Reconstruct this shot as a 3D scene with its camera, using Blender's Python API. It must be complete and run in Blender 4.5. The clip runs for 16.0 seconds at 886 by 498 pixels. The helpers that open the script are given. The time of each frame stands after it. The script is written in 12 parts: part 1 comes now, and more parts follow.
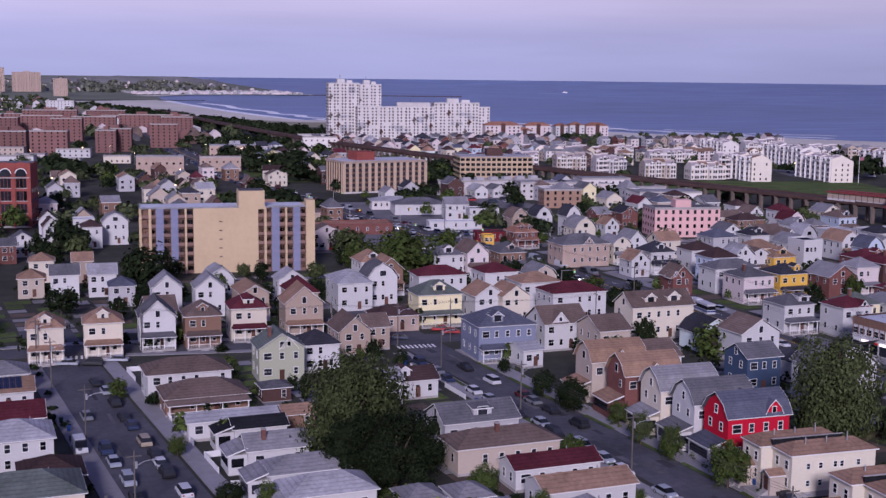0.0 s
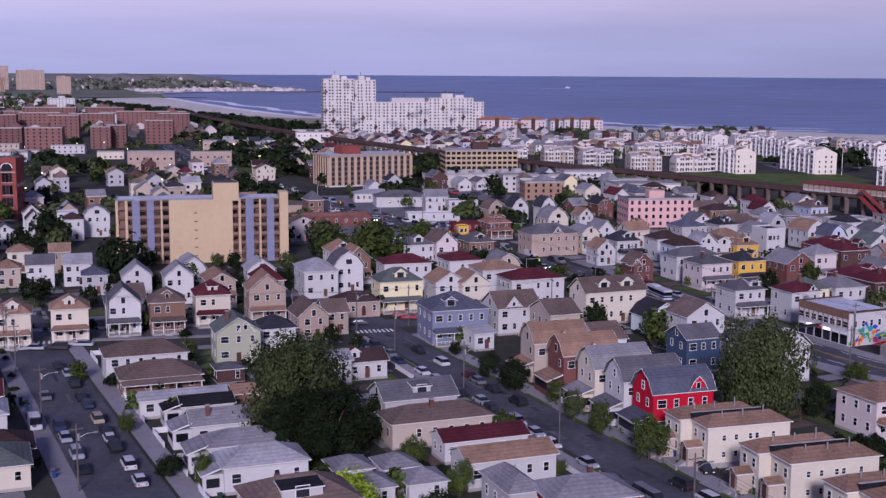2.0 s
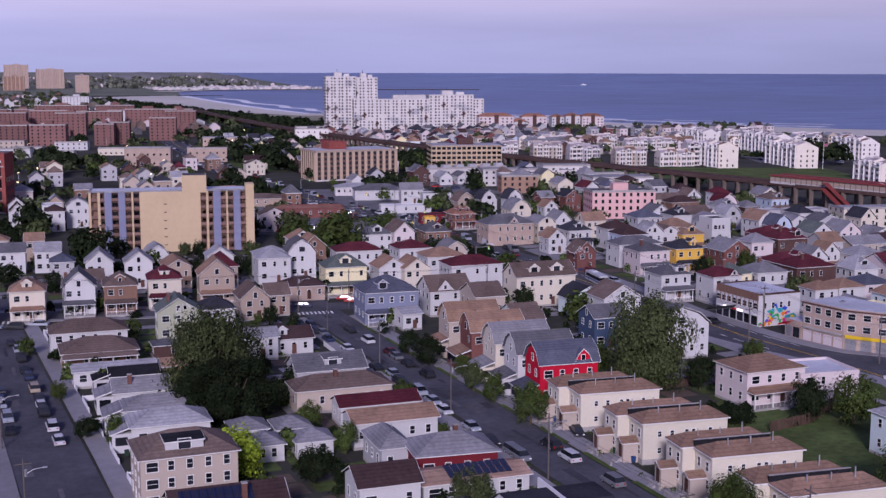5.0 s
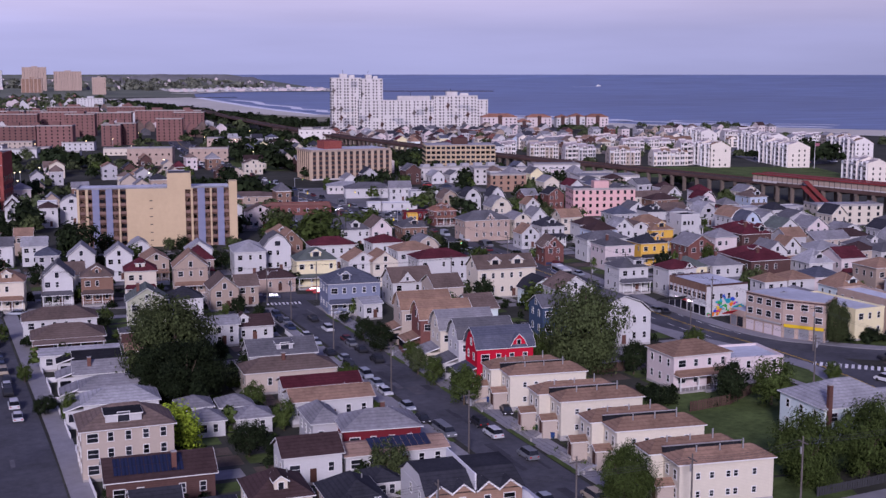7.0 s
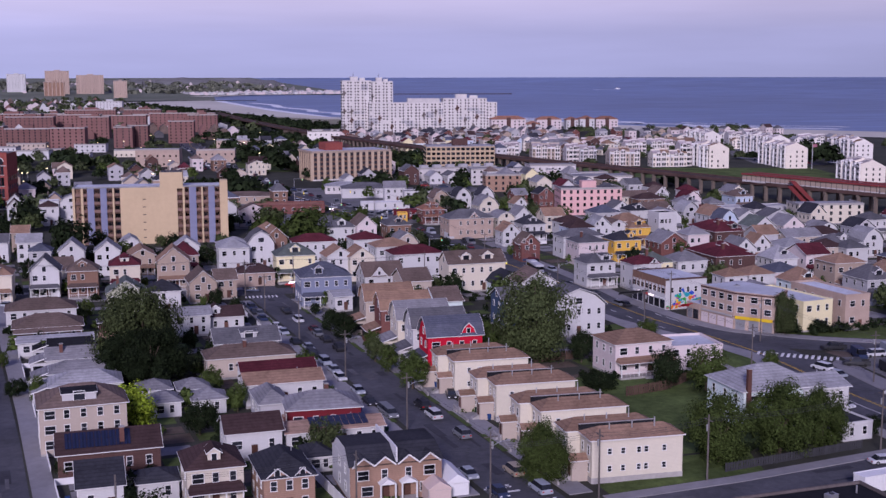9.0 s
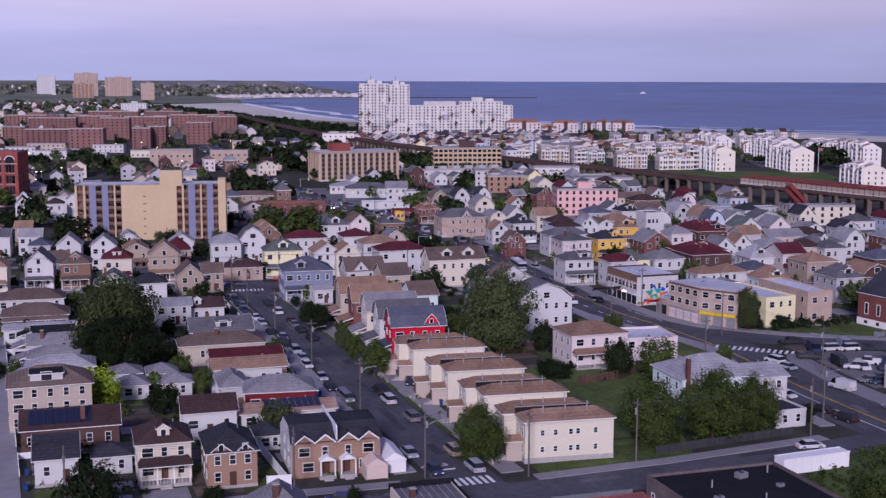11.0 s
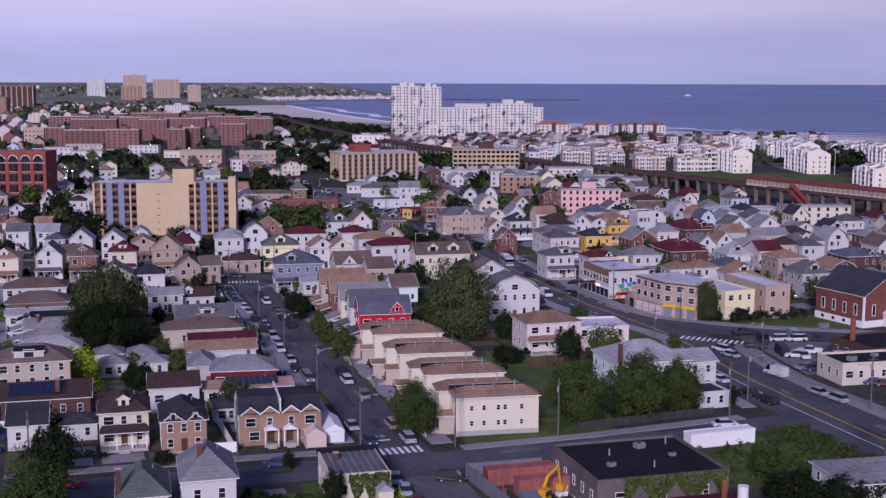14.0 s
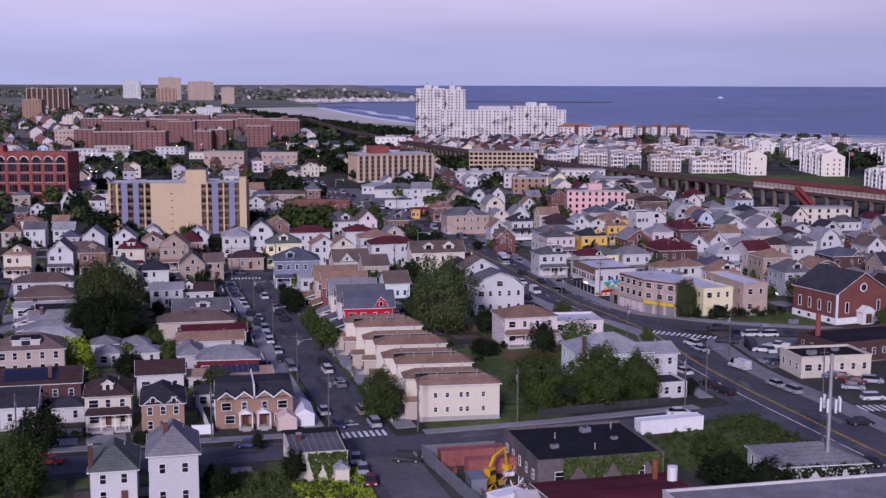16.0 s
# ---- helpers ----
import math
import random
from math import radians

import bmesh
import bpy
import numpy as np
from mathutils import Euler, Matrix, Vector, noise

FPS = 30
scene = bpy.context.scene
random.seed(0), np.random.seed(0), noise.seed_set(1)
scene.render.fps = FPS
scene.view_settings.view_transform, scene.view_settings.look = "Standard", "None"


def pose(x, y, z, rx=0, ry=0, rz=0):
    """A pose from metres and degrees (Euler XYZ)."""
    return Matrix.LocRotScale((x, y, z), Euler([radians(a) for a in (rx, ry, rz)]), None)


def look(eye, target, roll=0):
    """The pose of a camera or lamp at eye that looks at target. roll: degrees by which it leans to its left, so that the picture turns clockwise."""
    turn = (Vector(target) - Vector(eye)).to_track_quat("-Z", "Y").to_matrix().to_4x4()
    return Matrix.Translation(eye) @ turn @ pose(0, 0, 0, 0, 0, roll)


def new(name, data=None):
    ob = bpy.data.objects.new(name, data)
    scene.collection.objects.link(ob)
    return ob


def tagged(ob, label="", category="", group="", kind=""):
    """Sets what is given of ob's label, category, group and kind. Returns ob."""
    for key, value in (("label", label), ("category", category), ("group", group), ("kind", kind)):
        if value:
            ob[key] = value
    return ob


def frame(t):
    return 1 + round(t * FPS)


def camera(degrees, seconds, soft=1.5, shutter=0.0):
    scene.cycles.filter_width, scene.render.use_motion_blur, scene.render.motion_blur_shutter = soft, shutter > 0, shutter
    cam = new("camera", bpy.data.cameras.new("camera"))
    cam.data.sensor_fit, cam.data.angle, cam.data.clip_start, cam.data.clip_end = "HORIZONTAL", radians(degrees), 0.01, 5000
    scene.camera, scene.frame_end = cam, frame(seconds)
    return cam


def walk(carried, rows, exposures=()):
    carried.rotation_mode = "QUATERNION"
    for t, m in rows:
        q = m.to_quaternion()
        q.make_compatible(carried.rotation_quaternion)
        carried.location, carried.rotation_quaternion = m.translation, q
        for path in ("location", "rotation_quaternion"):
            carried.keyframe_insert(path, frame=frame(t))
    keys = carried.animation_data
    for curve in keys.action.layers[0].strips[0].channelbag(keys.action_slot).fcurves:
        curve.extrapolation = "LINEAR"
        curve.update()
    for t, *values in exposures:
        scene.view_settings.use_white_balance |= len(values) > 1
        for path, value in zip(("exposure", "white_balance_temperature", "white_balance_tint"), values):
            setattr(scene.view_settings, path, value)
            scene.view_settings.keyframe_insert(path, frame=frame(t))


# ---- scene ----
import mathutils
cam = camera(39.82, 16.0, soft=1.45)
PATH = [
    (0, (-115.274, -79.011, 63.461), (-107.0292, -61.0116, 60.6221), 0.644),
    (0.5, (-113.692, -81.730, 63.337), (-105.4735, -63.7201, 60.4926), 0.540),
    (1, (-111.939, -84.914, 63.102), (-103.7471, -66.8940, 60.2455), 0.451),
    (1.5, (-110.038, -88.455, 62.889), (-101.8788, -70.4231, 60.0135), 0.384),
    (2, (-107.987, -92.317, 62.693), (-99.8567, -74.2755, 59.7935), 0.331),
    (2.5, (-105.967, -96.318, 62.532), (-97.8732, -78.2641, 59.6083), 0.267),
    (3, (-103.875, -100.541, 62.551), (-95.8299, -82.4677, 59.6130), 0.185),
    (3.5, (-101.613, -104.808, 62.683), (-93.6311, -86.7078, 59.7354), 0.137),
    (4, (-99.306, -109.122, 62.737), (-91.3981, -90.9892, 59.7907), 0.116),
    (6.5, (-88.410, -131.050, 62.223), (-80.8448, -112.7679, 59.2992), 0.061),
    (7, (-86.027, -135.449, 62.215), (-78.5482, -117.1302, 59.3013), 0.001),
    (7.5, (-83.786, -139.791, 62.193), (-76.3920, -121.4356, 59.2924), -0.047),
    (8, (-81.528, -144.136, 62.032), (-74.2257, -125.7427, 59.1426), -0.075),
    (8.5, (-79.364, -148.253, 61.981), (-72.1447, -129.8246, 59.1015), -0.101),
    (9, (-77.128, -152.231, 61.900), (-70.0096, -133.7616, 59.0354), -0.106),
    (11.5, (-65.688, -169.832, 61.062), (-59.1159, -151.1509, 58.2651), 0.162),
    (12, (-63.735, -173.472, 61.147), (-57.2723, -154.7524, 58.3497), 0.148),
    (12.5, (-61.658, -177.478, 61.223), (-55.3242, -158.7139, 58.4309), 0.121),
    (13, (-59.649, -181.443, 61.390), (-53.4530, -162.6328, 58.5999), 0.120),
    (13.5, (-57.608, -185.256, 61.475), (-51.5482, -166.4013, 58.6868), 0.136),
    (14, (-55.617, -189.310, 61.577), (-49.6952, -170.4090, 58.8082), 0.151),
    (14.5, (-53.540, -193.452, 61.844), (-47.7622, -174.5046, 59.0834), 0.150),
    (15, (-51.429, -197.526, 62.020), (-45.7897, -178.5363, 59.2625), 0.151),
    (15.5, (-49.350, -201.278, 62.151), (-43.8404, -182.2494, 59.3998), 0.161),
    (16, (-47.121, -204.953, 62.228), (-41.7580, -185.8807, 59.4900), 0.147),
]
walk(cam, [(t, look(e, g, r)) for t, e, g, r in PATH], [(0, 0.10, 6300, 11)])

# ---- light ----
world = bpy.data.worlds.new("dusk_sky")
scene.world = world
world.use_nodes = True
wt = world.node_tree
wbg = wt.nodes["Background"]
sky = wt.nodes.new("ShaderNodeTexSky")
sky.sky_type = "NISHITA"
sky.sun_disc = False
sky.sun_elevation = radians(4)
sky.sun_rotation = radians(207)
sky.air_density, sky.dust_density, sky.ozone_density = 1.0, 2.0, 3.0
coord = wt.nodes.new("ShaderNodeTexCoord")
sep = wt.nodes.new("ShaderNodeSeparateXYZ")
wt.links.new(coord.outputs["Generated"], sep.inputs[0])
ramp = wt.nodes.new("ShaderNodeValToRGB")
wt.links.new(sep.outputs["Z"], ramp.inputs[0])
stops = ramp.color_ramp.elements
stops[0].position, stops[0].color = 0.0, (0.37, 0.37, 0.63, 1)
stops[1].position, stops[1].color = 0.03, (0.40, 0.39, 0.66, 1)
for where, colour in ((0.065, (0.56, 0.49, 0.72, 1)), (0.13, (0.40, 0.37, 0.62, 1)), (0.3, (0.21, 0.205, 0.44, 1)), (1.0, (0.105, 0.12, 0.36, 1))):
    stops.new(where).color = colour
cloud_map = wt.nodes.new("ShaderNodeMapping")
cloud_map.inputs["Scale"].default_value = (2.2, 2.2, 22)
wt.links.new(coord.outputs["Generated"], cloud_map.inputs[0])
cloud = wt.nodes.new("ShaderNodeTexNoise")
cloud.inputs["Scale"].default_value = 1.6
cloud.inputs["Detail"].default_value = 5
wt.links.new(cloud_map.outputs[0], cloud.inputs["Vector"])
cloud_amount = wt.nodes.new("ShaderNodeMapRange")
cloud_amount.inputs[1].default_value, cloud_amount.inputs[2].default_value = 0.35, 0.75
cloud_amount.inputs[3].default_value, cloud_amount.inputs[4].default_value = 0.93, 1.10
wt.links.new(cloud.outputs[0], cloud_amount.inputs[0])
tint = wt.nodes.new("ShaderNodeMix")
tint.data_type = "RGBA"
tint.inputs["Factor"].default_value = 0.93
sky_gain = wt.nodes.new("ShaderNodeVectorMath")
sky_gain.operation = "SCALE"
sky_gain.inputs["Scale"].default_value = 0.12
wt.links.new(sky.outputs[0], sky_gain.inputs[0])
wt.links.new(sky_gain.outputs[0], tint.inputs["A"])
cloudy = wt.nodes.new("ShaderNodeVectorMath")
cloudy.operation = "SCALE"
wt.links.new(ramp.outputs[0], cloudy.inputs[0])
west = wt.nodes.new("ShaderNodeMapRange")
west.inputs[1].default_value, west.inputs[2].default_value = 0.05, 0.70
west.inputs[3].default_value, west.inputs[4].default_value = 1.18, 0.95
wt.links.new(sep.outputs["X"], west.inputs[0])
brightness = wt.nodes.new("ShaderNodeMath")
brightness.operation = "MULTIPLY"
wt.links.new(cloud_amount.outputs[0], brightness.inputs[0])
wt.links.new(west.outputs[0], brightness.inputs[1])
wt.links.new(brightness.outputs[0], cloudy.inputs["Scale"])
wt.links.new(cloudy.outputs[0], tint.inputs["B"])
wt.links.new(tint.outputs["Result"], wbg.inputs[0])
wbg.inputs[1].default_value = 1.0

sun_data = bpy.data.lights.new("sun", "SUN")
sun_data.energy, sun_data.angle, sun_data.color = 3.15, radians(10), (0.97, 0.865, 1.03)
sun = new("sun", sun_data)
sun.matrix_world = look((0, 0, 0), (0.42, 0.82, -0.40))



# ---- materials ----
def material(name, colour, rough=0.85, grain=1.5, vary=0.12, spread=0.1, bump=0.0, metal=0.0, lines=0.0, line_axis="Z", line_dark=0.85, spec=0.06):
    """Colour with fine grain, broad stains, a per-object shift, and optional board or course lines every `lines` metres."""
    m = bpy.data.materials.new(name)
    m.use_nodes = True
    nt = m.node_tree
    bsdf = nt.nodes["Principled BSDF"]
    bsdf.inputs["Roughness"].default_value = rough
    bsdf.inputs["Metallic"].default_value = metal
    bsdf.inputs["Specular IOR Level"].default_value = spec
    tc = nt.nodes.new("ShaderNodeTexCoord")
    fine = nt.nodes.new("ShaderNodeTexNoise")
    fine.inputs["Scale"].default_value = grain
    fine.inputs["Detail"].default_value = 6
    fine.inputs["Roughness"].default_value = 0.7
    nt.links.new(tc.outputs["Object"], fine.inputs["Vector"])
    broad = nt.nodes.new("ShaderNodeTexNoise")
    broad.inputs["Scale"].default_value = grain * 0.13
    broad.inputs["Detail"].default_value = 3
    nt.links.new(tc.outputs["Object"], broad.inputs["Vector"])
    info = nt.nodes.new("ShaderNodeObjectInfo")

    def span(source, lo, hi, a=0.25, b=0.75):
        n = nt.nodes.new("ShaderNodeMapRange")
        n.inputs[1].default_value, n.inputs[2].default_value = a, b
        n.inputs[3].default_value, n.inputs[4].default_value = lo, hi
        nt.links.new(source, n.inputs[0])
        return n.outputs[0]

    def times(a, b):
        n = nt.nodes.new("ShaderNodeMath")
        n.operation = "MULTIPLY"
        nt.links.new(a, n.inputs[0])
        nt.links.new(b, n.inputs[1])
        return n.outputs[0]

    value = times(span(fine.outputs[0], 1 - vary, 1 + vary), span(broad.outputs[0], 1 - vary, 1 + vary))
    value = times(value, span(info.outputs["Random"], 1 - spread, 1 + spread, 0, 1))
    if lines:
        wave = nt.nodes.new("ShaderNodeTexWave")
        wave.bands_direction = line_axis
        wave.inputs["Scale"].default_value = 0.314 / lines
        wave.inputs["Distortion"].default_value = 0.4
        wave.inputs["Detail"].default_value = 1
        nt.links.new(tc.outputs["Object"], wave.inputs["Vector"])
        value = times(value, span(wave.outputs["Fac"], line_dark, 1.0, 0.0, 0.35))
    mul = nt.nodes.new("ShaderNodeVectorMath")
    mul.operation = "SCALE"
    mul.inputs[0].default_value = colour
    nt.links.new(value, mul.inputs["Scale"])
    nt.links.new(mul.outputs[0], bsdf.inputs["Base Color"])
    if bump:
        bn = nt.nodes.new("ShaderNodeBump")
        bn.inputs["Strength"].default_value = bump
        bn.inputs["Distance"].default_value = 0.05
        nt.links.new(fine.outputs[0], bn.inputs["Height"])
        nt.links.new(bn.outputs[0], bsdf.inputs["Normal"])
    return m


def siding(name, c, lines=0.22):
    return material(name, c, 0.7, 1.2, 0.05, 0.05, 0.1, lines=lines, line_dark=0.88)


def shingle(name, c):
    return material(name, c, 0.95, 1.6, 0.26, 0.16, 0.3, lines=0.33, line_axis="Z", line_dark=0.80, spec=0.06)


WALL = {
    "white": siding("white_siding", (0.515, 0.505, 0.51)), "cream": siding("cream_siding", (0.58, 0.52, 0.43)),
    "sage": siding("sage_siding", (0.36, 0.37, 0.28)), "beige": siding("beige_siding", (0.44, 0.37, 0.315)), "tan": siding("tan_siding", (0.35, 0.275, 0.225)),
    "grey": siding("grey_siding", (0.40, 0.39, 0.41)), "blue": siding("blue_grey_siding", (0.19, 0.21, 0.29)),
    "navy": siding("dark_blue_siding", (0.05, 0.075, 0.13)), "lightblue": siding("light_blue_siding", (0.42, 0.48, 0.58)),
    "yellow": siding("pale_yellow_siding", (0.70, 0.63, 0.40)), "gold": siding("deep_yellow_siding", (0.66, 0.40, 0.08)),
    "red": siding("red_painted_siding", (0.46, 0.012, 0.035)), "brown": siding("brown_shingle_siding", (0.20, 0.12, 0.09)),
    "pinkgrey": siding("pink_grey_siding", (0.58, 0.50, 0.50)), "mint": siding("pale_mint_siding", (0.60, 0.68, 0.68)),
    "brick": material("red_brick", (0.165, 0.072, 0.064), 0.9, 2.5, 0.15, 0.08, 0.2, lines=0.3, line_dark=0.8),
    "orangebrick": material("orange_brick", (0.30, 0.190, 0.140), 0.9, 2.5, 0.12, 0.08, 0.2, lines=0.3, line_dark=0.85),
    "darkbrick": material("dark_brown_brick", (0.088, 0.050, 0.046), 0.9, 2.5, 0.15, 0.08, 0.2, lines=0.3, line_dark=0.8),
    "tanbrick": material("tan_brick", (0.40, 0.305, 0.255), 0.9, 2.5, 0.12, 0.08, 0.2, lines=0.3, line_dark=0.88),
    "pink": material("pink_stucco", (0.60, 0.37, 0.355), 0.9, 1.0, 0.06, 0.03),
    "stucco": material("sand_stucco", (0.504, 0.386, 0.248), 0.9, 0.6, 0.06, 0.0, 0.1),
    "concrete": material("grey_concrete", (0.516, 0.486, 0.480), 0.9, 0.8, 0.15, 0.08, 0.2),
    "wine": siding("dark_wine_red_siding", (0.14, 0.018, 0.026)),
    "pier": material("sand_pier_concrete", (0.45, 0.345, 0.255), 0.9, 0.6, 0.08, 0.05),
    "grime": material("soot_stained_brick", (0.125, 0.105, 0.105), 0.95, 1.5, 0.25, 0.05, 0.2, lines=0.3, line_dark=0.8),
    "seawhite": siding("bright_white_siding", (0.66, 0.62, 0.595), 0.4), "seataupe": siding("taupe_siding", (0.60, 0.54, 0.52), 0.4), "seacream": siding("warm_white_siding", (0.70, 0.635, 0.56), 0.4),
    "ivory": siding("ivory_siding", (0.61, 0.555, 0.455)),
    "redbrickfar": material("project_red_brick", (0.185, 0.100, 0.092), 0.9, 0.8, 0.10, 0.14),
}
ROOF = {
    "grey": shingle("grey_shingles", (0.205, 0.198, 0.212)), "dark": shingle("charcoal_shingles", (0.040, 0.040, 0.050)),
    "mid": shingle("mid_grey_shingles", (0.110, 0.107, 0.118)), "brown": shingle("brown_shingles", (0.140, 0.102, 0.088)),
    "tan": shingle("tan_brown_shingles", (0.25, 0.158, 0.112)), "maroon": shingle("maroon_shingles", (0.090, 0.022, 0.030)),
    "darkbrown": shingle("dark_brown_shingles", (0.055, 0.034, 0.034)), "green": shingle("green_grey_shingles", (0.11, 0.125, 0.115)),
    "slate": shingle("blue_grey_shingles", (0.085, 0.090, 0.120)), "light": shingle("light_grey_shingles", (0.295, 0.29, 0.305)),
    "salmon": shingle("salmon_shingles", (0.31, 0.205, 0.155)), "black": shingle("black_roofing", (0.018, 0.018, 0.022)),
    "silver": material("silver_coated_roofing", (0.45, 0.46, 0.50), 0.6, 0.7, 0.18, 0.1, 0.1),
    "taupe": shingle("taupe_shingles", (0.37, 0.32, 0.32)), "terracotta": shingle("terracotta_tiles", (0.27, 0.135, 0.095)),
}
TRIM = material("white_painted_trim", (0.67, 0.66, 0.65), 0.6, 2, 0.04, 0.05)
DOORWOOD = material("dark_door_paint", (0.10, 0.05, 0.04), 0.5, 3, 0.1, 0.4)
FOUND = material("foundation_concrete", (0.33, 0.31, 0.30), 0.9, 1.2, 0.15, 0.1, 0.2)
CHIMNEY = material("weathered_chimney_brick", (0.125, 0.062, 0.052), 0.9, 2.5, 0.2, 0.2, 0.2, lines=0.3, line_dark=0.8)
BRICK = material("school_red_brick", (0.25, 0.072, 0.062), 0.9, 2.5, 0.15, 0.08, 0.2, lines=0.3, line_dark=0.8)
ASPHALT = material("asphalt", (0.080, 0.079, 0.090), 0.9, 0.7, 0.26, 0.0, 0.2)
WALK = material("concrete_paving", (0.225, 0.215, 0.225), 0.9, 0.5, 0.14, 0.1, 0.15)
PAINT = material("white_road_paint", (0.66, 0.65, 0.64), 0.8, 3, 0.18, 0.1)
YPAINT = material("yellow_road_paint", (0.55, 0.36, 0.06), 0.8, 3, 0.18, 0.1)
METAL = material("galvanised_metal", (0.42, 0.42, 0.44), 0.45, 3, 0.1, 0.1, metal=0.7)
DARKMETAL = material("dark_painted_metal", (0.05, 0.05, 0.055), 0.5, 3, 0.1, 0.1)
RUST = material("rusty_steel", (0.20, 0.075, 0.035), 0.8, 2.5, 0.25, 0.1, 0.2)
WOODPOLE = material("weathered_pole_wood", (0.12, 0.105, 0.10), 0.9, 3, 0.2, 0.15, 0.2)
FENCEWOOD = material("dark_fence_wood", (0.085, 0.055, 0.042), 0.9, 3, 0.2, 0.2, 0.2)
VINYL = material("white_vinyl", (0.68, 0.67, 0.68), 0.5, 2, 0.04, 0.04)
RUBBER = material("tyre_rubber", (0.02, 0.02, 0.02), 0.8, 4, 0.1, 0.0)
SOLAR = material("solar_cell_blue", (0.012, 0.016, 0.04), 0.2, 4, 0.1, 0.05, lines=1.0, line_axis="X", line_dark=0.6, spec=0.5)
BARK = material("tree_bark", (0.085, 0.065, 0.05), 0.95, 6, 0.25, 0.1, 0.4)


def glass(name, c, rough=0.12):
    m = material(name, c, rough, 0.4, 0.25, 0.7, spec=0.32)
    return m


SHUT = material("dark_window_screens", (0.032, 0.028, 0.036), 0.7, 1.0, 0.2, 0.1, spec=0.15)
GLASS = glass("window_glass", (0.017, 0.018, 0.024))
CARGLASS = glass("car_glass", (0.02, 0.022, 0.028), 0.08)


def glow(name, c, strength):
    m = bpy.data.materials.new(name)
    m.use_nodes = True
    b = m.node_tree.nodes["Principled BSDF"]
    b.inputs["Base Color"].default_value = (*c, 1)
    b.inputs["Emission Color"].default_value = (*c, 1)
    b.inputs["Emission Strength"].default_value = strength
    return m


LAMPGLOW = glow("lit_warm_lamp", (1.0, 0.72, 0.38), 6)
HEADGLOW = glow("lit_head_lamp", (1.0, 0.93, 0.82), 9)
SIGNALGLOW = [glow("lit_amber_lens", (0.85, 0.75, 0.05), 0.9), glow("lit_green_lens", (0.15, 0.9, 0.55), 0.7)]
TAIL = material("red_tail_lamp", (0.35, 0.01, 0.01), 0.3, 3, 0.05, 0.1)
HEAD = material("clear_head_lamp", (0.7, 0.7, 0.72), 0.2, 3, 0.05, 0.1)


def leafy(name, c):
    m = material(name, c, 0.9, 0.5, 0.30, 0.18, spec=0.04)
    nt = m.node_tree
    geo = nt.nodes.new("ShaderNodeNewGeometry")
    mr = nt.nodes.new("ShaderNodeMapRange")
    mr.inputs[3].default_value, mr.inputs[4].default_value = 0.42, 1.58
    nt.links.new(geo.outputs["Random Per Island"], mr.inputs[0])
    bsdf = nt.nodes["Principled BSDF"]
    old = bsdf.inputs["Base Color"].links[0].from_socket
    sc = nt.nodes.new("ShaderNodeVectorMath")
    sc.operation = "SCALE"
    nt.links.new(old, sc.inputs[0])
    nt.links.new(mr.outputs[0], sc.inputs["Scale"])
    nt.links.new(sc.outputs[0], bsdf.inputs["Base Color"])
    return m


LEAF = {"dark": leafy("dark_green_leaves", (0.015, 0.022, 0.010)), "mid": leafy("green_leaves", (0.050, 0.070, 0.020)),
        # the palest grey-green leaf tone has distance haze put into its colour
        "olive": leafy("olive_leaves", (0.052, 0.066, 0.027)), "far": leafy("far_shore_leaves", (0.060, 0.074, 0.036)), "heath": leafy("haze_pale_leaves", (0.105, 0.110, 0.085)), "lime": leafy("lime_green_leaves", (0.19, 0.255, 0.025))}


# ---- mesh helpers ----
def mesh_of(name, bm, mats, level=False):
    me = bpy.data.meshes.new(name)
    bmesh.ops.recalc_face_normals(bm, faces=bm.faces)
    if level:
        bmesh.ops.reverse_faces(bm, faces=[f for f in bm.faces if f.normal.z < -0.5])
    bm.to_mesh(me)
    bm.free()
    for m in (mats if isinstance(mats, (list, tuple)) else [mats]):
        me.materials.append(m)
    return me


def put(name, me, parent=None, m=None, label=""):
    ob = new(name, me)
    if parent is not None:
        ob.parent = parent
    if m is not None:
        ob.matrix_basis = m
    if label:
        ob["label"] = label
    return ob


def part(name, bm, mat, parent, label=""):
    return put(name, mesh_of(name, bm, mat), parent, None, label)


def thing(name, x, y, rz, label, category, group="", z=0.0):
    return tagged(put(name, None, None, pose(x, y, z, 0, 0, rz)), label, category, group)


def box(bm, x0, x1, y0, y1, z0, z1, mi=0):
    vs = [bm.verts.new((x, y, z)) for z in (z0, z1) for y in (y0, y1) for x in (x0, x1)]
    for q in ((0, 2, 3, 1), (4, 5, 7, 6), (0, 1, 5, 4), (2, 6, 7, 3), (0, 4, 6, 2), (1, 3, 7, 5)):
        bm.faces.new([vs[i] for i in q]).material_index = mi
    return vs


def boxes(*bs):
    bm = bmesh.new()
    for b in bs:
        box(bm, *b)
    return bm


def prism(bm, profile, a, b, axis):
    """A profile of (u, z) points, pulled along x or y from a to b."""
    def at(u, z, s):
        return (s, u, z) if axis == "x" else (u, s, z)
    p = [bm.verts.new(at(u, z, a)) for u, z in profile]
    q = [bm.verts.new(at(u, z, b)) for u, z in profile]
    n = len(p)
    bm.faces.new(p)
    bm.faces.new(q[::-1])
    for i in range(n):
        bm.faces.new((p[i], q[i], q[(i + 1) % n], p[(i + 1) % n]))


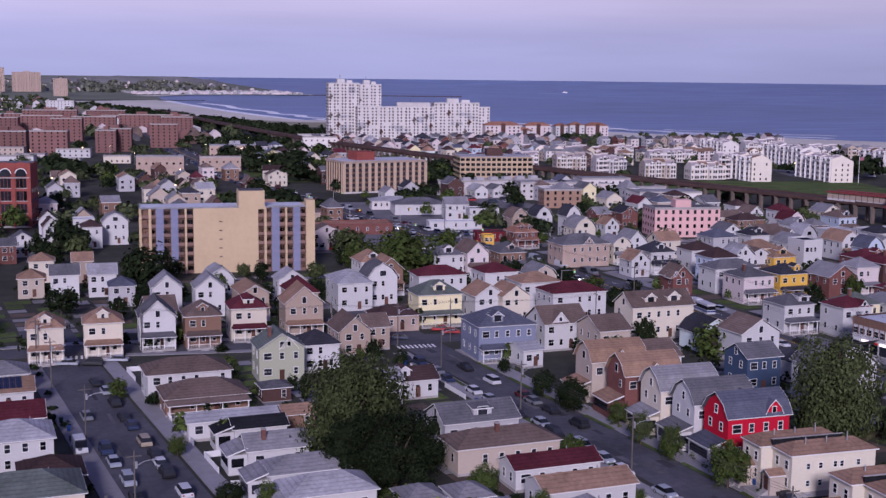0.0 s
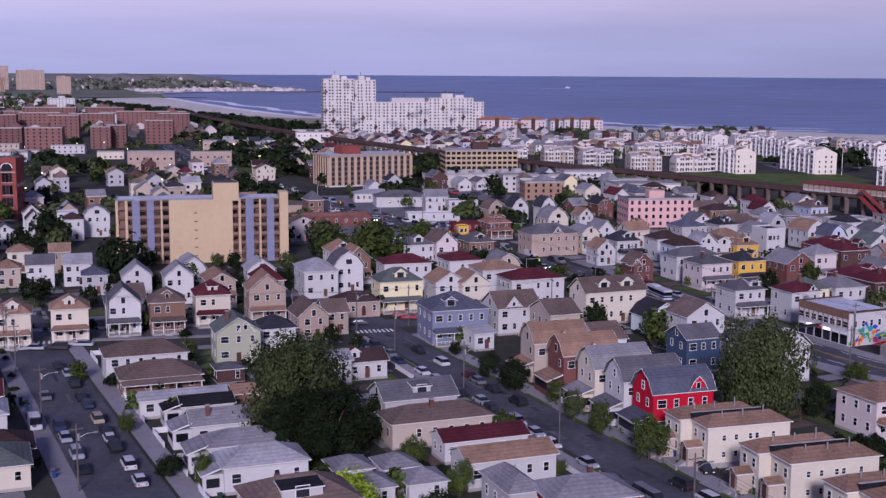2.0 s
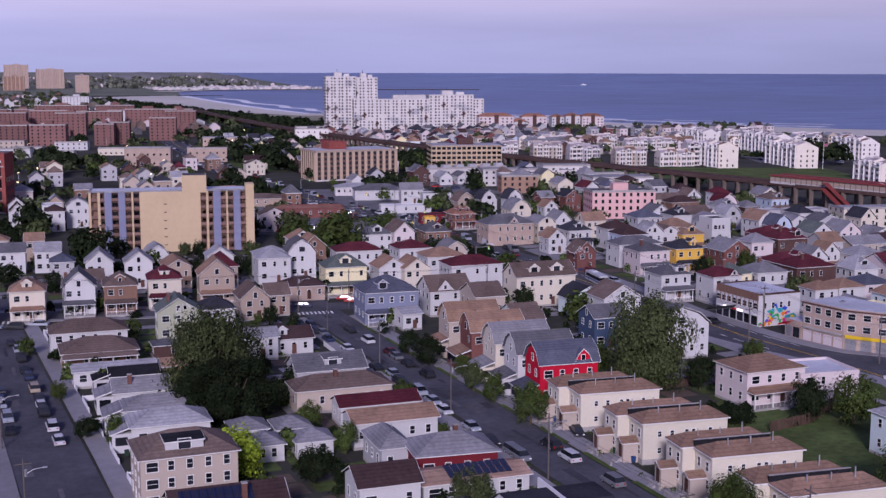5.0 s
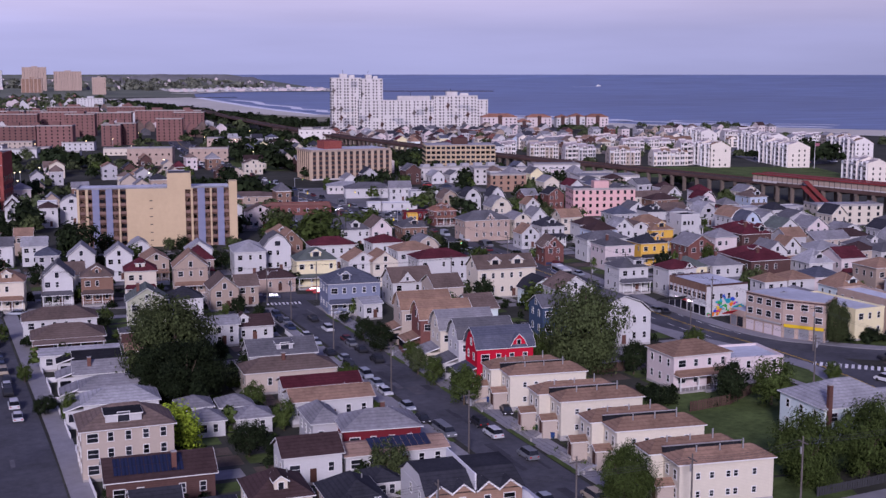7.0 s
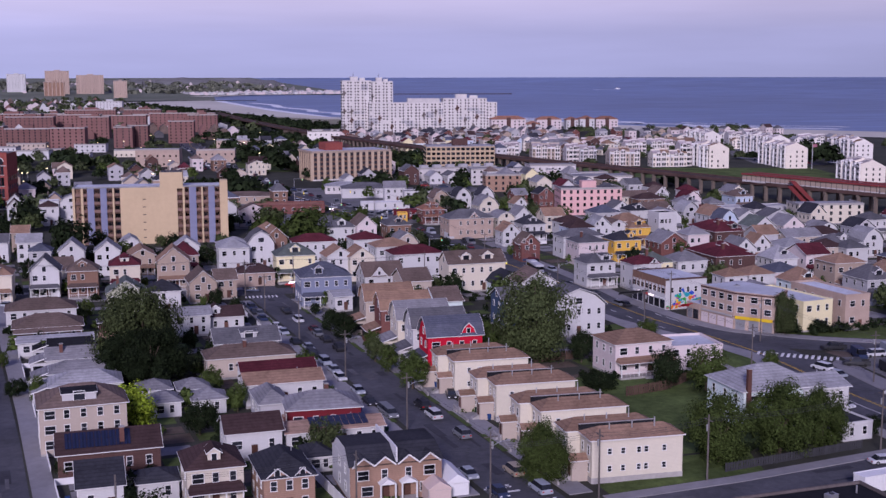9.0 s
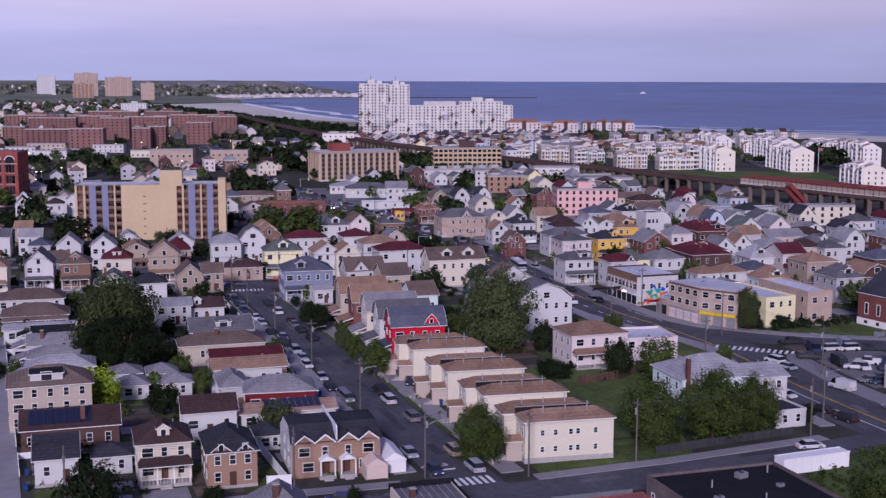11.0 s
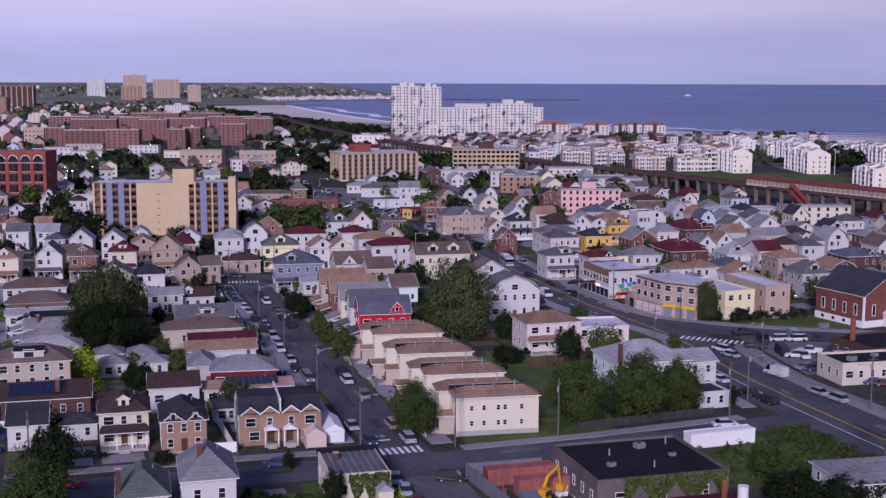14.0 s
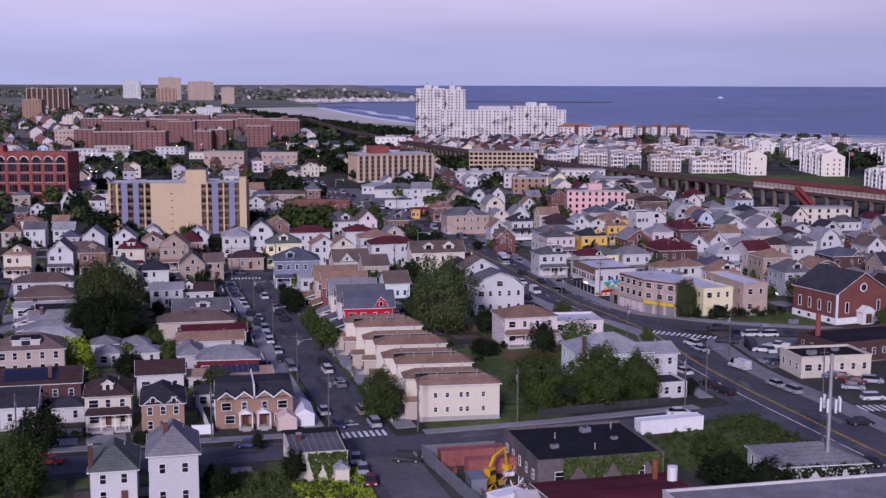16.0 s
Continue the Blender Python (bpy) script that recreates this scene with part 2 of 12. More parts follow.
def tube(bm, p, q, r0, r1=None, n=8):
    r1 = r0 if r1 is None else r1
    p, q = Vector(p), Vector(q)
    d = (q - p).normalized()
    u = d.orthogonal().normalized()
    v = d.cross(u)
    rings = []
    for c, r in ((p, r0), (q, r1)):
        rings.append([bm.verts.new(c + (u * math.cos(k * math.tau / n) + v * math.sin(k * math.tau / n)) * r) for k in range(n)])
    for k in range(n):
        bm.faces.new((rings[0][k], rings[0][(k + 1) % n], rings[1][(k + 1) % n], rings[1][k]))
    bm.faces.new(rings[0][::-1])
    bm.faces.new(rings[1])


def slab(polys, th):
    """A roof skin of the given outward polygons with thickness; returns it and the pairs of corners along its rim."""
    bm = bmesh.new()
    top = {}
    low = {}

    def vt(store, p, dz):
        k = tuple(round(c, 4) for c in p)
        if k not in store:
            store[k] = bm.verts.new((p[0], p[1], p[2] + dz))
        return store[k]
    count = {}
    for poly in polys:
        bm.faces.new([vt(top, p, 0) for p in poly])
        bm.faces.new([vt(low, p, -th) for p in reversed(poly)])
        for i in range(len(poly)):
            a, b = poly[i], poly[(i + 1) % len(poly)]
            key = frozenset((tuple(round(c, 4) for c in a), tuple(round(c, 4) for c in b)))
            count.setdefault(key, []).append((a, b))
    rim = [v[0] for v in count.values() if len(v) == 1]
    for a, b in rim:
        bm.faces.new((vt(top, a, 0), vt(low, a, -th), vt(low, b, -th), vt(top, b, 0)))
    return bm, rim


def rim_boards(rim, drop, out=0.05):
    """One band of board that runs round the rim of a roof."""
    bm = bmesh.new()
    push = {}
    key = lambda p: tuple(round(c, 4) for c in p)
    for a, b in rim:
        d = Vector(b) - Vector(a)
        n = Vector((d.y, -d.x, 0))
        if n.length > 1e-4:
            for p in (a, b):
                push[key(p)] = push.get(key(p), Vector()) + n.normalized()
    ring = {}
    for a, b in rim:
        for p in (a, b):
            if key(p) not in ring:
                n = push.get(key(p), Vector((0, 0, 0)))
                n = n / max(n.length, 1e-6)
                base = Vector(p) + Vector((0, 0, -0.03))
                ring[key(p)] = [bm.verts.new(base + n * 0.012), bm.verts.new(base + n * out * 1.3), bm.verts.new(base + n * out * 1.3 - Vector((0, 0, drop))), bm.verts.new(base + n * 0.012 - Vector((0, 0, drop)))]
        va, vb = ring[key(a)], ring[key(b)]
        for i in range(4):
            j = (i + 1) % 4
            try:
                bm.faces.new((va[i], vb[i], vb[j], va[j]))
            except ValueError:
                pass
    return bm


# ---- windows, shared by all houses ----
def window_meshes(w, h, bars=True):
    fr = boxes((-w / 2 - 0.09, w / 2 + 0.09, -0.07, 0.02, h, h + 0.1), (-w / 2 - 0.12, w / 2 + 0.12, -0.10, 0.02, -0.09, 0.0),
               (-w / 2 - 0.09, -w / 2, -0.07, 0.02, 0, h), (w / 2, w / 2 + 0.09, -0.07, 0.02, 0, h))
    if bars:
        box(fr, -w / 2, w / 2, -0.05, 0.02, h * 0.48, h * 0.48 + 0.06)
    return mesh_of("window_frame", fr, TRIM), mesh_of("window_pane", boxes((-w / 2, w / 2, -0.025, 0.0, 0, h)), GLASS)


WIN = {"tall": window_meshes(0.82, 1.35), "pair": window_meshes(1.6, 1.35), "small": window_meshes(0.6, 0.85), "wide": window_meshes(2.1, 1.2)}


def joined_window(w, h):
    bm = boxes((-w / 2 - 0.1, w / 2 + 0.1, -0.05, 0.02, -0.1, h + 0.1))
    box(bm, -w / 2, w / 2, -0.07, 0.0, 0, h, 1)
    return mesh_of("window", bm, (TRIM, GLASS))


FARWIN = {"tall": joined_window(0.95, 1.45), "pair": joined_window(1.75, 1.45), "small": joined_window(0.7, 0.95), "wide": joined_window(2.3, 1.2)}


def add_window(parent, kind, x, y, z, rz, near):
    m = pose(x, y, z, 0, 0, rz)
    if near:
        w = put("window", WIN[kind][0], parent, m)
        put("pane", WIN[kind][1], w)
    else:
        put("window", FARWIN[kind], parent, m)


DOOR = mesh_of("door", boxes((-0.5, 0.5, -0.09, 0.02, 0, 2.1)), DOORWOOD)
VENT = mesh_of("vent_pipe", boxes((-0.07, 0.07, -0.07, 0.07, -0.4, 1.1)), METAL)
ROWS = {}


def window_row(length, n, side, floors=1, step=2.7):
    """Framed windows in one row along a wall."""
    key = (length, n, side, floors, round(step, 1))
    if key not in ROWS:
        bm = bmesh.new()
        for k in range(n * floors):
            z = key[4] * (k // n)
            u = ((k % n + 0.5) / n - 0.5) * (length - 0.8)
            hw = 0.66 if (k % n == 0 and side == "f") else 0.38
            if (k * 5 + n * 3 + length) % 6 == 0:
                continue
            box(bm, u - hw - 0.09, u + hw + 0.09, -0.05, 0.02, z - 0.09, z + 1.44)
            box(bm, u - hw, u + hw, -0.07, 0.0, z, z + 0.68, 1)
            box(bm, u - hw, u + hw, -0.07, 0.0, z + 0.74, z + 1.36, 1)
        ROWS[key] = mesh_of("window", bm, (TRIM, GLASS))
    return ROWS[key]


def add_row(root, length, n, side, m, floors, step):
    put("window", window_row(round(length), n, side, floors, step), root, m)["kind"] = "stuff"


def cross_gable(root, x, w, e, h, dep, wall, roof, gambrel=True):
    """A white-trimmed gable that rises flush from the front wall."""
    bm = bmesh.new()
    t = e + h
    if gambrel:
        prof = [(x - w / 2, e - 0.4), (x + w / 2, e - 0.4), (x + w / 2, e), (x + w * 0.30, e + h * 0.62), (x, t), (x - w * 0.30, e + h * 0.62), (x - w / 2, e)]
        polys = [[(x - w / 2 - 0.2, dep, e), (x - w / 2 - 0.2, -0.25, e), (x - w * 0.31, -0.25, e + h * 0.66), (x - w * 0.31, dep, e + h * 0.66)],
                 [(x - w * 0.31, dep, e + h * 0.66), (x - w * 0.31, -0.25, e + h * 0.66), (x, -0.25, t + 0.12), (x, dep, t + 0.12)],
                 [(x + w * 0.31, -0.25, e + h * 0.66), (x + w * 0.31, dep, e + h * 0.66), (x, dep, t + 0.12), (x, -0.25, t + 0.12)],
                 [(x + w / 2 + 0.2, -0.25, e), (x + w / 2 + 0.2, dep, e), (x + w * 0.31, dep, e + h * 0.66), (x + w * 0.31, -0.25, e + h * 0.66)]]
    else:
        prof = [(x - w / 2, e - 0.4), (x + w / 2, e - 0.4), (x + w / 2, e), (x, t), (x - w / 2, e)]
        polys = [[(x - w / 2 - 0.2, dep, e), (x - w / 2 - 0.2, -0.25, e), (x, -0.25, t + 0.15), (x, dep, t + 0.15)], [(x + w / 2 + 0.2, -0.25, e), (x + w / 2 + 0.2, dep, e), (x, dep, t + 0.15), (x, -0.25, t + 0.15)]]
    prism(bm, prof, -0.03, dep, "y")
    g = part("cross_gable", bm, WALL[wall], root)
    bm, rim = slab(polys, 0.1)
    part("gable_roof", bm, ROOF[roof], g)
    part("gable_trim", rim_boards(rim, 0.17, 0.05), TRIM, g)
    add_window(g, "small", x, -0.03, e + h * 0.22, 0, False)


def roof_polys(kind, w, d, e, rise, o=0.4):
    x0, x1, y0, y1 = -w / 2 - o, w / 2 + o, -o, d + o
    W, Dp = x1 - x0, y1 - y0
    t = e + rise
    if kind == "gx":
        m = (y0 + y1) / 2
        return [[(x0, y0, e), (x1, y0, e), (x1, m, t), (x0, m, t)], [(x1, y1, e), (x0, y1, e), (x0, m, t), (x1, m, t)]]
    if kind == "gy":
        m = 0.0
        return [[(x0, y1, e), (x0, y0, e), (m, y0, t), (m, y1, t)], [(x1, y0, e), (x1, y1, e), (m, y1, t), (m, y0, t)]]
    if kind in ("hip", "hiplow"):
        r = min(W, Dp) / 2
        if W >= Dp - 0.05:
            a, b = (x0 + r, y0 + r, t), (x1 - r, y0 + r, t)
            if W - Dp < 0.05:
                b = a
                return [[(x0, y0, e), (x1, y0, e), a], [(x1, y0, e), (x1, y1, e), a], [(x1, y1, e), (x0, y1, e), a], [(x0, y1, e), (x0, y0, e), a]]
            return [[(x0, y0, e), (x1, y0, e), b, a], [(x1, y0, e), (x1, y1, e), b], [(x1, y1, e), (x0, y1, e), a, b], [(x0, y1, e), (x0, y0, e), a]]
        a, b = (0, y0 + r, t), (0, y1 - r, t)
        return [[(x0, y0, e), (x1, y0, e), a], [(x1, y0, e), (x1, y1, e), b, a], [(x1, y1, e), (x0, y1, e), b], [(x0, y1, e), (x0, y0, e), a, b]]
    if kind == "gmx":
        m, k, zk = (y0 + y1) / 2, Dp * 0.2, e + rise * 0.62
        return [[(x0, y0, e), (x1, y0, e), (x1, y0 + k, zk), (x0, y0 + k, zk)], [(x0, y0 + k, zk), (x1, y0 + k, zk), (x1, m, t), (x0, m, t)],
                [(x1, y1 - k, zk), (x0, y1 - k, zk), (x0, m, t), (x1, m, t)], [(x1, y1, e), (x0, y1, e), (x0, y1 - k, zk), (x1, y1 - k, zk)]]
    if kind == "gmy":
        k, zk = W * 0.2, e + rise * 0.62
        return [[(x0, y1, e), (x0, y0, e), (x0 + k, y0, zk), (x0 + k, y1, zk)], [(x0 + k, y1, zk), (x0 + k, y0, zk), (0, y0, t), (0, y1, t)],
                [(x1 - k, y0, zk), (x1 - k, y1, zk), (0, y1, t), (0, y0, t)], [(x1, y0, e), (x1, y1, e), (x1 - k, y1, zk), (x1 - k, y0, zk)]]
    return [[(x0, y0, e), (x1, y0, e), (x1, y1, e), (x0, y1, e)]]


def wall_mesh(kind, w, d, e, rise):
    bm = bmesh.new()
    b = 0.0
    if kind == "gx":
        prism(bm, [(0, b), (d, b), (d, e), (d / 2, e + rise * 0.94), (0, e)], -w / 2, w / 2, "x")
    elif kind == "gy":
        prism(bm, [(-w / 2, b), (w / 2, b), (w / 2, e), (0, e + rise * 0.94), (-w / 2, e)], 0, d, "y")
    elif kind == "gmx":
        k, zk = d * 0.2, e + rise * 0.56
        prism(bm, [(0, b), (d, b), (d, e), (d - k, zk), (d / 2, e + rise * 0.93), (k, zk), (0, e)], -w / 2, w / 2, "x")
    elif kind == "gmy":
        k, zk = w * 0.2, e + rise * 0.56
        prism(bm, [(-w / 2, b), (w / 2, b), (w / 2, e), (w / 2 - k, zk), (0, e + rise * 0.93), (-w / 2 + k, zk), (-w / 2, e)], 0, d, "y")
    else:
        box(bm, -w / 2, w / 2, 0, d, b, e)
    return bm


def dormer(root, x, y, z, w, h, dep, wall, roof, near, style="gable"):
    """A dormer whose face stands at (x, y, z), facing -y."""
    bm = bmesh.new()
    box(bm, x - w / 2, x + w / 2, y, y + dep, z - 0.6, z + h)
    if style == "gable":
        prism(bm, [(x - w / 2, z + h - 0.01), (x + w / 2, z + h - 0.01), (x, z + h + w * 0.36)], y + 0.01, y + dep, "y")
    dr = part("dormer", bm, WALL[wall], root)
    if style == "gable":
        o = 0.22
        t = z + h + (w / 2 + o) * 0.74
        polys = [[(x - w / 2 - o, y + dep, z + h), (x - w / 2 - o, y - o, z + h), (x, y - o, t), (x, y + dep, t)],
                 [(x + w / 2 + o, y - o, z + h), (x + w / 2 + o, y + dep, z + h), (x, y + dep, t), (x, y - o, t)]]
    else:
        o = 0.2
        polys = [[(x - w / 2 - o, y - o, z + h), (x + w / 2 + o, y - o, z + h), (x + w / 2 + o, y + dep, z + h + dep * 0.12), (x - w / 2 - o, y + dep, z + h + dep * 0.12)]]
    bm, rim = slab(polys, 0.12)
    part("dormer_roof", bm, ROOF[roof], dr)
    part("dormer_trim", rim_boards(rim, 0.16), TRIM, dr)
    kind = "pair" if w > 2.4 else "small"
    add_window(dr, kind, x, y, z + (0.1 if kind == "small" else 0.0), 0, False)


YARDS = []      # side and back yards of the houses, for their shrubs


def house(x, y, rz, w, d, e, rise, kind, wall, roof, label="", near=False, porch=None, dorm=(), chimney=None, base=0.5, sides="fl", group="", panels=None, cols=None, category="house", cross=(), sideporch=False, floors=None):
    """A house whose front wall, w wide, is centred on (x, y) and faces the local -y; it is d deep, its eaves are e high."""
    root = thing("house", x, y, rz, label or f"{wall} sided house with {roof} shingle roof", category, group or "houses of the neighbourhood")
    part("wall", wall_mesh(kind, w, d, e, rise), WALL[wall], root)
    if not near:
        YARDS.append((pose(x, y, 0, 0, 0, rz), w, d))
    if base and (near or y < 180):
        part("foundation", boxes((-w / 2 - 0.04, w / 2 + 0.04, -0.04, d + 0.04, -0.1, base)), FOUND, root)
    if kind == "flat":
        part("roof", boxes((-w / 2 + 0.25, w / 2 - 0.25, 0.25, d - 0.25, e - 0.2, e + 0.03)), ROOF[roof], root)
        part("parapet", boxes((-w / 2 - 0.05, w / 2 + 0.05, -0.05, 0.25, e - 0.1, e + rise), (-w / 2 - 0.05, w / 2 + 0.05, d - 0.25, d + 0.05, e - 0.1, e + rise),
                              (-w / 2 - 0.05, -w / 2 + 0.25, 0.25, d - 0.25, e - 0.1, e + rise), (w / 2 - 0.25, w / 2 + 0.05, 0.25, d - 0.25, e - 0.1, e + rise)), WALL[wall], root)
    else:
        bm, rim = slab(roof_polys(kind, w, d, e + 0.12, rise), 0.14)
        part("roof", bm, ROOF[roof], root)
        part("fascia", rim_boards(rim, 0.12), TRIM, root)
    rows = floors or (1 if e < 4.7 else 2)
    step = (e - base) / rows

    def line(n, length):
        return [(k + 0.5) / n * length - length / 2 for k in range(n)]
    nf = cols or max(2, round(w / 2.9))
    ns = max(2, round(d / 3.6))
    for r in range(rows):
        z = base + r * step + step * 0.5 - 0.55
        if not near:
            if r == 0:
                if "f" in sides:
                    add_row(root, w, nf, "f", pose(0, 0, z), rows, step)
                if porch != "none":
                    put("door", DOOR, root, pose(w * 0.12, 0, base))
                if "l" in sides:
                    add_row(root, d, ns, "l", pose(-w / 2, d / 2, z, 0, 0, -90), rows, step)
            continue
        if "f" in sides:
            for k, u in enumerate(line(nf, w - 0.6)):
                if r == 0 and k == nf // 2 and porch != "none":
                    put("door", DOOR, root, pose(u, 0, base, 0, 0, 0))
                else:
                    add_window(root, "pair" if (k == 0 and w > 7.5) else "tall", u, 0, z, 0, near)
        if "l" in sides:
            for u in line(ns, d - 0.8):
                add_window(root, "tall", -w / 2, d / 2 + u, z, -90, near)
        if "r" in sides:
            for u in line(ns, d - 0.8):
                add_window(root, "tall", w / 2, d / 2 + u, z, 90, near)
    if kind in ("gy", "gmy") and rise > 2.2:
        add_window(root, "pair" if kind == "gmy" and w > 7 else "tall", 0, 0, e + (0.3 if kind == "gmy" else 0.15), 0, near)
    if kind in ("gx", "gmx") and rise > 2.2 and "l" in sides:
        add_window(root, "tall", -w / 2, d / 2, e + 0.2, -90, near)
    if porch in ("full", "roof"):
        pz, pd = min(e - 0.6, 2.9 + base), 2.2
        pf = part("porch_floor", boxes((-w / 2 + 0.2, w / 2 - 0.2, -pd, -0.05, 0.0, base)), FOUND, root)
        polys = [[(-w / 2, -pd - 0.3, pz), (w / 2, -pd - 0.3, pz), (w / 2 - 0.5, 0, pz + 0.8), (-w / 2 + 0.5, 0, pz + 0.8)],
                 [(-w / 2, 0.0, pz), (-w / 2, -pd - 0.3, pz), (-w / 2 + 0.5, 0, pz + 0.8)], [(w / 2, -pd - 0.3, pz), (w / 2, 0.0, pz), (w / 2 - 0.5, 0, pz + 0.8)]]
        bm, rim = slab(polys, 0.12)
        pr = part("porch_roof", bm, ROOF[roof], root)
        part("porch_trim", rim_boards(rim, 0.12), TRIM, pr)
        for u in np.linspace(-w / 2 + 0.4, w / 2 - 0.4, 4):
            part("post", boxes((u - 0.09, u + 0.09, -pd + 0.1, -pd + 0.28, base, pz)), TRIM, root)
        part("railing", boxes((-w / 2 + 0.4, w / 2 - 0.4, -pd + 0.14, -pd + 0.22, base + 0.8, base + 0.9), *[(u - 0.03, u + 0.03, -pd + 0.15, -pd + 0.21, base + 0.05, base + 0.8) for u in np.linspace(-w / 2 + 0.5, w / 2 - 0.5, 14)]), TRIM, root)
        part("step", boxes((-0.9, 0.9, -pd - 0.9, -pd, 0, base * 0.5), (-0.9, 0.9, -pd - 0.45, -pd, base * 0.5, base)), FOUND, root)
    if near and kind != "flat":
        for vx, vy in ((w * 0.22, d * 0.62),):
            put("vent_pipe", VENT, root, pose(vx, vy, e + rise * 0.45))
    if sideporch:
        x1, x0 = -w / 2 - 0.02, -w / 2 - 3.4
        bm, rim = slab([[(x0, d - 0.3, 3.3), (x0, 0.3, 3.3), (x1, 0.3, 4.4), (x1, d - 0.3, 4.4)]], 0.14)
        sp = part("porch_roof", bm, ROOF[roof], root)
        part("porch_trim", rim_boards(rim, 0.2), TRIM, sp)
        part("porch_wall", boxes((x0 + 0.3, x1, 0.5, d - 0.5, 0.0, 3.25)), WALL[sideporch if sideporch in WALL else wall], root)
        part("porch_glass", boxes((x0 + 0.26, x0 + 0.3, 1.0, d - 1.0, 1.3, 2.7), (x0 + 0.8, x1 - 0.6, 0.46, 0.5, 1.3, 2.7)), GLASS, root)
    for cx, cw, ch in cross:
        cross_gable(root, cx, cw, e, ch, d / 2 - 0.3, wall, roof, kind in ("gmx", "gmy"))
    for dx, dw, style, *other in dorm:
        dy = 1.0 if kind == "hip" else 1.1
        dormer(root, dx, dy, e + 0.55 + rise * 0.10, dw, 1.25, min(3.0, d / 2 - 1), *(other or (wall, roof)), near, style)
    if chimney:
        cx, cy = chimney
        ch = part("chimney", boxes((cx - 0.35, cx + 0.35, cy - 0.35, cy + 0.35, e * 0.5, e + rise + 0.9)), CHIMNEY, root)
        part("chimney_cap", boxes((cx - 0.42, cx + 0.42, cy - 0.42, cy + 0.42, e + rise + 0.9, e + rise + 1.02)), FOUND, ch)
    if panels:
        n, px0 = panels
        slope = math.atan2(rise, d / 2 + 0.4)
        for k in range(n):
            for j in range(2):
                put("solar_panel", SOLARMESH, root, pose(px0 + k * 1.1, 0.7 + j * 1.75 * math.cos(slope), e + 0.12 + (1.1 + j * 1.75) * math.sin(slope) + 0.12, math.degrees(slope), 0, 0))
    return root


SOLARMESH = mesh_of("solar_panel", boxes((-0.5, 0.5, 0, 1.65, 0, 0.05)), SOLAR)


# ---- ground, water and roads ----
def far_rise(r):
    """The distance lifts a little towards the rim, so that the water's edge meets the sky at eye level."""
    return 0.0 if r < 2900 else 41 * ((r - 2900) / 2050) ** 2


CX, CY = -53.0, -193.0


def sea_material():
    m = material("sea_water", (0.108, 0.154, 0.280), 0.42, 0.006, 0.22, 0.0, spec=0.2)
    nt = m.node_tree
    tc = nt.nodes.new("ShaderNodeTexCoord")
    mp = nt.nodes.new("ShaderNodeMapping")
    mp.inputs["Rotation"].default_value = (0, 0, radians(-30))
    mp.inputs["Scale"].default_value = (0.0016, 0.012, 0.03)
    nt.links.new(tc.outputs["Object"], mp.inputs[0])
    n = nt.nodes.new("ShaderNodeTexNoise")
    n.inputs["Scale"].default_value = 3
    n.inputs["Detail"].default_value = 8
    nt.links.new(mp.outputs[0], n.inputs["Vector"])
    b = nt.nodes.new("ShaderNodeBump")
    b.inputs["Strength"].default_value = 0.5
    b.inputs["Distance"].default_value = 2.0
    streak = nt.nodes.new("ShaderNodeMapRange")
    streak.inputs[1].default_value, streak.inputs[2].default_value = 0.35, 0.7
    streak.inputs[3].default_value, streak.inputs[4].default_value = 0.82, 1.28
    nt.links.new(n.outputs[0], streak.inputs[0])
    bsdf = nt.nodes["Principled BSDF"]
    old = bsdf.inputs["Base Color"].links[0].from_socket
    tone = nt.nodes.new("ShaderNodeVectorMath")
    tone.operation = "SCALE"
    nt.links.new(old, tone.inputs[0])
    nt.links.new(streak.outputs[0], tone.inputs["Scale"])
    nt.links.new(tone.outputs[0], bsdf.inputs["Base Color"])
    nt.links.new(n.outputs[0], b.inputs["Height"])
    nt.links.new(b.outputs[0], nt.nodes["Principled BSDF"].inputs["Normal"])
    return m


SEA = sea_material()

SAND = material("pale_beach_sand", (0.52, 0.485, 0.42), 0.95, 0.02, 0.12, 0.0)
FOAM = material("surf_foam", (0.70, 0.70, 0.74), 0.8, 0.08, 0.15, 0.0)
LAND = material("mixed_yard_ground", (0.050, 0.050, 0.041), 0.95, 0.12, 0.36, 0.0, 0.2)
GRASS = material("lawn_grass", (0.070, 0.094, 0.032), 0.95, 0.6, 0.42, 0.1, 0.3)
# far land beyond the plain: distance haze is put into this pale colour
HAZELAND = material("haze_pale_far_land", (0.155, 0.165, 0.125), 0.95, 0.01, 0.35, 0.0)
# dune scrub, its own tan lightened to stand in for distance haze
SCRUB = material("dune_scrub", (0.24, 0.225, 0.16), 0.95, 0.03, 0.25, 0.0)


def ring_sheet(name, mat, z, label, r0=0.0, inside=None):
    bm = bmesh.new()
    radii = [0.001, 120, 300, 700, 1200, 1700, 2200, 2900] + [2900 + 205 * k for k in range(1, 11)]
    n = 96
    rings = []
    for r in radii:
        rings.append([bm.verts.new((CX + r * math.sin(k * math.tau / n), CY + r * math.cos(k * math.tau / n), z + far_rise(r))) for k in range(n)])
    for a, b in zip(rings, rings[1:]):
        for k in range(n):
            bm.faces.new((a[k], a[(k + 1) % n], b[(k + 1) % n], b[k]))
    ob = put(name, mesh_of(name, bm, mat, True))
    return tagged(ob, label, "water", kind="structure")


ring_sheet("water", SEA, -1.2, "dusky blue ocean with long low swell lines")


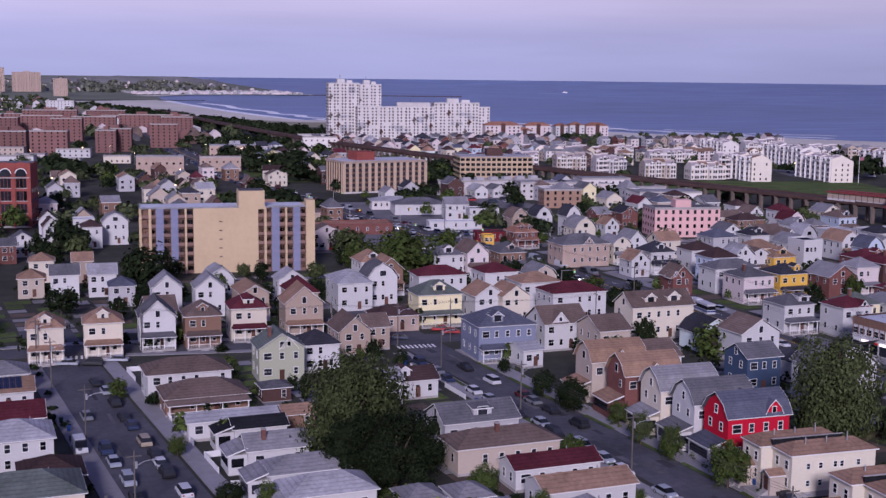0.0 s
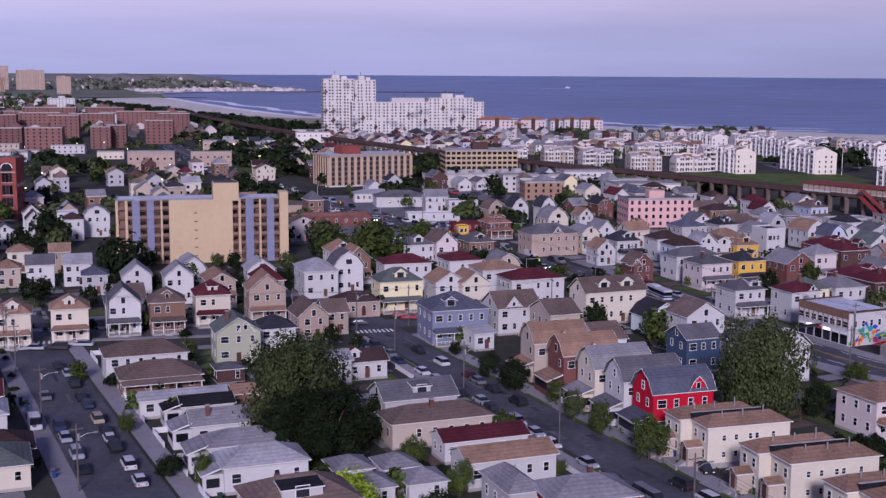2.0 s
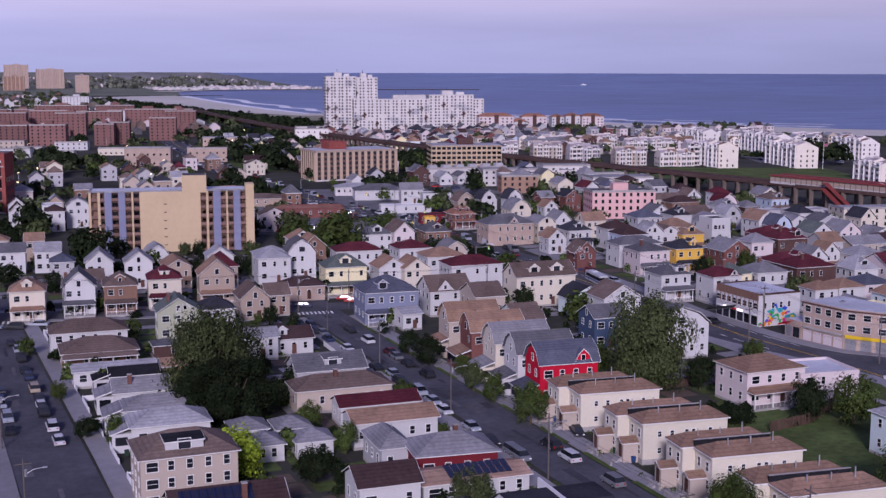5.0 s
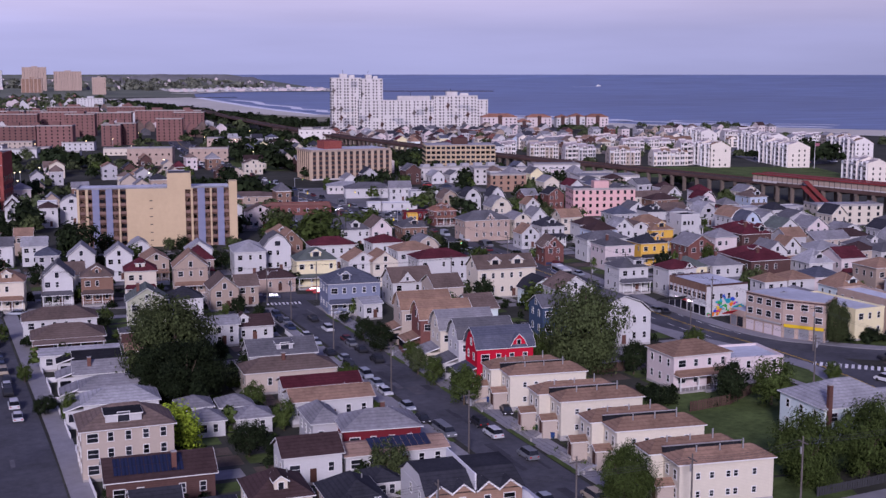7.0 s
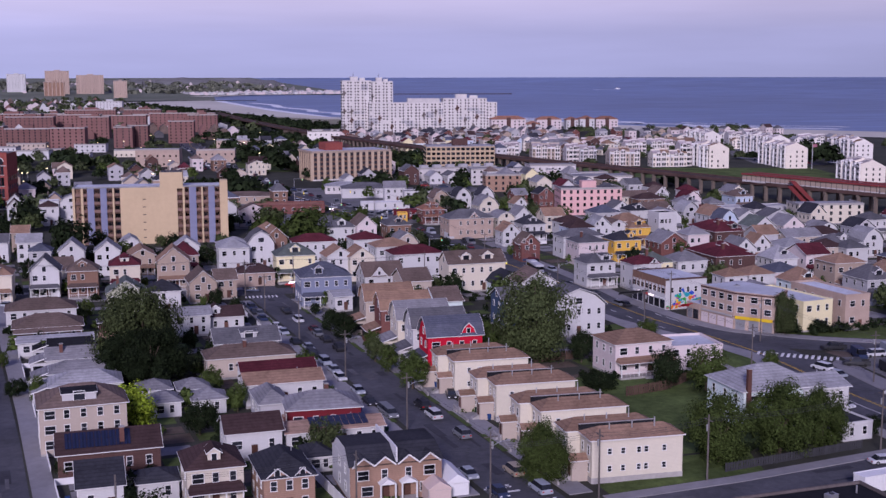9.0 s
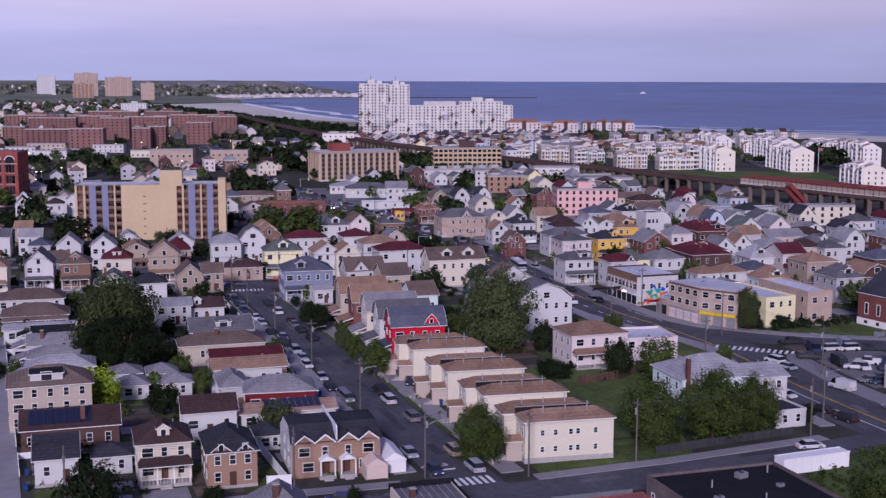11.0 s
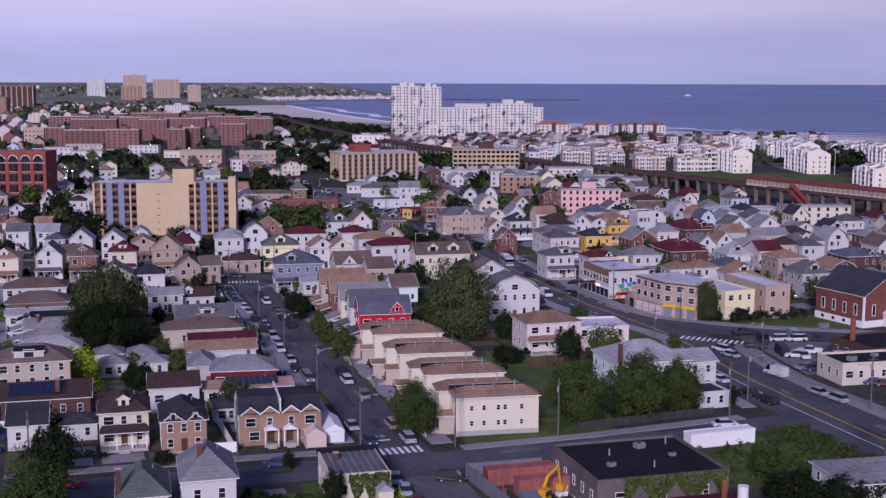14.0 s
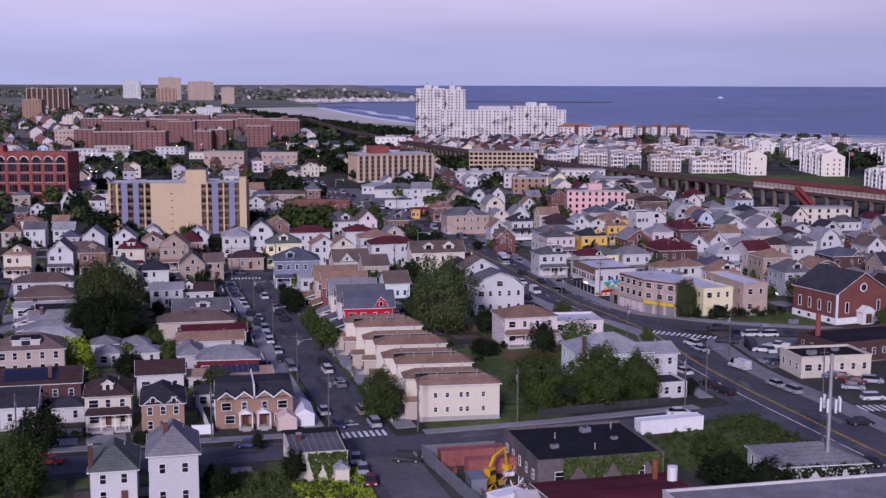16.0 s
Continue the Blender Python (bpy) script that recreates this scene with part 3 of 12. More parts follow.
def sheet(name, pts, z, mat, label, category="ground", thick=0.0, kind="structure"):
    """A flat piece of ground with the outline pts; it follows the far rise."""
    bm = bmesh.new()
    top = [bm.verts.new((x, y, z + far_rise(math.hypot(x - CX, y - CY)))) for x, y in pts]
    for a, b, c in mathutils.geometry.tessellate_polygon([[Vector((x, y, 0)) for x, y in pts]]):
        bm.faces.new((top[a], top[b], top[c]))
    if thick:
        low = [bm.verts.new((v.co.x, v.co.y, v.co.z - thick)) for v in top]
        for i in range(len(top)):
            bm.faces.new((top[i], low[i], low[(i + 1) % len(top)], top[(i + 1) % len(top)]))
    ob = put(name, mesh_of(name, bm, mat, True))
    return tagged(ob, label, category, kind=kind)


COAST = [(1500, -600), (1001, 574), (768, 912), (709, 992), (644, 1075), (615, 1162), (610, 1245), (592, 1349), (494, 1424), (388, 1494), (380, 1648), (381, 1825), (426, 2590), (502, 2946), (589, 3088), (804, 3109), (936, 3076)]


def ground_sheet():
    """The land as one sheet: a flat plain up to the beach, and the far country beyond it up to the skyline."""
    bm = bmesh.new()
    n, r0 = 360, 2850.0

    def at(k, r):
        lim = 17 - 5.2 * max(0.0, r - 3300) / 1650      # the land tapers to a point of sand
        if k > 6 and r > 3200:
            k = 6 + (k - 6) * (lim - 6) / 11
        a = k * math.tau / n
        return bm.verts.new((CX + r * math.sin(a), CY + r * math.cos(a), far_rise(r)))
    def disc(y):
        return math.sqrt(max(0.0, r0 * r0 - (y - CY) ** 2))

    def east(y):
        for (x0, y0), (x1, y1) in zip(COAST[:12], COAST[1:13]):
            if y0 <= y <= y1:
                return x0 + (x1 - x0) * (y - y0) / (y1 - y0)
        return min(1500.0, CX + disc(y)) if y < 0 else CX + disc(y)
    ys = sorted([y for x, y in COAST[:13]] + [CY - r0 + 0.5 + 120 * k for k in range(20)] + [CY + r0 - 0.5 - 6 * k for k in range(11)])
    rows = [(bm.verts.new((CX - disc(y), y, 0)), bm.verts.new((CX * 0.5, y, 0)), bm.verts.new((east(y), y, 0)), bm.verts.new((east(y), y, -1.6))) for y in ys]
    for p, q in zip(rows, rows[1:]):
        for j in range(3):
            bm.faces.new((p[j], p[j + 1], q[j + 1], q[j]))
    first = 10
    rim = {k: at(k, r0) for k in range(first - n + 150, first + 1)}
    last = rim
    for r in [2850 + 105 * j for j in range(1, 21)]:
        limit = first if r < 3300 else 17
        ring = {k: at(k, r) for k in range(first - n + 150, limit + 1)}
        for k in range(first - n + 150, limit):
            if k in last and k + 1 in last and k in ring:
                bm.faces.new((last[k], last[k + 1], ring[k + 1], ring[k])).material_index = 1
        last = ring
    return tagged(put("ground", mesh_of("ground", bm, (LAND, HAZELAND), True)), "yards of packed earth, weeds and worn paving", "ground", kind="structure")


ground_sheet()
inner = [(1350, -640), (890, 492), (697, 823), (638, 917), (580, 1011), (555, 1114), (548, 1224), (530, 1288), (464, 1333), (330, 1390), (250, 1600), (195, 1990), (100, 2440)]


def strip(name, left, right, z, mat, label, category="ground"):
    """Ground between two lines of equally many points."""
    bm = bmesh.new()
    L = [bm.verts.new((x, y, z)) for x, y in left]
    R = [bm.verts.new((x, y, z)) for x, y in right]
    for i in range(len(L) - 1):
        bm.faces.new((L[i], L[i + 1], R[i + 1], R[i]))
    return tagged(put(name, mesh_of(name, bm, mat, True)), label, category, kind="structure")


strip("ground", COAST[:13], inner, 0.15, SAND, "broad pale sand beach along the water")
scrub_out = [(492, 1365), (362, 1420), (296, 1620), (246, 2005), (152, 2455)]
scrub_in = [(440, 1240), (300, 1290), (200, 1530), (110, 1960), (-60, 2400)]
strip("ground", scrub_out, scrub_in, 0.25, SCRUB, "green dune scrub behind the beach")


def ribbon(name, pts, width, z, mat, label, category="road", thick=0.0, kind="structure"):
    bm = bmesh.new()
    P = [Vector((x, y, 0)) for x, y in pts]
    L, R = [], []
    for i, p in enumerate(P):
        a, b = P[max(i - 1, 0)], P[min(i + 1, len(P) - 1)]
        d = (b - a).normalized()
        n = Vector((-d.y, d.x, 0))
        zz = Vector((0, 0, z + far_rise(math.hypot(p.x - CX, p.y - CY))))
        L.append(bm.verts.new(p + n * width / 2 + zz))
        R.append(bm.verts.new(p - n * width / 2 + zz))
    low = [[bm.verts.new(v.co - Vector((0, 0, thick))) for v in s] for s in (L, R)] if thick else None
    for i in range(len(P) - 1):
        bm.faces.new((L[i], R[i], R[i + 1], L[i + 1]))
        if thick:
            bm.faces.new((L[i], L[i + 1], low[0][i + 1], low[0][i]))
            bm.faces.new((R[i], low[1][i], low[1][i + 1], R[i + 1]))
    if thick:
        bm.faces.new((L[0], low[0][0], low[1][0], R[0]))
        bm.faces.new((L[-1], R[-1], low[1][-1], low[0][-1]))
    ob = put(name, mesh_of(name, bm, mat, True))
    return tagged(ob, label, category, kind=kind)


def smooth(pts, n=6):
    """A curve through the points."""
    out = []
    for i in range(len(pts) - 1):
        p0, p1, p2, p3 = pts[max(i - 1, 0)], pts[i], pts[i + 1], pts[min(i + 2, len(pts) - 1)]
        for k in range(n):
            t = k / n
            out.append(tuple(0.5 * (2 * b + (c - a) * t + (2 * a - 5 * b + 4 * c - d) * t * t + (3 * b - a - 3 * c + d) * t ** 3) for a, b, c, d in zip(p0, p1, p2, p3)))
    return out + [pts[-1]]


SURF = smooth([(772, 917), (713, 997), (649, 1079), (620, 1164), (615, 1246), (597, 1352), (498, 1429), (393, 1497), (385, 1648), (386, 1825), (404, 2205), (431, 2590)], 8)
ribbon("foam", SURF, 44, -1.0, FOAM, "white line of breaking surf", "water")
for i0, i1, off, wd in ((2, 16, 52, 16), (10, 30, 78, 20), (22, 44, 60, 14), (36, 60, 46, 12), (50, 84, 66, 18), (4, 12, 110, 12), (14, 22, 130, 10)):
    ribbon("foam", [(x + off + 9 * math.sin(i * 0.9), y + off * 0.32) for i, (x, y) in enumerate(SURF[i0:i1])], wd, -1.0, FOAM, "broken line of white surf", "water")
ribbon("ground", [(470, 2965), (600, 3112), (800, 3135), (950, 3100)], 70, 0.3, SAND, "pale sand along the far shore", "ground")
ribbon("jetty", [(936, 3076), (1040, 3043), (1179, 2988), (1316, 2936)], 24, 0.4, FENCEWOOD, "dark rock jetty reaching into the sea", "jetty", 1.5)

BOULEVARD = smooth([(78, -250), (78, -100), (78, -34), (78.3, 11), (79.8, 38), (82.4, 56), (83.8, 72), (83.4, 88), (82.2, 104), (81.4, 120), (83.5, 177), (83.5, 245), (79, 300), (78, 353), (76.5, 408), (73.5, 476), (73, 578), (77, 665), (89, 793), (98, 898), (122, 1082), (154, 1466), (190, 1989), (231, 2600)], 8)
ribbon("road", BOULEVARD, 17.5, 0.03, ASPHALT, "wide asphalt boulevard with worn lane markings")
ribbon("road", [(-3.4, -120), (-3.4, 0), (-2.8, 88), (-2.0, 182), (1, 239)], 10, 0.034, ASPHALT, "narrow asphalt street between parked cars")
ribbon("road", [(-77, -60), (-78, 60), (-80.5, 170), (-81.5, 230)], 12, 0.038, ASPHALT, "asphalt side street with parked cars")
ribbon("road", [(-140, 1), (-66.5, -2.6), (3.3, -6.4), (44, -5.2), (80, -2)], 9.4, 0.042, ASPHALT, "asphalt cross street with a zebra crossing")
ribbon("road", smooth([(85.5, 92), (89, 84), (96.5, 76.5), (106, 69.5), (118, 61.5), (131, 53.5), (170, 34), (260, -6)], 4), 12.5, 0.036, ASPHALT, "asphalt street that curves away from the boulevard")
ribbon("road", [(-150, 210), (-72.7, 203), (-2.5, 186), (44, 182), (83.5, 177)], 9.5, 0.046, ASPHALT, "asphalt cross street between the blocks")

ribbon("road", [(-60, 640), (-80, 900), (-88, 1013), (-104, 1193), (-112, 1634), (-100, 2060), (-70, 2500)], 24, 0.05, ASPHALT, "wide far avenue with traffic")
LOT = material("faded_lot_asphalt", (0.15, 0.145, 0.15), 0.9, 0.5, 0.2, 0.0, 0.15)
sheet("parking_lot", [(86, 322), (124, 312), (128, 366), (88, 374)], 0.035, LOT, "faded asphalt yard of shops and a car wash", "parking lot")
sheet("parking_lot", [(20, 330), (68, 318), (66, 440), (24, 450)], 0.035, LOT, "faded asphalt forecourt of low stores", "parking lot")
sheet("parking_lot", [(82, 394), (128, 382), (146, 470), (82, 490)], 0.035, LOT, "faded asphalt yard behind stores", "parking lot")
sheet("parking_lot", [(150, 440), (176, 430), (176, 520), (158, 524)], 0.035, LOT, "parking lot between apartment blocks", "parking lot")
sheet("parking_lot", [(92.5, 27), (108, 28), (109, 43), (116, 45), (116, 54), (98, 60.5)], 0.035, LOT, "faded asphalt yard full of parked cars", "parking lot")
sheet("parking_lot", [(420, 548), (444, 540), (478, 606), (530, 700), (508, 712), (452, 622)], 0.035, LOT, "asphalt lane between seaside rows", "road")
sheet("parking_lot", [(440, 520), (456, 516), (478, 620), (462, 626)], 0.035, ASPHALT, "asphalt lane between seaside rows", "road")
sheet("lawn", [(80, 610), (112, 600), (122, 690), (96, 700)], 0.03, GRASS, "grassy bank beside the boulevard", "grass")
sheet("lawn", [(300, 470), (400, 420), (430, 500), (350, 535), (290, 560), (268, 600), (258, 580), (276, 500)], 0.03, GRASS, "grass strip between the railway and seaside rows", "grass")
# pavements, lawns and markings
for pts, wd in (([(4.6, 3), (4.4, 91), (4.9, 172)], 3.8), ([(-11.4, 8), (-11.0, 86), (-9.8, 174)], 3.6), ([(-69.4, 9), (-70.2, 80), (-72.6, 190)], 3.4), ([(-85.4, 9), (-86.2, 80), (-88.4, 190)], 3.4)):
    ribbon("pavement", pts, wd, 0.16, WALK, "cracked concrete pavement along the kerb", "pavement", 0.16)
ribbon("pavement", [(7, -0.5), (30, -0.1), (62, 2.4)], 2.6, 0.16, WALK, "concrete pavement beside a lawn strip", "pavement", 0.16)
ribbon("pavement", [(-66, 5.6), (-30, 4.4), (-13.5, 3.4)], 2.6, 0.16, WALK, "concrete pavement in front of brick houses", "pavement", 0.16)
strip("pavement", [(68.6, 34), (68.6, 50), (68.7, 62), (68.8, 72), (69.0, 84), (69.2, 98), (69.6, 114), (70.4, 150), (71.5, 168)],
      [(71.2, 34), (77.4, 50), (81.6, 62), (82.8, 72), (80.4, 84), (76.5, 98), (73.4, 114), (72.6, 150), (72.5, 168)], 0.17, WALK, "broad concrete corner by the crossing", "pavement")
strip("lawn", [(70.6, 52), (70.6, 66), (70.8, 80), (71.4, 96)], [(73.8, 52), (78.6, 66), (77.4, 80), (72.8, 96)], 0.185, GRASS, "scrubby grass patch by the crossing", "grass")
ribbon("pavement", smooth([(90, -160), (89.2, -60), (88.9, -16), (88.9, 2), (88.2, 18), (89.4, 33), (93.2, 52), (96.4, 56)], 5), 5.2, 0.16, WALK, "wide concrete pavement along the boulevard", "pavement", 0.16)
ribbon("pavement", smooth([(88.6, 118), (89.3, 103), (92.3, 92.4), (97.6, 86.3), (104.4, 78.6), (113.5, 71.8), (124, 65.3), (140, 56)], 5), 3.8, 0.16, WALK, "concrete pavement before the shops", "pavement", 0.16)
ribbon("pavement", smooth([(88.6, 118), (88.6, 140), (91.5, 166), (97.5, 256)], 6), 4.0, 0.16, WALK, "wide concrete pavement along the boulevard", "pavement", 0.16)
ribbon("pavement", smooth([(67, 8), (68.8, 34)], 6), 3, 0.16, WALK, "concrete pavement along the boulevard", "pavement", 0.16)
ribbon("pavement", [(-140, 216.4), (-76, 210.5), (-14, 195), (-6, 193.5)], 2.8, 0.16, WALK, "concrete pavement before a row of houses", "pavement", 0.16)
ribbon("pavement", [(-68, 195), (-14, 182)], 2.4, 0.16, WALK, "concrete pavement before a row of houses", "pavement", 0.16)
sheet("lawn", [(8.3, 1.0), (36, 1.6), (40, 12), (24, 13), (23, 4.6), (8.5, 5.6)], 0.10, GRASS, "mown lawn beside the end house", "grass")
sheet("lawn", [(27, 14), (44, 12), (64, 24), (64, 60), (44, 70), (27, 60)], 0.06, GRASS, "shady back lawn", "grass")
for k in range(10):
    y0 = 10 + 15.5 * k
    ribbon("lawn", [(2.35, y0), (2.4, y0 + 10)], 1.0, 0.19, GRASS, "grass verge between kerb and pavement", "grass", 0.03)
    ribbon("lawn", [(-9.2, y0 + 7), (-9.0, y0 + 15)], 0.9, 0.19, GRASS, "grass verge between kerb and pavement", "grass", 0.03)


# small yards: grass, paving and bare earth between the houses
EARTH = material("bare_yard_earth", (0.11, 0.085, 0.07), 0.95, 0.8, 0.3, 0.1, 0.2)
DRIVE = material("worn_yard_paving", (0.21, 0.20, 0.205), 0.9, 0.7, 0.22, 0.1, 0.15)


def yard_patches(x0, x1, y0, y1, seed, sx=7.5, sy=6.0):
    r = random.Random(seed)
    heaps = {"lawn": (bmesh.new(), GRASS, "small back garden lawns"), "yard_paving": (bmesh.new(), DRIVE, "paved driveways and back yards"), "bare_yard": (bmesh.new(), EARTH, "bare trodden earth in back yards")}
    x = x0
    while x < x1:
        y = y0
        while y < y1:
            k = r.choice(("lawn", "lawn", "yard_paving", "yard_paving", "bare_yard", ""))
            w, d = sx * r.uniform(0.6, 0.97), sy * r.uniform(0.6, 0.97)
            if k:
                bm = heaps[k][0]
                vs = [bm.verts.new(p) for p in ((x, y, 0.021), (x + w, y + r.uniform(-0.3, 0.3), 0.021), (x + w, y + d, 0.021), (x, y + d, 0.021))]
                bm.faces.new(vs)
            y += sy
        x += sx
    for name, (bm, mat, label) in heaps.items():
        tagged(put(name, mesh_of(name, bm, mat, True)), label, "ground", kind="structure")


yard_patches(-66, -14, 8, 180, 1)
yard_patches(27, 66, 62, 170, 2)
yard_patches(-165, -92, 10, 200, 3)
yard_patches(-140, 70, 212, 290, 4)
yard_patches(98, 260, 60, 330, 5, 9, 8)
yard_patches(-60, -14, -40, -12, 7)


def stripe(x, y, rz, l, w, mat=PAINT, z=0.075, label="worn white road marking"):
    return tagged(put("road_marking", mesh_of("road_marking", boxes((-l / 2, l / 2, -w / 2, w / 2, z - 0.02, z)), mat), None, pose(x, y, 0, 0, 0, rz)), label, "marking", kind="structure")


for k in range(9):
    stripe(-8.6 + k * 1.08, 1.2, 90, 3.4, 0.55)
    stripe(-8.0 + k * 1.05, 179.5 - k * 0.16, 82, 3.2, 0.5)
    stripe(-85.4 + k * 1.15, 197.3 - k * 0.16, 82, 3.2, 0.5)
stripe(-5.6, 7.6, 0, 4.6, 0.6)
for k in range(14):
    stripe(83.6 + k * 0.95, 70.2 - k * 0.87, 48, 3.6, 0.62)
    stripe(88.5 + k * 1.2, -6.5 - 0.2 * k, 84, 4.2, 0.6)
BL = [p for p in BOULEVARD if -240 < p[1] < 1000]
for off in (-0.18, 0.18):
    ribbon("road_marking", [(x + off, y) for x, y in BL], 0.16, 0.07, YPAINT, "double yellow centre line", "marking")
ribbon("road_marking", [(x - 3.4, y) for x, y in BL if -90 < y < 50], 0.22, 0.07, PAINT, "white lane line", "marking")
dashes = bmesh.new()
for i, (x, y) in enumerate(BL):
    if 100 < y < 620 and i % 2 == 0:
        for off in (-4.2, 4.2):
            box(dashes, x + off - 0.09, x + off + 0.09, y - 1.5, y + 1.5, 0.055, 0.075)
tagged(put("road_marking", mesh_of("road_marking", dashes, PAINT)), "worn white dashes along the boulevard lanes", "marking", kind="stuff")


# ---- large buildings ----
APTWIN = mesh_of("window", boxes((-1.1, 1.1, -0.08, 0.02, 0, 1.6)), GLASS)


def block(x, y, rz, w, d, h, wall="redbrickfar", floors=None, step=4.6, label="", bulk=True, side=True, name="apartment_building", roof="mid", mesh=None):
    """A plain slab of flats: walls, parapet, rooftop hut and a grid of windows on the two sides that face the streets."""
    root = thing(name, x, y, rz, label or "red brick apartment block with rows of windows", "building", "apartment blocks")
    part("wall", boxes((-w / 2, w / 2, 0, d, 0, h)), WALL[wall], root)
    part("roof", boxes((-w / 2 + 0.3, w / 2 - 0.3, 0.3, d - 0.3, h, h + 0.1)), ROOF[roof], root)
    part("parapet", boxes((-w / 2 - 0.1, w / 2 + 0.1, -0.1, 0.25, h - 0.2, h + 0.7), (-w / 2 - 0.1, -w / 2 + 0.25, 0.25, d, h - 0.2, h + 0.7), (w / 2 - 0.25, w / 2 + 0.1, 0.25, d, h - 0.2, h + 0.7)), FOUND, root)
    if bulk:
        part("rooftop_hut", boxes((-w * 0.12, w * 0.12, d * 0.35, d * 0.7, h, h + 3)), WALL[wall], root)
    fl = floors or max(1, int(h / 2.9))
    st = h / fl
    nf, ns = max(2, int(w / step)), max(2, int(d / step))
    ww = 0.55
    front = mesh_of("window", boxes(*[(-w / 2 + (k + 0.5) * w / nf - ww, -w / 2 + (k + 0.5) * w / nf + ww, -0.06, 0.02, 0, 1.5) for k in range(nf)]), GLASS)
    if y > 430:
        part("window", boxes(*[(-w / 2 + (k + 0.5) * w / nf - ww, -w / 2 + (k + 0.5) * w / nf + ww, -0.06, 0.02, r * st + 1.0, r * st + 2.2) for k in range(nf) for r in range(fl)]), GLASS, root)["kind"] = "stuff"
    else:
        for r in range(fl):
            put("window", front, root, pose(0, 0, r * st + 0.9))["kind"] = "stuff"
    if side:
        part("window", boxes(*[(-w / 2 - 0.06, -w / 2 + 0.02, (k + 0.5) * d / ns - ww, (k + 0.5) * d / ns + ww, r * st + 1.0, r * st + 2.2) for k in range(ns) for r in range(fl)]), GLASS, root)["kind"] = "stuff"
    return root


def tan_building():
    root = thing("apartment_building", -17.0, 299.0, -11, "seven-storey sand-coloured apartment building with blue panels and brown balconies", "building")
    u = 55.0 / 745
    h, fl = 20.6, 7
    blue = material("blue_grey_panel", (0.195, 0.205, 0.30), 0.7, 0.6, 0.08, 0.0)
    rail = material("brown_balcony_metal", (0.20, 0.125, 0.105), 0.6, 2, 0.15, 0.2)
    X = lambda k: (k - 155) * u - 27.5
    part("wall", boxes((X(155), X(900), 1.2, 15, 0, h)), WALL["stucco"], root)
    for a, b, hh, nm in ((155, 166, h, "pier"), (195, 206, h, "pier"), (345, 353, h, "pier"), (381, 655, h, "blank_wall"), (681, 691, h, "pier"), (772, 780, h, "pier"), (862, 900, h + 2.2, "stair_tower")):
        part(nm, boxes((X(a), X(b), 0, 6 if hh > h else 1.25, 0, hh)), WALL["stucco"], root)
    part("lift_tower", boxes((X(572), X(683), 0.02, 9, h - 0.5, h + 5.4)), WALL["stucco"], root)
    part("lift_tower_roof", boxes((X(572) + 0.3, X(683) - 0.3, 0.4, 8.7, h + 5.4, h + 5.5)), ROOF["mid"], root)
    for a, b in ((225, 257), (287, 317), (713, 747), (806, 837)):
        part("blue_panel", boxes((X(a), X(b), 0.1, 1.25, 0, h)), blue, root)
    part("roof", boxes((X(155) + 0.3, X(900) - 3, 1.5, 14.7, h, h + 0.12)), ROOF["silver"], root)
    part("parapet", boxes((X(155), X(572), 0.0, 0.35, h, h + 0.5), (X(683), X(862), 0.0, 0.35, h, h + 0.5), (X(155), X(155) + 0.3, 0.35, 15, h, h + 0.5)), ROOF["light"], root)
    cols = ((166, 195), (206, 225), (257, 287), (317, 345), (353, 381), (655, 681), (691, 713), (747, 772), (780, 806), (837, 862))
    for a, b in cols:
        w = X(b) - X(a)
        me = mesh_of("balcony", boxes((-w / 2, w / 2, 0, 1.2, 0, 0.15), (-w / 2, w / 2, 0.0, 0.06, 0.15, 1.05)), rail)
        gl = mesh_of("balcony_door", boxes((-w / 2 + 0.15, w / 2 - 0.15, 1.1, 1.19, 0.15, 2.3)), GLASS)
        for f in range(fl):
            bl = put("balcony", me, root, pose((X(a) + X(b)) / 2, 0.05, f * h / fl))
            put("balcony_door", gl, bl)
        part("recess_wall", boxes((X(a), X(b), 1.15, 1.22, 0, h)), WALL["brown"], root)
    for k in range(6):
        part("vent", boxes((X(495) - 0.5, X(495) + 0.5, -0.05, 0.03, 2.2 + k * 2.8, 2.5 + k * 2.8)), DARKMETAL, root)


tan_building()


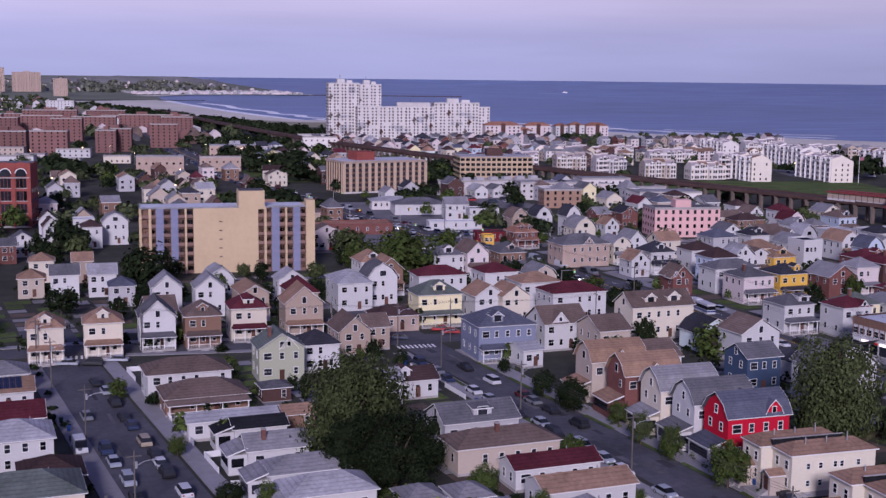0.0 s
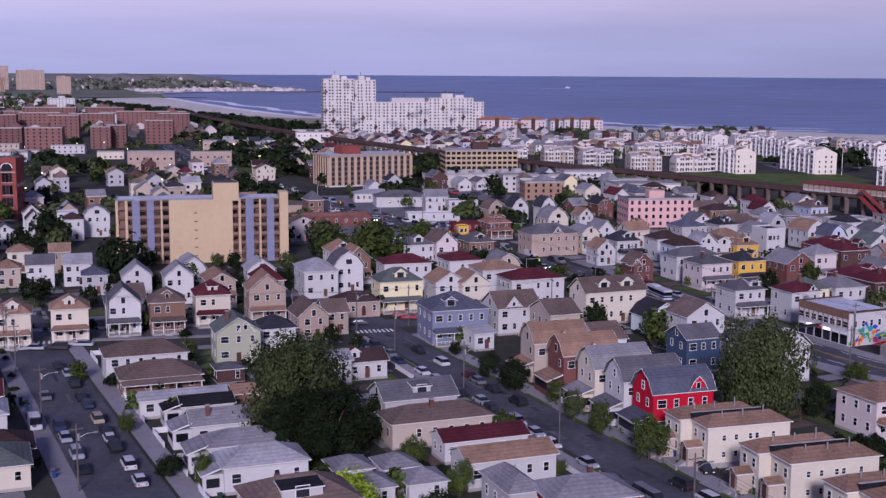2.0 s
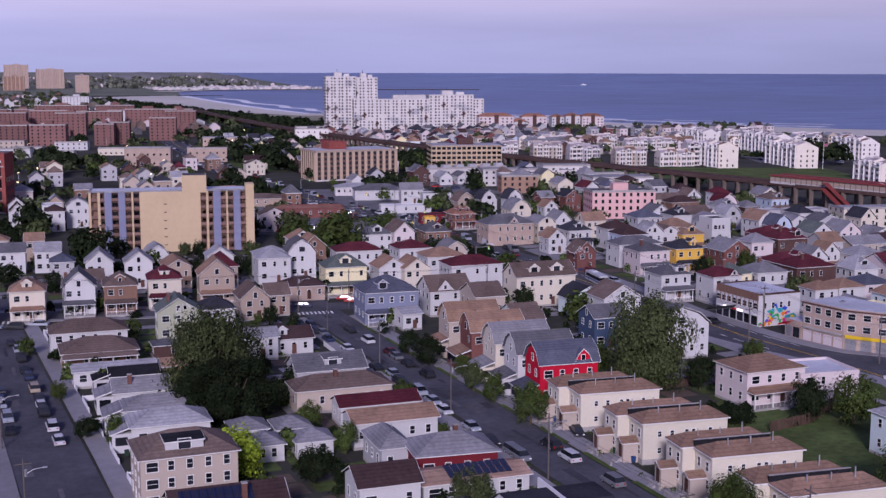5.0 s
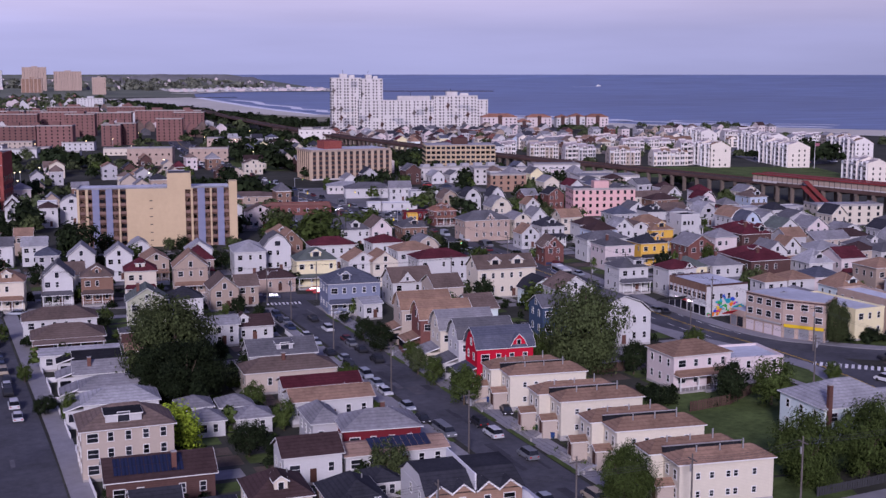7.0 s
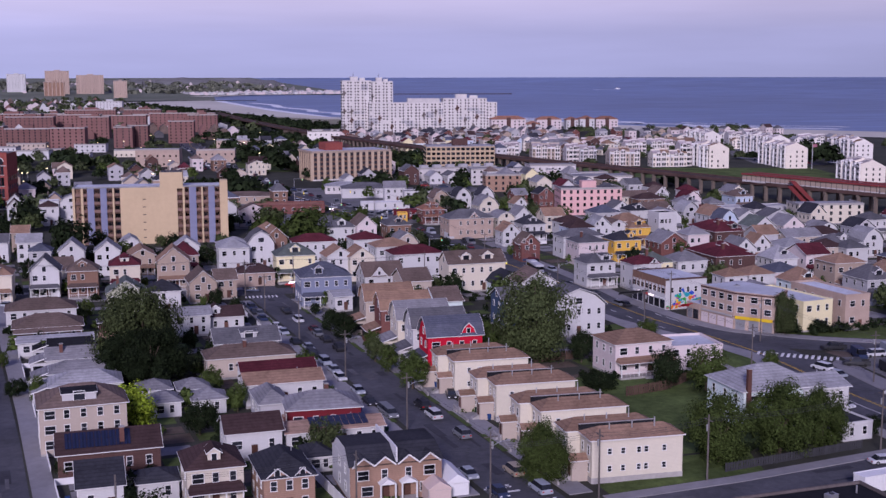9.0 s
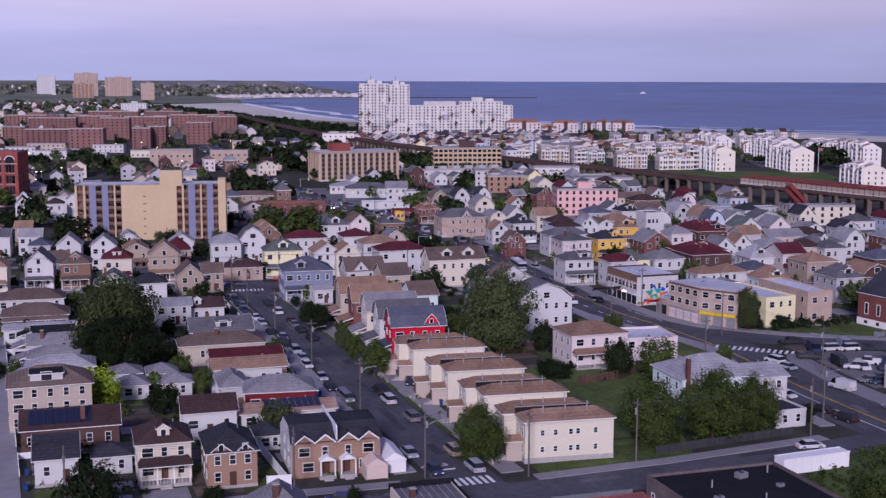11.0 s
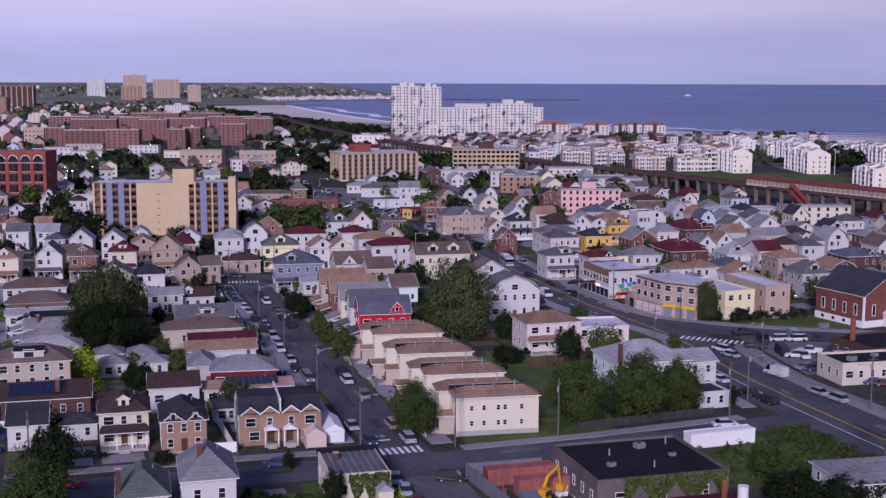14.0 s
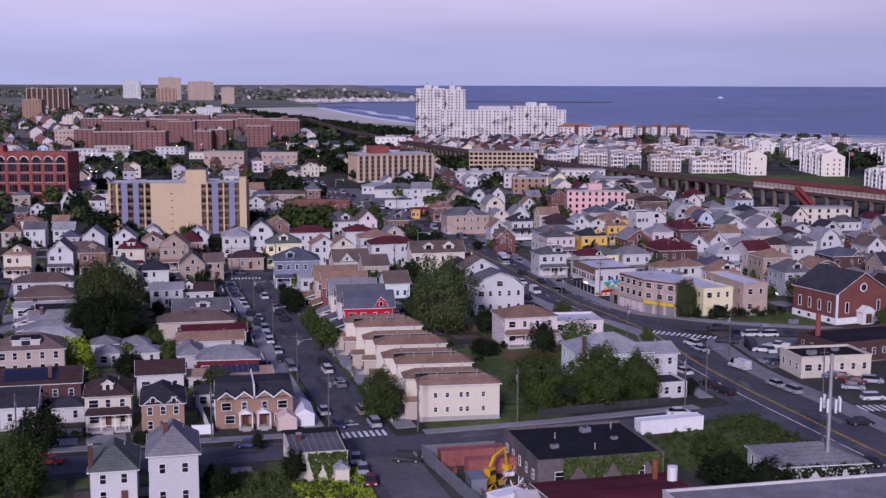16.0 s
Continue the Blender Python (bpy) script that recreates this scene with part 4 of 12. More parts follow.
def banded_block(x, y, rz, w, d, h, bands, label):
    """A six-storey block with sand piers between recessed dark bays of windows and brown panels."""
    root = thing("apartment_building", x, y, rz, label, "building")
    brown = WALL["darkbrick"]
    part("wall", boxes((-w / 2 + 0.5, w / 2 - 0.5, 0.5, d, 0, h)), brown, root)
    part("roof", boxes((-w / 2 + 0.4, w / 2 - 0.4, 0.4, d - 0.3, h, h + 0.15)), ROOF["silver"], root)
    part("cornice", boxes((-w / 2 - 0.1, w / 2 + 0.1, -0.1, 0.3, h - 0.9, h + 0.3), (-w / 2 - 0.1, -w / 2 + 0.3, 0.3, d, h - 0.9, h + 0.3)), WALL["tan"], root)
    pw = w / bands * 0.44
    pm = mesh_of("pier", boxes((-pw / 2, pw / 2, -0.05, 0.6, 0, h - 0.9)), WALL["pier"])
    for k in range(bands + 1):
        put("pier", pm, root, pose(-w / 2 + k * w / bands, 0, 0))
    sm = mesh_of("fin", boxes((-0.35, 0.35, -0.05, 0.6, 0, h - 0.9)), WALL["pier"])
    for k in range(int(d / 3.4) + 1):
        put("fin", sm, root, pose(-w / 2, k * 3.4 + 0.8, 0, 0, 0, -90))
    fl = 6
    for r in range(fl):
        z = r * (h - 1.0) / fl
        part("panel", boxes((-w / 2 + 0.6, w / 2 - 0.6, 0.36, 0.5, z, z + 0.75)), WALL["brown"], root)
        for k in range(bands):
            put("window", BANDWIN, root, pose(-w / 2 + (k + 0.5) * w / bands, 0.5, z + 0.8))
    part("rooftop_hut", boxes((-w * 0.28, -w * 0.06, d * 0.3, d * 0.75, h, h + 4.6)), BRICK, root)
    part("ground_wall", boxes((-w / 2, w / 2, -0.12, 0.45, 0, 0.8)), WALL["concrete"], root)
    return root


BANDWIN = mesh_of("window", boxes((-0.85, 0.85, -0.06, 0.02, 0, 1.75)), SHUT)


def low_block(x, y, rz, w, d, h, wall, floors):
    return block(x, y, rz, w, d, h, wall, floors, 3.6, f"low {wall} walled commercial building with a flat roof", False, True, "low_building", "light")


def townhouse(x, y, rz, w, d, h, kind, wall, roof):
    """A narrow three-storey seaside house with balconies under a gable."""
    root = thing("townhouse", x, y, rz, f"{wall} three-storey seaside townhouse with balconies", "townhouse", "seaside townhouses")
    e, rise = h - 2.4, 2.4
    part("wall", wall_mesh(kind, w, d, e, rise), WALL[wall], root)
    bm, rim = slab(roof_polys(kind, w, d, e + 0.1, rise, 0.25), 0.12)
    part("roof", bm, ROOF[roof], root)
    fr = bmesh.new()
    for r in range(3):
        z = 0.7 + r * e / 3
        for u, hw in ((-w * 0.3, 0.5), (w * 0.14, 0.55), (w * 0.33, 0.55)):
            box(fr, u - hw, u + hw, -0.06, 0.0, z, z + 1.6)
        if r == 2:
            part("balcony", boxes((w * 0.0, w * 0.45, -1.1, 0, z - 0.35, z - 0.2), (w * 0.0, w * 0.45, -1.1, -1.02, z - 0.2, z + 0.5)), VINYL, root)
        for v in (d * 0.25, d * 0.5, d * 0.75):
            box(fr, -w / 2 - 0.06, -w / 2, v - 0.4, v + 0.4, z, z + 1.3)
    part("window", fr, GLASS, root)["kind"] = "stuff"
    return root


def town_row(x, y, rz, n, unit, depth, h, wall, roof):
    """An attached row of seaside houses: stepped units under split roofs, with white window bays and roof decks."""
    root = thing("townhouse_row", x, y, rz, f"row of attached seaside houses with {wall.replace('sea', '')} walls and white bays", "townhouses", "seaside townhouses")
    bays, glass, decks = bmesh.new(), bmesh.new(), bmesh.new()
    if wall == "seawhite" and x < 440:
        wall = "seataupe"
    x0, floors = -n * unit / 2, max(2, round((h - 2.0) / 2.9))
    fh = (h - 2.0) / floors
    rng = random.Random(int(x * 3 + y))
    for k in range(n):
        a, b = x0 + k * unit, x0 + (k + 1) * unit
        s, hk = (k % 2) * 1.3, h - (0.0, 1.1, 0.5)[(k + int(x)) % 3]
        e, r = hk - 2.4, s + depth * 0.38
        body = bmesh.new()
        prism(body, [(s, 0), (depth, 0), (depth, hk - 4.2), (r + 0.6, hk), (r, hk - 0.9), (s, e)], a, b, "x")
        part("wall", body, WALL[wall], root)
        o = 0.25
        polys = [[(a, s - o, e + 0.05), (b, s - o, e + 0.05), (b, r, hk - 0.75), (a, r, hk - 0.75)],
                 [(b, depth + o, hk - 4.2), (a, depth + o, hk - 4.2), (a, r + 0.5, hk + 0.15), (b, r + 0.5, hk + 0.15)]]
        part("roof", slab(polys, 0.18)[0], ROOF["tan" if roof == "tan" and k % 2 else "taupe"], root)
        c0 = a + unit * (0.08 if k % 2 else 0.40)
        c1 = c0 + unit * 0.50
        box(bays, c0, c1, s - 0.9, s + 0.1, 0.3, e - 0.2)
        prism(bays, [(c0 - 0.15, e - 0.2), (c1 + 0.15, e - 0.2), ((c0 + c1) / 2, e + 0.9)], s - 1.05, s + 1.6, "y")
        free = a + unit * (0.80 if k % 2 else 0.20)
        for f in range(floors):
            z = f * fh + 0.9
            for u in ((c0 * 0.74 + c1 * 0.26), (c0 * 0.26 + c1 * 0.74)):
                box(glass, u - 0.52, u + 0.52, s - 0.96, s - 0.85, z, z + 1.7)
            if z + 1.6 < e:
                box(glass, free - 0.45, free + 0.45, s - 0.06, s + 0.05, z, z + 1.6)
        zd = (floors - 1) * fh + 0.35
        box(decks, free - unit * 0.18, free + unit * 0.18, s - 1.3, s, zd - 0.12, zd)
        box(decks, free - unit * 0.18, free + unit * 0.18, s - 1.3, s - 1.22, zd, zd + 0.95)
        box(decks, a - 0.06, a + 0.06, s - 1.3, s + 0.4, 0, e)
    for side, sx in ((-1, x0), (1, -x0)):
        for f in range(floors):
            for v in (depth * 0.22, depth * 0.5, depth * 0.76):
                if rng.random() < 0.75 and f * fh + 2.6 < h - 4.0:
                    box(glass, sx - 0.06, sx + 0.06, v - 0.45, v + 0.45, f * fh + 1.0, f * fh + 2.4)
    part("bay", bays, WALL["seawhite"], root, "white clapboard window bays")["kind"] = "stuff"
    part("window", glass, GLASS, root)["kind"] = "stuff"
    part("balcony", decks, VINYL, root)["kind"] = "stuff"
    return root


def beach_flats(x, y, rz, w, h, wall):
    """Low flats at the beach under an orange tiled hip roof, with a stair bay and rows of windows."""
    root = thing("apartment_building", x, y, rz, "low seaside flats with an orange tiled roof", "building", "seaside flats")
    part("wall", boxes((-w / 2, w / 2, 0, 14, 0, h - 3)), WALL[wall], root)
    bm, rim = slab(roof_polys("hip", w, 14, h - 3, 3.2, 0.5), 0.2)
    part("roof", bm, ROOF["terracotta"], root)
    part("stair_bay", boxes((-2, 2, -1.2, 0, 0, h - 1.4)), WALL["darkbrick"], root)
    n, fl = max(4, int(w / 4)), max(3, int((h - 3) / 3))
    part("window", boxes(*[(-w / 2 + (k + 0.5) * w / n - 0.7, -w / 2 + (k + 0.5) * w / n + 0.7, -0.08, 0.02, r * 3.0 + 0.9, r * 3.0 + 2.4) for k in range(n) for r in range(fl) if abs(-w / 2 + (k + 0.5) * w / n) > 2.4]), GLASS, root)["kind"] = "stuff"
    return root


def terrace(x, y, rz, n, h, wall, roof, kind="gy", step=0.0):
    """Attached townhouses in a stepped row."""
    for k in range(n):
        a = radians(rz)
        u = (k - (n - 1) / 2) * 7.4
        v = (k % 2) * 1.6 + step * k
        townhouse(x + math.cos(a) * u - math.sin(a) * v, y + math.sin(a) * u + math.cos(a) * v, rz, 7.4, 11.5, h - (0.0, 1.3, 0.5)[k % 3], kind, wall, roof)


def church(x, y, rz, w, d, e, rise):
    """A brick church: steep slate roof, white plinth, tall framed windows and a round window in the gable."""
    root = thing("church", x, y, rz, "red brick church with a dark gable roof and white plinth", "church")
    wall = material("church_brown_brick", (0.165, 0.064, 0.056), 0.9, 2.5, 0.15, 0.0, 0.2, lines=0.3, line_dark=0.8)
    part("wall", wall_mesh("gy", w, d, e, rise), wall, root)
    part("plinth", boxes((-w / 2 - 0.12, w / 2 + 0.12, -0.12, d + 0.12, 0, 1.7)), TRIM, root)
    bm, rim = slab(roof_polys("gy", w, d, e + 0.12, rise, 0.35), 0.18)
    part("roof", bm, ROOF["dark"], root)
    part("fascia", rim_boards(rim, 0.13), TRIM, root)
    part("corner_strip", boxes((-w / 2 - 0.16, -w / 2 + 0.3, -0.16, 0.3, 1.7, e)), TRIM, root)
    fr = mesh_of("window_frame", boxes((-0.6, 0.6, -0.09, 0.02, -0.15, 0.0), (-0.6, 0.6, -0.09, 0.02, 2.6, 2.75), (-0.6, -0.45, -0.09, 0.02, 0, 2.6), (0.45, 0.6, -0.09, 0.02, 0, 2.6)), TRIM)
    pane = mesh_of("pane", boxes((-0.45, 0.45, -0.05, 0.0, 0, 2.6)), GLASS)
    spots = [(-w / 2, v, 3.0, -90) for v in (2.8, 6.6, 10.4, 14.2)] + [(u, 0, 3.0, 0) for u in (-5.2, 5.2)]
    for wx, wy, wz, a in spots:
        win = put("window", fr, root, pose(wx, wy, wz, 0, 0, a))
        put("pane", pane, win)
    for v in (2.8, 6.6, 10.4, 14.2):
        part("plinth_window", boxes((-w / 2 - 0.16, -w / 2 - 0.1, v - 0.5, v + 0.5, 0.5, 1.3)), GLASS, root)
    bm = bmesh.new()
    tube(bm, (0, -0.08, e + 1.4), (0, 0.02, e + 1.4), 1.15, 1.15, 20)
    part("round_frame", bm, TRIM, root)
    bm = bmesh.new()
    tube(bm, (0, -0.12, e + 1.4), (0, 0.0, e + 1.4), 0.85, 0.85, 20)
    part("round_pane", bm, GLASS, root)
    bm = bmesh.new()
    box(bm, -1.9, 1.9, -2.4, 0, 0, 3.2)
    prism(bm, [(-2.3, 3.2), (2.3, 3.2), (0, 4.7)], -2.6, 0, "y")
    part("entrance_porch", bm, TRIM, root)
    part("door", boxes((-0.9, 0.9, -2.48, -2.4, 0.3, 2.7)), DOORWOOD, root)
    return root


# ---- plants ----
def crown_mesh(name, leaf, seed, count, size):
    """A crown one metre wide and one high, of many small leaf sprays set on uneven boughs."""
    rng = np.random.default_rng(seed)
    nb = 64
    th, u = rng.uniform(0, math.tau, nb), rng.uniform(-0.95, 1, nb)
    rad = rng.uniform(0.40, 0.84, nb)
    cen = np.stack([np.sqrt(1 - u * u) * np.cos(th) * 0.36 * rad * 1.45, np.sqrt(1 - u * u) * np.sin(th) * 0.36 * rad * 1.45, 0.50 + u * 0.36 * rad * 1.35], 1)
    br = rng.uniform(0.07, 0.16, nb)
    which = rng.integers(0, nb, count)
    v = rng.normal(size=(count, 3))
    v /= np.linalg.norm(v, axis=1)[:, None]
    v[:, 2] = np.where(v[:, 2] < -0.75, -v[:, 2], v[:, 2])
    pos = cen[which] + v * (br[which] * rng.uniform(0.45, 1.25, count))[:, None]
    out = pos - np.array([0, 0, 0.45])
    out /= np.linalg.norm(out, axis=1)[:, None]
    nrm = v * 0.8 + out * 0.7 + rng.normal(scale=0.30, size=(count, 3))
    nrm /= np.linalg.norm(nrm, axis=1)[:, None]
    t1 = np.cross(nrm, rng.normal(size=(count, 3)))
    t1 /= np.linalg.norm(t1, axis=1)[:, None]
    t2 = np.cross(nrm, t1)
    s = (size * rng.uniform(0.6, 1.4, count))[:, None]
    verts = np.stack([pos - t1 * s, pos - t2 * s * 0.6, pos + t1 * s, pos + t2 * s * 0.6 + nrm * s * 0.3], 1).reshape(-1, 3)
    faces = np.arange(count * 4).reshape(-1, 4)
    me = bpy.data.meshes.new(name)
    me.from_pydata(verts.tolist(), [], faces.tolist())
    me.materials.append(LEAF[leaf])
    return me


def trunk_mesh():
    bm = bmesh.new()
    tube(bm, (0, 0, -0.02), (0.005, 0.01, 0.32), 0.035, 0.026)
    rng = random.Random(4)
    for k in range(6):
        a = k * math.tau / 6 + rng.uniform(-0.3, 0.3)
        r = rng.uniform(0.18, 0.30)
        tube(bm, (0.004, 0.008, rng.uniform(0.22, 0.31)), (math.cos(a) * r, math.sin(a) * r, rng.uniform(0.5, 0.72)), 0.019, 0.006, 6)
    tube(bm, (0.005, 0.01, 0.32), (0.02, -0.01, 0.78), 0.024, 0.007, 6)
    return mesh_of("trunk", bm, BARK)


TRUNK = trunk_mesh()
CROWNS = {(leaf, size): [crown_mesh("crown", leaf, 10 * k + 7 * len(leaf) + size, (1000, 5200, 22000)[size], (0.050, 0.024, 0.0135)[size]) for k in range((2, 3, 1)[size])] for leaf in LEAF for size in (0, 1, 2)}
TREE_LABEL = {"dark": "dense dark green broadleaf tree", "mid": "leafy green street tree", "olive": "tall tree with pale olive-green leaves", "lime": "small tree with bright lime-green leaves"}
tree_count = [0]


FAR_TREES = {}


def tree(x, y, h, w, leaf):
    tree_count[0] += 1
    if y > 335:
        if not (64 < x < 94 and y < 720):
            FAR_TREES.setdefault(leaf, []).append((x, y, h, w))
        return None
    k = tree_count[0]
    far = math.hypot(x + 60, y + 150)
    big = 2 if h > 10 and far < 300 else (1 if far < 300 else 0)
    low = h < 0.75 * w
    root = thing("tree", x, y, (k * 67) % 360, TREE_LABEL[leaf] if h > 3.5 else "dense dark green garden bush", "tree" if h > 3.5 else "bush", "trees")
    lift = 0.22 * h if low else (0.14 * h if big == 2 else 0.04 * h)
    put("trunk", TRUNK, root, Matrix.Diagonal((h * 0.8, h * 0.8, h * 0.98, 1)))
    me = CROWNS[(leaf, big)][k % len(CROWNS[(leaf, big)])]
    put("crown", me, root, Matrix.Translation((0, 0, -lift)) @ Matrix.Diagonal((w * 1.0, w * 1.0, h * 1.0 + lift, 1)))
    return root


# ---- vehicles ----
CARPAINT = {n: material(n + "_car_paint", c, 0.5, 3, 0.03, 0.1, spec=0.28) for n, c in {"white": (0.48, 0.48, 0.50), "silver": (0.28, 0.30, 0.34), "grey": (0.14, 0.145, 0.16), "black": (0.018, 0.018, 0.022), "navy": (0.025, 0.035, 0.075), "blue": (0.02, 0.04, 0.16),
            "wine": (0.10, 0.015, 0.02), "red": (0.32, 0.02, 0.025), "tan": (0.30, 0.25, 0.19)}.items()}
SHAPES = {"sedan": (4.7, 1.8, 0.85, 1.45, -0.75, 1.05, -1.55, 1.75), "suv": (4.7, 1.9, 1.0, 1.75, -0.9, 1.9, -1.6, 2.2), "van": (5.6, 2.0, 1.1, 2.2, -1.7, 2.6, -2.3, 2.75), "pickup": (5.5, 1.95, 1.05, 1.8, -0.7, 0.7, -1.4, 0.95)}


def wheel_meshes():
    bm = bmesh.new()
    tube(bm, (0, -0.11, 0), (0, 0.11, 0), 0.34, 0.34, 14)
    t = mesh_of("tyre", bm, RUBBER)
    bm = bmesh.new()
    tube(bm, (0, -0.125, 0), (0, 0.125, 0), 0.2, 0.2, 10)
    return t, mesh_of("rim", bm, METAL)


TYRE, HUB = wheel_meshes()
CARMESH = {}


def car_meshes(kind, colour):
    if (kind, colour) in CARMESH:
        return CARMESH[(kind, colour)]
    L, W, belt, top, r0, r1, b0, b1 = SHAPES[kind]
    h = L / 2

    bm = bmesh.new()
    side = [(-h, 0.32), (h, 0.32), (h + 0.02, belt * 0.72), (h - 0.08, belt * 0.95), (b1, belt), (b0, belt), (-h + 0.25, belt * 0.90), (-h - 0.02, belt * 0.66)]
    for w, inset in ((W / 2, 0.0),):
        a = [bm.verts.new((x, -w + (0.08 if z > belt * 0.9 else 0), z)) for x, z in side]
        b = [bm.verts.new((x, w - (0.08 if z > belt * 0.9 else 0), z)) for x, z in side]
        bm.faces.new(a)
        bm.faces.new(b[::-1])
        for i in range(len(side)):
            bm.faces.new((a[i], b[i], b[(i + 1) % len(side)], a[(i + 1) % len(side)]))
    if kind == "pickup":
        box(bm, 1.0, h - 0.05, -W / 2 + 0.02, -W / 2 + 0.14, belt - 0.05, belt + 0.22)
        box(bm, 1.0, h - 0.05, W / 2 - 0.14, W / 2 - 0.02, belt - 0.05, belt + 0.22)
    body = mesh_of("body", bm, CARPAINT[colour])

    def frustum(x0, x1, z0, u0, u1, z1, w0, w1):
        g = bmesh.new()
        lo = [g.verts.new(p) for p in ((x0, -w0, z0), (x1, -w0, z0), (x1, w0, z0), (x0, w0, z0))]
        hi = [g.verts.new(p) for p in ((u0, -w1, z1), (u1, -w1, z1), (u1, w1, z1), (u0, w1, z1))]
        g.faces.new(lo[::-1])
        g.faces.new(hi)
        for i in range(4):
            g.faces.new((lo[i], lo[(i + 1) % 4], hi[(i + 1) % 4], hi[i]))
        return g
    if kind == "van":
        cabin = mesh_of("window_band", frustum(b0, -0.9, belt, r0, -0.9, top - 0.08, W / 2 - 0.07, W / 2 - 0.14), CARGLASS)
        roof = mesh_of("roof", frustum(-0.9, h - 0.05, belt - 0.02, -0.9, h - 0.12, top, W / 2 - 0.04, W / 2 - 0.1), CARPAINT[colour])
    else:
        cabin = mesh_of("window_band", frustum(b0, b1, belt, r0, r1, top - 0.05, W / 2 - 0.09, W / 2 - 0.24), CARGLASS)
        roof = mesh_of("roof", frustum(r0 - 0.03, r1 + 0.03, top - 0.06, r0 + 0.05, r1 - 0.05, top, W / 2 - 0.23, W / 2 - 0.27), CARPAINT[colour])
    lamp = mesh_of("headlight", boxes((-0.04, 0.06, -0.18, 0.18, -0.07, 0.07)), HEAD)
    tail = mesh_of("taillight", boxes((-0.06, 0.04, -0.15, 0.15, -0.09, 0.09)), TAIL)
    CARMESH[(kind, colour)] = (body, cabin, roof, lamp, tail)
    return CARMESH[(kind, colour)]


CARNAME = {"sedan": "saloon car", "suv": "sport utility car", "van": "cargo van", "pickup": "pickup truck"}


def car(x, y, rz, kind, colour):
    L, W, belt = SHAPES[kind][:3]
    body, cabin, roof, lamp, tail = car_meshes(kind, colour)
    near = math.hypot(x + 60, y + 120) < 220
    root = thing("car" if kind in ("sedan", "suv") else kind, x, y, rz, f"{colour} {CARNAME[kind]} parked on the asphalt", "car", "vehicles", 0.05)
    put("body", body, root)
    put("cabin_glass", cabin, root)
    put("roof", roof, root)
    for sx in ((-L * 0.31, L * 0.30) if math.hypot(x + 60, y + 120) < 265 else ()):
        for sy in (-W / 2 + 0.1, W / 2 - 0.1):
            w = put("wheel", TYRE, root, pose(sx, sy, 0.34))
            if near:
                put("rim", HUB, w)
    for sy in ((-W / 2 + 0.3, W / 2 - 0.3) if near else ()):
        put("headlight", lamp, root, pose(-L / 2, sy, belt * 0.68))
        put("taillight", tail, root, pose(L / 2, sy, belt * 0.75))
    return root


# ---- towers by the sea ----
WALL["pale"] = material("pale_tower_concrete", (0.57, 0.54, 0.525), 0.85, 0.5, 0.08, 0.04)


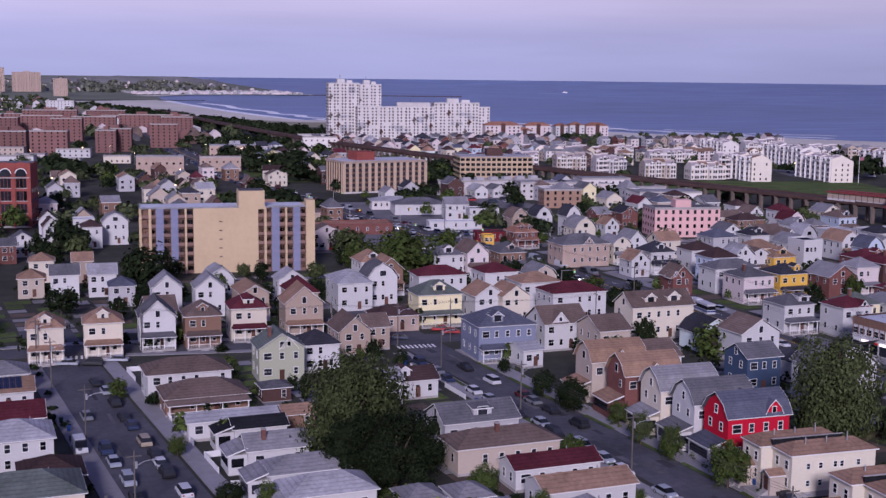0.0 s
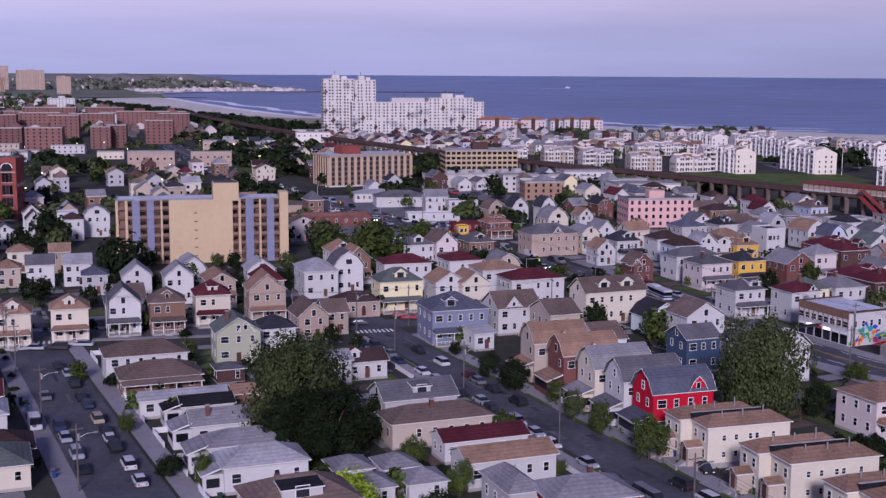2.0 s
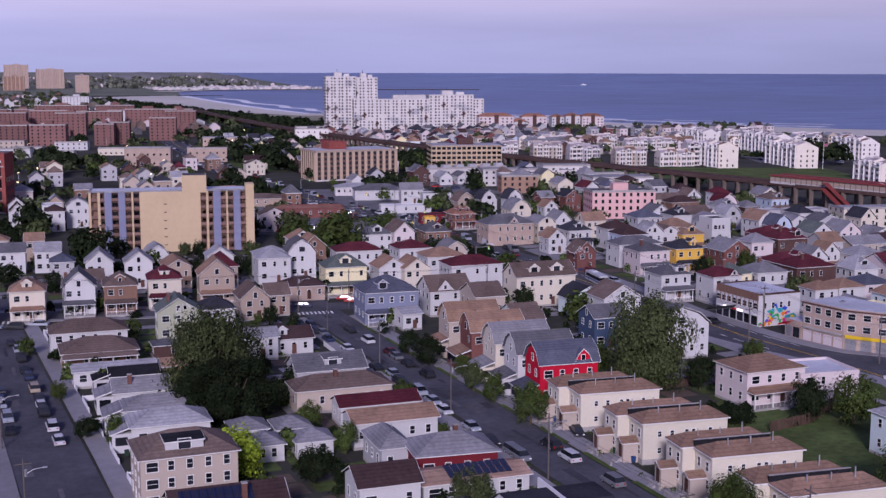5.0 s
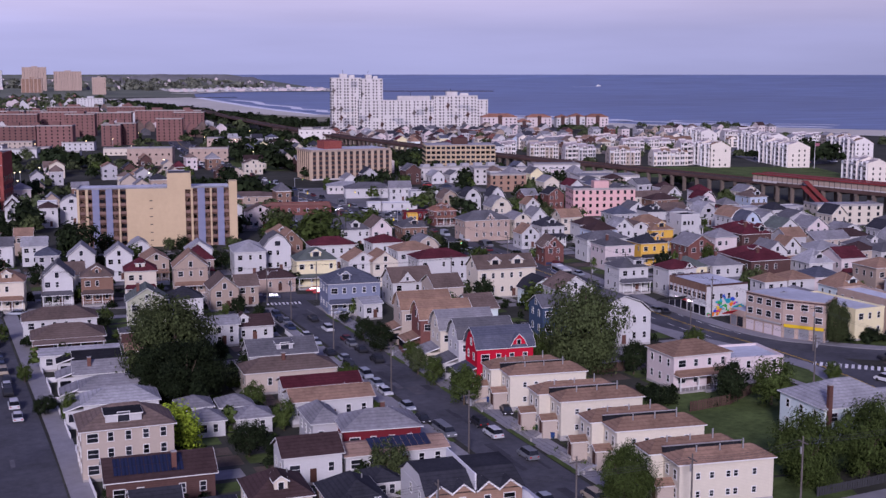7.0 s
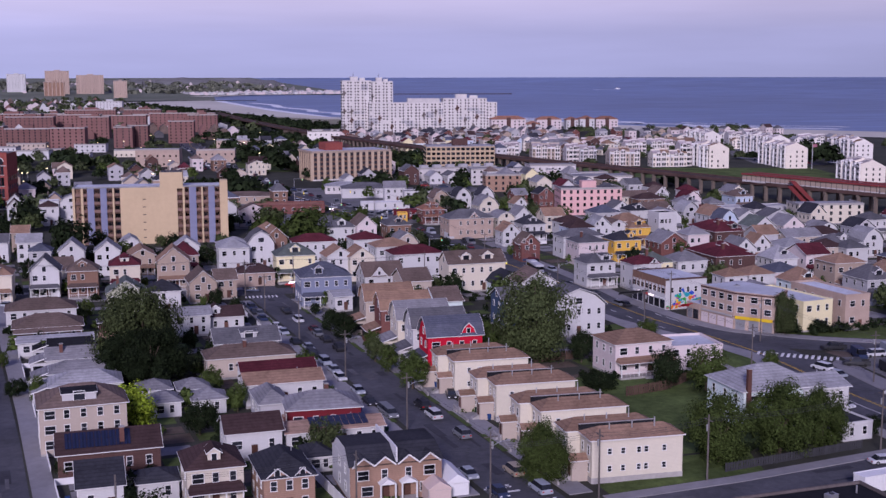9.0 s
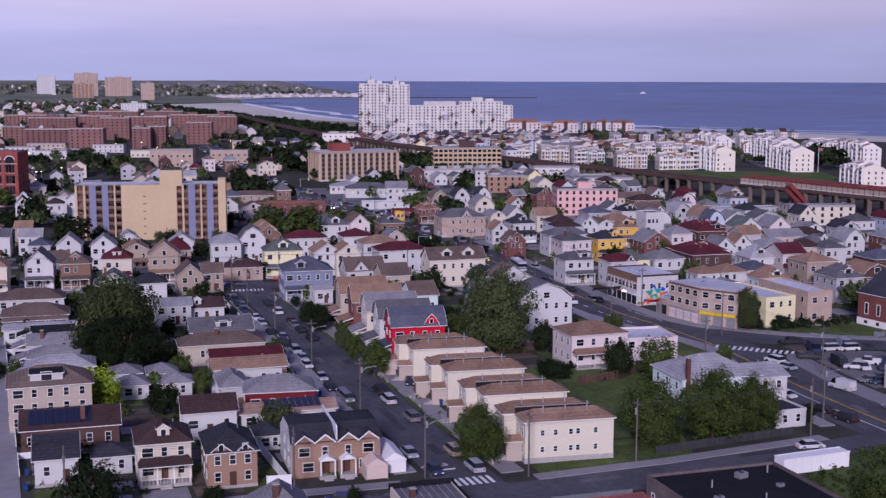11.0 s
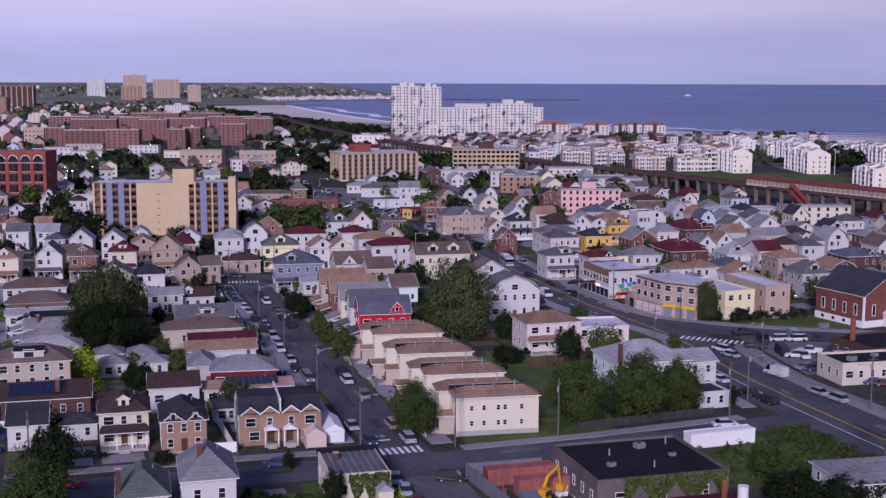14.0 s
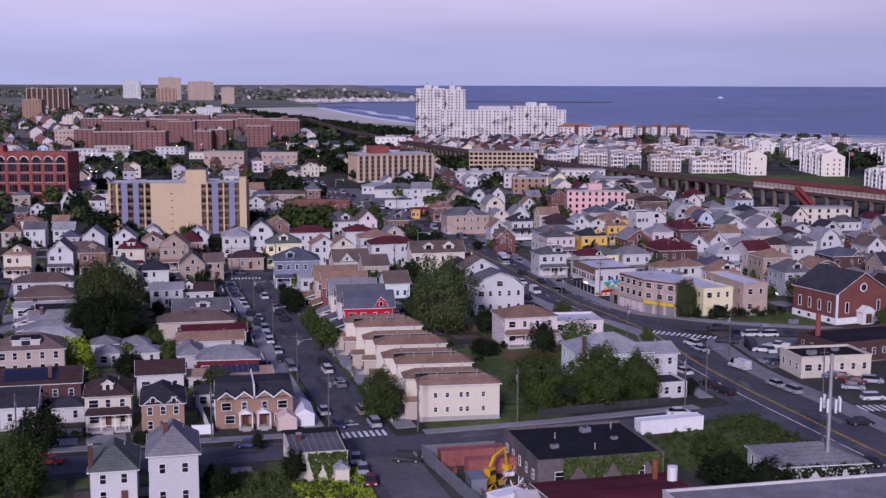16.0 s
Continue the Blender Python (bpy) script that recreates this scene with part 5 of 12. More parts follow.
def pale_tower(x, y, rz, w, d, h, floors, cols, label, wall="pale"):
    """A slab of flats: a grid of dark windows, clusters of rusty balconies, grey infill panels and shallow setbacks."""
    root = thing("apartment_building", x, y, rz, label, "building")
    part("wall", boxes((-w / 2, w / 2, 0, d, 0, h)), WALL[wall], root)
    part("roof", boxes((-w / 2 + 0.4, w / 2 - 0.4, 0.4, d - 0.4, h, h + 0.2)), ROOF["light"], root)
    part("parapet", boxes((-w / 2 - 0.1, w / 2 + 0.1, -0.15, 0.3, h - 0.2, h + 0.8), (-w / 2 - 0.1, -w / 2 + 0.3, 0.3, d, h - 0.2, h + 0.8)), WALL["concrete"], root)
    rng = random.Random(int(w * 7))
    cw, fh = w / cols, h / floors
    wins, cells = bmesh.new(), set()
    for r in range(floors):
        for k in range(cols):
            x0 = -w / 2 + (k + 0.5) * cw + (0.35 if k % 2 else -0.35)
            hw = rng.choice((0.66, 0.7, 0.85, 0.6))
            if rng.random() < 0.97:
                box(wins, x0 - hw, x0 + hw, -0.1, 0.02, r * fh + 0.8, r * fh + 2.3)
        ns = max(2, int(d / 4.0))
        for k in range(ns):
            v = (k + 0.5) * d / ns
            box(wins, -w / 2 - 0.1, -w / 2 + 0.02, v - 0.7, v + 0.7, r * fh + 0.7, r * fh + 2.3)
    part("window", wins, SHUT, root)["kind"] = "stuff"
    for k in range(max(5, int(cols * floors / 22))):
        c, r0 = rng.randrange(cols), rng.randrange(1, floors - 2)
        if any(abs(c - a) < 2 and abs(r0 - b) < 3 for a, b in cells):
            continue
        cells.add((c, r0))
        cx, z0 = -w / 2 + (c + 0.5) * cw, r0 * fh
        part("balcony_stack", boxes((cx - 0.8, cx + 0.8, -0.9, 0.0, z0, z0 + 1.9 * fh), (cx - 2.1, cx - 0.8, -0.7, 0.0, z0 + 0.4 * fh, z0 + 1.0 * fh), (cx + 0.8, cx + 2.0, -0.7, 0.0, z0 + 0.7 * fh, z0 + 1.4 * fh)), WALL["darkbrick"] if k % 3 == 0 else WALL["grime"], root)
    for k in range(int(cols * floors / 30)):
        c, r0, nc, nr = rng.randrange(cols - 2), rng.randrange(floors - 2), rng.choice((2, 3)), rng.choice((1, 2))
        part("grey_panel", boxes((-w / 2 + c * cw, -w / 2 + min(c + nc, cols) * cw, -0.05, 0.0, r0 * fh, (r0 + nr) * fh)), WALL["grey"], root)
    for k in range(5, cols - 2, 6):
        u = -w / 2 + k * cw
        part("pilaster", boxes((u - 0.5, u + 0.5, -1.0, 0, 0, h + 0.6)), WALL[wall], root)
    part("rooftop_hut", boxes((-w * 0.2, w * 0.05, d * 0.2, d * 0.7, h, h + 4.5)), WALL["concrete"], root)
    part("lift_hut", boxes((w * 0.12, w * 0.30, d * 0.25, d * 0.6, h, h + 3.2)), WALL[wall], root)
    part("mast", boxes((-w * 0.1, -w * 0.1 + 0.3, d * 0.4, d * 0.4 + 0.3, h + 4.5, h + 8)), DARKMETAL, root)
    return root


pale_tower(283, 1019, -12, 29, 20, 53, 18, 8, "tall pale concrete apartment tower by the sea")
pale_tower(309, 1020, -12, 23, 20, 52, 18, 6, "setback wing of the pale apartment tower")
pale_tower(353.5, 990, -12, 128, 16, 31.5, 11, 32, "long pale slab of flats with small square windows")
pale_tower(384, 982.5, -12, 44, 14, 35.5, 12, 11, "higher middle part of the pale slab of flats")


def rib_block(x, y, rz, w, d, h):
    root = thing("apartment_building", x, y, rz, "six-storey tan apartment block with rows of dark windows and slim fins", "building")
    part("wall", boxes((-w / 2, w / 2, 0, d, 0, h)), WALL["stucco"], root)
    part("roof", boxes((-w / 2 + 0.3, w / 2 - 0.3, 0.3, d - 0.3, h, h + 0.2)), ROOF["light"], root)
    for r in range(6):
        part("slab_edge", boxes((-w / 2 - 0.25, w / 2 + 0.25, -0.3, 0.05, (r + 1) * h / 6 - 0.5, (r + 1) * h / 6 - 0.1)), WALL["pier"], root)
        for k in range(int(w / 3)):
            put("window", APTWIN, root, pose(-w / 2 + (k + 0.5) * w / int(w / 3), -0.05, r * h / 6 + 0.5))
        for k in range(int(d / 3)):
            put("window", APTWIN, root, pose(-w / 2, (k + 0.5) * d / int(d / 3), r * h / 6 + 0.5, 0, 0, -90))
    part("rooftop_hut", boxes((-w * 0.1, w * 0.12, d * 0.3, d * 0.6, h, h + 4.2)), WALL["darkbrick"], root)


rib_block(202.0, 541.8, -16, 42, 24, 16.8)


def school(x, y, rz, w, d, h):
    """A red brick school: tall bays, arched top windows under a stepped parapet, pale stone bands."""
    root = thing("school_building", x, y, rz, "large red brick school with arched upper windows and pale bands", "school")
    part("wall", boxes((-w / 2, w / 2, 0, d, 0, h)), BRICK, root)
    part("roof", boxes((-w / 2 + 0.4, w / 2 - 0.4, 0.4, d - 0.4, h, h + 0.15)), ROOF["mid"], root)
    n = max(3, round(w / 6.2))
    cw = w / n
    for k in range(n + 1):
        part("pier", boxes((-w / 2 + k * cw - 0.7, -w / 2 + k * cw + 0.7, -0.5, 0.0, 0, h + 0.9)), BRICK, root)
    for k in range(n):
        cx = -w / 2 + (k + 0.5) * cw
        bm = bmesh.new()
        arc = [(cx + cw * 0.46 * math.cos(a), h - 0.2 + 1.3 * math.sin(a)) for a in np.linspace(0, math.pi, 9)]
        prism(bm, [(cx + cw * 0.46, h - 1.2)] + arc + [(cx - cw * 0.46, h - 1.2)], -0.3, 0.5, "y")
        part("arched_gable", bm, BRICK, root)
        r0 = cw * 0.34
        bm = bmesh.new()
        pts = [(cx + r0 * math.cos(a), h - 3.4 + r0 * 0.9 * math.sin(a)) for a in np.linspace(0, math.pi, 9)]
        prism(bm, [(cx + r0, h - 4.6)] + pts + [(cx - r0, h - 4.6)], -0.36, 0.0, "y")
        part("arched_window", bm, GLASS, root)
        bm = bmesh.new()
        for a, b in zip(np.linspace(0, math.pi, 10)[:-1], np.linspace(0, math.pi, 10)[1:]):
            tube(bm, (cx + r0 * 1.08 * math.cos(a), -0.4, h - 3.4 + r0 * 0.98 * math.sin(a)), (cx + r0 * 1.08 * math.cos(b), -0.4, h - 3.4 + r0 * 0.98 * math.sin(b)), 0.22, 0.22, 4)
        part("arch_trim", bm, TRIM, root)["kind"] = "stuff"
        for r in range(4):
            z = 0.9 + r * (h - 5.0) / 4
            for j in (-1, 0, 1):
                part("window", boxes((cx + j * r0 * 0.68 - 0.62, cx + j * r0 * 0.68 + 0.62, -0.06, 0.02, z, z + (h - 5.0) / 4 - 1.3)), GLASS, root)
            part("sill", boxes((cx - r0 - 0.3, cx + r0 + 0.3, -0.16, 0.0, z - 0.3, z - 0.02)), FOUND, root)
    part("cornice", boxes((-w / 2 - 0.3, w / 2 + 0.3, -0.62, 0.1, h - 5.3, h - 4.9), (-w / 2 - 0.3, w / 2 + 0.3, -0.62, 0.1, 0.2, 0.6)), FOUND, root)
    for r in range(4):
        part("window", boxes(*[(w / 2, w / 2 + 0.06, (k + 0.5) * d / 5 - 1, (k + 0.5) * d / 5 + 1, 1 + r * 4, 3.2 + r * 4) for k in range(5)]), GLASS, root)["kind"] = "stuff"
    part("rooftop_hut", boxes((-w * 0.35, -w * 0.2, d * 0.3, d * 0.6, h, h + 3.4)), BRICK, root)
    return root


def tower(x, y, rz, w, d, h, wall):
    """A far high-rise of flats with pale piers between window strips."""
    root = block(x, y, rz, w, d, h, wall, max(6, int(h / 3)), 4.0, "tall apartment tower with pale piers on the skyline", True, True)
    n = max(3, int(w / 9))
    for k in range(n + 1):
        part("pier", boxes((-w / 2 + k * w / n - 1.0, -w / 2 + k * w / n + 1.0, -0.6, 0.0, 0, h + 0.6)), WALL["tanbrick" if wall != "white" else "white"], root)
    return root


# ---- elevated railway ----
VIADUCT = material("stained_viaduct_concrete", (0.17, 0.135, 0.115), 0.9, 0.4, 0.2, 0.05, 0.1)
RAILBROWN = material("rusty_brown_steel", (0.085, 0.052, 0.047), 0.85, 0.6, 0.25, 0.05, 0.1)
VIA = smooth([(352, 60), (330, 140), (308, 224), (296, 276), (288, 312), (281, 350), (273.5, 392), (265.5, 434), (256, 483), (245, 529), (223, 694), (212, 832), (208, 971), (213, 1162), (224, 1372), (244, 1685)], 5)
ribbon("viaduct", VIA, 11, 8.6, RAILBROWN, "elevated railway deck on concrete columns", "viaduct", 1.0, "structure")
for off, nm in ((5.4, "parapet"), (-5.4, "parapet")):
    pts = []
    for i, (x, y) in enumerate(VIA):
        a, b = VIA[max(i - 1, 0)], VIA[min(i + 1, len(VIA) - 1)]
        l = math.hypot(b[0] - a[0], b[1] - a[1])
        pts.append((x - (b[1] - a[1]) / l * off, y + (b[0] - a[0]) / l * off))
    ribbon("viaduct_parapet", pts, 0.35, 9.2, RAILBROWN, "low parapet of the elevated railway", "parapet", 0.9, "structure")
RAILBED = material("dark_track_bed", (0.07, 0.05, 0.045), 0.95, 1.0, 0.25, 0.0)
ribbon("track_bed", VIA, 9.5, 8.68, RAILBED, "dark ballast and rails on the viaduct", "track", 0.0, "structure")
COLUMN = mesh_of("column", boxes((-0.6, 0.6, -5, -3.6, 0, 7.4), (-0.6, 0.6, 3.6, 5, 0, 7.4), (-0.7, 0.7, -5.3, 5.3, 6.5, 7.4)), VIADUCT)
dist, nextc = 0.0, 0.0
for (x0, y0), (x1, y1) in zip(VIA, VIA[1:]):
    l = math.hypot(x1 - x0, y1 - y0)
    while nextc < dist + l and y0 < 1000:
        f = (nextc - dist) / l
        tagged(put("viaduct_column", COLUMN, None, pose(x0 + (x1 - x0) * f, y0 + (y1 - y0) * f, 0, 0, 0, math.degrees(math.atan2(y1 - y0, x1 - x0)))), "concrete column bent under the elevated railway", "column", "viaduct columns")
        nextc += 9.0
    dist += l
REDROOF = material("faded_red_metal", (0.20, 0.045, 0.045), 0.7, 1.0, 0.12, 0.05)


def station_piece(x, y, rz, half, stair):
    """Side platforms with wind screens and a faded red canopy on slim posts."""
    root = thing("station_platform", x, y, rz, "elevated station platform with a faded red canopy", "station", "station platforms")
    part("platform", boxes((-half, half, -5.0, -1.6, 8.7, 9.7), (-half, half, 1.6, 5.0, 8.7, 9.7)), WALL["concrete"], root)
    part("windscreen", boxes((-half, half, -5.1, -4.95, 9.7, 11.7), (-half, half, 4.95, 5.1, 9.7, 11.7)), WALL["tan"], root)
    part("screen_post", boxes(*[(u - 0.1, u + 0.1, -5.2, -5.1, 9.2, 11.9) for u in np.arange(-half, half, 3.0)]), DARKMETAL, root)["kind"] = "stuff"
    part("canopy", boxes((-half, half, -5.8, -1.6, 12.5, 12.75), (-half, half, 1.6, 5.8, 12.5, 12.75), (-half, half, -5.9, -5.75, 12.1, 12.75)), REDROOF, root)
    for k in range(int(half * 2 / 8)):
        u = -half + 4 + k * 8
        part("canopy_post", boxes((u, u + 0.2, -3, -2.8, 9.7, 12.5), (u, u + 0.2, 2.8, 3, 9.7, 12.5)), DARKMETAL, root)
    if stair:
        bm = bmesh.new()
        prism(bm, [(stair, 9.0), (stair + 1.5, 9.0), (stair + 13, 0.4), (stair + 13, -0.1), (stair + 11.6, -0.1), (stair, 8.2)], -8.4, -5.9, "y")
        prism(bm, [(stair, 11.4), (stair + 1.5, 11.4), (stair + 13.5, 2.9), (stair + 13.5, 2.6), (stair + 1.4, 11.1), (stair, 11.1)], -8.7, -5.7, "y")
        part("stair", bm, REDROOF, root, "covered red stair down to the street")
    return root


station_piece(284.3, 330, -78, 24, 8)
station_piece(292.6, 291.5, -77, 15.5, 0)
station_piece(299.8, 260.5, -76, 15.5, 0)


def plain_house(x, y, rz, w, d, e, rise, kind, wall, roof):
    """A house farther off: walls, roof, eaves board, and rows of framed windows on the two visible sides."""
    root = thing("house", x, y, rz, f"{wall} sided house with {roof} shingle roof in the district", "house", "houses of the neighbourhood")
    YARDS.append((pose(x, y, 0, 0, 0, rz), w, d))
    part("wall", wall_mesh(kind, w, d, e, rise), WALL[wall], root)
    bm, rim = slab(roof_polys(kind, w, d, e + 0.12, rise), 0.14)
    part("roof", bm, ROOF[roof], root)
    part("fascia", rim_boards(rim, 0.13), TRIM, root)
    rows = 1 if e < 4.5 else 2
    lift = 1.0 if e > 6 else 0.0
    put("window", window_row(round(w), 3, "f", rows), root, pose(0, 0, 0.9 + lift))["kind"] = "stuff"
    put("window", window_row(round(d), 3, "l", rows), root, pose(-w / 2, d / 2, 0.9 + lift, 0, 0, -90))["kind"] = "stuff"
    if kind in ("gy", "gmy"):
        add_window(root, "pair" if w > 7.6 else "tall", 0, 0, e + 0.2, 0, False)
    elif kind == "hip" and w > 7.2 and e > 6:
        dormer(root, 0.0, 1.1, e + 0.55 + rise * 0.1, 2.6, 1.1, 2.2, wall, roof, False)
    if e > 6:
        pz, pd = 3.7, 2.0
        polys = [[(-w / 2, -pd - 0.3, pz), (w / 2, -pd - 0.3, pz), (w / 2 - 0.4, 0, pz + 0.8), (-w / 2 + 0.4, 0, pz + 0.8)],
                 [(-w / 2, 0.0, pz), (-w / 2, -pd - 0.3, pz), (-w / 2 + 0.4, 0, pz + 0.8)], [(w / 2, -pd - 0.3, pz), (w / 2, 0.0, pz), (w / 2 - 0.4, 0, pz + 0.8)]]
        bm, rim = slab(polys, 0.22)
        part("porch_roof", bm, ROOF[roof], root)
        part("porch", boxes((-w / 2 + 0.2, w / 2 - 0.2, -pd, -0.03, 0, 1.0), *[(u - 0.1, u + 0.1, -pd + 0.05, -pd + 0.25, 1.0, pz) for u in np.linspace(-w / 2 + 0.35, w / 2 - 0.35, 4)], (-w / 2 + 0.3, w / 2 - 0.3, -pd + 0.1, -pd + 0.18, 1.8, 1.9)), TRIM, root)
    return root


FAR = {"v": [], "f": [], "m": []}
FARMAT = [TRIM, GLASS] + list(WALL.values()) + list(ROOF.values())


def far_house(x, y, rz, w, d, e, rise, kind, wall, roof):
    """One house of the far district, gathered into a single piece with its neighbours."""
    m = pose(x, y, 0, 0, 0, rz)

    def add(polys, mat):
        i = FARMAT.index(mat)
        for poly in polys:
            n0 = len(FAR["v"])
            FAR["v"].extend(tuple(m @ Vector(p)) for p in poly)
            FAR["f"].append(tuple(range(n0, n0 + len(poly))))
            FAR["m"].append(i)
    h = w / 2
    walls = [[(-h, 0, 0), (h, 0, 0), (h, 0, e), (-h, 0, e)], [(h, 0, 0), (h, d, 0), (h, d, e), (h, 0, e)], [(h, d, 0), (-h, d, 0), (-h, d, e), (h, d, e)], [(-h, d, 0), (-h, 0, 0), (-h, 0, e), (-h, d, e)]]
    if kind in ("gy", "gmy"):
        walls += [[(-h, 0, e), (h, 0, e), (0, 0, e + rise * 0.95)], [(h, d, e), (-h, d, e), (0, d, e + rise * 0.95)]]
        kind = "gy"
    elif kind == "gx":
        walls += [[(h, 0, e), (h, d, e), (h, d / 2, e + rise * 0.95)], [(-h, d, e), (-h, 0, e), (-h, d / 2, e + rise * 0.95)]]
    add(walls, WALL[wall])
    polys = roof_polys(kind, w, d, e + 0.12, rise)
    add(polys, ROOF[roof])
    add([[(px, py, pz - 0.25) for px, py, pz in reversed(q)] for q in polys], TRIM)
    for q in polys:
        for a, b in zip(q, q[1:] + q[:1]):
            if abs(a[2] - b[2]) < 0.01 and a[2] < e + 0.3:
                add([[(a[0], a[1], a[2] - 0.25), (b[0], b[1], b[2] - 0.25), b, a]], TRIM)
    for r in range(1 if e < 4.5 else 2):
        z = 1.5 + 2.9 * r
        for u, hw in ((-h * 0.55, 0.8), (h * 0.5, 0.5)):
            add([[(u - hw - 0.1, -0.04, z - 0.1), (u + hw + 0.1, -0.04, z - 0.1), (u + hw + 0.1, -0.04, z + 1.5), (u - hw - 0.1, -0.04, z + 1.5)]], TRIM)
            add([[(u - hw, -0.07, z), (u + hw, -0.07, z), (u + hw, -0.07, z + 1.4), (u - hw, -0.07, z + 1.4)]], GLASS)
        for v in (d * 0.25, d * 0.7):
            add([[(-h - 0.05, v + 0.5, z), (-h - 0.05, v - 0.5, z), (-h - 0.05, v - 0.5, z + 1.4), (-h - 0.05, v + 0.5, z + 1.4)]], GLASS)


def district():
    me = bpy.data.meshes.new("far_houses")
    me.from_pydata(FAR["v"], [], FAR["f"])
    for m in FARMAT:
        me.materials.append(m)
    me.polygons.foreach_set("material_index", FAR["m"])
    tagged(put("far_houses", me), "rows of small far houses with pitched roofs", "houses", kind="stuff")


# ---- far woods and the far shore ----
def clump_field(name, leaf, pts, seed, label, per=70, size=0.12):
    """A far wood: many crowns of coarse leaf sprays in one piece."""
    rng = np.random.default_rng(seed)
    V = []
    for x, y, h, w in pts:
        v = rng.normal(size=(per, 3))
        v /= np.linalg.norm(v, axis=1)[:, None]
        v[:, 2] = np.abs(v[:, 2]) * 1.0 - 0.25
        pos = np.array([x, y, h * 0.42]) + v * np.array([w / 2, w / 2, h * 0.58]) * rng.uniform(0.45, 1.15, (per, 1))
        nrm = v + rng.normal(scale=0.5, size=(per, 3)) + np.array([0, 0, 0.4])
        nrm /= np.linalg.norm(nrm, axis=1)[:, None]
        t1 = np.cross(nrm, rng.normal(size=(per, 3)))
        t1 /= np.linalg.norm(t1, axis=1)[:, None]
        t2 = np.cross(nrm, t1)
        s = (w * size * rng.uniform(0.5, 1.6, per))[:, None]
        V.append(np.stack([pos - t1 * s, pos - t2 * s, pos + t1 * s, pos + t2 * s], 1).reshape(-1, 3))
    V = np.concatenate(V)
    z0 = np.array([far_rise(math.hypot(a - CX, b - CY)) for a, b in V[:, :2]])
    V[:, 2] += z0
    me = bpy.data.meshes.new(name)
    me.from_pydata(V.tolist(), [], np.arange(len(V)).reshape(-1, 4).tolist())
    me.materials.append(LEAF[leaf])
    return tagged(put(name, me), label, "woods", kind="stuff")


rng = np.random.default_rng(8)
wood = []
for k in range(420):
    t = rng.uniform(0, 1)
    y = 1080 + 1000 * t
    lo, hi = 222 - 30 * t, 300 - 90 * t
    wood.append((rng.uniform(lo, hi), y, rng.uniform(7, 12), rng.uniform(8, 14)))
for k in range(160):
    y = rng.uniform(560, 1040)
    wood.append((rng.uniform(100 + (y - 560) * 0.06, 200), y, rng.uniform(6, 11), rng.uniform(7, 12)))
clump_field("woodland", "dark", wood, 3, "belt of dark trees between railway and beach")
wood = []
for x0, x1, y0, y1, n in ((-165, 50, 318, 520, 80), (100, 215, 335, 400, 24), (-165, 30, 520, 700, 60), (-210, 76, 620, 1000, 90), (100, 195, 560, 1000, 70), (300, 640, 560, 860, 90), (420, 700, 860, 990, 40)):
    for k in range(n):
        x, y = rng.uniform(x0, x1), rng.uniform(y0, y1)
        if not (-52 < x < 20 and y < 330) and not (104 < x < 156 and 520 < y < 580) and not (60 < x < 100 and y < 720):
            wood.append((x, y, rng.uniform(4.5, 9.5), rng.uniform(5, 11)))
clump_field("woodland", "far", wood, 9, "street and garden trees among far streets", 170, 0.085)
wood = [(rng.uniform(-350, 220), rng.uniform(1000, 2700), rng.uniform(7, 13), rng.uniform(10, 20)) for k in range(300)]
clump_field("woodland", "far", wood, 5, "trees scattered among far roofs", 50)
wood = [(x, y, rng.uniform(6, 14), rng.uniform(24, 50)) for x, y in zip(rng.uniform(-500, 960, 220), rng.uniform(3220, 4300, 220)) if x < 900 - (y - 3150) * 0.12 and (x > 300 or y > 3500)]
# woods whose leaf colour is paled for distance haze
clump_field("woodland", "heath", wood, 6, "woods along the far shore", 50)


def far_roofs(seed, n, x0, x1, y0, y1, h0, h1, mats, label, lift=False):
    """Far small buildings, one joined piece for each colour."""
    r = random.Random(seed)
    for m in mats:
        bm = bmesh.new()
        for k in range(n // len(mats)):
            x, y = r.uniform(x0, x1), r.uniform(y0, y1)
            z = far_rise(math.hypot(x - CX, y - CY)) if lift else 0.0
            w, d, h = r.uniform(6, 13), r.uniform(7, 12), r.uniform(h0, h1)
            a = r.choice((-0.2, 0.0, 0.1))
            n0 = len(bm.verts)
            box(bm, x - w / 2, x + w / 2, y, y + d, z - 0.5, z + h * 0.65)
            prism(bm, [(x - w / 2, z + h * 0.65), (x + w / 2, z + h * 0.65), (x, z + h)], y, y + d, "y")
        tagged(put("far_houses", mesh_of("far_houses", bm, m)), label, "houses", kind="stuff")


far_roofs(1, 420, -420, 190, 980, 2500, 6, 13, (WALL["redbrickfar"], ROOF["mid"], WALL["pinkgrey"], WALL["white"], ROOF["brown"]), "distant low roofs of the town")
far_roofs(2, 330, 480, 930, 3120, 3330, 4, 7, (WALL["white"], WALL["pinkgrey"], ROOF["light"]), "small white houses along the far shore", True)
far_roofs(3, 130, -300, 900, 3400, 4300, 6, 15, (WALL["pinkgrey"], ROOF["mid"], ROOF["grey"]), "faint buildings on the far land", True)
# headland colour is greyed and paled to stand in for distance haze
HAZEHILL = material("haze_grey_hill", (0.19, 0.185, 0.175), 0.95, 0.03, 0.3, 0.0)
hill = bmesh.new()
top = [(200 + 40 * k, 4350 - 6 * k, far_rise(math.hypot(253 + 40 * k, 4543 - 6 * k)) + 3 + 13 * math.exp(-((k - 12) / 8.0) ** 2) + 3 * math.sin(k * 1.3)) for k in range(20)]
vs = [hill.verts.new((x, y, z)) for x, y, z in top]
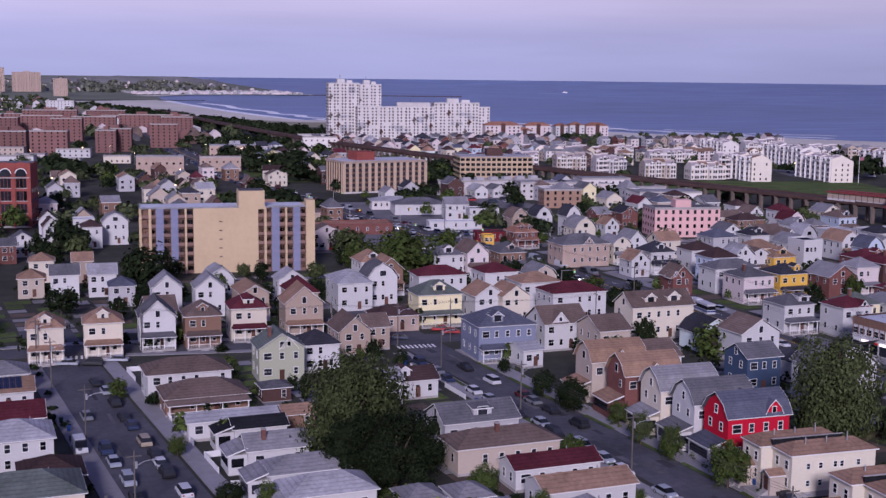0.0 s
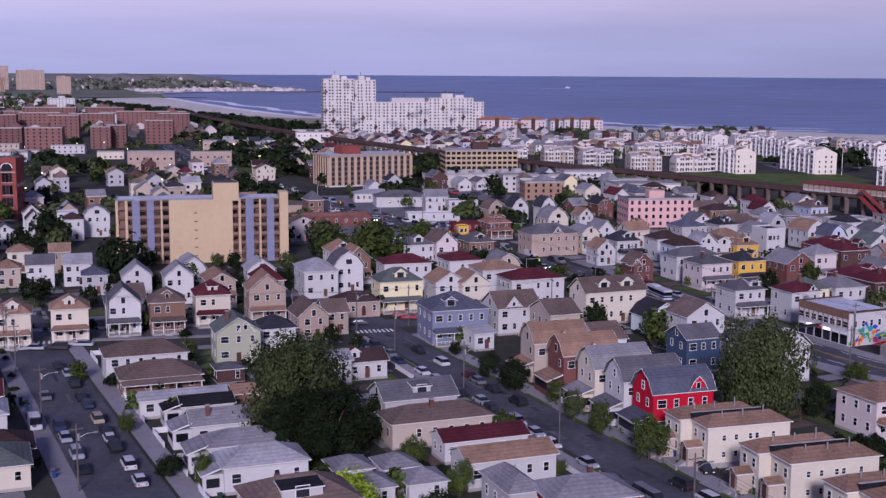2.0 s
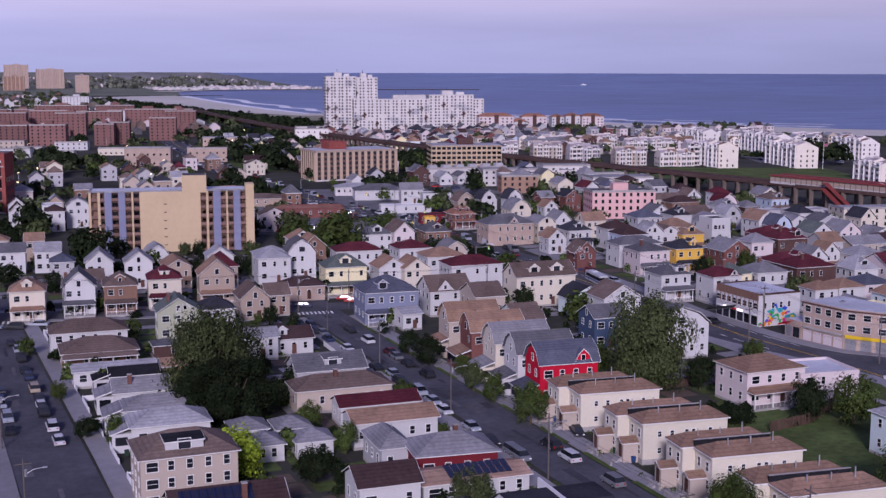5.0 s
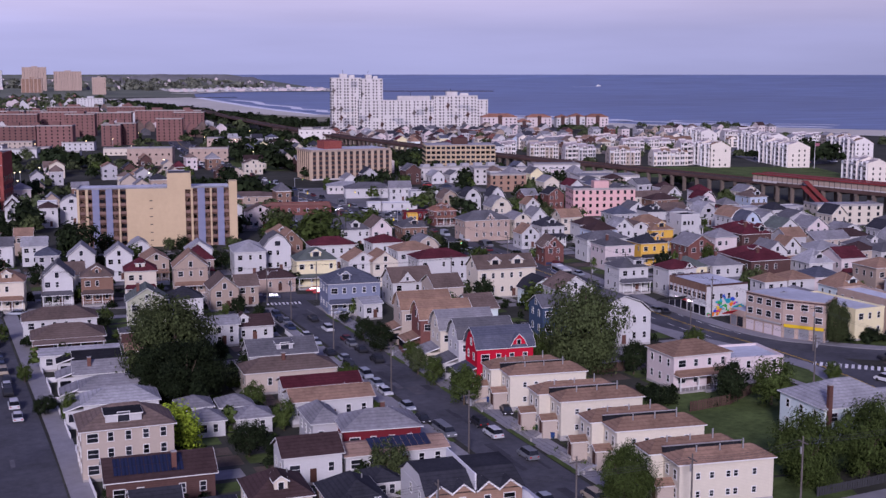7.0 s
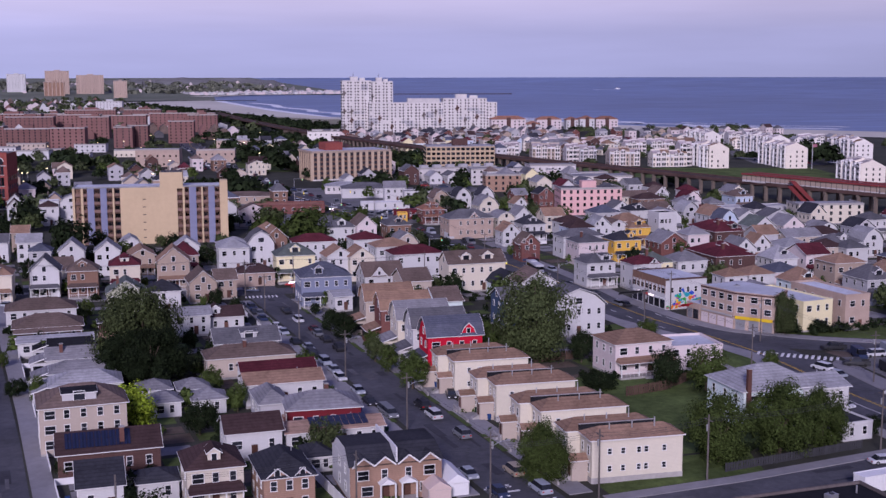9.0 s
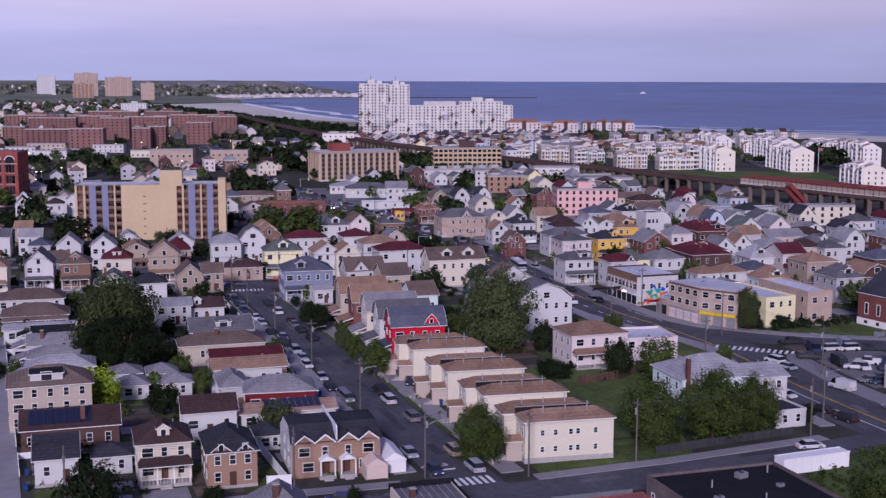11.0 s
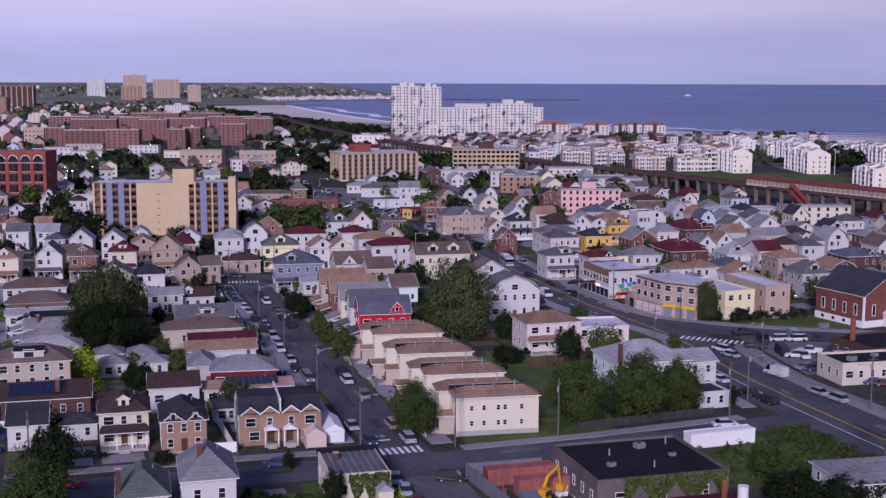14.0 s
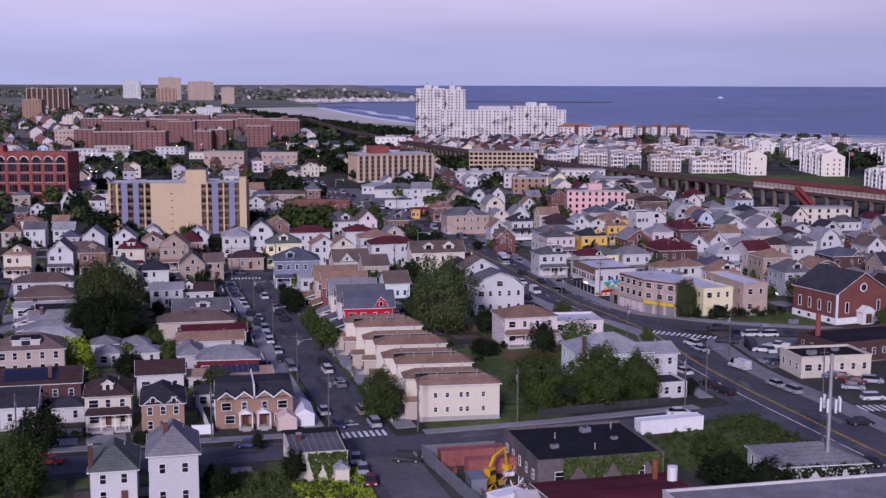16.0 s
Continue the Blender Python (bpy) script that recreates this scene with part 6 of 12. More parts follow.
ws = [hill.verts.new((x, y - 260, 8)) for x, y, z in top]
us = [hill.verts.new((x, y + 260, 10)) for x, y, z in top]
for i in range(19):
    hill.faces.new((ws[i], ws[i + 1], vs[i + 1], vs[i]))
    hill.faces.new((vs[i], vs[i + 1], us[i + 1], us[i]))
tagged(put("hill", mesh_of("hill", hill, HAZEHILL)), "low wooded headland on the skyline", "hill", kind="structure")


LATE_CARS = []


# ---- houses and buildings, street by street ----
# west side of the middle street and the block behind it
house(-37.8, 10.0, -3, 7.3, 11.0, 5.6, 2.6, "hip", "orangebrick", "dark", near=True, cross=[(-1.7, 3.4, 1.4), (1.9, 2.6, 1.2)], label='orange brick house with charcoal hip roof')
house(-47.1, 15.8, -3, 8.0, 9.0, 6.2, 2.6, "hip", "cream", "darkbrown", near=True, porch='full', dorm=[(0, 1.8, 'gable')], label='cream two-storey house with dark maroon-brown hip roof')
house(-62.6, 19.5, -3, 6.2, 10.0, 4.2, 2.6, "gx", "white", "dark", near=True)
house(-54.2, 22.4, -3, 5.8, 6.0, 2.9, 1.3, "hip", "white", "dark", porch='none', label='low white garage with charcoal hip roof', category='garage', base=0.1)
house(-59.7, 35.6, -3, 15.3, 8.5, 4.3, 2.4, "gx", "darkbrick", "darkbrown", near=True, chimney=(2, 1.5), panels=(9, -6.0), label='dark brick house with solar panels on a maroon-brown roof')
house(-62.2, 50.2, -1, 13.8, 10.0, 8.0, 2.6, "hip", "beige", "brown", near=True, floors=3, dorm=[(-0.5, 5.4, 'shed', 'white', 'black')], label='beige three-storey house with a black shed dormer')
house(-37.0, 36.4, -3, 9.0, 7.5, 4.6, 2.2, "gx", "white", "darkbrown", near=True)
house(-30.0, 52.0, -3, 5.0, 10.0, 4.6, 2.0, "hip", "grey", "grey", near=True, label='grey house with a light grey hip roof')
house(-23.0, 44.7, -8, 12.6, 9.0, 4.9, 2.2, "hip", "wine", "grey", near=True, floors=1, porch='none', base=0.9, chimney=(1, 5), label='wine red bungalow with a pale grey hip roof')
house(-23.2, 37.2, -3, 16.5, 7.0, 3.3, 1.0, "gx", "white", "salmon", near=True, panels=(9, -3.5), label='white bungalow with solar panels on a salmon roof')
house(-24.6, 66.4, -3, 14.6, 7.0, 4.4, 1.6, "gx", "white", "tan", near=True, label='white house with orange-tan shingle roof')
house(-22.6, 79.4, -3, 14.6, 6.0, 3.6, 1.5, "gx", "white", "maroon", near=True)
house(-25.8, 89.6, -3, 18.0, 8.0, 4.4, 2.0, "hip", "beige", "brown", chimney=(-1, 3))
house(-23.6, 104.0, -3, 13.8, 9.0, 4.2, 2.6, "gx", "grey", "mid", dorm=[(0.5, 3.4, 'shed')])
house(-23.4, 135.6, -3, 11.2, 8.0, 3.8, 2.0, "gx", "white", "darkbrown", dorm=[(-1, 2.2, 'gable')])
house(-30.6, 133.7, -3, 8.8, 7.0, 5.0, 1.6, "gx", "white", "light")
house(-32.6, 163.6, -3, 8.5, 8.0, 6.0, 2.5, "hip", "white", "dark")
house(-20.4, 175.1, -3, 7.2, 10.0, 5.6, 3.4, "gy", "tan", "brown")
house(-13.6, 178.5, -3, 5.8, 8.0, 5.4, 2.6, "gx", "tan", "brown")
house(-62.6, 140.6, -3, 15.4, 10.0, 3.4, 2.4, "hip", "brown", "brown", porch='full', label='brown shingled bungalow with weathered brown hip roof')
house(-63.4, 151.2, -3, 16.1, 9.0, 5.6, 2.2, "hip", "white", "brown", porch='none', label='white two-storey house with a grey-brown hip roof')
house(-62.0, 124.0, -3, 15.7, 6.0, 3.4, 1.0, "gx", "white", "light")
house(-49.5, 125.4, -3, 5.6, 6.0, 2.6, 1.2, "gx", "brown", "tan", porch='none', category='shed', label='brown shed with a low tan roof', base=0.1)
house(-48.0, 144.4, -3, 5.6, 5.0, 2.7, 1.0, "hip", "darkbrick", "mid", porch='none', category='shed', label='dark shed under a grey roof', base=0.1)
house(-98.6, 117.5, -3, 11.3, 10.0, 5.6, 2.2, "hip", "white", "light", near=True, sides='fr', label='white two-storey house with pale grey hip roof')
house(-98.8, 133.0, -3, 12.5, 8.0, 4.8, 2.2, "gx", "white", "maroon", sides='fr')
house(-97.8, 155.6, -3, 11.8, 8.0, 3.8, 2.0, "gx", "white", "tan", sides='fr', panels=(5, -1.0))
house(-96.1, 168.9, -3, 9.4, 9.0, 4.0, 2.0, "hip", "white", "grey", sides='fr')
house(-94.7, 104.6, -3, 9.2, 9.0, 3.2, 2.2, "hip", "brick", "darkbrown", sides='fr', label='brick bungalow with dark brown hip roof')
house(-99.5, 94.1, -3, 15.7, 11.0, 4.0, 2.4, "hip", "cream", "green", sides='fr', near=True, label='cream house with a worn green-grey hip roof')
house(-59.4, 116.2, -3, 9.0, 6.0, 3.8, 1.3, "gx", "white", "black", sideporch=True)
house(-60.1, 103.6, -3, 9.9, 7.0, 3.8, 2.0, "gx", "white", "grey", sideporch=True, chimney=(-2, 2))
house(-59.3, 90.4, -3, 12.3, 7.0, 4.0, 1.8, "hip", "white", "grey", sideporch=True)
house(-59.4, 79.2, -3, 12.8, 8.0, 4.2, 2.0, "hip", "white", "light", sideporch=True)
for gx, gy, gw, gd, ge in ((-47.4, 74.0, 5.8, 6.0, 3.3), (-40.6, 71.8, 5.6, 6.0, 3.4), (-46.6, 66.4, 5.4, 6.0, 2.8), (-38.8, 65.9, 6.0, 6.0, 2.7)):
    house(gx, gy, -3, gw, gd, ge, 1.5, "hip", "white", "grey", porch='none', category='garage', base=0.1, label='white garage with grey hip roof')
# houses that face the farther cross street
house(-85.3, 193.0, -7, 7.6, 9.0, 7.8, 2.9, "hip", "cream", "tan", porch='full', dorm=[(0, 2.4, 'gable')])
house(-72.8, 194.3, -7, 8.3, 9.0, 7.8, 2.9, "hip", "cream", "tan", porch='full', dorm=[(0, 2.4, 'gable')])
house(-60.1, 197.6, -7, 8.0, 10.0, 7.5, 4.0, "gy", "white", "mid", porch='full')
house(-50.1, 195.5, -7, 8.2, 9.0, 7.5, 3.1, "hip", "brown", "brown", porch='full', dorm=[(0, 2.2, 'gable')])
house(-38.2, 199.4, -7, 8.4, 9.0, 7.8, 3.1, "hip", "cream", "maroon", porch='full', dorm=[(0, 2.4, 'shed')])
house(-24.6, 199.0, -7, 9.2, 9.0, 8.1, 4.2, "gy", "tan", "tan", porch='full')
house(-42.6, 158.8, -6, 9.4, 9.0, 7.0, 3.2, "gy", "sage", "green", near=True, chimney=(-2, 3), cross=[(1.5, 3.6, 2.4)])
house(-1.7, 195.8, -6, 11.5, 8.0, 4.0, 2.2, "hip", "tanbrick", "darkbrown")
house(11.1, 198.1, -6, 11.5, 9.0, 8.1, 3.1, "hip", "yellow", "green", porch='full', dorm=[(0, 3.0, 'gable')])
house(9.2, 157.7, -6, 13.5, 12.0, 8.1, 3.3, "hip", "blue", "slate", near=True, porch='full', dorm=[(-2, 2.6, 'gable')], label='large blue-grey house with wraparound porch and slate roof')
# second row beyond
house(-50.0, 235.3, -7, 7.6, 9.0, 7.5, 3.5, "gy", "white", "grey")
house(-39.7, 231.1, -7, 7.6, 9.0, 7.5, 3.3, "gy", "white", "grey")
house(-1.9, 224.6, -6, 9.5, 9.0, 7.5, 2.4, "hip", "white", "light")
house(7.6, 228.5, -6, 8.2, 9.0, 8.1, 4.0, "gmy", "white", "mid")
house(-13.3, 244.2, -6, 7.9, 8.0, 5.9, 2.9, "gy", "white", "light")
house(-79.7, 274.1, -7, 7.0, 8.0, 5.6, 2.2, "hip", "beige", "tan")
house(-71.2, 269.4, -7, 7.6, 8.0, 6.8, 2.6, "gx", "white", "mid")
house(-60.9, 269.6, -7, 7.6, 8.0, 6.4, 2.6, "gx", "white", "light")
house(-58.4, 252.9, -7, 6.8, 8.0, 5.6, 2.2, "hip", "grey", "slate")
house(-62.7, 295.0, -7, 5.8, 8.0, 6.5, 2.4, "gx", "tan", "tan")
house(-74.0, 299.5, -7, 7.1, 8.0, 6.5, 2.2, "hip", "cream", "tan")
house(-60.9, 393.5, -6, 6.3, 8.0, 7.8, 3.3, "gy", "white", "darkbrown")
house(-46.7, 401.2, -6, 7.9, 8.0, 6.5, 0.4, "flat", "white", "silver")
house(-39.4, 374.4, -6, 9.0, 8.0, 8.5, 3.3, "gmy", "white", "grey")
house(24.9, 226.8, -6, 14.0, 9.0, 7.8, 2.2, "hip", "white", "maroon")
house(28.3, 334.8, -6, 10.9, 8.0, 6.5, 2.6, "gy", "pinkgrey", "brown")
# white-walled houses towards the boulevard
house(42.7, 225.6, -3, 10.3, 10.0, 7.8, 2.2, "hip", "white", "maroon")
house(45.1, 206.8, -3, 12.0, 10.0, 7.8, 2.2, "hip", "white", "tan")
house(46.9, 189.6, -3, 15.4, 10.0, 7.8, 2.2, "hip", "white", "maroon")
house(24.5, 196.5, -3, 8.4, 9.0, 7.2, 2.9, "gy", "white", "tan")
house(30.3, 193.3, -3, 7.6, 9.0, 7.2, 2.9, "gy", "cream", "tan")
house(26.9, 162.2, -3, 11.0, 10.0, 6.4, 3.5, "gx", "white", "brown", cross=[(-1.5, 4.6, 2.8)])
house(55.2, 164.1, -3, 17.0, 9.0, 8.1, 3.3, "gx", "cream", "brown", dorm=[(-3, 3.0, 'gable'), (3.5, 3.4, 'gable')], label='wide cream house with brown roof and two gables')
# east side of the middle street: gambrel houses
house(14.0, 77.2, -6, 11.6, 7.6, 8.0, 3.7, "gmx", "red", "slate", near=True, floors=2, cross=[(2.8, 3.4, 2.7)], porch='none', sideporch="grey", label='bright red gambrel house with blue-grey shingle roof and white trim')
house(14.0, 86.4, -6, 11.6, 7.6, 8.0, 3.7, "gmx", "white", "mid", near=True, porch='none', cross=[(3.4, 2.6, 2.2)], sideporch=True, label='white gambrel house with grey roof and a small side porch')
house(14.0, 96.3, -6, 11.6, 7.6, 8.0, 3.7, "gmx", "cream", "grey", near=True, porch='none', sideporch=True, label='cream gambrel house with pale grey roof')
house(14.0, 107.8, -6, 11.6, 7.6, 8.0, 3.7, "gmx", "brick", "tan", porch='none', cross=[(0.5, 2.6, 2.2)], sideporch=True, label='brown brick gambrel house with tan roof')
house(14.0, 119.6, -6, 11.6, 7.6, 8.0, 3.7, "gmx", "beige", "tan", porch='none', cross=[(0.5, 2.6, 2.2)], sideporch=True, label='beige gambrel house with tan roof')
house(11.5, 149.8, 1, 4.9, 8.0, 4.0, 1.2, "gx", "white", "light")
house(54.4, 100.1, -3, 13.4, 9.0, 7.6, 4.0, "gmy", "white", "mid", near=True, label='tall white house with shallow gambrel gable')
house(49.5, 61.9, -1, 13.0, 10.0, 6.9, 2.0, "hip", "pinkgrey", "tan", near=True, porch='roof')
house(60.6, 60.2, -8, 12.5, 11.0, 5.4, 0.5, "flat", "pinkgrey", "silver", label='grey flat-roofed building with rooftop units')
house(44.9, 113.8, -3, 8.1, 8.0, 7.3, 2.4, "gx", "navy", "mid", near=True)
house(59.9, 133.5, -3, 10.0, 9.0, 7.2, 3.3, "gy", "white", "brown")
# beyond the boulevard
house(135.7, 160.5, -3, 15.3, 10.0, 7.5, 2.4, "hip", "brick", "maroon", dorm=[(0, 2.4, 'gable')])
house(165.4, 206.7, -3, 15.0, 10.0, 8.1, 2.4, "hip", "brick", "maroon", dorm=[(0, 2.4, 'gable')])
house(187.3, 169.1, -3, 13.3, 9.0, 6.5, 2.6, "hip", "white", "mid", dorm=[(0, 2.4, 'gable')])
house(110.6, 84.6, 4, 9.0, 22.0, 7.2, 0.4, "flat", "yellow", "silver", label='yellow flat-roofed corner building')
house(120.2, 82.1, 0, 7.2, 21.0, 8.4, 0.5, "flat", "tanbrick", "silver", label='grey-brown brick walk-up with silver roof')
# foreground houses south of the cross street
house(-46.7, -26.2, -3, 6.6, 10.5, 5.6, 3.0, "hip", "white", "green", near=True, chimney=(-3.2, 1.0), label='low white house with weathered green-grey hip roof')
house(-38.3, -30.5, -3, 7.0, 11.0, 8.6, 3.4, "hip", "white", "grey", near=True, porch='none', label='tall white house with grey hip roof', chimney=(-1.0, 3.0))
workshop = house(-15.7, -22.2, -3, 9.0, 11.6, 4.5, 0.3, "flat", "cream", "mid", near=True, porch='none', label='cream flat-roofed workshop overgrown with ivy', category='workshop', base=0.1, chimney=(-2.4, 7.5), cols=3, floors=1)
for k in range(9):
    part("roof_seam", boxes((-4.2 + k * 1.05, -4.12 + k * 1.05, 0.3, 11.3, 4.53, 4.60)), ROOF["light"], workshop)
part("roof_edge", boxes((-4.7, 4.7, 11.3, 11.8, 4.4, 5.2), (4.3, 4.7, 0, 11.3, 4.4, 4.9)), ROOF["black"], workshop, "black tarred parapet")
part("lean_to", boxes((2.2, 4.4, -2.2, 0, 0, 2.5)), WALL["cream"], workshop)
bm = bmesh.new()
prism(bm, [(2.0, 2.5), (4.6, 2.5), (3.3, 3.5)], -2.5, 0.1, "y")
part("lean_to_roof", bm, ROOF["light"], workshop)
church(142.4, 66.4, 8, 17, 17, 7.9, 5.2)
# the district east of the boulevard
house(120.9, 194.2, -3, 9.5, 9.5, 7.6, 2.6, "hip", "gold", "dark", porch='full', dorm=[(1.6, 2.0, 'gable')], label='deep yellow house with a black hip roof and dormer')
house(108.1, 193.8, -3, 10.2, 10.2, 7.6, 2.2, "hip", "pinkgrey", "mid", porch='full', chimney=(-2.5, 4), label='grey house with a dark hip roof and glazed porch')
house(143.4, 225.0, -3, 8.3, 8.3, 7.0, 2.8, "hip", "gold", "tan", porch='full', dorm=[(0, 2.6, 'gable')], label='ochre house with a tan hip roof')
house(154.6, 224.9, -3, 7.2, 8.4, 11.6, 0.5, "flat", "white", "black", cols=4, label='white cube-like house with a black flat roof')
house(177.5, 264.2, -3, 8.6, 8.6, 7.4, 3.0, "hip", "white", "brown", cross=[(1.5, 4.0, 2.2)], label='white house with a wide brown roof and a front gable')
house(195.0, 272.9, -3, 7.2, 8.4, 5.4, 4.2, "gmy", "grey", "light")
house(158.4, 192.2, -3, 11.0, 11.0, 8.9, 2.8, "hip", "darkbrick", "maroon", dorm=[(2.5, 2.6, 'gable')], chimney=(-2, 4), label='dark brick house with a maroon hip roof')
house(136.9, 191.9, -3, 9.4, 10.9, 6.2, 3.4, "gy", "brick", "grey", label='brick house with grey roof and white bargeboards')
house(146.3, 191.8, -3, 7.9, 7.9, 8.5, 2.6, "hip", "pinkgrey", "grey", porch='full')
house(106.3, 150.4, -3, 8.8, 8.8, 7.4, 2.6, "hip", "yellow", "green", chimney=(-2, 4), porch='full', label='pale yellow house with a dark green-grey roof')
house(116.6, 148.8, -3, 9.6, 9.6, 7.5, 2.6, "hip", "white", "grey", chimney=(-1, 5), porch='roof')
house(100.7, 147.3, -3, 8.6, 8.6, 7.7, 2.2, "hip", "white", "maroon", cross=[(2.0, 3.0, 1.6)], label='white house with a wine red hip roof')
house(91.1, 157.1, -3, 9.0, 9.0, 7.2, 2.2, "hip", "white", "mid", porch='full', dorm=[(2.0, 3.2, 'shed')], label='white house with a dark hip roof and shed dormer')
house(130.2, 147.3, -3, 13.0, 12.0, 8.4, 2.4, "hip", "darkbrick", "maroon", chimney=(-2, 4), label='long dark brick house with a maroon roof')
house(120.8, 225.6, -3, 9.4, 9.4, 7.9, 2.8, "hip", "lightblue", "darkbrown", porch='full', label='light blue house with a dark red-brown hip roof')
house(129.3, 226.9, -3, 6.8, 7.9, 8.0, 3.4, "gy", "white", "light", cross=[(-2, 3, 2)])
house(156.7, 272.4, -3, 10.5, 10.5, 6.7, 2.8, "hip", "grey", "slate", label='grey house with a blue-grey hip roof')
house(134.0, 274.1, -3, 8.5, 8.5, 6.2, 3.0, "gx", "cream", "tan")
house(121.6, 275.9, -3, 7.8, 9.1, 6.0, 4.2, "gy", "white", "grey", label='white house with a tall front gable')
house(144.3, 327.8, -3, 6.2, 7.3, 5.2, 3.0, "gy", "white", "tan")
house(127.3, 352.1, -3, 7.1, 8.3, 6.6, 4.2, "gmy", "white", "dark", label='white gambrel house with a charcoal roof')
house(131.9, 336.4, -3, 6.5, 7.6, 8.1, 4.4, "gmy", "white", "dark", label='white gambrel house with a charcoal roof')
house(122.2, 311.5, -3, 8.4, 9.8, 6.9, 4.2, "gmy", "cream", "grey", porch='full', label='cream gambrel house with a grey roof')
house(117.1, 353.3, -3, 7.4, 8.7, 6.1, 4.0, "gmy", "tan", "brown")
house(98.6, 314.3, -3, 9.2, 9.2, 6.0, 3.0, "hip", "brick", "terracotta", dorm=[(-1.4, 1.8, 'gable'), (1.6, 1.8, 'gable')], porch='full', label='brick house with a red-brown tiled roof and two dormers')
house(96.6, 268.7, -3, 17.5, 11.0, 7.6, 3.0, "hip", "tanbrick", "mid", cross=[(1.0, 4.0, 2.4)], porch='none', label='wide tan brick apartment house with a dark roof and central gable')
house(101.9, 244.1, -3, 6.6, 7.7, 5.3, 3.2, "gy", "white", "tan")
house(93.2, 209.3, -3, 6.5, 7.5, 5.9, 3.4, "gy", "brick", "brown", cross=[(-2.4, 3.2, 2.0)], label='brick house with white zigzag bargeboards')
house(180.3, 224.2, -3, 6.6, 7.7, 7.9, 4.0, "gmy", "lightblue", "slate", label='pale blue gambrel house with a navy roof')
house(184.7, 208.9, -3, 8.8, 10.2, 7.2, 3.6, "gy", "white", "green", label='white house with crossing gables and a grey-green roof')
house(200.8, 213.8, -3, 8.6, 10.1, 6.4, 3.6, "gy", "pinkgrey", "grey", porch='full')
house(235.1, 209.9, -3, 9.6, 9.6, 7.4, 2.6, "hip", "white", "mid", porch='roof')
house(203.2, 174.3, -3, 7.6, 8.9, 5.8, 4.2, "gmy", "white", "light")
house(215.0, 167.8, -3, 9.1, 9.1, 7.4, 2.6, "hip", "brick", "grey", dorm=[(0, 2.4, 'gable')])
house(159.3, 175.0, -3, 6.0, 7.0, 6.8, 3.2, "gy", "white", "tan", porch='full')
house(167.9, 166.9, -3, 11.3, 11.3, 6.6, 2.4, "hip", "white", "light")
house(172.0, 156.1, -3, 8.2, 8.2, 7.6, 2.4, "hip", "beige", "darkbrown")
house(177.6, 151.5, -3, 7.8, 7.8, 7.6, 2.4, "hip", "white", "mid")
house(151.0, 122.4, -3, 9.9, 9.9, 8.8, 2.2, "hip", "tan", "tan", porch='full', label='tan three-storey house with a tan hip roof and white porch')
house(178.8, 127.0, -3, 11.1, 11.1, 7.6, 2.4, "hip", "darkbrick", "slate", cross=[(3.0, 3.6, 1.8)], label='dark brick house with a slate roof and small front gable')
house(134.7, 128.0, -3, 9.4, 9.4, 6.4, 2.2, "hip", "pinkgrey", "slate")
house(124.9, 127.1, -3, 8.2, 8.2, 6.4, 2.0, "hip", "white", "tan")
house(116.5, 126.9, -3, 6.9, 6.9, 6.4, 2.0, "hip", "white", "tan")
house(157.3, 115.5, -3, 5.2, 5.2, 6.2, 2.0, "hip", "white", "darkbrown", dorm=[(0, 2.0, 'shed')])
# flats and towers
block(174.3, 319.9, -16, 27.0, 16.0, 11.3, 'pink', 4, 2.9, 'pink four-storey building with rows of windows', True)
banded_block(129, 529, 3, 48, 27, 16.8, 13, "beige apartment block with dark vertical bands")
block(-6, 849, -14, 26.4, 16.0, 18.8, 'redbrickfar', 7, 4.2)
block(-34, 901, -14, 35.5, 16.0, 16.6, 'redbrickfar', 7, 4.2)
block(-59, 949, -14, 17.4, 16.0, 16.9, 'redbrickfar', 7, 4.2)
block(50, 903, -14, 25.9, 16.0, 17.7, 'redbrickfar', 7, 4.2)
block(97, 942, -14, 22.3, 16.0, 19.2, 'redbrickfar', 7, 4.2)
block(151, 1140, -14, 30.8, 16.0, 17.7, 'redbrickfar', 7, 4.2)
block(43, 1194, -14, 40.7, 16.0, 16.7, 'redbrickfar', 7, 4.2)
block(-35, 1262, -14, 64.0, 16.0, 17.2, 'redbrickfar', 7, 4.2)
block(112, 1337, -13, 46.4, 16.0, 12.6, 'redbrickfar', 7, 4.2)
block(19, 1420, -13, 35.8, 16.0, 12.1, 'redbrickfar', 7, 4.2)
block(-76, 972, -14, 20.4, 16.0, 16.1, 'redbrickfar', 7, 4.2)
tower(53, 3553, -8, 48.8, 25.0, 57.5, 'white')
tower(151, 3347, -8, 60.2, 25.0, 66.4, 'tanbrick')
tower(132, 3175, -9, 49.4, 25.0, 38.1, 'orangebrick')
tower(236, 3334, -8, 70.1, 25.0, 55.0, 'tanbrick')
tower(272, 2945, -9, 30.1, 25.0, 41.7, 'tanbrick')
tower(-138, 2272, -11, 78.5, 25.0, 44.4, 'darkbrick')
block(128, 1832, -12, 39.5, 25.0, 17.1, 'white')
block(-147, 1851, -12, 30.3, 25.0, 29.6, 'orangebrick')
school(-86, 441, -15, 48, 22.0, 25.4)
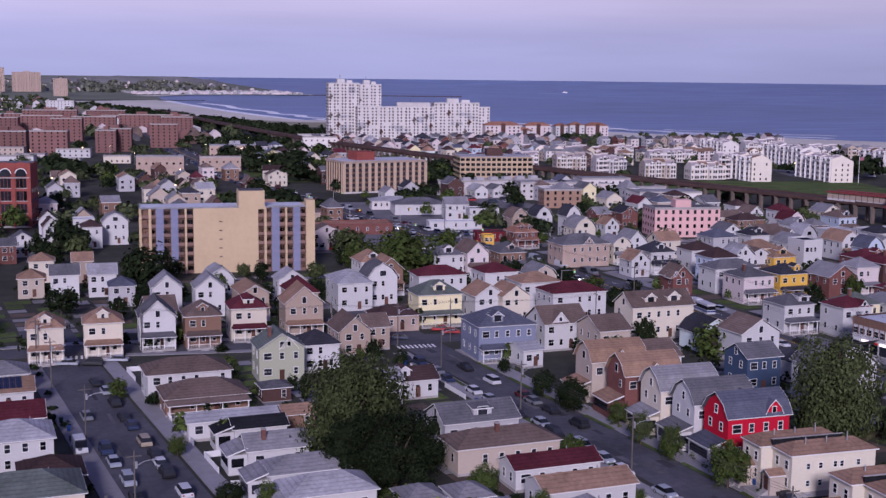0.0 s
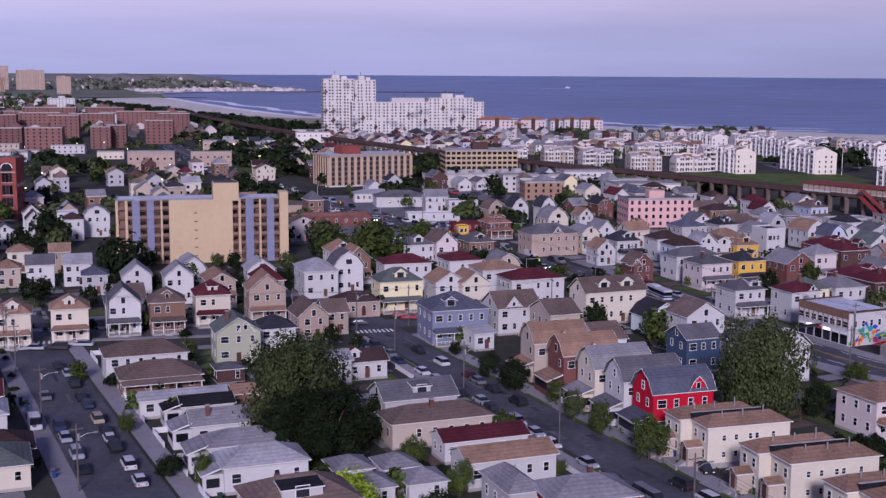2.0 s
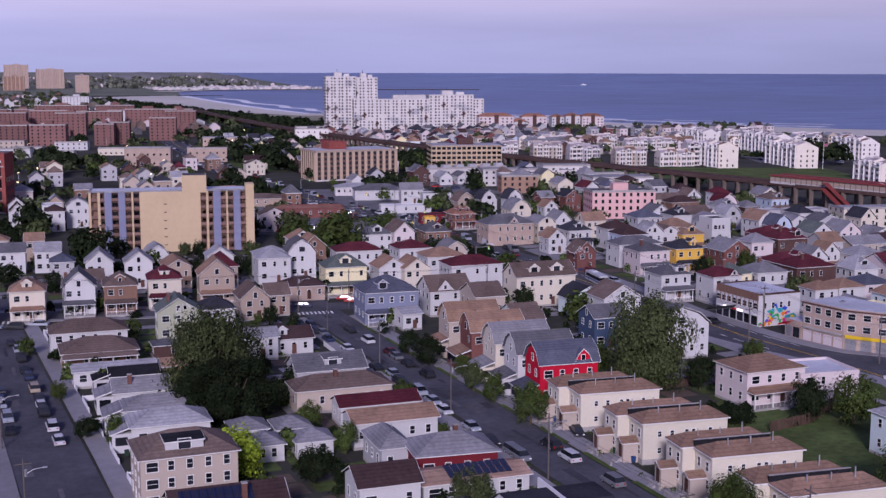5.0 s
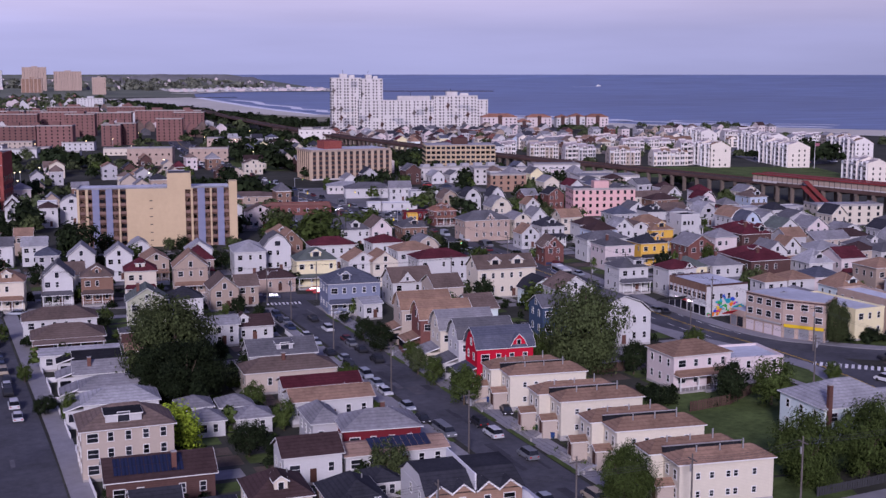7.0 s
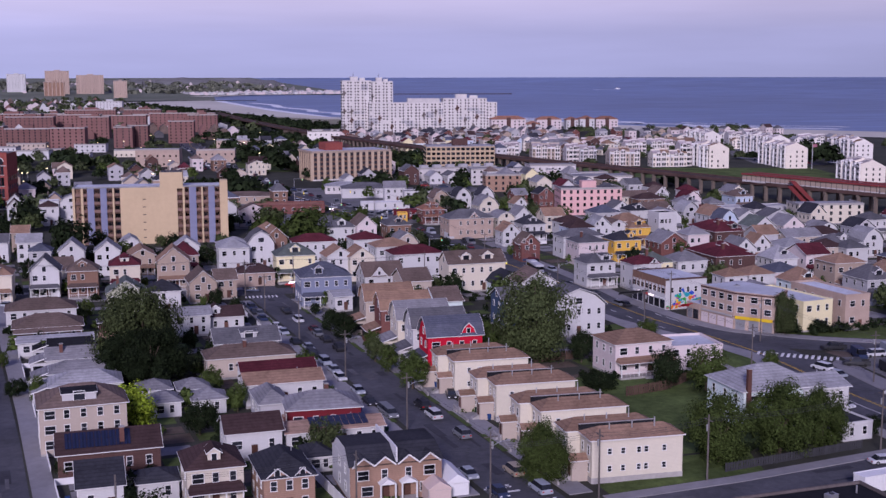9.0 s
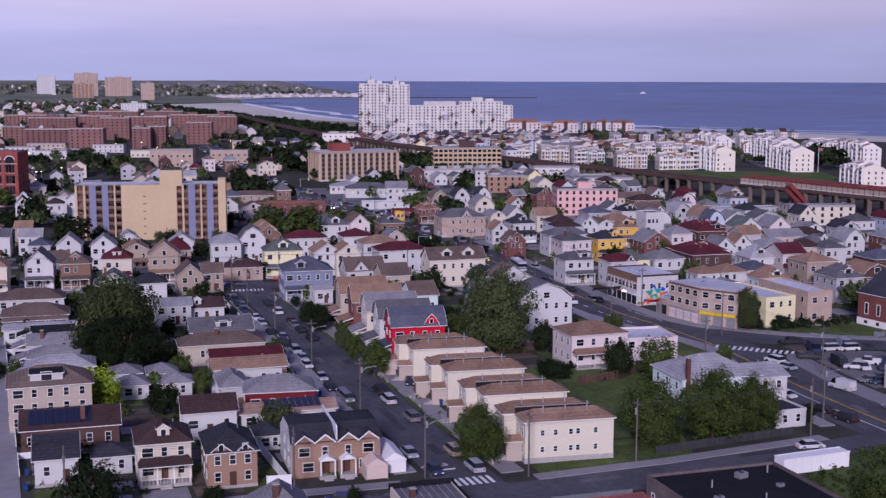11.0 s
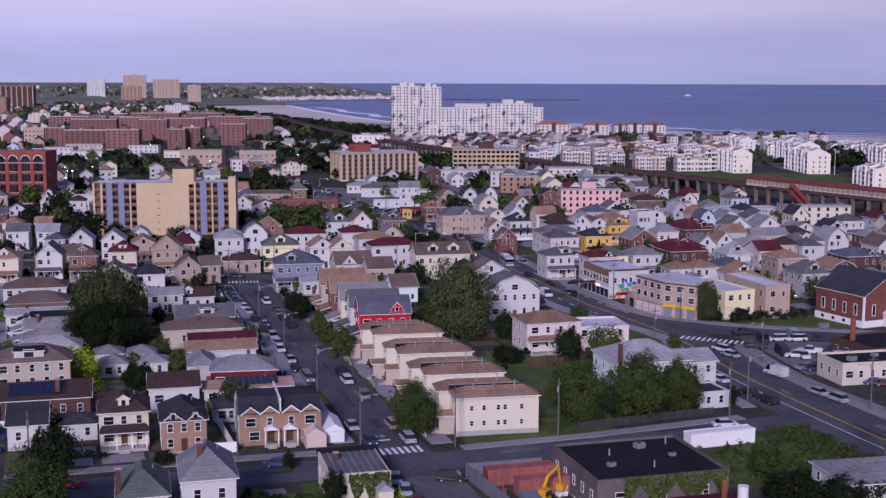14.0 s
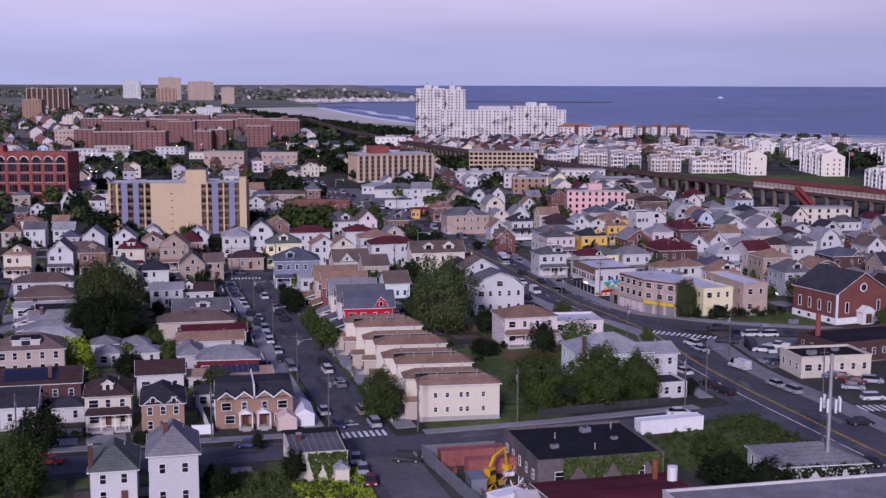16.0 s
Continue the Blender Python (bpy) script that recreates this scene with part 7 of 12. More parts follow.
# white seaside rows
town_row(291, 670, -15, 3, 5.7, 11.5, 11.4, "seawhite", "light")
town_row(300, 624, -15, 3, 6.8, 11.5, 13.0, "beige", "grey")
town_row(305, 593, -15, 2, 4.7, 11.5, 13.8, "seawhite", "light")
town_row(318, 595, -15, 2, 5.9, 11.5, 12.3, "grey", "light")
town_row(326, 559, -15, 3, 6.9, 11.5, 12.7, "beige", "tan")
town_row(350, 542, -15, 4, 5.9, 11.5, 11.9, "seacream", "tan")
town_row(379, 637, -15, 3, 5.3, 11.5, 13.3, "seawhite", "grey")
town_row(422, 672, -15, 3, 6.9, 11.5, 10.8, "seawhite", "light")
town_row(363, 543, -15, 2, 4.5, 11.5, 17.0, "seawhite", "light")
town_row(370, 540, -105, 6, 6.3, 14.4, 17.0, "seacream", "tan")
town_row(474, 706, -105, 6, 6.7, 14.5, 16.0, "seawhite", "light")
town_row(504, 692, -15, 2, 6.7, 11.5, 14.4, "seawhite", "light")
town_row(532, 708, -15, 2, 7.1, 11.5, 15.3, "seawhite", "light")
town_row(417, 524, -105, 7, 6.6, 14.5, 17.0, "seacream", "light")
town_row(469, 616, -105, 9, 6.7, 14.5, 17.0, "seawhite", "light")
town_row(497, 555, -105, 6, 6.7, 14.5, 17.0, "seawhite", "tan")
town_row(391, 416, -105, 5, 6.0, 14.5, 13.6, "seacream", "light")
town_row(331, 792, -15, 3, 6.8, 11.5, 7.2, "grey", "grey")
town_row(350, 778, -15, 3, 6.8, 11.5, 8.6, "seawhite", "light")
town_row(375, 779, -15, 3, 6.2, 11.5, 7.3, "pinkgrey", "tan")
town_row(394, 774, -15, 3, 5.9, 11.5, 7.8, "seawhite", "grey")
town_row(406, 753, -15, 3, 6.2, 11.5, 8.7, "seawhite", "light")
town_row(431, 763, -15, 3, 5.3, 11.5, 8.8, "seacream", "grey")
town_row(501, 759, -15, 2, 5.3, 11.5, 7.6, "seawhite", "grey")
town_row(608, 728, -15, 4, 6.3, 11.5, 8.3, "seawhite", "grey")
town_row(596, 681, -15, 2, 7.2, 11.5, 9.0, "seacream", "tan")
beach_flats(417, 950, -14, 34, 19, "pinkgrey")
beach_flats(470, 1005, -14, 16, 11, "white")
beach_flats(508, 1046, -14, 27, 14, "pinkgrey")
beach_flats(533, 1040, -14, 13, 13.5, "white")
beach_flats(549, 1036, -14, 16, 14.5, "white")
beach_flats(570, 1030, -14, 24, 14, "pinkgrey")
low_block(196, 466, -15, 34, 18, 8.5, "concrete", 3)
low_block(226, 463, -15, 26, 18, 10.0, "concrete", 3)
low_block(181, 430, -15, 18.5, 12, 8.5, "orangebrick", 3)
low_block(226, 405, -15, 31, 22, 8.2, "seawhite", 2)
# further terraces towards the beach
terrace(334, 675, -15, 3, 10.0, "seawhite", "light", "gy", 0.0)
terrace(342, 704, -15, 4, 10.3, "seawhite", "grey", "gx", 0.0)
terrace(446, 680, -15, 3, 10.5, "pinkgrey", "tan", "gx", 1.2)
terrace(342, 727, -15, 3, 11.3, "seacream", "light", "gy", 1.2)
terrace(382, 716, -15, 4, 9.7, "pinkgrey", "tan", "gy", 0.0)
terrace(504, 685, -15, 2, 8.9, "seacream", "tan", "gy", 0.0)
terrace(562, 676, -15, 3, 9.2, "seawhite", "light", "gy", 0.0)
terrace(593, 670, -15, 3, 11.0, "beige", "light", "gy", 0.0)
terrace(664, 656, -15, 2, 10.0, "seawhite", "light", "gy", 0.0)
terrace(482, 721, -15, 4, 10.0, "seacream", "grey", "gy", 0.0)
terrace(682, 671, -15, 3, 9.1, "pinkgrey", "light", "gx", 0.0)
terrace(469, 765, -15, 2, 9.2, "beige", "grey", "gy", 1.2)
terrace(493, 764, -15, 3, 9.3, "beige", "light", "gy", 1.2)
terrace(529, 758, -15, 3, 10.2, "seawhite", "light", "gy", 0.0)
# low shops and yards along the boulevard
house(105, 426, -14, 24, 15, 4.6, 2.6, "hip", "white", "mid", porch="none", cols=6, floors=1, label="long white store with a grey hip roof", category="store")
house(101, 450, -14, 20, 12, 4.0, 1.8, "hip", "concrete", "light", porch="none", floors=1, label="low grey store with a pale roof", category="store")
house(112.5, 404, -14, 10, 10, 6.6, 3.0, "gx", "white", "grey", label="white two-storey house with a grey roof beside the yards")
house(120, 392, -14, 13, 9, 5.6, 0.4, "flat", "white", "light", porch="none", label="white flat-roofed annex beside the low stores")
house(97, 372, -14, 22, 7, 3.2, 0.4, "flat", "white", "silver", porch="none", floors=1, cols=5, label="long white car wash with a flat roof", category="car wash")
house(94.5, 335, -14, 11, 7, 3.4, 0.4, "flat", "wine", "dark", porch="none", floors=1, label="dark red corner shop with a flat roof", category="shop")
house(105.5, 333, -14, 9, 7, 3.4, 0.4, "flat", "blue", "dark", porch="none", floors=1, label="blue-grey shop with a flat roof", category="shop")
house(89.6, 327, -14, 4, 5, 3.4, 0.4, "flat", "gold", "dark", porch="none", floors=1, label="small yellow kiosk with a flat roof", category="shop")
house(44, 421, -14, 26, 16, 3.6, 1.6, "hip", "tan", "brown", porch="none", floors=1, cols=7, label="long low store with a brown roof", category="store")
house(52, 372, -14, 32, 14, 3.8, 0.5, "flat", "brick", "terracotta", porch="none", floors=1, cols=8, label="long low store with a red clay-coloured roof", category="store")
house(31, 344, -14, 12, 12, 3.4, 2.6, "gy", "tan", "terracotta", porch="none", floors=1, label="low tan building with a front gable", category="store")
house(46, 268, -6, 11, 10, 6.6, 2.6, "hip", "white", "mid", dorm=[(0, 3.0, "gable")], label="white house with a dark hip roof and a broad dormer")
house(95, 620, -14, 14, 10, 5.4, 3.0, "gx", "cream", "darkbrown", label="cream house with a dark red roof below the railway")
block(80, 690, -14, 26, 18, 9.0, "tanbrick", 2, 4.0, "low tan brick building on a grassy bank", False, True, "low_building", "brown")
block(200, 845, -14, 27, 14, 12.5, "seawhite", 3, 4.2, "white flat-roofed hall with dark windows", False, True, "low_building", "light")
for bx, by, bw, bh in ((30, 1187, 44, 18), (78, 1178, 40, 17), (128, 1200, 46, 18), (152, 1158, 30, 19), (-20, 1170, 48, 17), (60, 1390, 60, 17), (120, 1375, 44, 17)):
    block(bx, by, -14, bw, 15, bh, "redbrickfar", 6, 4.2)
for tx, ty, th, tw in ((-46, 713, 9, 16), (-18, 737, 10, 17), (-8, 703, 9, 15), (5, 670, 10, 17), (-52, 684, 9, 14), (45, 475, 9, 18), (58, 486, 9, 16), (28, 470, 9, 15), (114, 668, 15, 20), (100, 676, 13, 18), (128, 488, 9, 14), (-69, 452, 10, 12), (106, 537, 8, 10), (128, 662, 12, 18), (86, 640, 8, 14), (64, 262, 6, 9), (70, 252, 6, 10), (71, 240, 5, 9), (75, 228, 5, 8), (36, 282, 12, 14), (24, 288, 11, 14), (52, 290, 11, 13), (118, 340, 8, 12), (112, 330, 7, 10), (150, 300, 8, 11)):
    tree(tx, ty, th, tw, "dark" if int(tx + ty) % 3 else "mid")
# mid-distance buildings
low_block(251, 256, -16, 27.5, 14.0, 7.7, 'cream', 3)
low_block(38, 672, -15, 28.6, 18.0, 11.2, 'tanbrick', 2)
low_block(122, 818, -14, 34.1, 22.0, 8.3, 'tanbrick', 2)
low_block(243, 991, -14, 26.9, 14.0, 7.0, 'white', 2)
low_block(-36, 776, -15, 22.9, 14.0, 6.0, 'white', 1)
block(-77, 968, -14, 17.4, 14.0, 15.8, 'tanbrick', 4, 3.4)
block(-78, 1567, -13, 23.6, 20.0, 13.3, 'cream', 4, 5)
block(41, 890, -14, 15.2, 16.0, 17.0, 'redbrickfar', 7, 4.2)
block(33, 1049, -14, 26.9, 16.0, 20.3, 'redbrickfar', 7, 4.2)
block(-24, 1354, -13, 37.4, 16.0, 14.2, 'redbrickfar', 7, 4.2)
# houses in the middle distance
house(127.8, 245.6, -3, 10.1, 9.0, 7.2, 2.4, "hip", "white", "darkbrown")
house(149.5, 241.9, -3, 11.4, 9.0, 7.2, 2.6, "hip", "gold", "tan")
house(181.9, 278.0, -3, 9.5, 9.0, 5.5, 0.4, "flat", "white", "dark")
house(186.4, 284.1, -3, 11.4, 9.0, 6.0, 2.4, "gx", "cream", "brown")
house(198.5, 325.5, -3, 16.0, 9.0, 6.5, 2.4, "gx", "cream", "brown")
house(200.6, 313.4, -3, 12.9, 9.0, 6.5, 2.4, "hip", "brown", "darkbrown")
house(155.3, 351.8, -3, 6.3, 9.0, 6.5, 2.6, "gx", "brick", "grey")
house(167.5, 350.9, -3, 7.5, 9.0, 6.5, 2.9, "gy", "brick", "dark")
house(196.8, 235.9, -3, 10.8, 9.0, 6.5, 3.3, "gy", "white", "grey")
house(209.6, 234.1, -3, 14.1, 9.0, 6.5, 3.3, "gy", "grey", "mid")
house(227.1, 290.2, -3, 13.6, 9.0, 4.0, 0.4, "flat", "grey", "light")
house(238.8, 279.3, -3, 17.3, 9.0, 5.0, 0.5, "flat", "grey", "light")
house(113.6, 210.6, -3, 15.1, 9.0, 7.2, 2.2, "hip", "white", "mid")
house(184.3, 186.3, -3, 13.5, 9.0, 6.5, 2.4, "gx", "beige", "grey")
house(195.2, 188.8, -3, 13.8, 9.0, 6.5, 2.4, "hip", "white", "darkbrown")
house(0.3, 232.6, -3, 10.2, 9.0, 7.2, 2.2, "hip", "white", "light")
house(-73.7, 354.6, -3, 7.4, 9.0, 5.9, 2.6, "gy", "white", "mid")
house(-61.8, 376.1, -3, 5.5, 9.0, 7.2, 3.3, "gy", "white", "darkbrown")
house(-48.8, 367.2, -3, 6.9, 9.0, 7.8, 2.2, "hip", "white", "darkbrown")
house(-79.8, 340.5, -3, 5.2, 9.0, 5.9, 2.2, "gx", "brick", "mid")
house(21.1, 353.3, -3, 8.3, 9.0, 6.5, 3.1, "gy", "white", "brown")
house(48.5, 287.4, -3, 8.6, 9.0, 6.5, 2.2, "hip", "white", "mid")
house(84.4, 579.8, -3, 11.0, 9.0, 6.5, 2.6, "gy", "cream", "brown")
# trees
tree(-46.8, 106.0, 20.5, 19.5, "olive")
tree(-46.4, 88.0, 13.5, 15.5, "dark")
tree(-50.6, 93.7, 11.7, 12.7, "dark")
tree(33.9, 80.4, 21.8, 18.2, "olive")
tree(-53.2, 59.6, 9.4, 9.8, "lime")
tree(-42.8, 53.6, 6.6, 7.4, "dark")
tree(-33.8, 65.5, 6.1, 4.4, "mid")
tree(-36.2, 77.9, 6.4, 5.9, "mid")
tree(-33.5, 118.6, 5.7, 4.1, "dark")
tree(1.2, 9.7, 10.1, 9.5, "mid")
tree(1.7, 69.0, 8.2, 7.8, "mid")
tree(1.8, 84.5, 6.4, 5.2, "mid")
tree(1.9, 93.5, 6.2, 4.8, "olive")
tree(2.0, 117.0, 7.0, 7.4, "dark")
tree(44.0, 8.7, 12.6, 13.0, "mid")
tree(52.9, 9.5, 10.5, 9.5, "mid")
tree(32.0, 8.2, 12.0, 12.6, "mid")
tree(48.4, 51.0, 9.0, 7.6, "dark")
tree(54.8, 47.0, 9.6, 9.0, "mid")
tree(36.4, 56.4, 4.0, 8.0, "dark")
tree(101.3, 84.9, 11.5, 7.6, "olive")
tree(145.1, 99.2, 8.4, 8.8, "olive")
tree(164.9, 173.7, 5.3, 16.2, "olive")
tree(-60.3, -19.2, 10.5, 12.6, "mid")
tree(-58.6, 5.0, 8.4, 9.1, "dark")
tree(-31.5, -25.3, 5.7, 5.3, "dark")
tree(-20.0, -23.2, 6.7, 3.8, "dark")
tree(-41.6, 4.0, 3.1, 3.8, "dark")
tree(64.9, 11.9, 3.6, 4.9, "dark")
tree(44.3, -41.6, 6.2, 10.0, "dark")
tree(50.0, -45.1, 5.7, 8.2, "dark")
tree(49.0, -27.3, 4.5, 7.8, "mid")
tree(110.1, 84.1, 3.5, 6.5, "dark")
tree(103.5, 85.9, 3.2, 6.2, "dark")
tree(-45.9, 23.3, 3.4, 2.6, "mid")
tree(-67.8, 83.4, 6.2, 4.1, "mid")
tree(-22.9, -3.8, 3.5, 2.5, "dark")
tree(-66.1, 37.8, 4.1, 4.6, "dark")
tree(34.9, 172.5, 3.8, 6.5, "dark")
tree(113.1, 176.6, 8.8, 6.6, "dark")
tree(71.2, 97.0, 3.8, 6.0, "mid")
tree(77.0, 56.5, 4.5, 4.2, "mid")
tree(-46.8, 277.5, 14.0, 15.0, "dark")
tree(33.5, 269.9, 14.3, 16.6, "mid")
tree(-75.3, 246.3, 8.2, 9.5, "dark")
tree(-62.7, 232.8, 7.0, 6.1, "dark")
tree(-55.8, 369.1, 9.4, 9.9, "dark")
tree(-76.0, 157.3, 4.7, 4.5, "mid")
tree(-73.4, 117.2, 4.2, 3.4, "mid")
tree(-71.5, 91.2, 4.1, 5.4, "dark")
tree(-43.4, 141.2, 5.9, 2.7, "dark")
tree(-20.7, 246.5, 5.8, 6.5, "dark")
tree(-7.4, 241.1, 6.7, 6.5, "dark")
tree(4.8, 105.2, 4.9, 4.8, "mid")
tree(3.3, 121.5, 5.0, 4.6, "mid")
tree(1.6, 127.6, 6.0, 5.6, "dark")
tree(3.2, 147.6, 3.6, 3.2, "dark")
tree(55.6, 143.9, 8.7, 12.2, "mid")
tree(68.8, 205.2, 6.0, 9.0, "dark")
tree(77.8, 249.6, 4.5, 6.5, "dark")
tree(109.7, 371.0, 7.4, 10.4, "mid")
tree(86.6, 223.2, 3.6, 4.5, "dark")
tree(-61.4, 199.2, 3.2, 6.3, "dark")
tree(-47.4, 190.1, 2.2, 4.1, "dark")
tree(47.7, 451.1, 10.7, 21.2, "dark")
tree(31.3, 462.2, 10.2, 21.5, "dark")
tree(60.4, 437.9, 8.1, 17.9, "dark")
tree(107.6, 771.8, 13.2, 18.1, "dark")
tree(101.8, 603.2, 17.2, 17.3, "dark")
tree(128.5, 685.7, 17.3, 16.6, "dark")
tree(33.0, 327.6, 10.2, 14.7, "olive")
tree(43.2, 303.9, 11.8, 18.9, "mid")
tree(13.9, 312.1, 8.9, 5.7, "dark")
tree(93.0, 540.1, 9.4, 10.4, "dark")
tree(120.2, 480.3, 7.4, 11.6, "dark")
tree(197.6, 609.2, 12.2, 23.4, "dark")
tree(186.3, 612.2, 11.3, 19.5, "dark")
tree(-48.2, 484.0, 9.8, 14.5, "dark")
tree(-57.9, 375.5, 12.1, 10.6, "dark")
tree(-69.4, 356.3, 8.0, 9.2, "dark")
tree(-16.6, 666.3, 12.4, 27.9, "dark")
tree(3.0, 661.1, 10.7, 11.9, "dark")
tree(-57.0, 356.0, 11.0, 12.0, "dark")
tree(235.4, 460.4, 6.2, 13.3, "dark")
tree(261.8, 351.8, 6.7, 12.3, "olive")
tree(282.4, 428.6, 6.8, 15.1, "dark")
tree(88.3, 1308.0, 16.0, 18.1, "dark")
tree(26.8, 924.0, 8.6, 12.4, "dark")
tree(509.2, 987.2, 6.3, 15.7, "dark")
tree(477.5, 1061.4, 9.2, 10.1, "dark")
tree(498.3, 1056.3, 9.2, 8.8, "dark")
tree(562.1, 1040.7, 9.3, 8.9, "dark")
tree(451.7, 514.7, 16.8, 24.2, "dark")
tree(494.6, 589.1, 13.8, 17.7, "dark")
tree(437.0, 573.9, 7.0, 10.1, "dark")
tree(379.5, 560.7, 4.2, 5.6, "dark")
for k, (lx, ly) in enumerate(((440, 556), (446, 566), (455, 586), (462, 600), (474, 622), (486, 646), (428, 556), (500, 668), (436, 570), (450, 604))):
    LATE_CARS.append((lx, ly, 62, ("sedan", "suv")[k % 2], ("silver", "white", "black", "navy", "grey")[k % 5]))
low_block(178, 496, 0, 56, 12, 7.6, "concrete", 2)
low_block(239, 446, -4, 24, 11, 6.6, "white", 2)
for k in range(7):
    tagged(put("roof_house", mesh_of("roof_house", boxes((-2.2, 2.2, 0, 3.4, 0, 2.0)), WALL["grey"]), None, pose(154.5 + k * 8, 498, 7.6)), "small grey bulkhead on a flat roof", "bulkhead", "roof bulkheads")
# pale low stores and depots before the brick flats
for x, y, w, d, h, wl in ((-58, 828, 26, 18, 6, "white"), (-24, 806, 20, 16, 5, "pinkgrey"), (10, 842, 24, 14, 6, "white"), (-92, 792, 22, 20, 6, "white"), (30, 776, 18, 14, 5, "cream"), (-36, 872, 30, 14, 6, "beige"), (-120, 850, 24, 18, 8, "white"), (-66, 742, 18, 14, 5, "grey"), (-6, 752, 16, 12, 5, "white")):
    low_block(x, y, -14, w, d, h, wl, 2 if h > 5 else 1)
flagpole = thing("flagpole", 424, 492, 0, "white flagpole with a small flag beside seaside rows", "flagpole")
bm = bmesh.new()
tube(bm, (0, 0, 0), (0, 0, 17), 0.16, 0.09, 8)
part("pole", bm, VINYL, flagpole)
part("flag", boxes((0.1, 3.4, -0.02, 0.02, 14.0, 15.9)), material("faded_flag_cloth", (0.30, 0.12, 0.16), 0.8, 2, 0.3, 0.0), flagpole)
# parked and waiting vehicles
car(-9.8, 135.6, 90, "sedan", "white")
car(-9.7, 128.8, 90, "sedan", "silver")
car(-8.4, 110.5, 90, "sedan", "silver")
car(-8.8, 95.4, 90, "suv", "silver")
car(-8.9, 88.2, 90, "sedan", "silver")
car(-9.2, 70.2, 90, "sedan", "silver")
car(-8.7, 54.6, 90, "suv", "grey")
car(-2.8, 154.5, -90, "sedan", "black")
car(-2.9, 141.3, -90, "suv", "white")
car(-2.2, 128.8, -90, "sedan", "wine")
car(-2.5, 117.4, -90, "sedan", "black")
car(-2.5, 124.4, -90, "sedan", "grey")
car(-9.8, 117.0, 90, "sedan", "black")
car(-9.6, 103.6, 90, "suv", "black")
car(-9.5, 81.6, 90, "sedan", "white")
car(-9.6, 61.6, 90, "sedan", "black")
car(-2.3, 107.1, -90, "suv", "black")
car(-10.8, 155.3, 90, "sedan", "black")
car(-10.8, 146.4, 90, "sedan", "navy")
car(-10.5, 189.9, -22, "sedan", "white")
car(-4.7, 187.3, -22, "sedan", "navy")
car(-8.7, 52.2, 90, "suv", "grey")
car(-1.2, 55.6, -90, "suv", "black")
car(-1.6, 48.6, -90, "suv", "white")
car(-1.2, 35.9, -90, "suv", "grey")
car(-1.0, 14.8, -90, "suv", "tan")
car(-0.7, 5.9, -90, "suv", "silver")
car(-8.1, 16.2, 90, "sedan", "silver")
car(-7.1, 6.8, 90, "sedan", "navy")
car(-8.2, -14.0, 80, "sedan", "silver")
car(-8.2, -19.5, 80, "sedan", "silver")
car(-8.1, -25.2, 80, "sedan", "wine")
car(-0.0, -16.2, 160, "suv", "black")
car(-24.2, -1.5, -16, "sedan", "blue")
car(-56.7, -2.0, -16, "sedan", "red")
car(83.3, 163.9, 88, "sedan", "black")
car(83.6, 147.3, 88, "sedan", "black")
car(77.3, 147.0, 88, "sedan", "white")
car(69.5, 120.7, 88, "suv", "black")
car(75.3, 130.1, 88, "van", "white")
car(83.3, 129.3, -92, "sedan", "black")
car(82.5, 131.3, -92, "sedan", "grey")
car(42.3, 188.2, 10, "suv", "black")
car(41.3, 172.4, 20, "van", "white")
car(36.2, 163.4, 10, "suv", "white")
car(44.2, 204.4, 10, "sedan", "navy")
car(86.6, 245.3, 80, "sedan", "wine")
car(81.7, 310.5, 85, "sedan", "black")
car(6.5, 60.6, 75, "sedan", "black")
car(101.2, 66.8, -15, "pickup", "black")
car(86.7, 52.3, -80, "suv", "white")
car(85.8, 46.8, -80, "sedan", "silver")
car(85.8, 28.5, -80, "van", "white")
car(71.8, 27.4, 100, "sedan", "white")
car(109.3, 56.7, -10, "suv", "white")
car(99.6, 41.7, -30, "pickup", "white")
car(104.7, 44.5, -40, "pickup", "white")
car(95.9, 52.7, -30, "pickup", "black")
car(140.4, 106.9, -30, "sedan", "grey")
car(108.0, 41.4, -20, "sedan", "black")
car(94.9, 31.5, -15, "sedan", "grey")
car(96.2, 29.9, -15, "sedan", "navy")
car(102.0, 34.8, -15, "sedan", "grey")
car(72.1, 16.3, -80, "sedan", "black")
car(72.1, 9.7, -80, "suv", "black")
car(55.9, -2.0, 170, "sedan", "white")
car(85.2, -16.7, 170, "sedan", "black")
car(97.7, -2.4, 170, "suv", "white")
car(85.2, 12.7, -85, "sedan", "silver")
car(85.7, 7.1, -85, "suv", "silver")
car(72.5, -37.9, 100, "sedan", "black")
car(102.1, 14.3, 150, "sedan", "wine")
car(102.4, 10.1, 150, "sedan", "wine")
car(105.9, 9.8, 150, "suv", "silver")
car(100.7, 15.8, 150, "sedan", "blue")
car(99.0, 6.1, 150, "sedan", "silver")
car(-77.6, 142.7, -90, "sedan", "black")
car(-77.3, 136.9, -90, "sedan", "navy")
car(-77.1, 126.2, -90, "suv", "tan")
car(-76.8, 118.7, -90, "sedan", "black")
car(-77.0, 113.4, -90, "sedan", "white")
car(-77.0, 108.5, -90, "suv", "black")
car(-76.5, 98.3, -90, "suv", "white")
car(-76.3, 89.8, -90, "sedan", "white")
car(-77.5, 153.2, -90, "suv", "black")
car(-77.5, 162.9, -90, "sedan", "silver")
car(-78.5, 170.3, -90, "sedan", "black")
car(-83.9, 124.1, 90, "suv", "navy")
car(-83.8, 117.0, 90, "sedan", "silver")
car(-83.3, 106.9, 90, "suv", "silver")
car(-83.5, 99.0, 90, "sedan", "black")
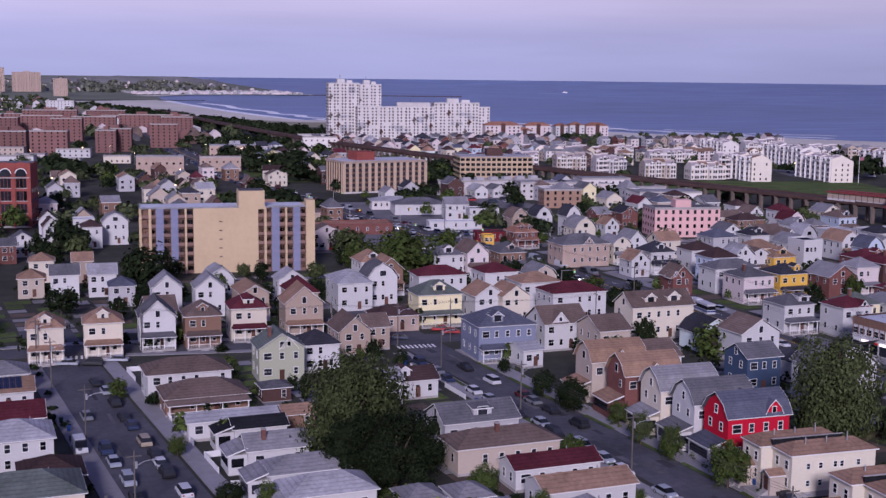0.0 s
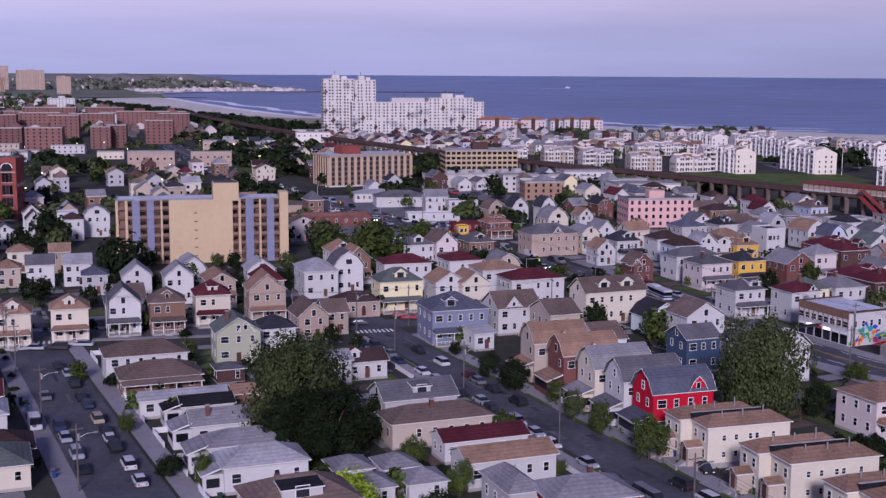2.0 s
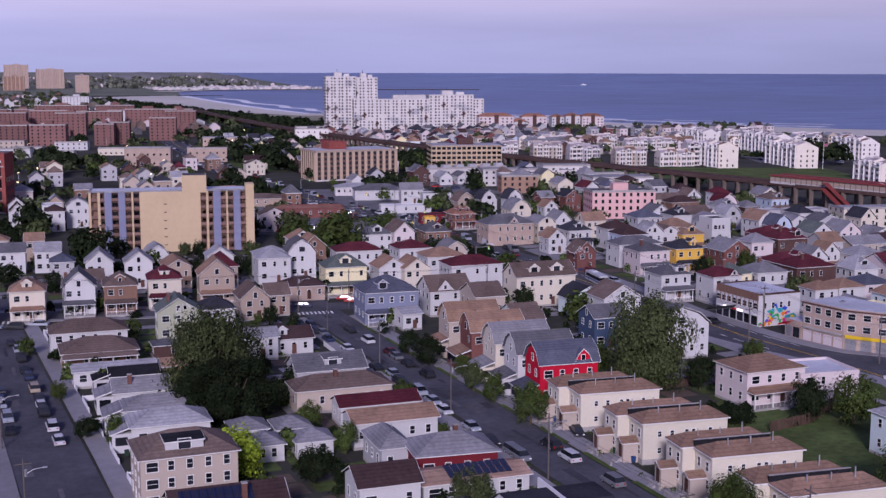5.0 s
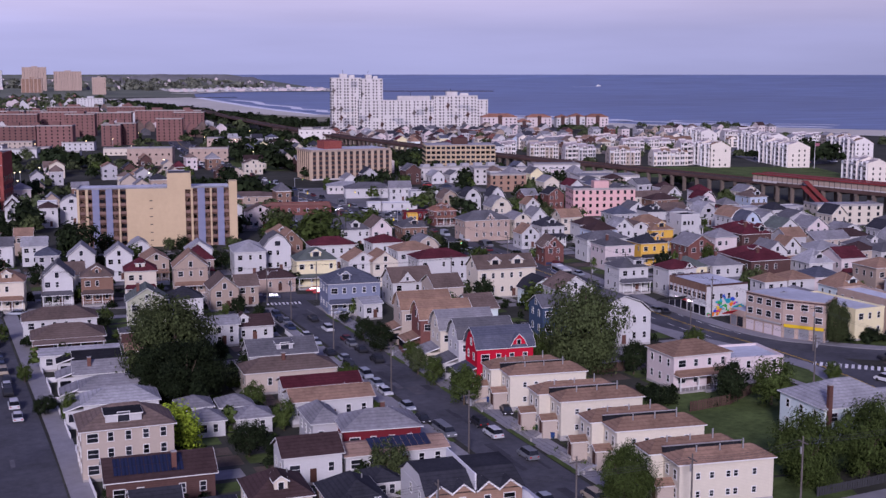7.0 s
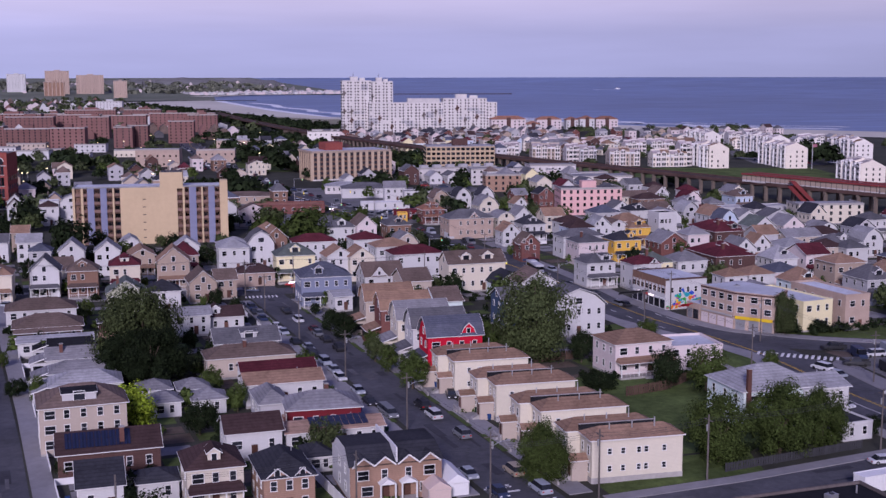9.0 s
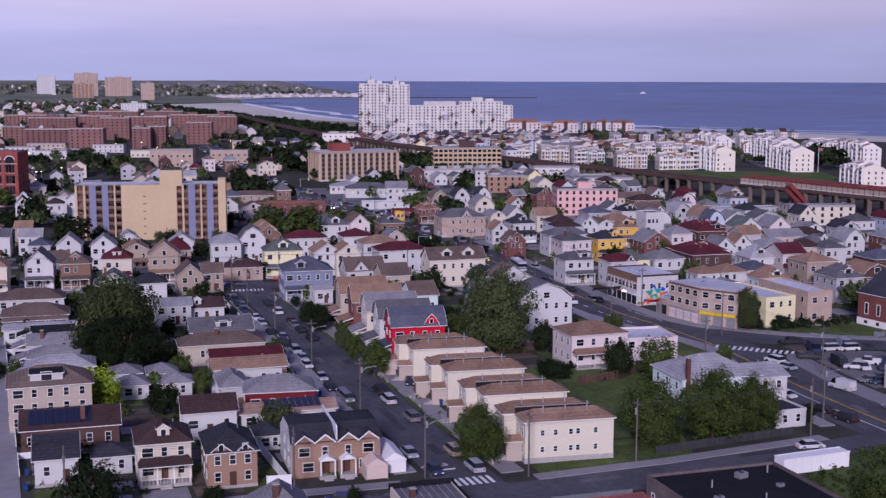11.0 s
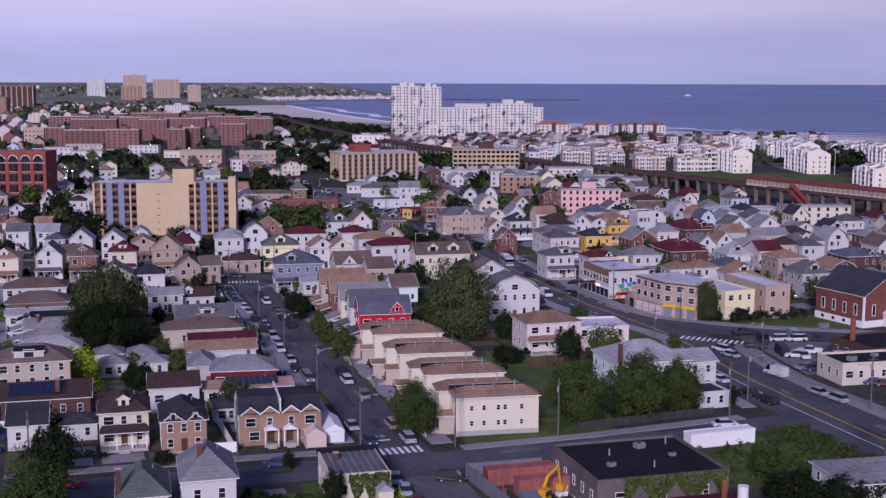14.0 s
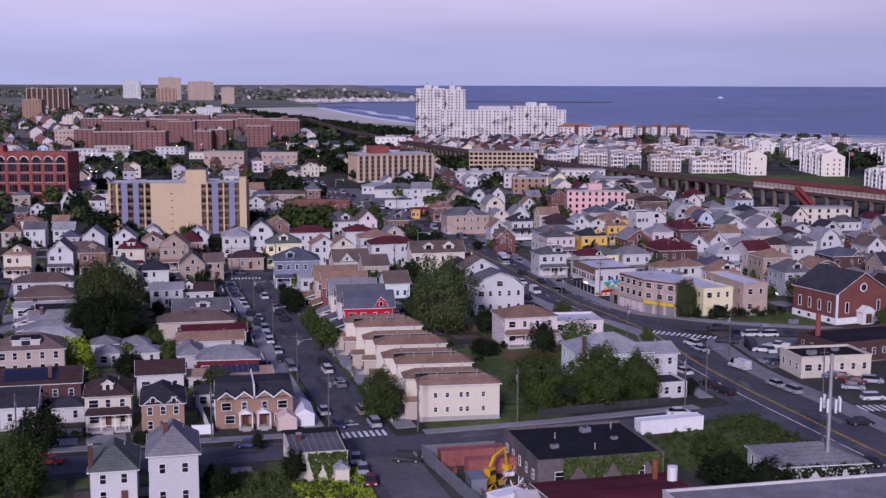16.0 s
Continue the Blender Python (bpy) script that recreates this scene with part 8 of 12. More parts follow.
car(-87.7, 126.9, 90, "van", "white")
car(-81.3, 189.5, -22, "sedan", "silver")
car(-76.4, 187.5, -22, "suv", "black")
car(-70.7, 189.1, -22, "sedan", "silver")
car(8.9, 192.7, -22, "sedan", "red")
car(9.7, 188.8, -22, "sedan", "red")
car(-12.0, 165.5, 90, "sedan", "black")
car(-10.3, 161.5, 90, "suv", "navy")
car(-9.9, 153.4, 90, "sedan", "grey")
car(-3.0, 153.6, -90, "sedan", "black")
car(-83.8, 145.9, 90, "sedan", "grey")
car(47.6, 625.0, 80, "sedan", "white")
car(55.6, 661.3, 80, "sedan", "black")
car(57.7, 650.9, 80, "sedan", "silver")
car(71.1, 745.5, 80, "sedan", "silver")
car(69.3, 699.8, 80, "sedan", "red")
car(63.7, 639.6, 80, "sedan", "red")
car(67.5, 642.4, 80, "sedan", "white")
car(69.5, 628.5, 80, "sedan", "red")
car(67.8, 461.9, 80, "sedan", "white")
car(67.7, 438.2, 80, "sedan", "white")
car(75.8, 465.9, 80, "sedan", "silver")
car(71.5, 420.4, 80, "sedan", "white")
car(76.4, 413.7, 80, "sedan", "silver")
car(65.5, 381.2, 80, "sedan", "white")
car(77.7, 387.6, 80, "sedan", "white")
car(76.4, 368.7, 80, "sedan", "silver")
car(185.8, 1180.9, 80, "sedan", "white")
car(194.8, 1205.5, 80, "sedan", "silver")
car(192.3, 1153.5, 80, "sedan", "white")
for row in LATE_CARS:
    car(*row)
# more houses of the district, plainer and farther off
plain_house(-124.9, 223.3, -3, 7.6, 11.8, 4.2, 2.5, "hip", "grey", "tan")
plain_house(-113.4, 222.2, -4, 7.1, 9.5, 7.3, 3.4, "hip", "beige", "darkbrown")
plain_house(-101.2, 220.9, -3, 8.5, 9.2, 6.6, 3.5, "hip", "tan", "mid")
plain_house(-54.3, 220.9, -3, 7.3, 10.6, 4.2, 3.2, "gx", "cream", "brown")
plain_house(-30.3, 221.9, -3, 7.2, 11.8, 7.0, 2.3, "gy", "tan", "tan")
plain_house(-17.3, 220.5, -3, 7.0, 11.8, 6.6, 3.4, "hip", "tan", "maroon")
plain_house(54.6, 221.4, -3, 7.0, 8.8, 6.6, 3.3, "gmy", "beige", "grey")
plain_house(-139.3, 242.5, -4, 8.0, 9.0, 4.2, 2.8, "gy", "beige", "slate")
plain_house(-116.8, 242.8, -2, 8.5, 9.5, 7.3, 3.5, "gx", "brown", "maroon")
plain_house(-103.4, 242.5, -2, 7.6, 11.7, 4.2, 3.5, "gy", "beige", "maroon")
plain_house(16.1, 243.5, -4, 7.2, 9.7, 7.3, 3.6, "gy", "brown", "tan")
plain_house(-28.7, 262.5, -3, 7.2, 9.9, 4.2, 3.5, "gmy", "white", "light")
plain_house(18.7, 263.6, -3, 7.9, 10.5, 6.6, 3.2, "hip", "white", "tan")
plain_house(54.0, 263.8, -4, 7.2, 11.9, 7.3, 3.6, "gy", "pinkgrey", "brown")
plain_house(66.3, 263.7, -4, 8.8, 10.2, 7.0, 3.0, "hip", "brown", "mid")
plain_house(156.8, 69.2, -3, 6.9, 12.0, 7.0, 3.2, "gy", "yellow", "darkbrown")
plain_house(168.6, 71.2, -2, 6.9, 9.5, 7.0, 2.7, "gx", "white", "dark")
plain_house(189.8, 68.5, -3, 8.1, 8.9, 7.7, 2.3, "hip", "lightblue", "tan")
plain_house(202.1, 70.5, -2, 8.6, 10.1, 4.2, 3.5, "gy", "darkbrick", "slate")
plain_house(213.2, 70.8, -2, 6.9, 10.2, 7.7, 3.7, "gy", "white", "dark")
plain_house(170.0, 90.6, -3, 8.5, 9.3, 4.2, 3.6, "gmy", "tan", "mid")
plain_house(190.8, 89.1, -4, 8.1, 11.1, 7.0, 3.1, "hip", "pinkgrey", "darkbrown")
plain_house(202.5, 89.8, -3, 7.9, 10.2, 7.0, 2.5, "hip", "white", "slate")
plain_house(215.2, 90.0, -3, 7.8, 10.7, 7.0, 3.1, "hip", "cream", "maroon")
plain_house(114.6, 109.1, -2, 7.5, 9.0, 4.2, 2.8, "gmy", "white", "grey")
plain_house(126.3, 108.0, -4, 7.5, 10.1, 7.0, 3.4, "hip", "mint", "tan")
plain_house(148.8, 107.2, -3, 8.7, 10.8, 6.6, 3.3, "hip", "grey", "mid")
plain_house(159.4, 109.3, -2, 8.4, 9.8, 7.0, 2.7, "gmy", "darkbrick", "tan")
plain_house(171.4, 108.3, -4, 8.2, 9.9, 4.2, 2.3, "hip", "white", "grey")
plain_house(182.9, 109.3, -3, 7.4, 10.0, 7.0, 3.6, "gx", "tan", "dark")
plain_house(193.4, 107.0, -4, 7.4, 9.8, 7.3, 3.1, "hip", "cream", "mid")
plain_house(206.5, 108.5, -2, 8.6, 9.7, 7.0, 3.6, "gy", "white", "dark")
plain_house(192.8, 129.3, -2, 7.5, 11.9, 4.2, 2.4, "gy", "darkbrick", "mid")
plain_house(147.7, 147.1, -4, 8.0, 9.2, 6.6, 3.6, "hip", "white", "light")
plain_house(159.2, 147.0, -3, 8.2, 10.7, 7.3, 2.8, "gx", "pinkgrey", "maroon")
plain_house(203.4, 147.4, -2, 6.8, 10.0, 7.0, 3.4, "gy", "white", "brown")
plain_house(147.9, 167.6, -3, 6.7, 9.1, 7.0, 3.2, "gy", "white", "grey")
plain_house(170.9, 187.7, -4, 7.2, 9.2, 7.7, 2.8, "gx", "grey", "tan")
plain_house(136.9, 228.8, -4, 7.3, 11.8, 7.0, 2.6, "gmy", "white", "brown")
plain_house(112.7, 247.8, -3, 8.6, 9.6, 7.0, 3.1, "hip", "white", "dark")
plain_house(171.2, 249.4, -3, 8.5, 10.8, 6.6, 3.2, "gmy", "white", "grey")
plain_house(192.6, 248.3, -2, 8.3, 11.1, 6.6, 3.6, "gmy", "white", "tan")
plain_house(204.0, 246.7, -2, 7.4, 10.1, 4.2, 2.9, "hip", "tan", "tan")
plain_house(111.2, 269.4, -2, 6.6, 9.8, 7.0, 2.4, "gmy", "cream", "grey")
plain_house(167.2, 266.5, -4, 7.6, 9.8, 7.7, 2.4, "hip", "white", "dark")
plain_house(170.9, 286.7, -4, 7.5, 9.2, 6.6, 2.8, "gy", "white", "mid")
plain_house(205.0, 288.7, -3, 7.3, 10.1, 7.3, 2.4, "hip", "white", "grey")
plain_house(213.8, 326.7, -2, 6.8, 8.7, 7.3, 3.2, "gy", "white", "brown")
far_house(201.5, 350.7, -3, 6.7, 8.8, 7.7, 2.4, "gy", "white", "mid")
far_house(227.0, 352.5, -4, 7.4, 8.8, 7.3, 2.5, "hip", "white", "darkbrown")
far_house(190.3, 373.8, -2, 7.1, 10.7, 7.3, 3.2, "gy", "white", "maroon")
far_house(201.2, 374.2, -4, 7.4, 8.7, 7.7, 2.6, "hip", "beige", "slate")
far_house(228.0, 375.3, -3, 7.3, 11.6, 6.6, 2.9, "gx", "grey", "mid")
far_house(188.0, 395.3, -3, 8.0, 10.5, 7.7, 2.9, "gy", "cream", "grey")
far_house(213.5, 396.6, -4, 7.2, 11.4, 6.6, 2.4, "gy", "white", "mid")
far_house(225.2, 395.9, -2, 8.4, 10.2, 7.7, 2.3, "hip", "tan", "darkbrown")
far_house(189.9, 440.8, -2, 8.0, 11.2, 7.7, 3.4, "hip", "white", "grey")
far_house(202.8, 441.1, -2, 7.3, 10.0, 7.7, 3.1, "gy", "yellow", "mid")
far_house(226.8, 439.6, -4, 7.0, 10.7, 7.3, 3.7, "hip", "grey", "grey")
far_house(189.6, 463.0, -3, 7.6, 9.6, 7.7, 2.5, "hip", "grey", "brown")
far_house(202.9, 463.3, -2, 8.5, 12.0, 6.6, 3.3, "hip", "mint", "dark")
far_house(225.7, 462.6, -3, 7.0, 9.0, 7.7, 2.9, "gx", "pinkgrey", "grey")
far_house(114.2, 484.5, -3, 6.8, 10.4, 4.2, 2.8, "gy", "white", "grey")
far_house(124.7, 484.0, -4, 7.8, 8.7, 6.6, 3.4, "gy", "grey", "dark")
far_house(149.8, 484.6, -3, 8.6, 10.7, 7.7, 3.4, "gy", "darkbrick", "mid")
far_house(163.9, 483.4, -4, 7.1, 11.9, 4.2, 3.0, "gy", "white", "light")
far_house(175.1, 484.5, -2, 7.7, 10.9, 4.2, 2.5, "gy", "white", "mid")
far_house(214.3, 484.1, -2, 7.2, 9.3, 7.7, 2.9, "gy", "white", "slate")
far_house(226.0, 483.2, -2, 7.3, 9.3, 6.6, 3.2, "gy", "white", "brown")
plain_house(217.5, 150.8, -3, 7.9, 10.7, 7.7, 2.6, "gy", "cream", "brown")
plain_house(229.4, 149.1, -2, 7.8, 8.8, 7.0, 3.0, "gx", "white", "brown")
plain_house(241.2, 149.0, -3, 8.3, 9.8, 7.3, 3.1, "gx", "white", "mid")
plain_house(254.2, 150.2, -2, 6.8, 11.8, 4.2, 2.6, "gy", "white", "mid")
plain_house(227.1, 171.6, -3, 8.0, 8.6, 6.6, 3.4, "gy", "tan", "brown")
plain_house(217.7, 195.5, -4, 7.9, 9.2, 7.0, 3.0, "gy", "grey", "dark")
plain_house(243.8, 194.6, -3, 8.1, 9.3, 7.7, 3.2, "gx", "cream", "dark")
plain_house(254.7, 194.1, -4, 8.3, 10.1, 7.3, 3.2, "gy", "cream", "brown")
plain_house(217.2, 214.9, -3, 7.6, 10.1, 4.2, 2.5, "gmy", "white", "grey")
plain_house(254.5, 215.5, -4, 7.8, 10.8, 7.0, 2.6, "gmy", "lightblue", "maroon")
plain_house(230.1, 237.5, -4, 6.7, 9.2, 7.0, 3.7, "gy", "cream", "dark")
plain_house(219.2, 258.8, -4, 7.2, 10.4, 7.0, 2.5, "hip", "white", "dark")
plain_house(216.4, 304.8, -2, 7.5, 8.9, 6.6, 3.7, "gmy", "pinkgrey", "maroon")
plain_house(228.2, 304.5, -3, 7.7, 9.2, 4.2, 2.5, "hip", "darkbrick", "grey")
plain_house(242.0, 303.9, -3, 8.6, 11.7, 7.0, 2.6, "hip", "lightblue", "brown")
plain_house(230.2, 327.3, -4, 6.7, 10.0, 7.7, 2.6, "hip", "white", "maroon")
plain_house(254.4, 326.4, -3, 8.5, 10.1, 6.6, 3.0, "gy", "cream", "grey")
plain_house(-161.5, 61.3, -2, 8.7, 11.0, 4.2, 2.7, "gx", "grey", "brown")
plain_house(-148.6, 58.6, -3, 7.4, 9.1, 6.6, 3.0, "gy", "cream", "dark")
plain_house(-137.3, 61.3, -4, 8.3, 11.8, 4.2, 3.5, "gy", "white", "dark")
plain_house(-124.5, 60.3, -4, 8.2, 10.0, 6.6, 2.6, "gy", "white", "tan")
plain_house(-112.0, 61.4, -4, 7.5, 9.5, 7.0, 2.8, "gy", "white", "dark")
plain_house(-152.7, 77.9, -3, 8.1, 11.2, 6.6, 2.6, "gy", "tan", "brown")
plain_house(-138.7, 79.4, -4, 8.3, 11.0, 6.6, 2.9, "hip", "yellow", "grey")
plain_house(-127.2, 79.2, -2, 8.3, 11.5, 7.7, 3.6, "gy", "white", "maroon")
plain_house(-116.4, 80.5, -2, 7.9, 10.8, 7.0, 3.5, "gmy", "pinkgrey", "mid")
plain_house(-163.6, 97.4, -3, 8.2, 9.6, 7.0, 2.8, "gy", "pinkgrey", "maroon")
plain_house(-152.2, 98.8, -3, 8.3, 11.3, 4.2, 2.4, "gx", "white", "tan")
plain_house(-139.3, 98.0, -2, 7.6, 9.8, 7.7, 2.5, "gy", "mint", "mid")
plain_house(-128.2, 98.2, -2, 6.9, 11.1, 7.0, 2.5, "gy", "cream", "grey")
plain_house(-116.7, 96.9, -4, 7.1, 10.8, 4.2, 3.3, "gy", "yellow", "mid")
plain_house(-161.5, 116.2, -2, 7.6, 10.5, 7.0, 2.6, "hip", "lightblue", "darkbrown")
plain_house(-151.0, 117.5, -2, 6.6, 9.0, 7.3, 2.7, "gmy", "white", "tan")
plain_house(-126.4, 116.9, -2, 7.5, 9.3, 7.0, 3.4, "gy", "darkbrick", "grey")
plain_house(-113.7, 115.6, -2, 8.5, 11.6, 6.6, 3.4, "gmy", "tan", "mid")
plain_house(-152.1, 135.7, -3, 8.1, 8.7, 7.7, 2.4, "hip", "darkbrick", "tan")
plain_house(-140.0, 136.3, -3, 8.8, 8.8, 7.0, 2.3, "gy", "pinkgrey", "mid")
plain_house(-126.8, 135.5, -4, 7.9, 8.5, 7.3, 2.6, "gmy", "grey", "brown")
plain_house(-115.7, 136.0, -4, 6.8, 11.5, 6.6, 3.4, "gx", "white", "grey")
plain_house(-162.0, 153.8, -2, 8.5, 11.4, 4.2, 3.6, "gx", "tan", "grey")
plain_house(-150.3, 154.6, -3, 8.3, 11.0, 7.3, 2.7, "gy", "tan", "slate")
plain_house(-127.5, 154.1, -4, 7.5, 10.2, 7.0, 3.0, "gx", "cream", "grey")
plain_house(-114.6, 154.8, -4, 6.9, 11.7, 7.0, 2.8, "hip", "beige", "brown")
plain_house(-148.6, 173.1, -2, 7.0, 9.4, 7.0, 2.5, "hip", "yellow", "light")
plain_house(-137.6, 173.3, -3, 6.9, 10.0, 4.2, 3.0, "hip", "grey", "brown")
plain_house(-126.1, 173.8, -2, 8.8, 10.8, 7.3, 2.9, "hip", "white", "brown")
plain_house(-112.3, 174.5, -3, 7.0, 10.8, 4.2, 2.7, "hip", "cream", "tan")
plain_house(-163.6, 193.6, -4, 7.9, 9.6, 7.7, 3.5, "gmy", "beige", "dark")
plain_house(-152.1, 192.7, -4, 6.8, 11.0, 7.7, 3.5, "gy", "darkbrick", "brown")
plain_house(-139.5, 191.6, -3, 7.3, 11.4, 7.7, 2.6, "gy", "white", "brown")
far_house(438.9, 849.3, -2, 7.4, 9.9, 7.3, 2.6, "gy", "brick", "darkbrown")
far_house(467.7, 849.2, -2, 7.6, 10.0, 7.3, 2.5, "gx", "grey", "grey")
far_house(483.4, 849.0, -4, 6.7, 10.8, 7.7, 3.2, "gx", "brick", "mid")
far_house(497.8, 848.6, -3, 7.7, 8.6, 7.3, 3.2, "hip", "pinkgrey", "mid")
far_house(514.3, 849.8, -2, 6.9, 8.8, 7.0, 2.8, "gx", "grey", "dark")
far_house(529.3, 849.3, -2, 7.0, 11.7, 6.6, 2.9, "gy", "tan", "mid")
far_house(544.5, 849.7, -3, 8.5, 9.1, 7.0, 2.6, "gx", "pinkgrey", "brown")
far_house(558.6, 851.4, -4, 8.3, 8.5, 7.3, 3.3, "gy", "pinkgrey", "darkbrown")
far_house(574.4, 850.5, -3, 8.1, 12.0, 7.3, 3.2, "hip", "pinkgrey", "brown")
far_house(603.8, 851.3, -2, 6.8, 10.9, 7.3, 2.6, "gy", "pinkgrey", "mid")
far_house(632.9, 849.2, -3, 8.8, 11.2, 4.2, 3.5, "gmy", "grey", "darkbrown")
far_house(649.4, 848.7, -2, 7.4, 10.1, 7.7, 3.5, "gx", "pinkgrey", "darkbrown")
far_house(662.9, 849.8, -2, 7.4, 9.6, 6.6, 3.0, "hip", "pinkgrey", "mid")
far_house(421.1, 873.4, -3, 7.0, 8.7, 6.6, 2.8, "gmy", "pinkgrey", "mid")
far_house(438.3, 894.8, -3, 8.2, 8.9, 7.7, 3.7, "gy", "grey", "dark")
far_house(419.0, 915.9, -2, 7.6, 9.7, 6.6, 3.4, "gmy", "pinkgrey", "mid")
far_house(434.4, 915.6, -2, 8.3, 10.0, 6.6, 2.8, "gy", "pinkgrey", "mid")
plain_house(59.2, 113.7, -2, 7.3, 11.1, 4.2, 2.9, "hip", "white", "dark")
plain_house(34.2, 132.2, -3, 7.1, 11.1, 4.2, 3.0, "gx", "mint", "brown")
plain_house(31.6, 148.5, -3, 7.7, 10.8, 7.0, 2.8, "gx", "beige", "brown")
plain_house(59.2, 148.4, -2, 8.7, 8.6, 4.2, 3.5, "gmy", "mint", "dark")
far_house(-167.3, 333.8, -2, 8.3, 10.5, 7.7, 3.4, "gy", "brown", "light")
far_house(-140.9, 336.1, -4, 7.6, 9.4, 7.3, 3.2, "hip", "beige", "light")
far_house(-98.2, 335.8, -4, 8.8, 11.8, 6.6, 3.5, "hip", "cream", "dark")
far_house(-28.2, 336.1, -4, 6.8, 10.3, 7.3, 3.1, "hip", "beige", "light")
far_house(-15.1, 359.1, -2, 7.4, 11.5, 7.0, 2.4, "gx", "tan", "brown")
far_house(-167.4, 383.1, -4, 7.0, 10.9, 7.3, 2.9, "hip", "brick", "grey")
far_house(-125.3, 381.8, -4, 7.1, 11.2, 4.2, 3.1, "gy", "cream", "grey")
far_house(-111.4, 382.3, -2, 8.7, 11.6, 4.2, 2.5, "gy", "cream", "dark")
far_house(28.0, 381.8, -4, 8.0, 10.4, 7.3, 2.6, "hip", "brown", "slate")
far_house(-168.6, 408.3, -2, 8.7, 11.2, 7.3, 3.5, "hip", "cream", "darkbrown")
far_house(-152.8, 408.4, -4, 7.8, 11.0, 6.6, 3.5, "gx", "grey", "dark")
far_house(-111.7, 406.6, -4, 6.8, 8.6, 7.3, 2.5, "gx", "brown", "brown")
far_house(-98.4, 406.8, -3, 8.0, 9.9, 4.2, 2.8, "gx", "grey", "maroon")
far_house(-83.4, 408.1, -3, 7.9, 9.7, 7.0, 2.6, "hip", "tan", "mid")
far_house(0.3, 407.1, -2, 7.9, 10.5, 6.6, 2.9, "gmy", "brown", "grey")
far_house(28.3, 406.0, -2, 6.7, 11.6, 7.3, 3.6, "gx", "grey", "tan")
far_house(56.8, 406.3, -4, 6.7, 11.1, 7.0, 3.4, "hip", "brown", "mid")
far_house(-170.5, 431.4, -3, 7.8, 11.1, 4.2, 3.6, "gy", "beige", "dark")
far_house(-128.3, 430.5, -2, 7.5, 12.0, 7.7, 3.0, "hip", "darkbrick", "maroon")
far_house(-113.0, 430.1, -2, 8.0, 11.4, 6.6, 2.6, "hip", "grey", "maroon")
far_house(-100.5, 430.0, -4, 6.7, 10.8, 7.0, 2.4, "hip", "pinkgrey", "brown")
far_house(-42.5, 431.6, -3, 6.9, 9.0, 4.2, 3.2, "gy", "tan", "light")
far_house(-2.1, 432.0, -3, 7.9, 10.4, 6.6, 3.1, "hip", "darkbrick", "mid")
far_house(12.4, 430.2, -4, 6.7, 10.5, 7.0, 3.6, "gmy", "darkbrick", "brown")
far_house(-167.0, 454.5, -3, 7.1, 10.5, 7.7, 3.6, "hip", "grey", "grey")
far_house(-153.9, 455.7, -4, 8.0, 11.0, 4.2, 2.5, "hip", "brown", "dark")
far_house(-124.9, 454.0, -2, 7.0, 8.8, 4.2, 3.4, "gy", "beige", "grey")
far_house(-97.7, 455.4, -3, 8.6, 10.4, 7.3, 2.4, "gy", "pinkgrey", "dark")
far_house(-69.3, 455.6, -3, 6.8, 8.8, 7.7, 3.3, "gy", "cream", "slate")
far_house(-54.0, 456.3, -3, 8.8, 9.1, 7.3, 2.8, "hip", "pinkgrey", "grey")
far_house(-27.7, 453.7, -2, 7.6, 10.6, 7.3, 2.5, "gx", "brown", "grey")
far_house(0.4, 454.0, -3, 7.1, 8.9, 7.7, 2.8, "gy", "beige", "grey")
far_house(43.4, 455.4, -2, 7.1, 11.2, 4.2, 3.1, "gmy", "tan", "grey")
far_house(-168.8, 477.5, -3, 8.0, 9.9, 7.0, 3.1, "gx", "tan", "darkbrown")
far_house(-126.9, 478.4, -3, 6.8, 10.3, 7.0, 2.4, "gmy", "brown", "dark")
far_house(-113.1, 477.9, -4, 7.5, 11.6, 7.7, 3.2, "gy", "grey", "mid")
far_house(-1.9, 477.8, -4, 8.7, 9.3, 7.3, 3.5, "gmy", "beige", "grey")
far_house(12.7, 479.4, -4, 8.4, 11.2, 7.7, 2.6, "hip", "tan", "dark")
far_house(-43.7, 502.8, -3, 6.8, 10.1, 4.2, 3.4, "gmy", "tan", "mid")
far_house(-0.4, 503.0, -4, 7.7, 8.9, 7.7, 2.5, "hip", "cream", "brown")
far_house(25.8, 504.3, -2, 8.4, 11.5, 7.0, 2.8, "gx", "cream", "light")
far_house(-153.4, 526.4, -4, 8.0, 12.0, 7.0, 3.0, "hip", "cream", "darkbrown")
far_house(-112.1, 527.6, -3, 8.5, 10.6, 7.7, 3.2, "gy", "pinkgrey", "mid")
far_house(-84.9, 526.3, -4, 8.3, 10.7, 6.6, 3.0, "hip", "grey", "grey")
far_house(-57.2, 525.9, -2, 7.0, 11.2, 7.0, 3.3, "gy", "tan", "brown")
far_house(-41.8, 525.9, -2, 7.0, 11.1, 7.3, 2.9, "gy", "grey", "mid")
far_house(12.4, 527.2, -2, 8.1, 8.9, 7.0, 3.1, "gmy", "grey", "mid")
far_house(28.4, 526.5, -3, 6.7, 10.3, 6.6, 3.5, "gy", "cream", "brown")
far_house(54.4, 528.0, -4, 6.8, 9.0, 7.0, 3.5, "gmy", "darkbrick", "brown")
far_house(-99.2, 550.0, -2, 7.4, 9.2, 7.3, 3.6, "gx", "grey", "mid")
far_house(-30.2, 552.0, -3, 7.0, 10.5, 7.3, 3.2, "hip", "grey", "brown")
far_house(13.0, 552.2, -2, 8.7, 9.7, 4.2, 3.6, "hip", "cream", "tan")
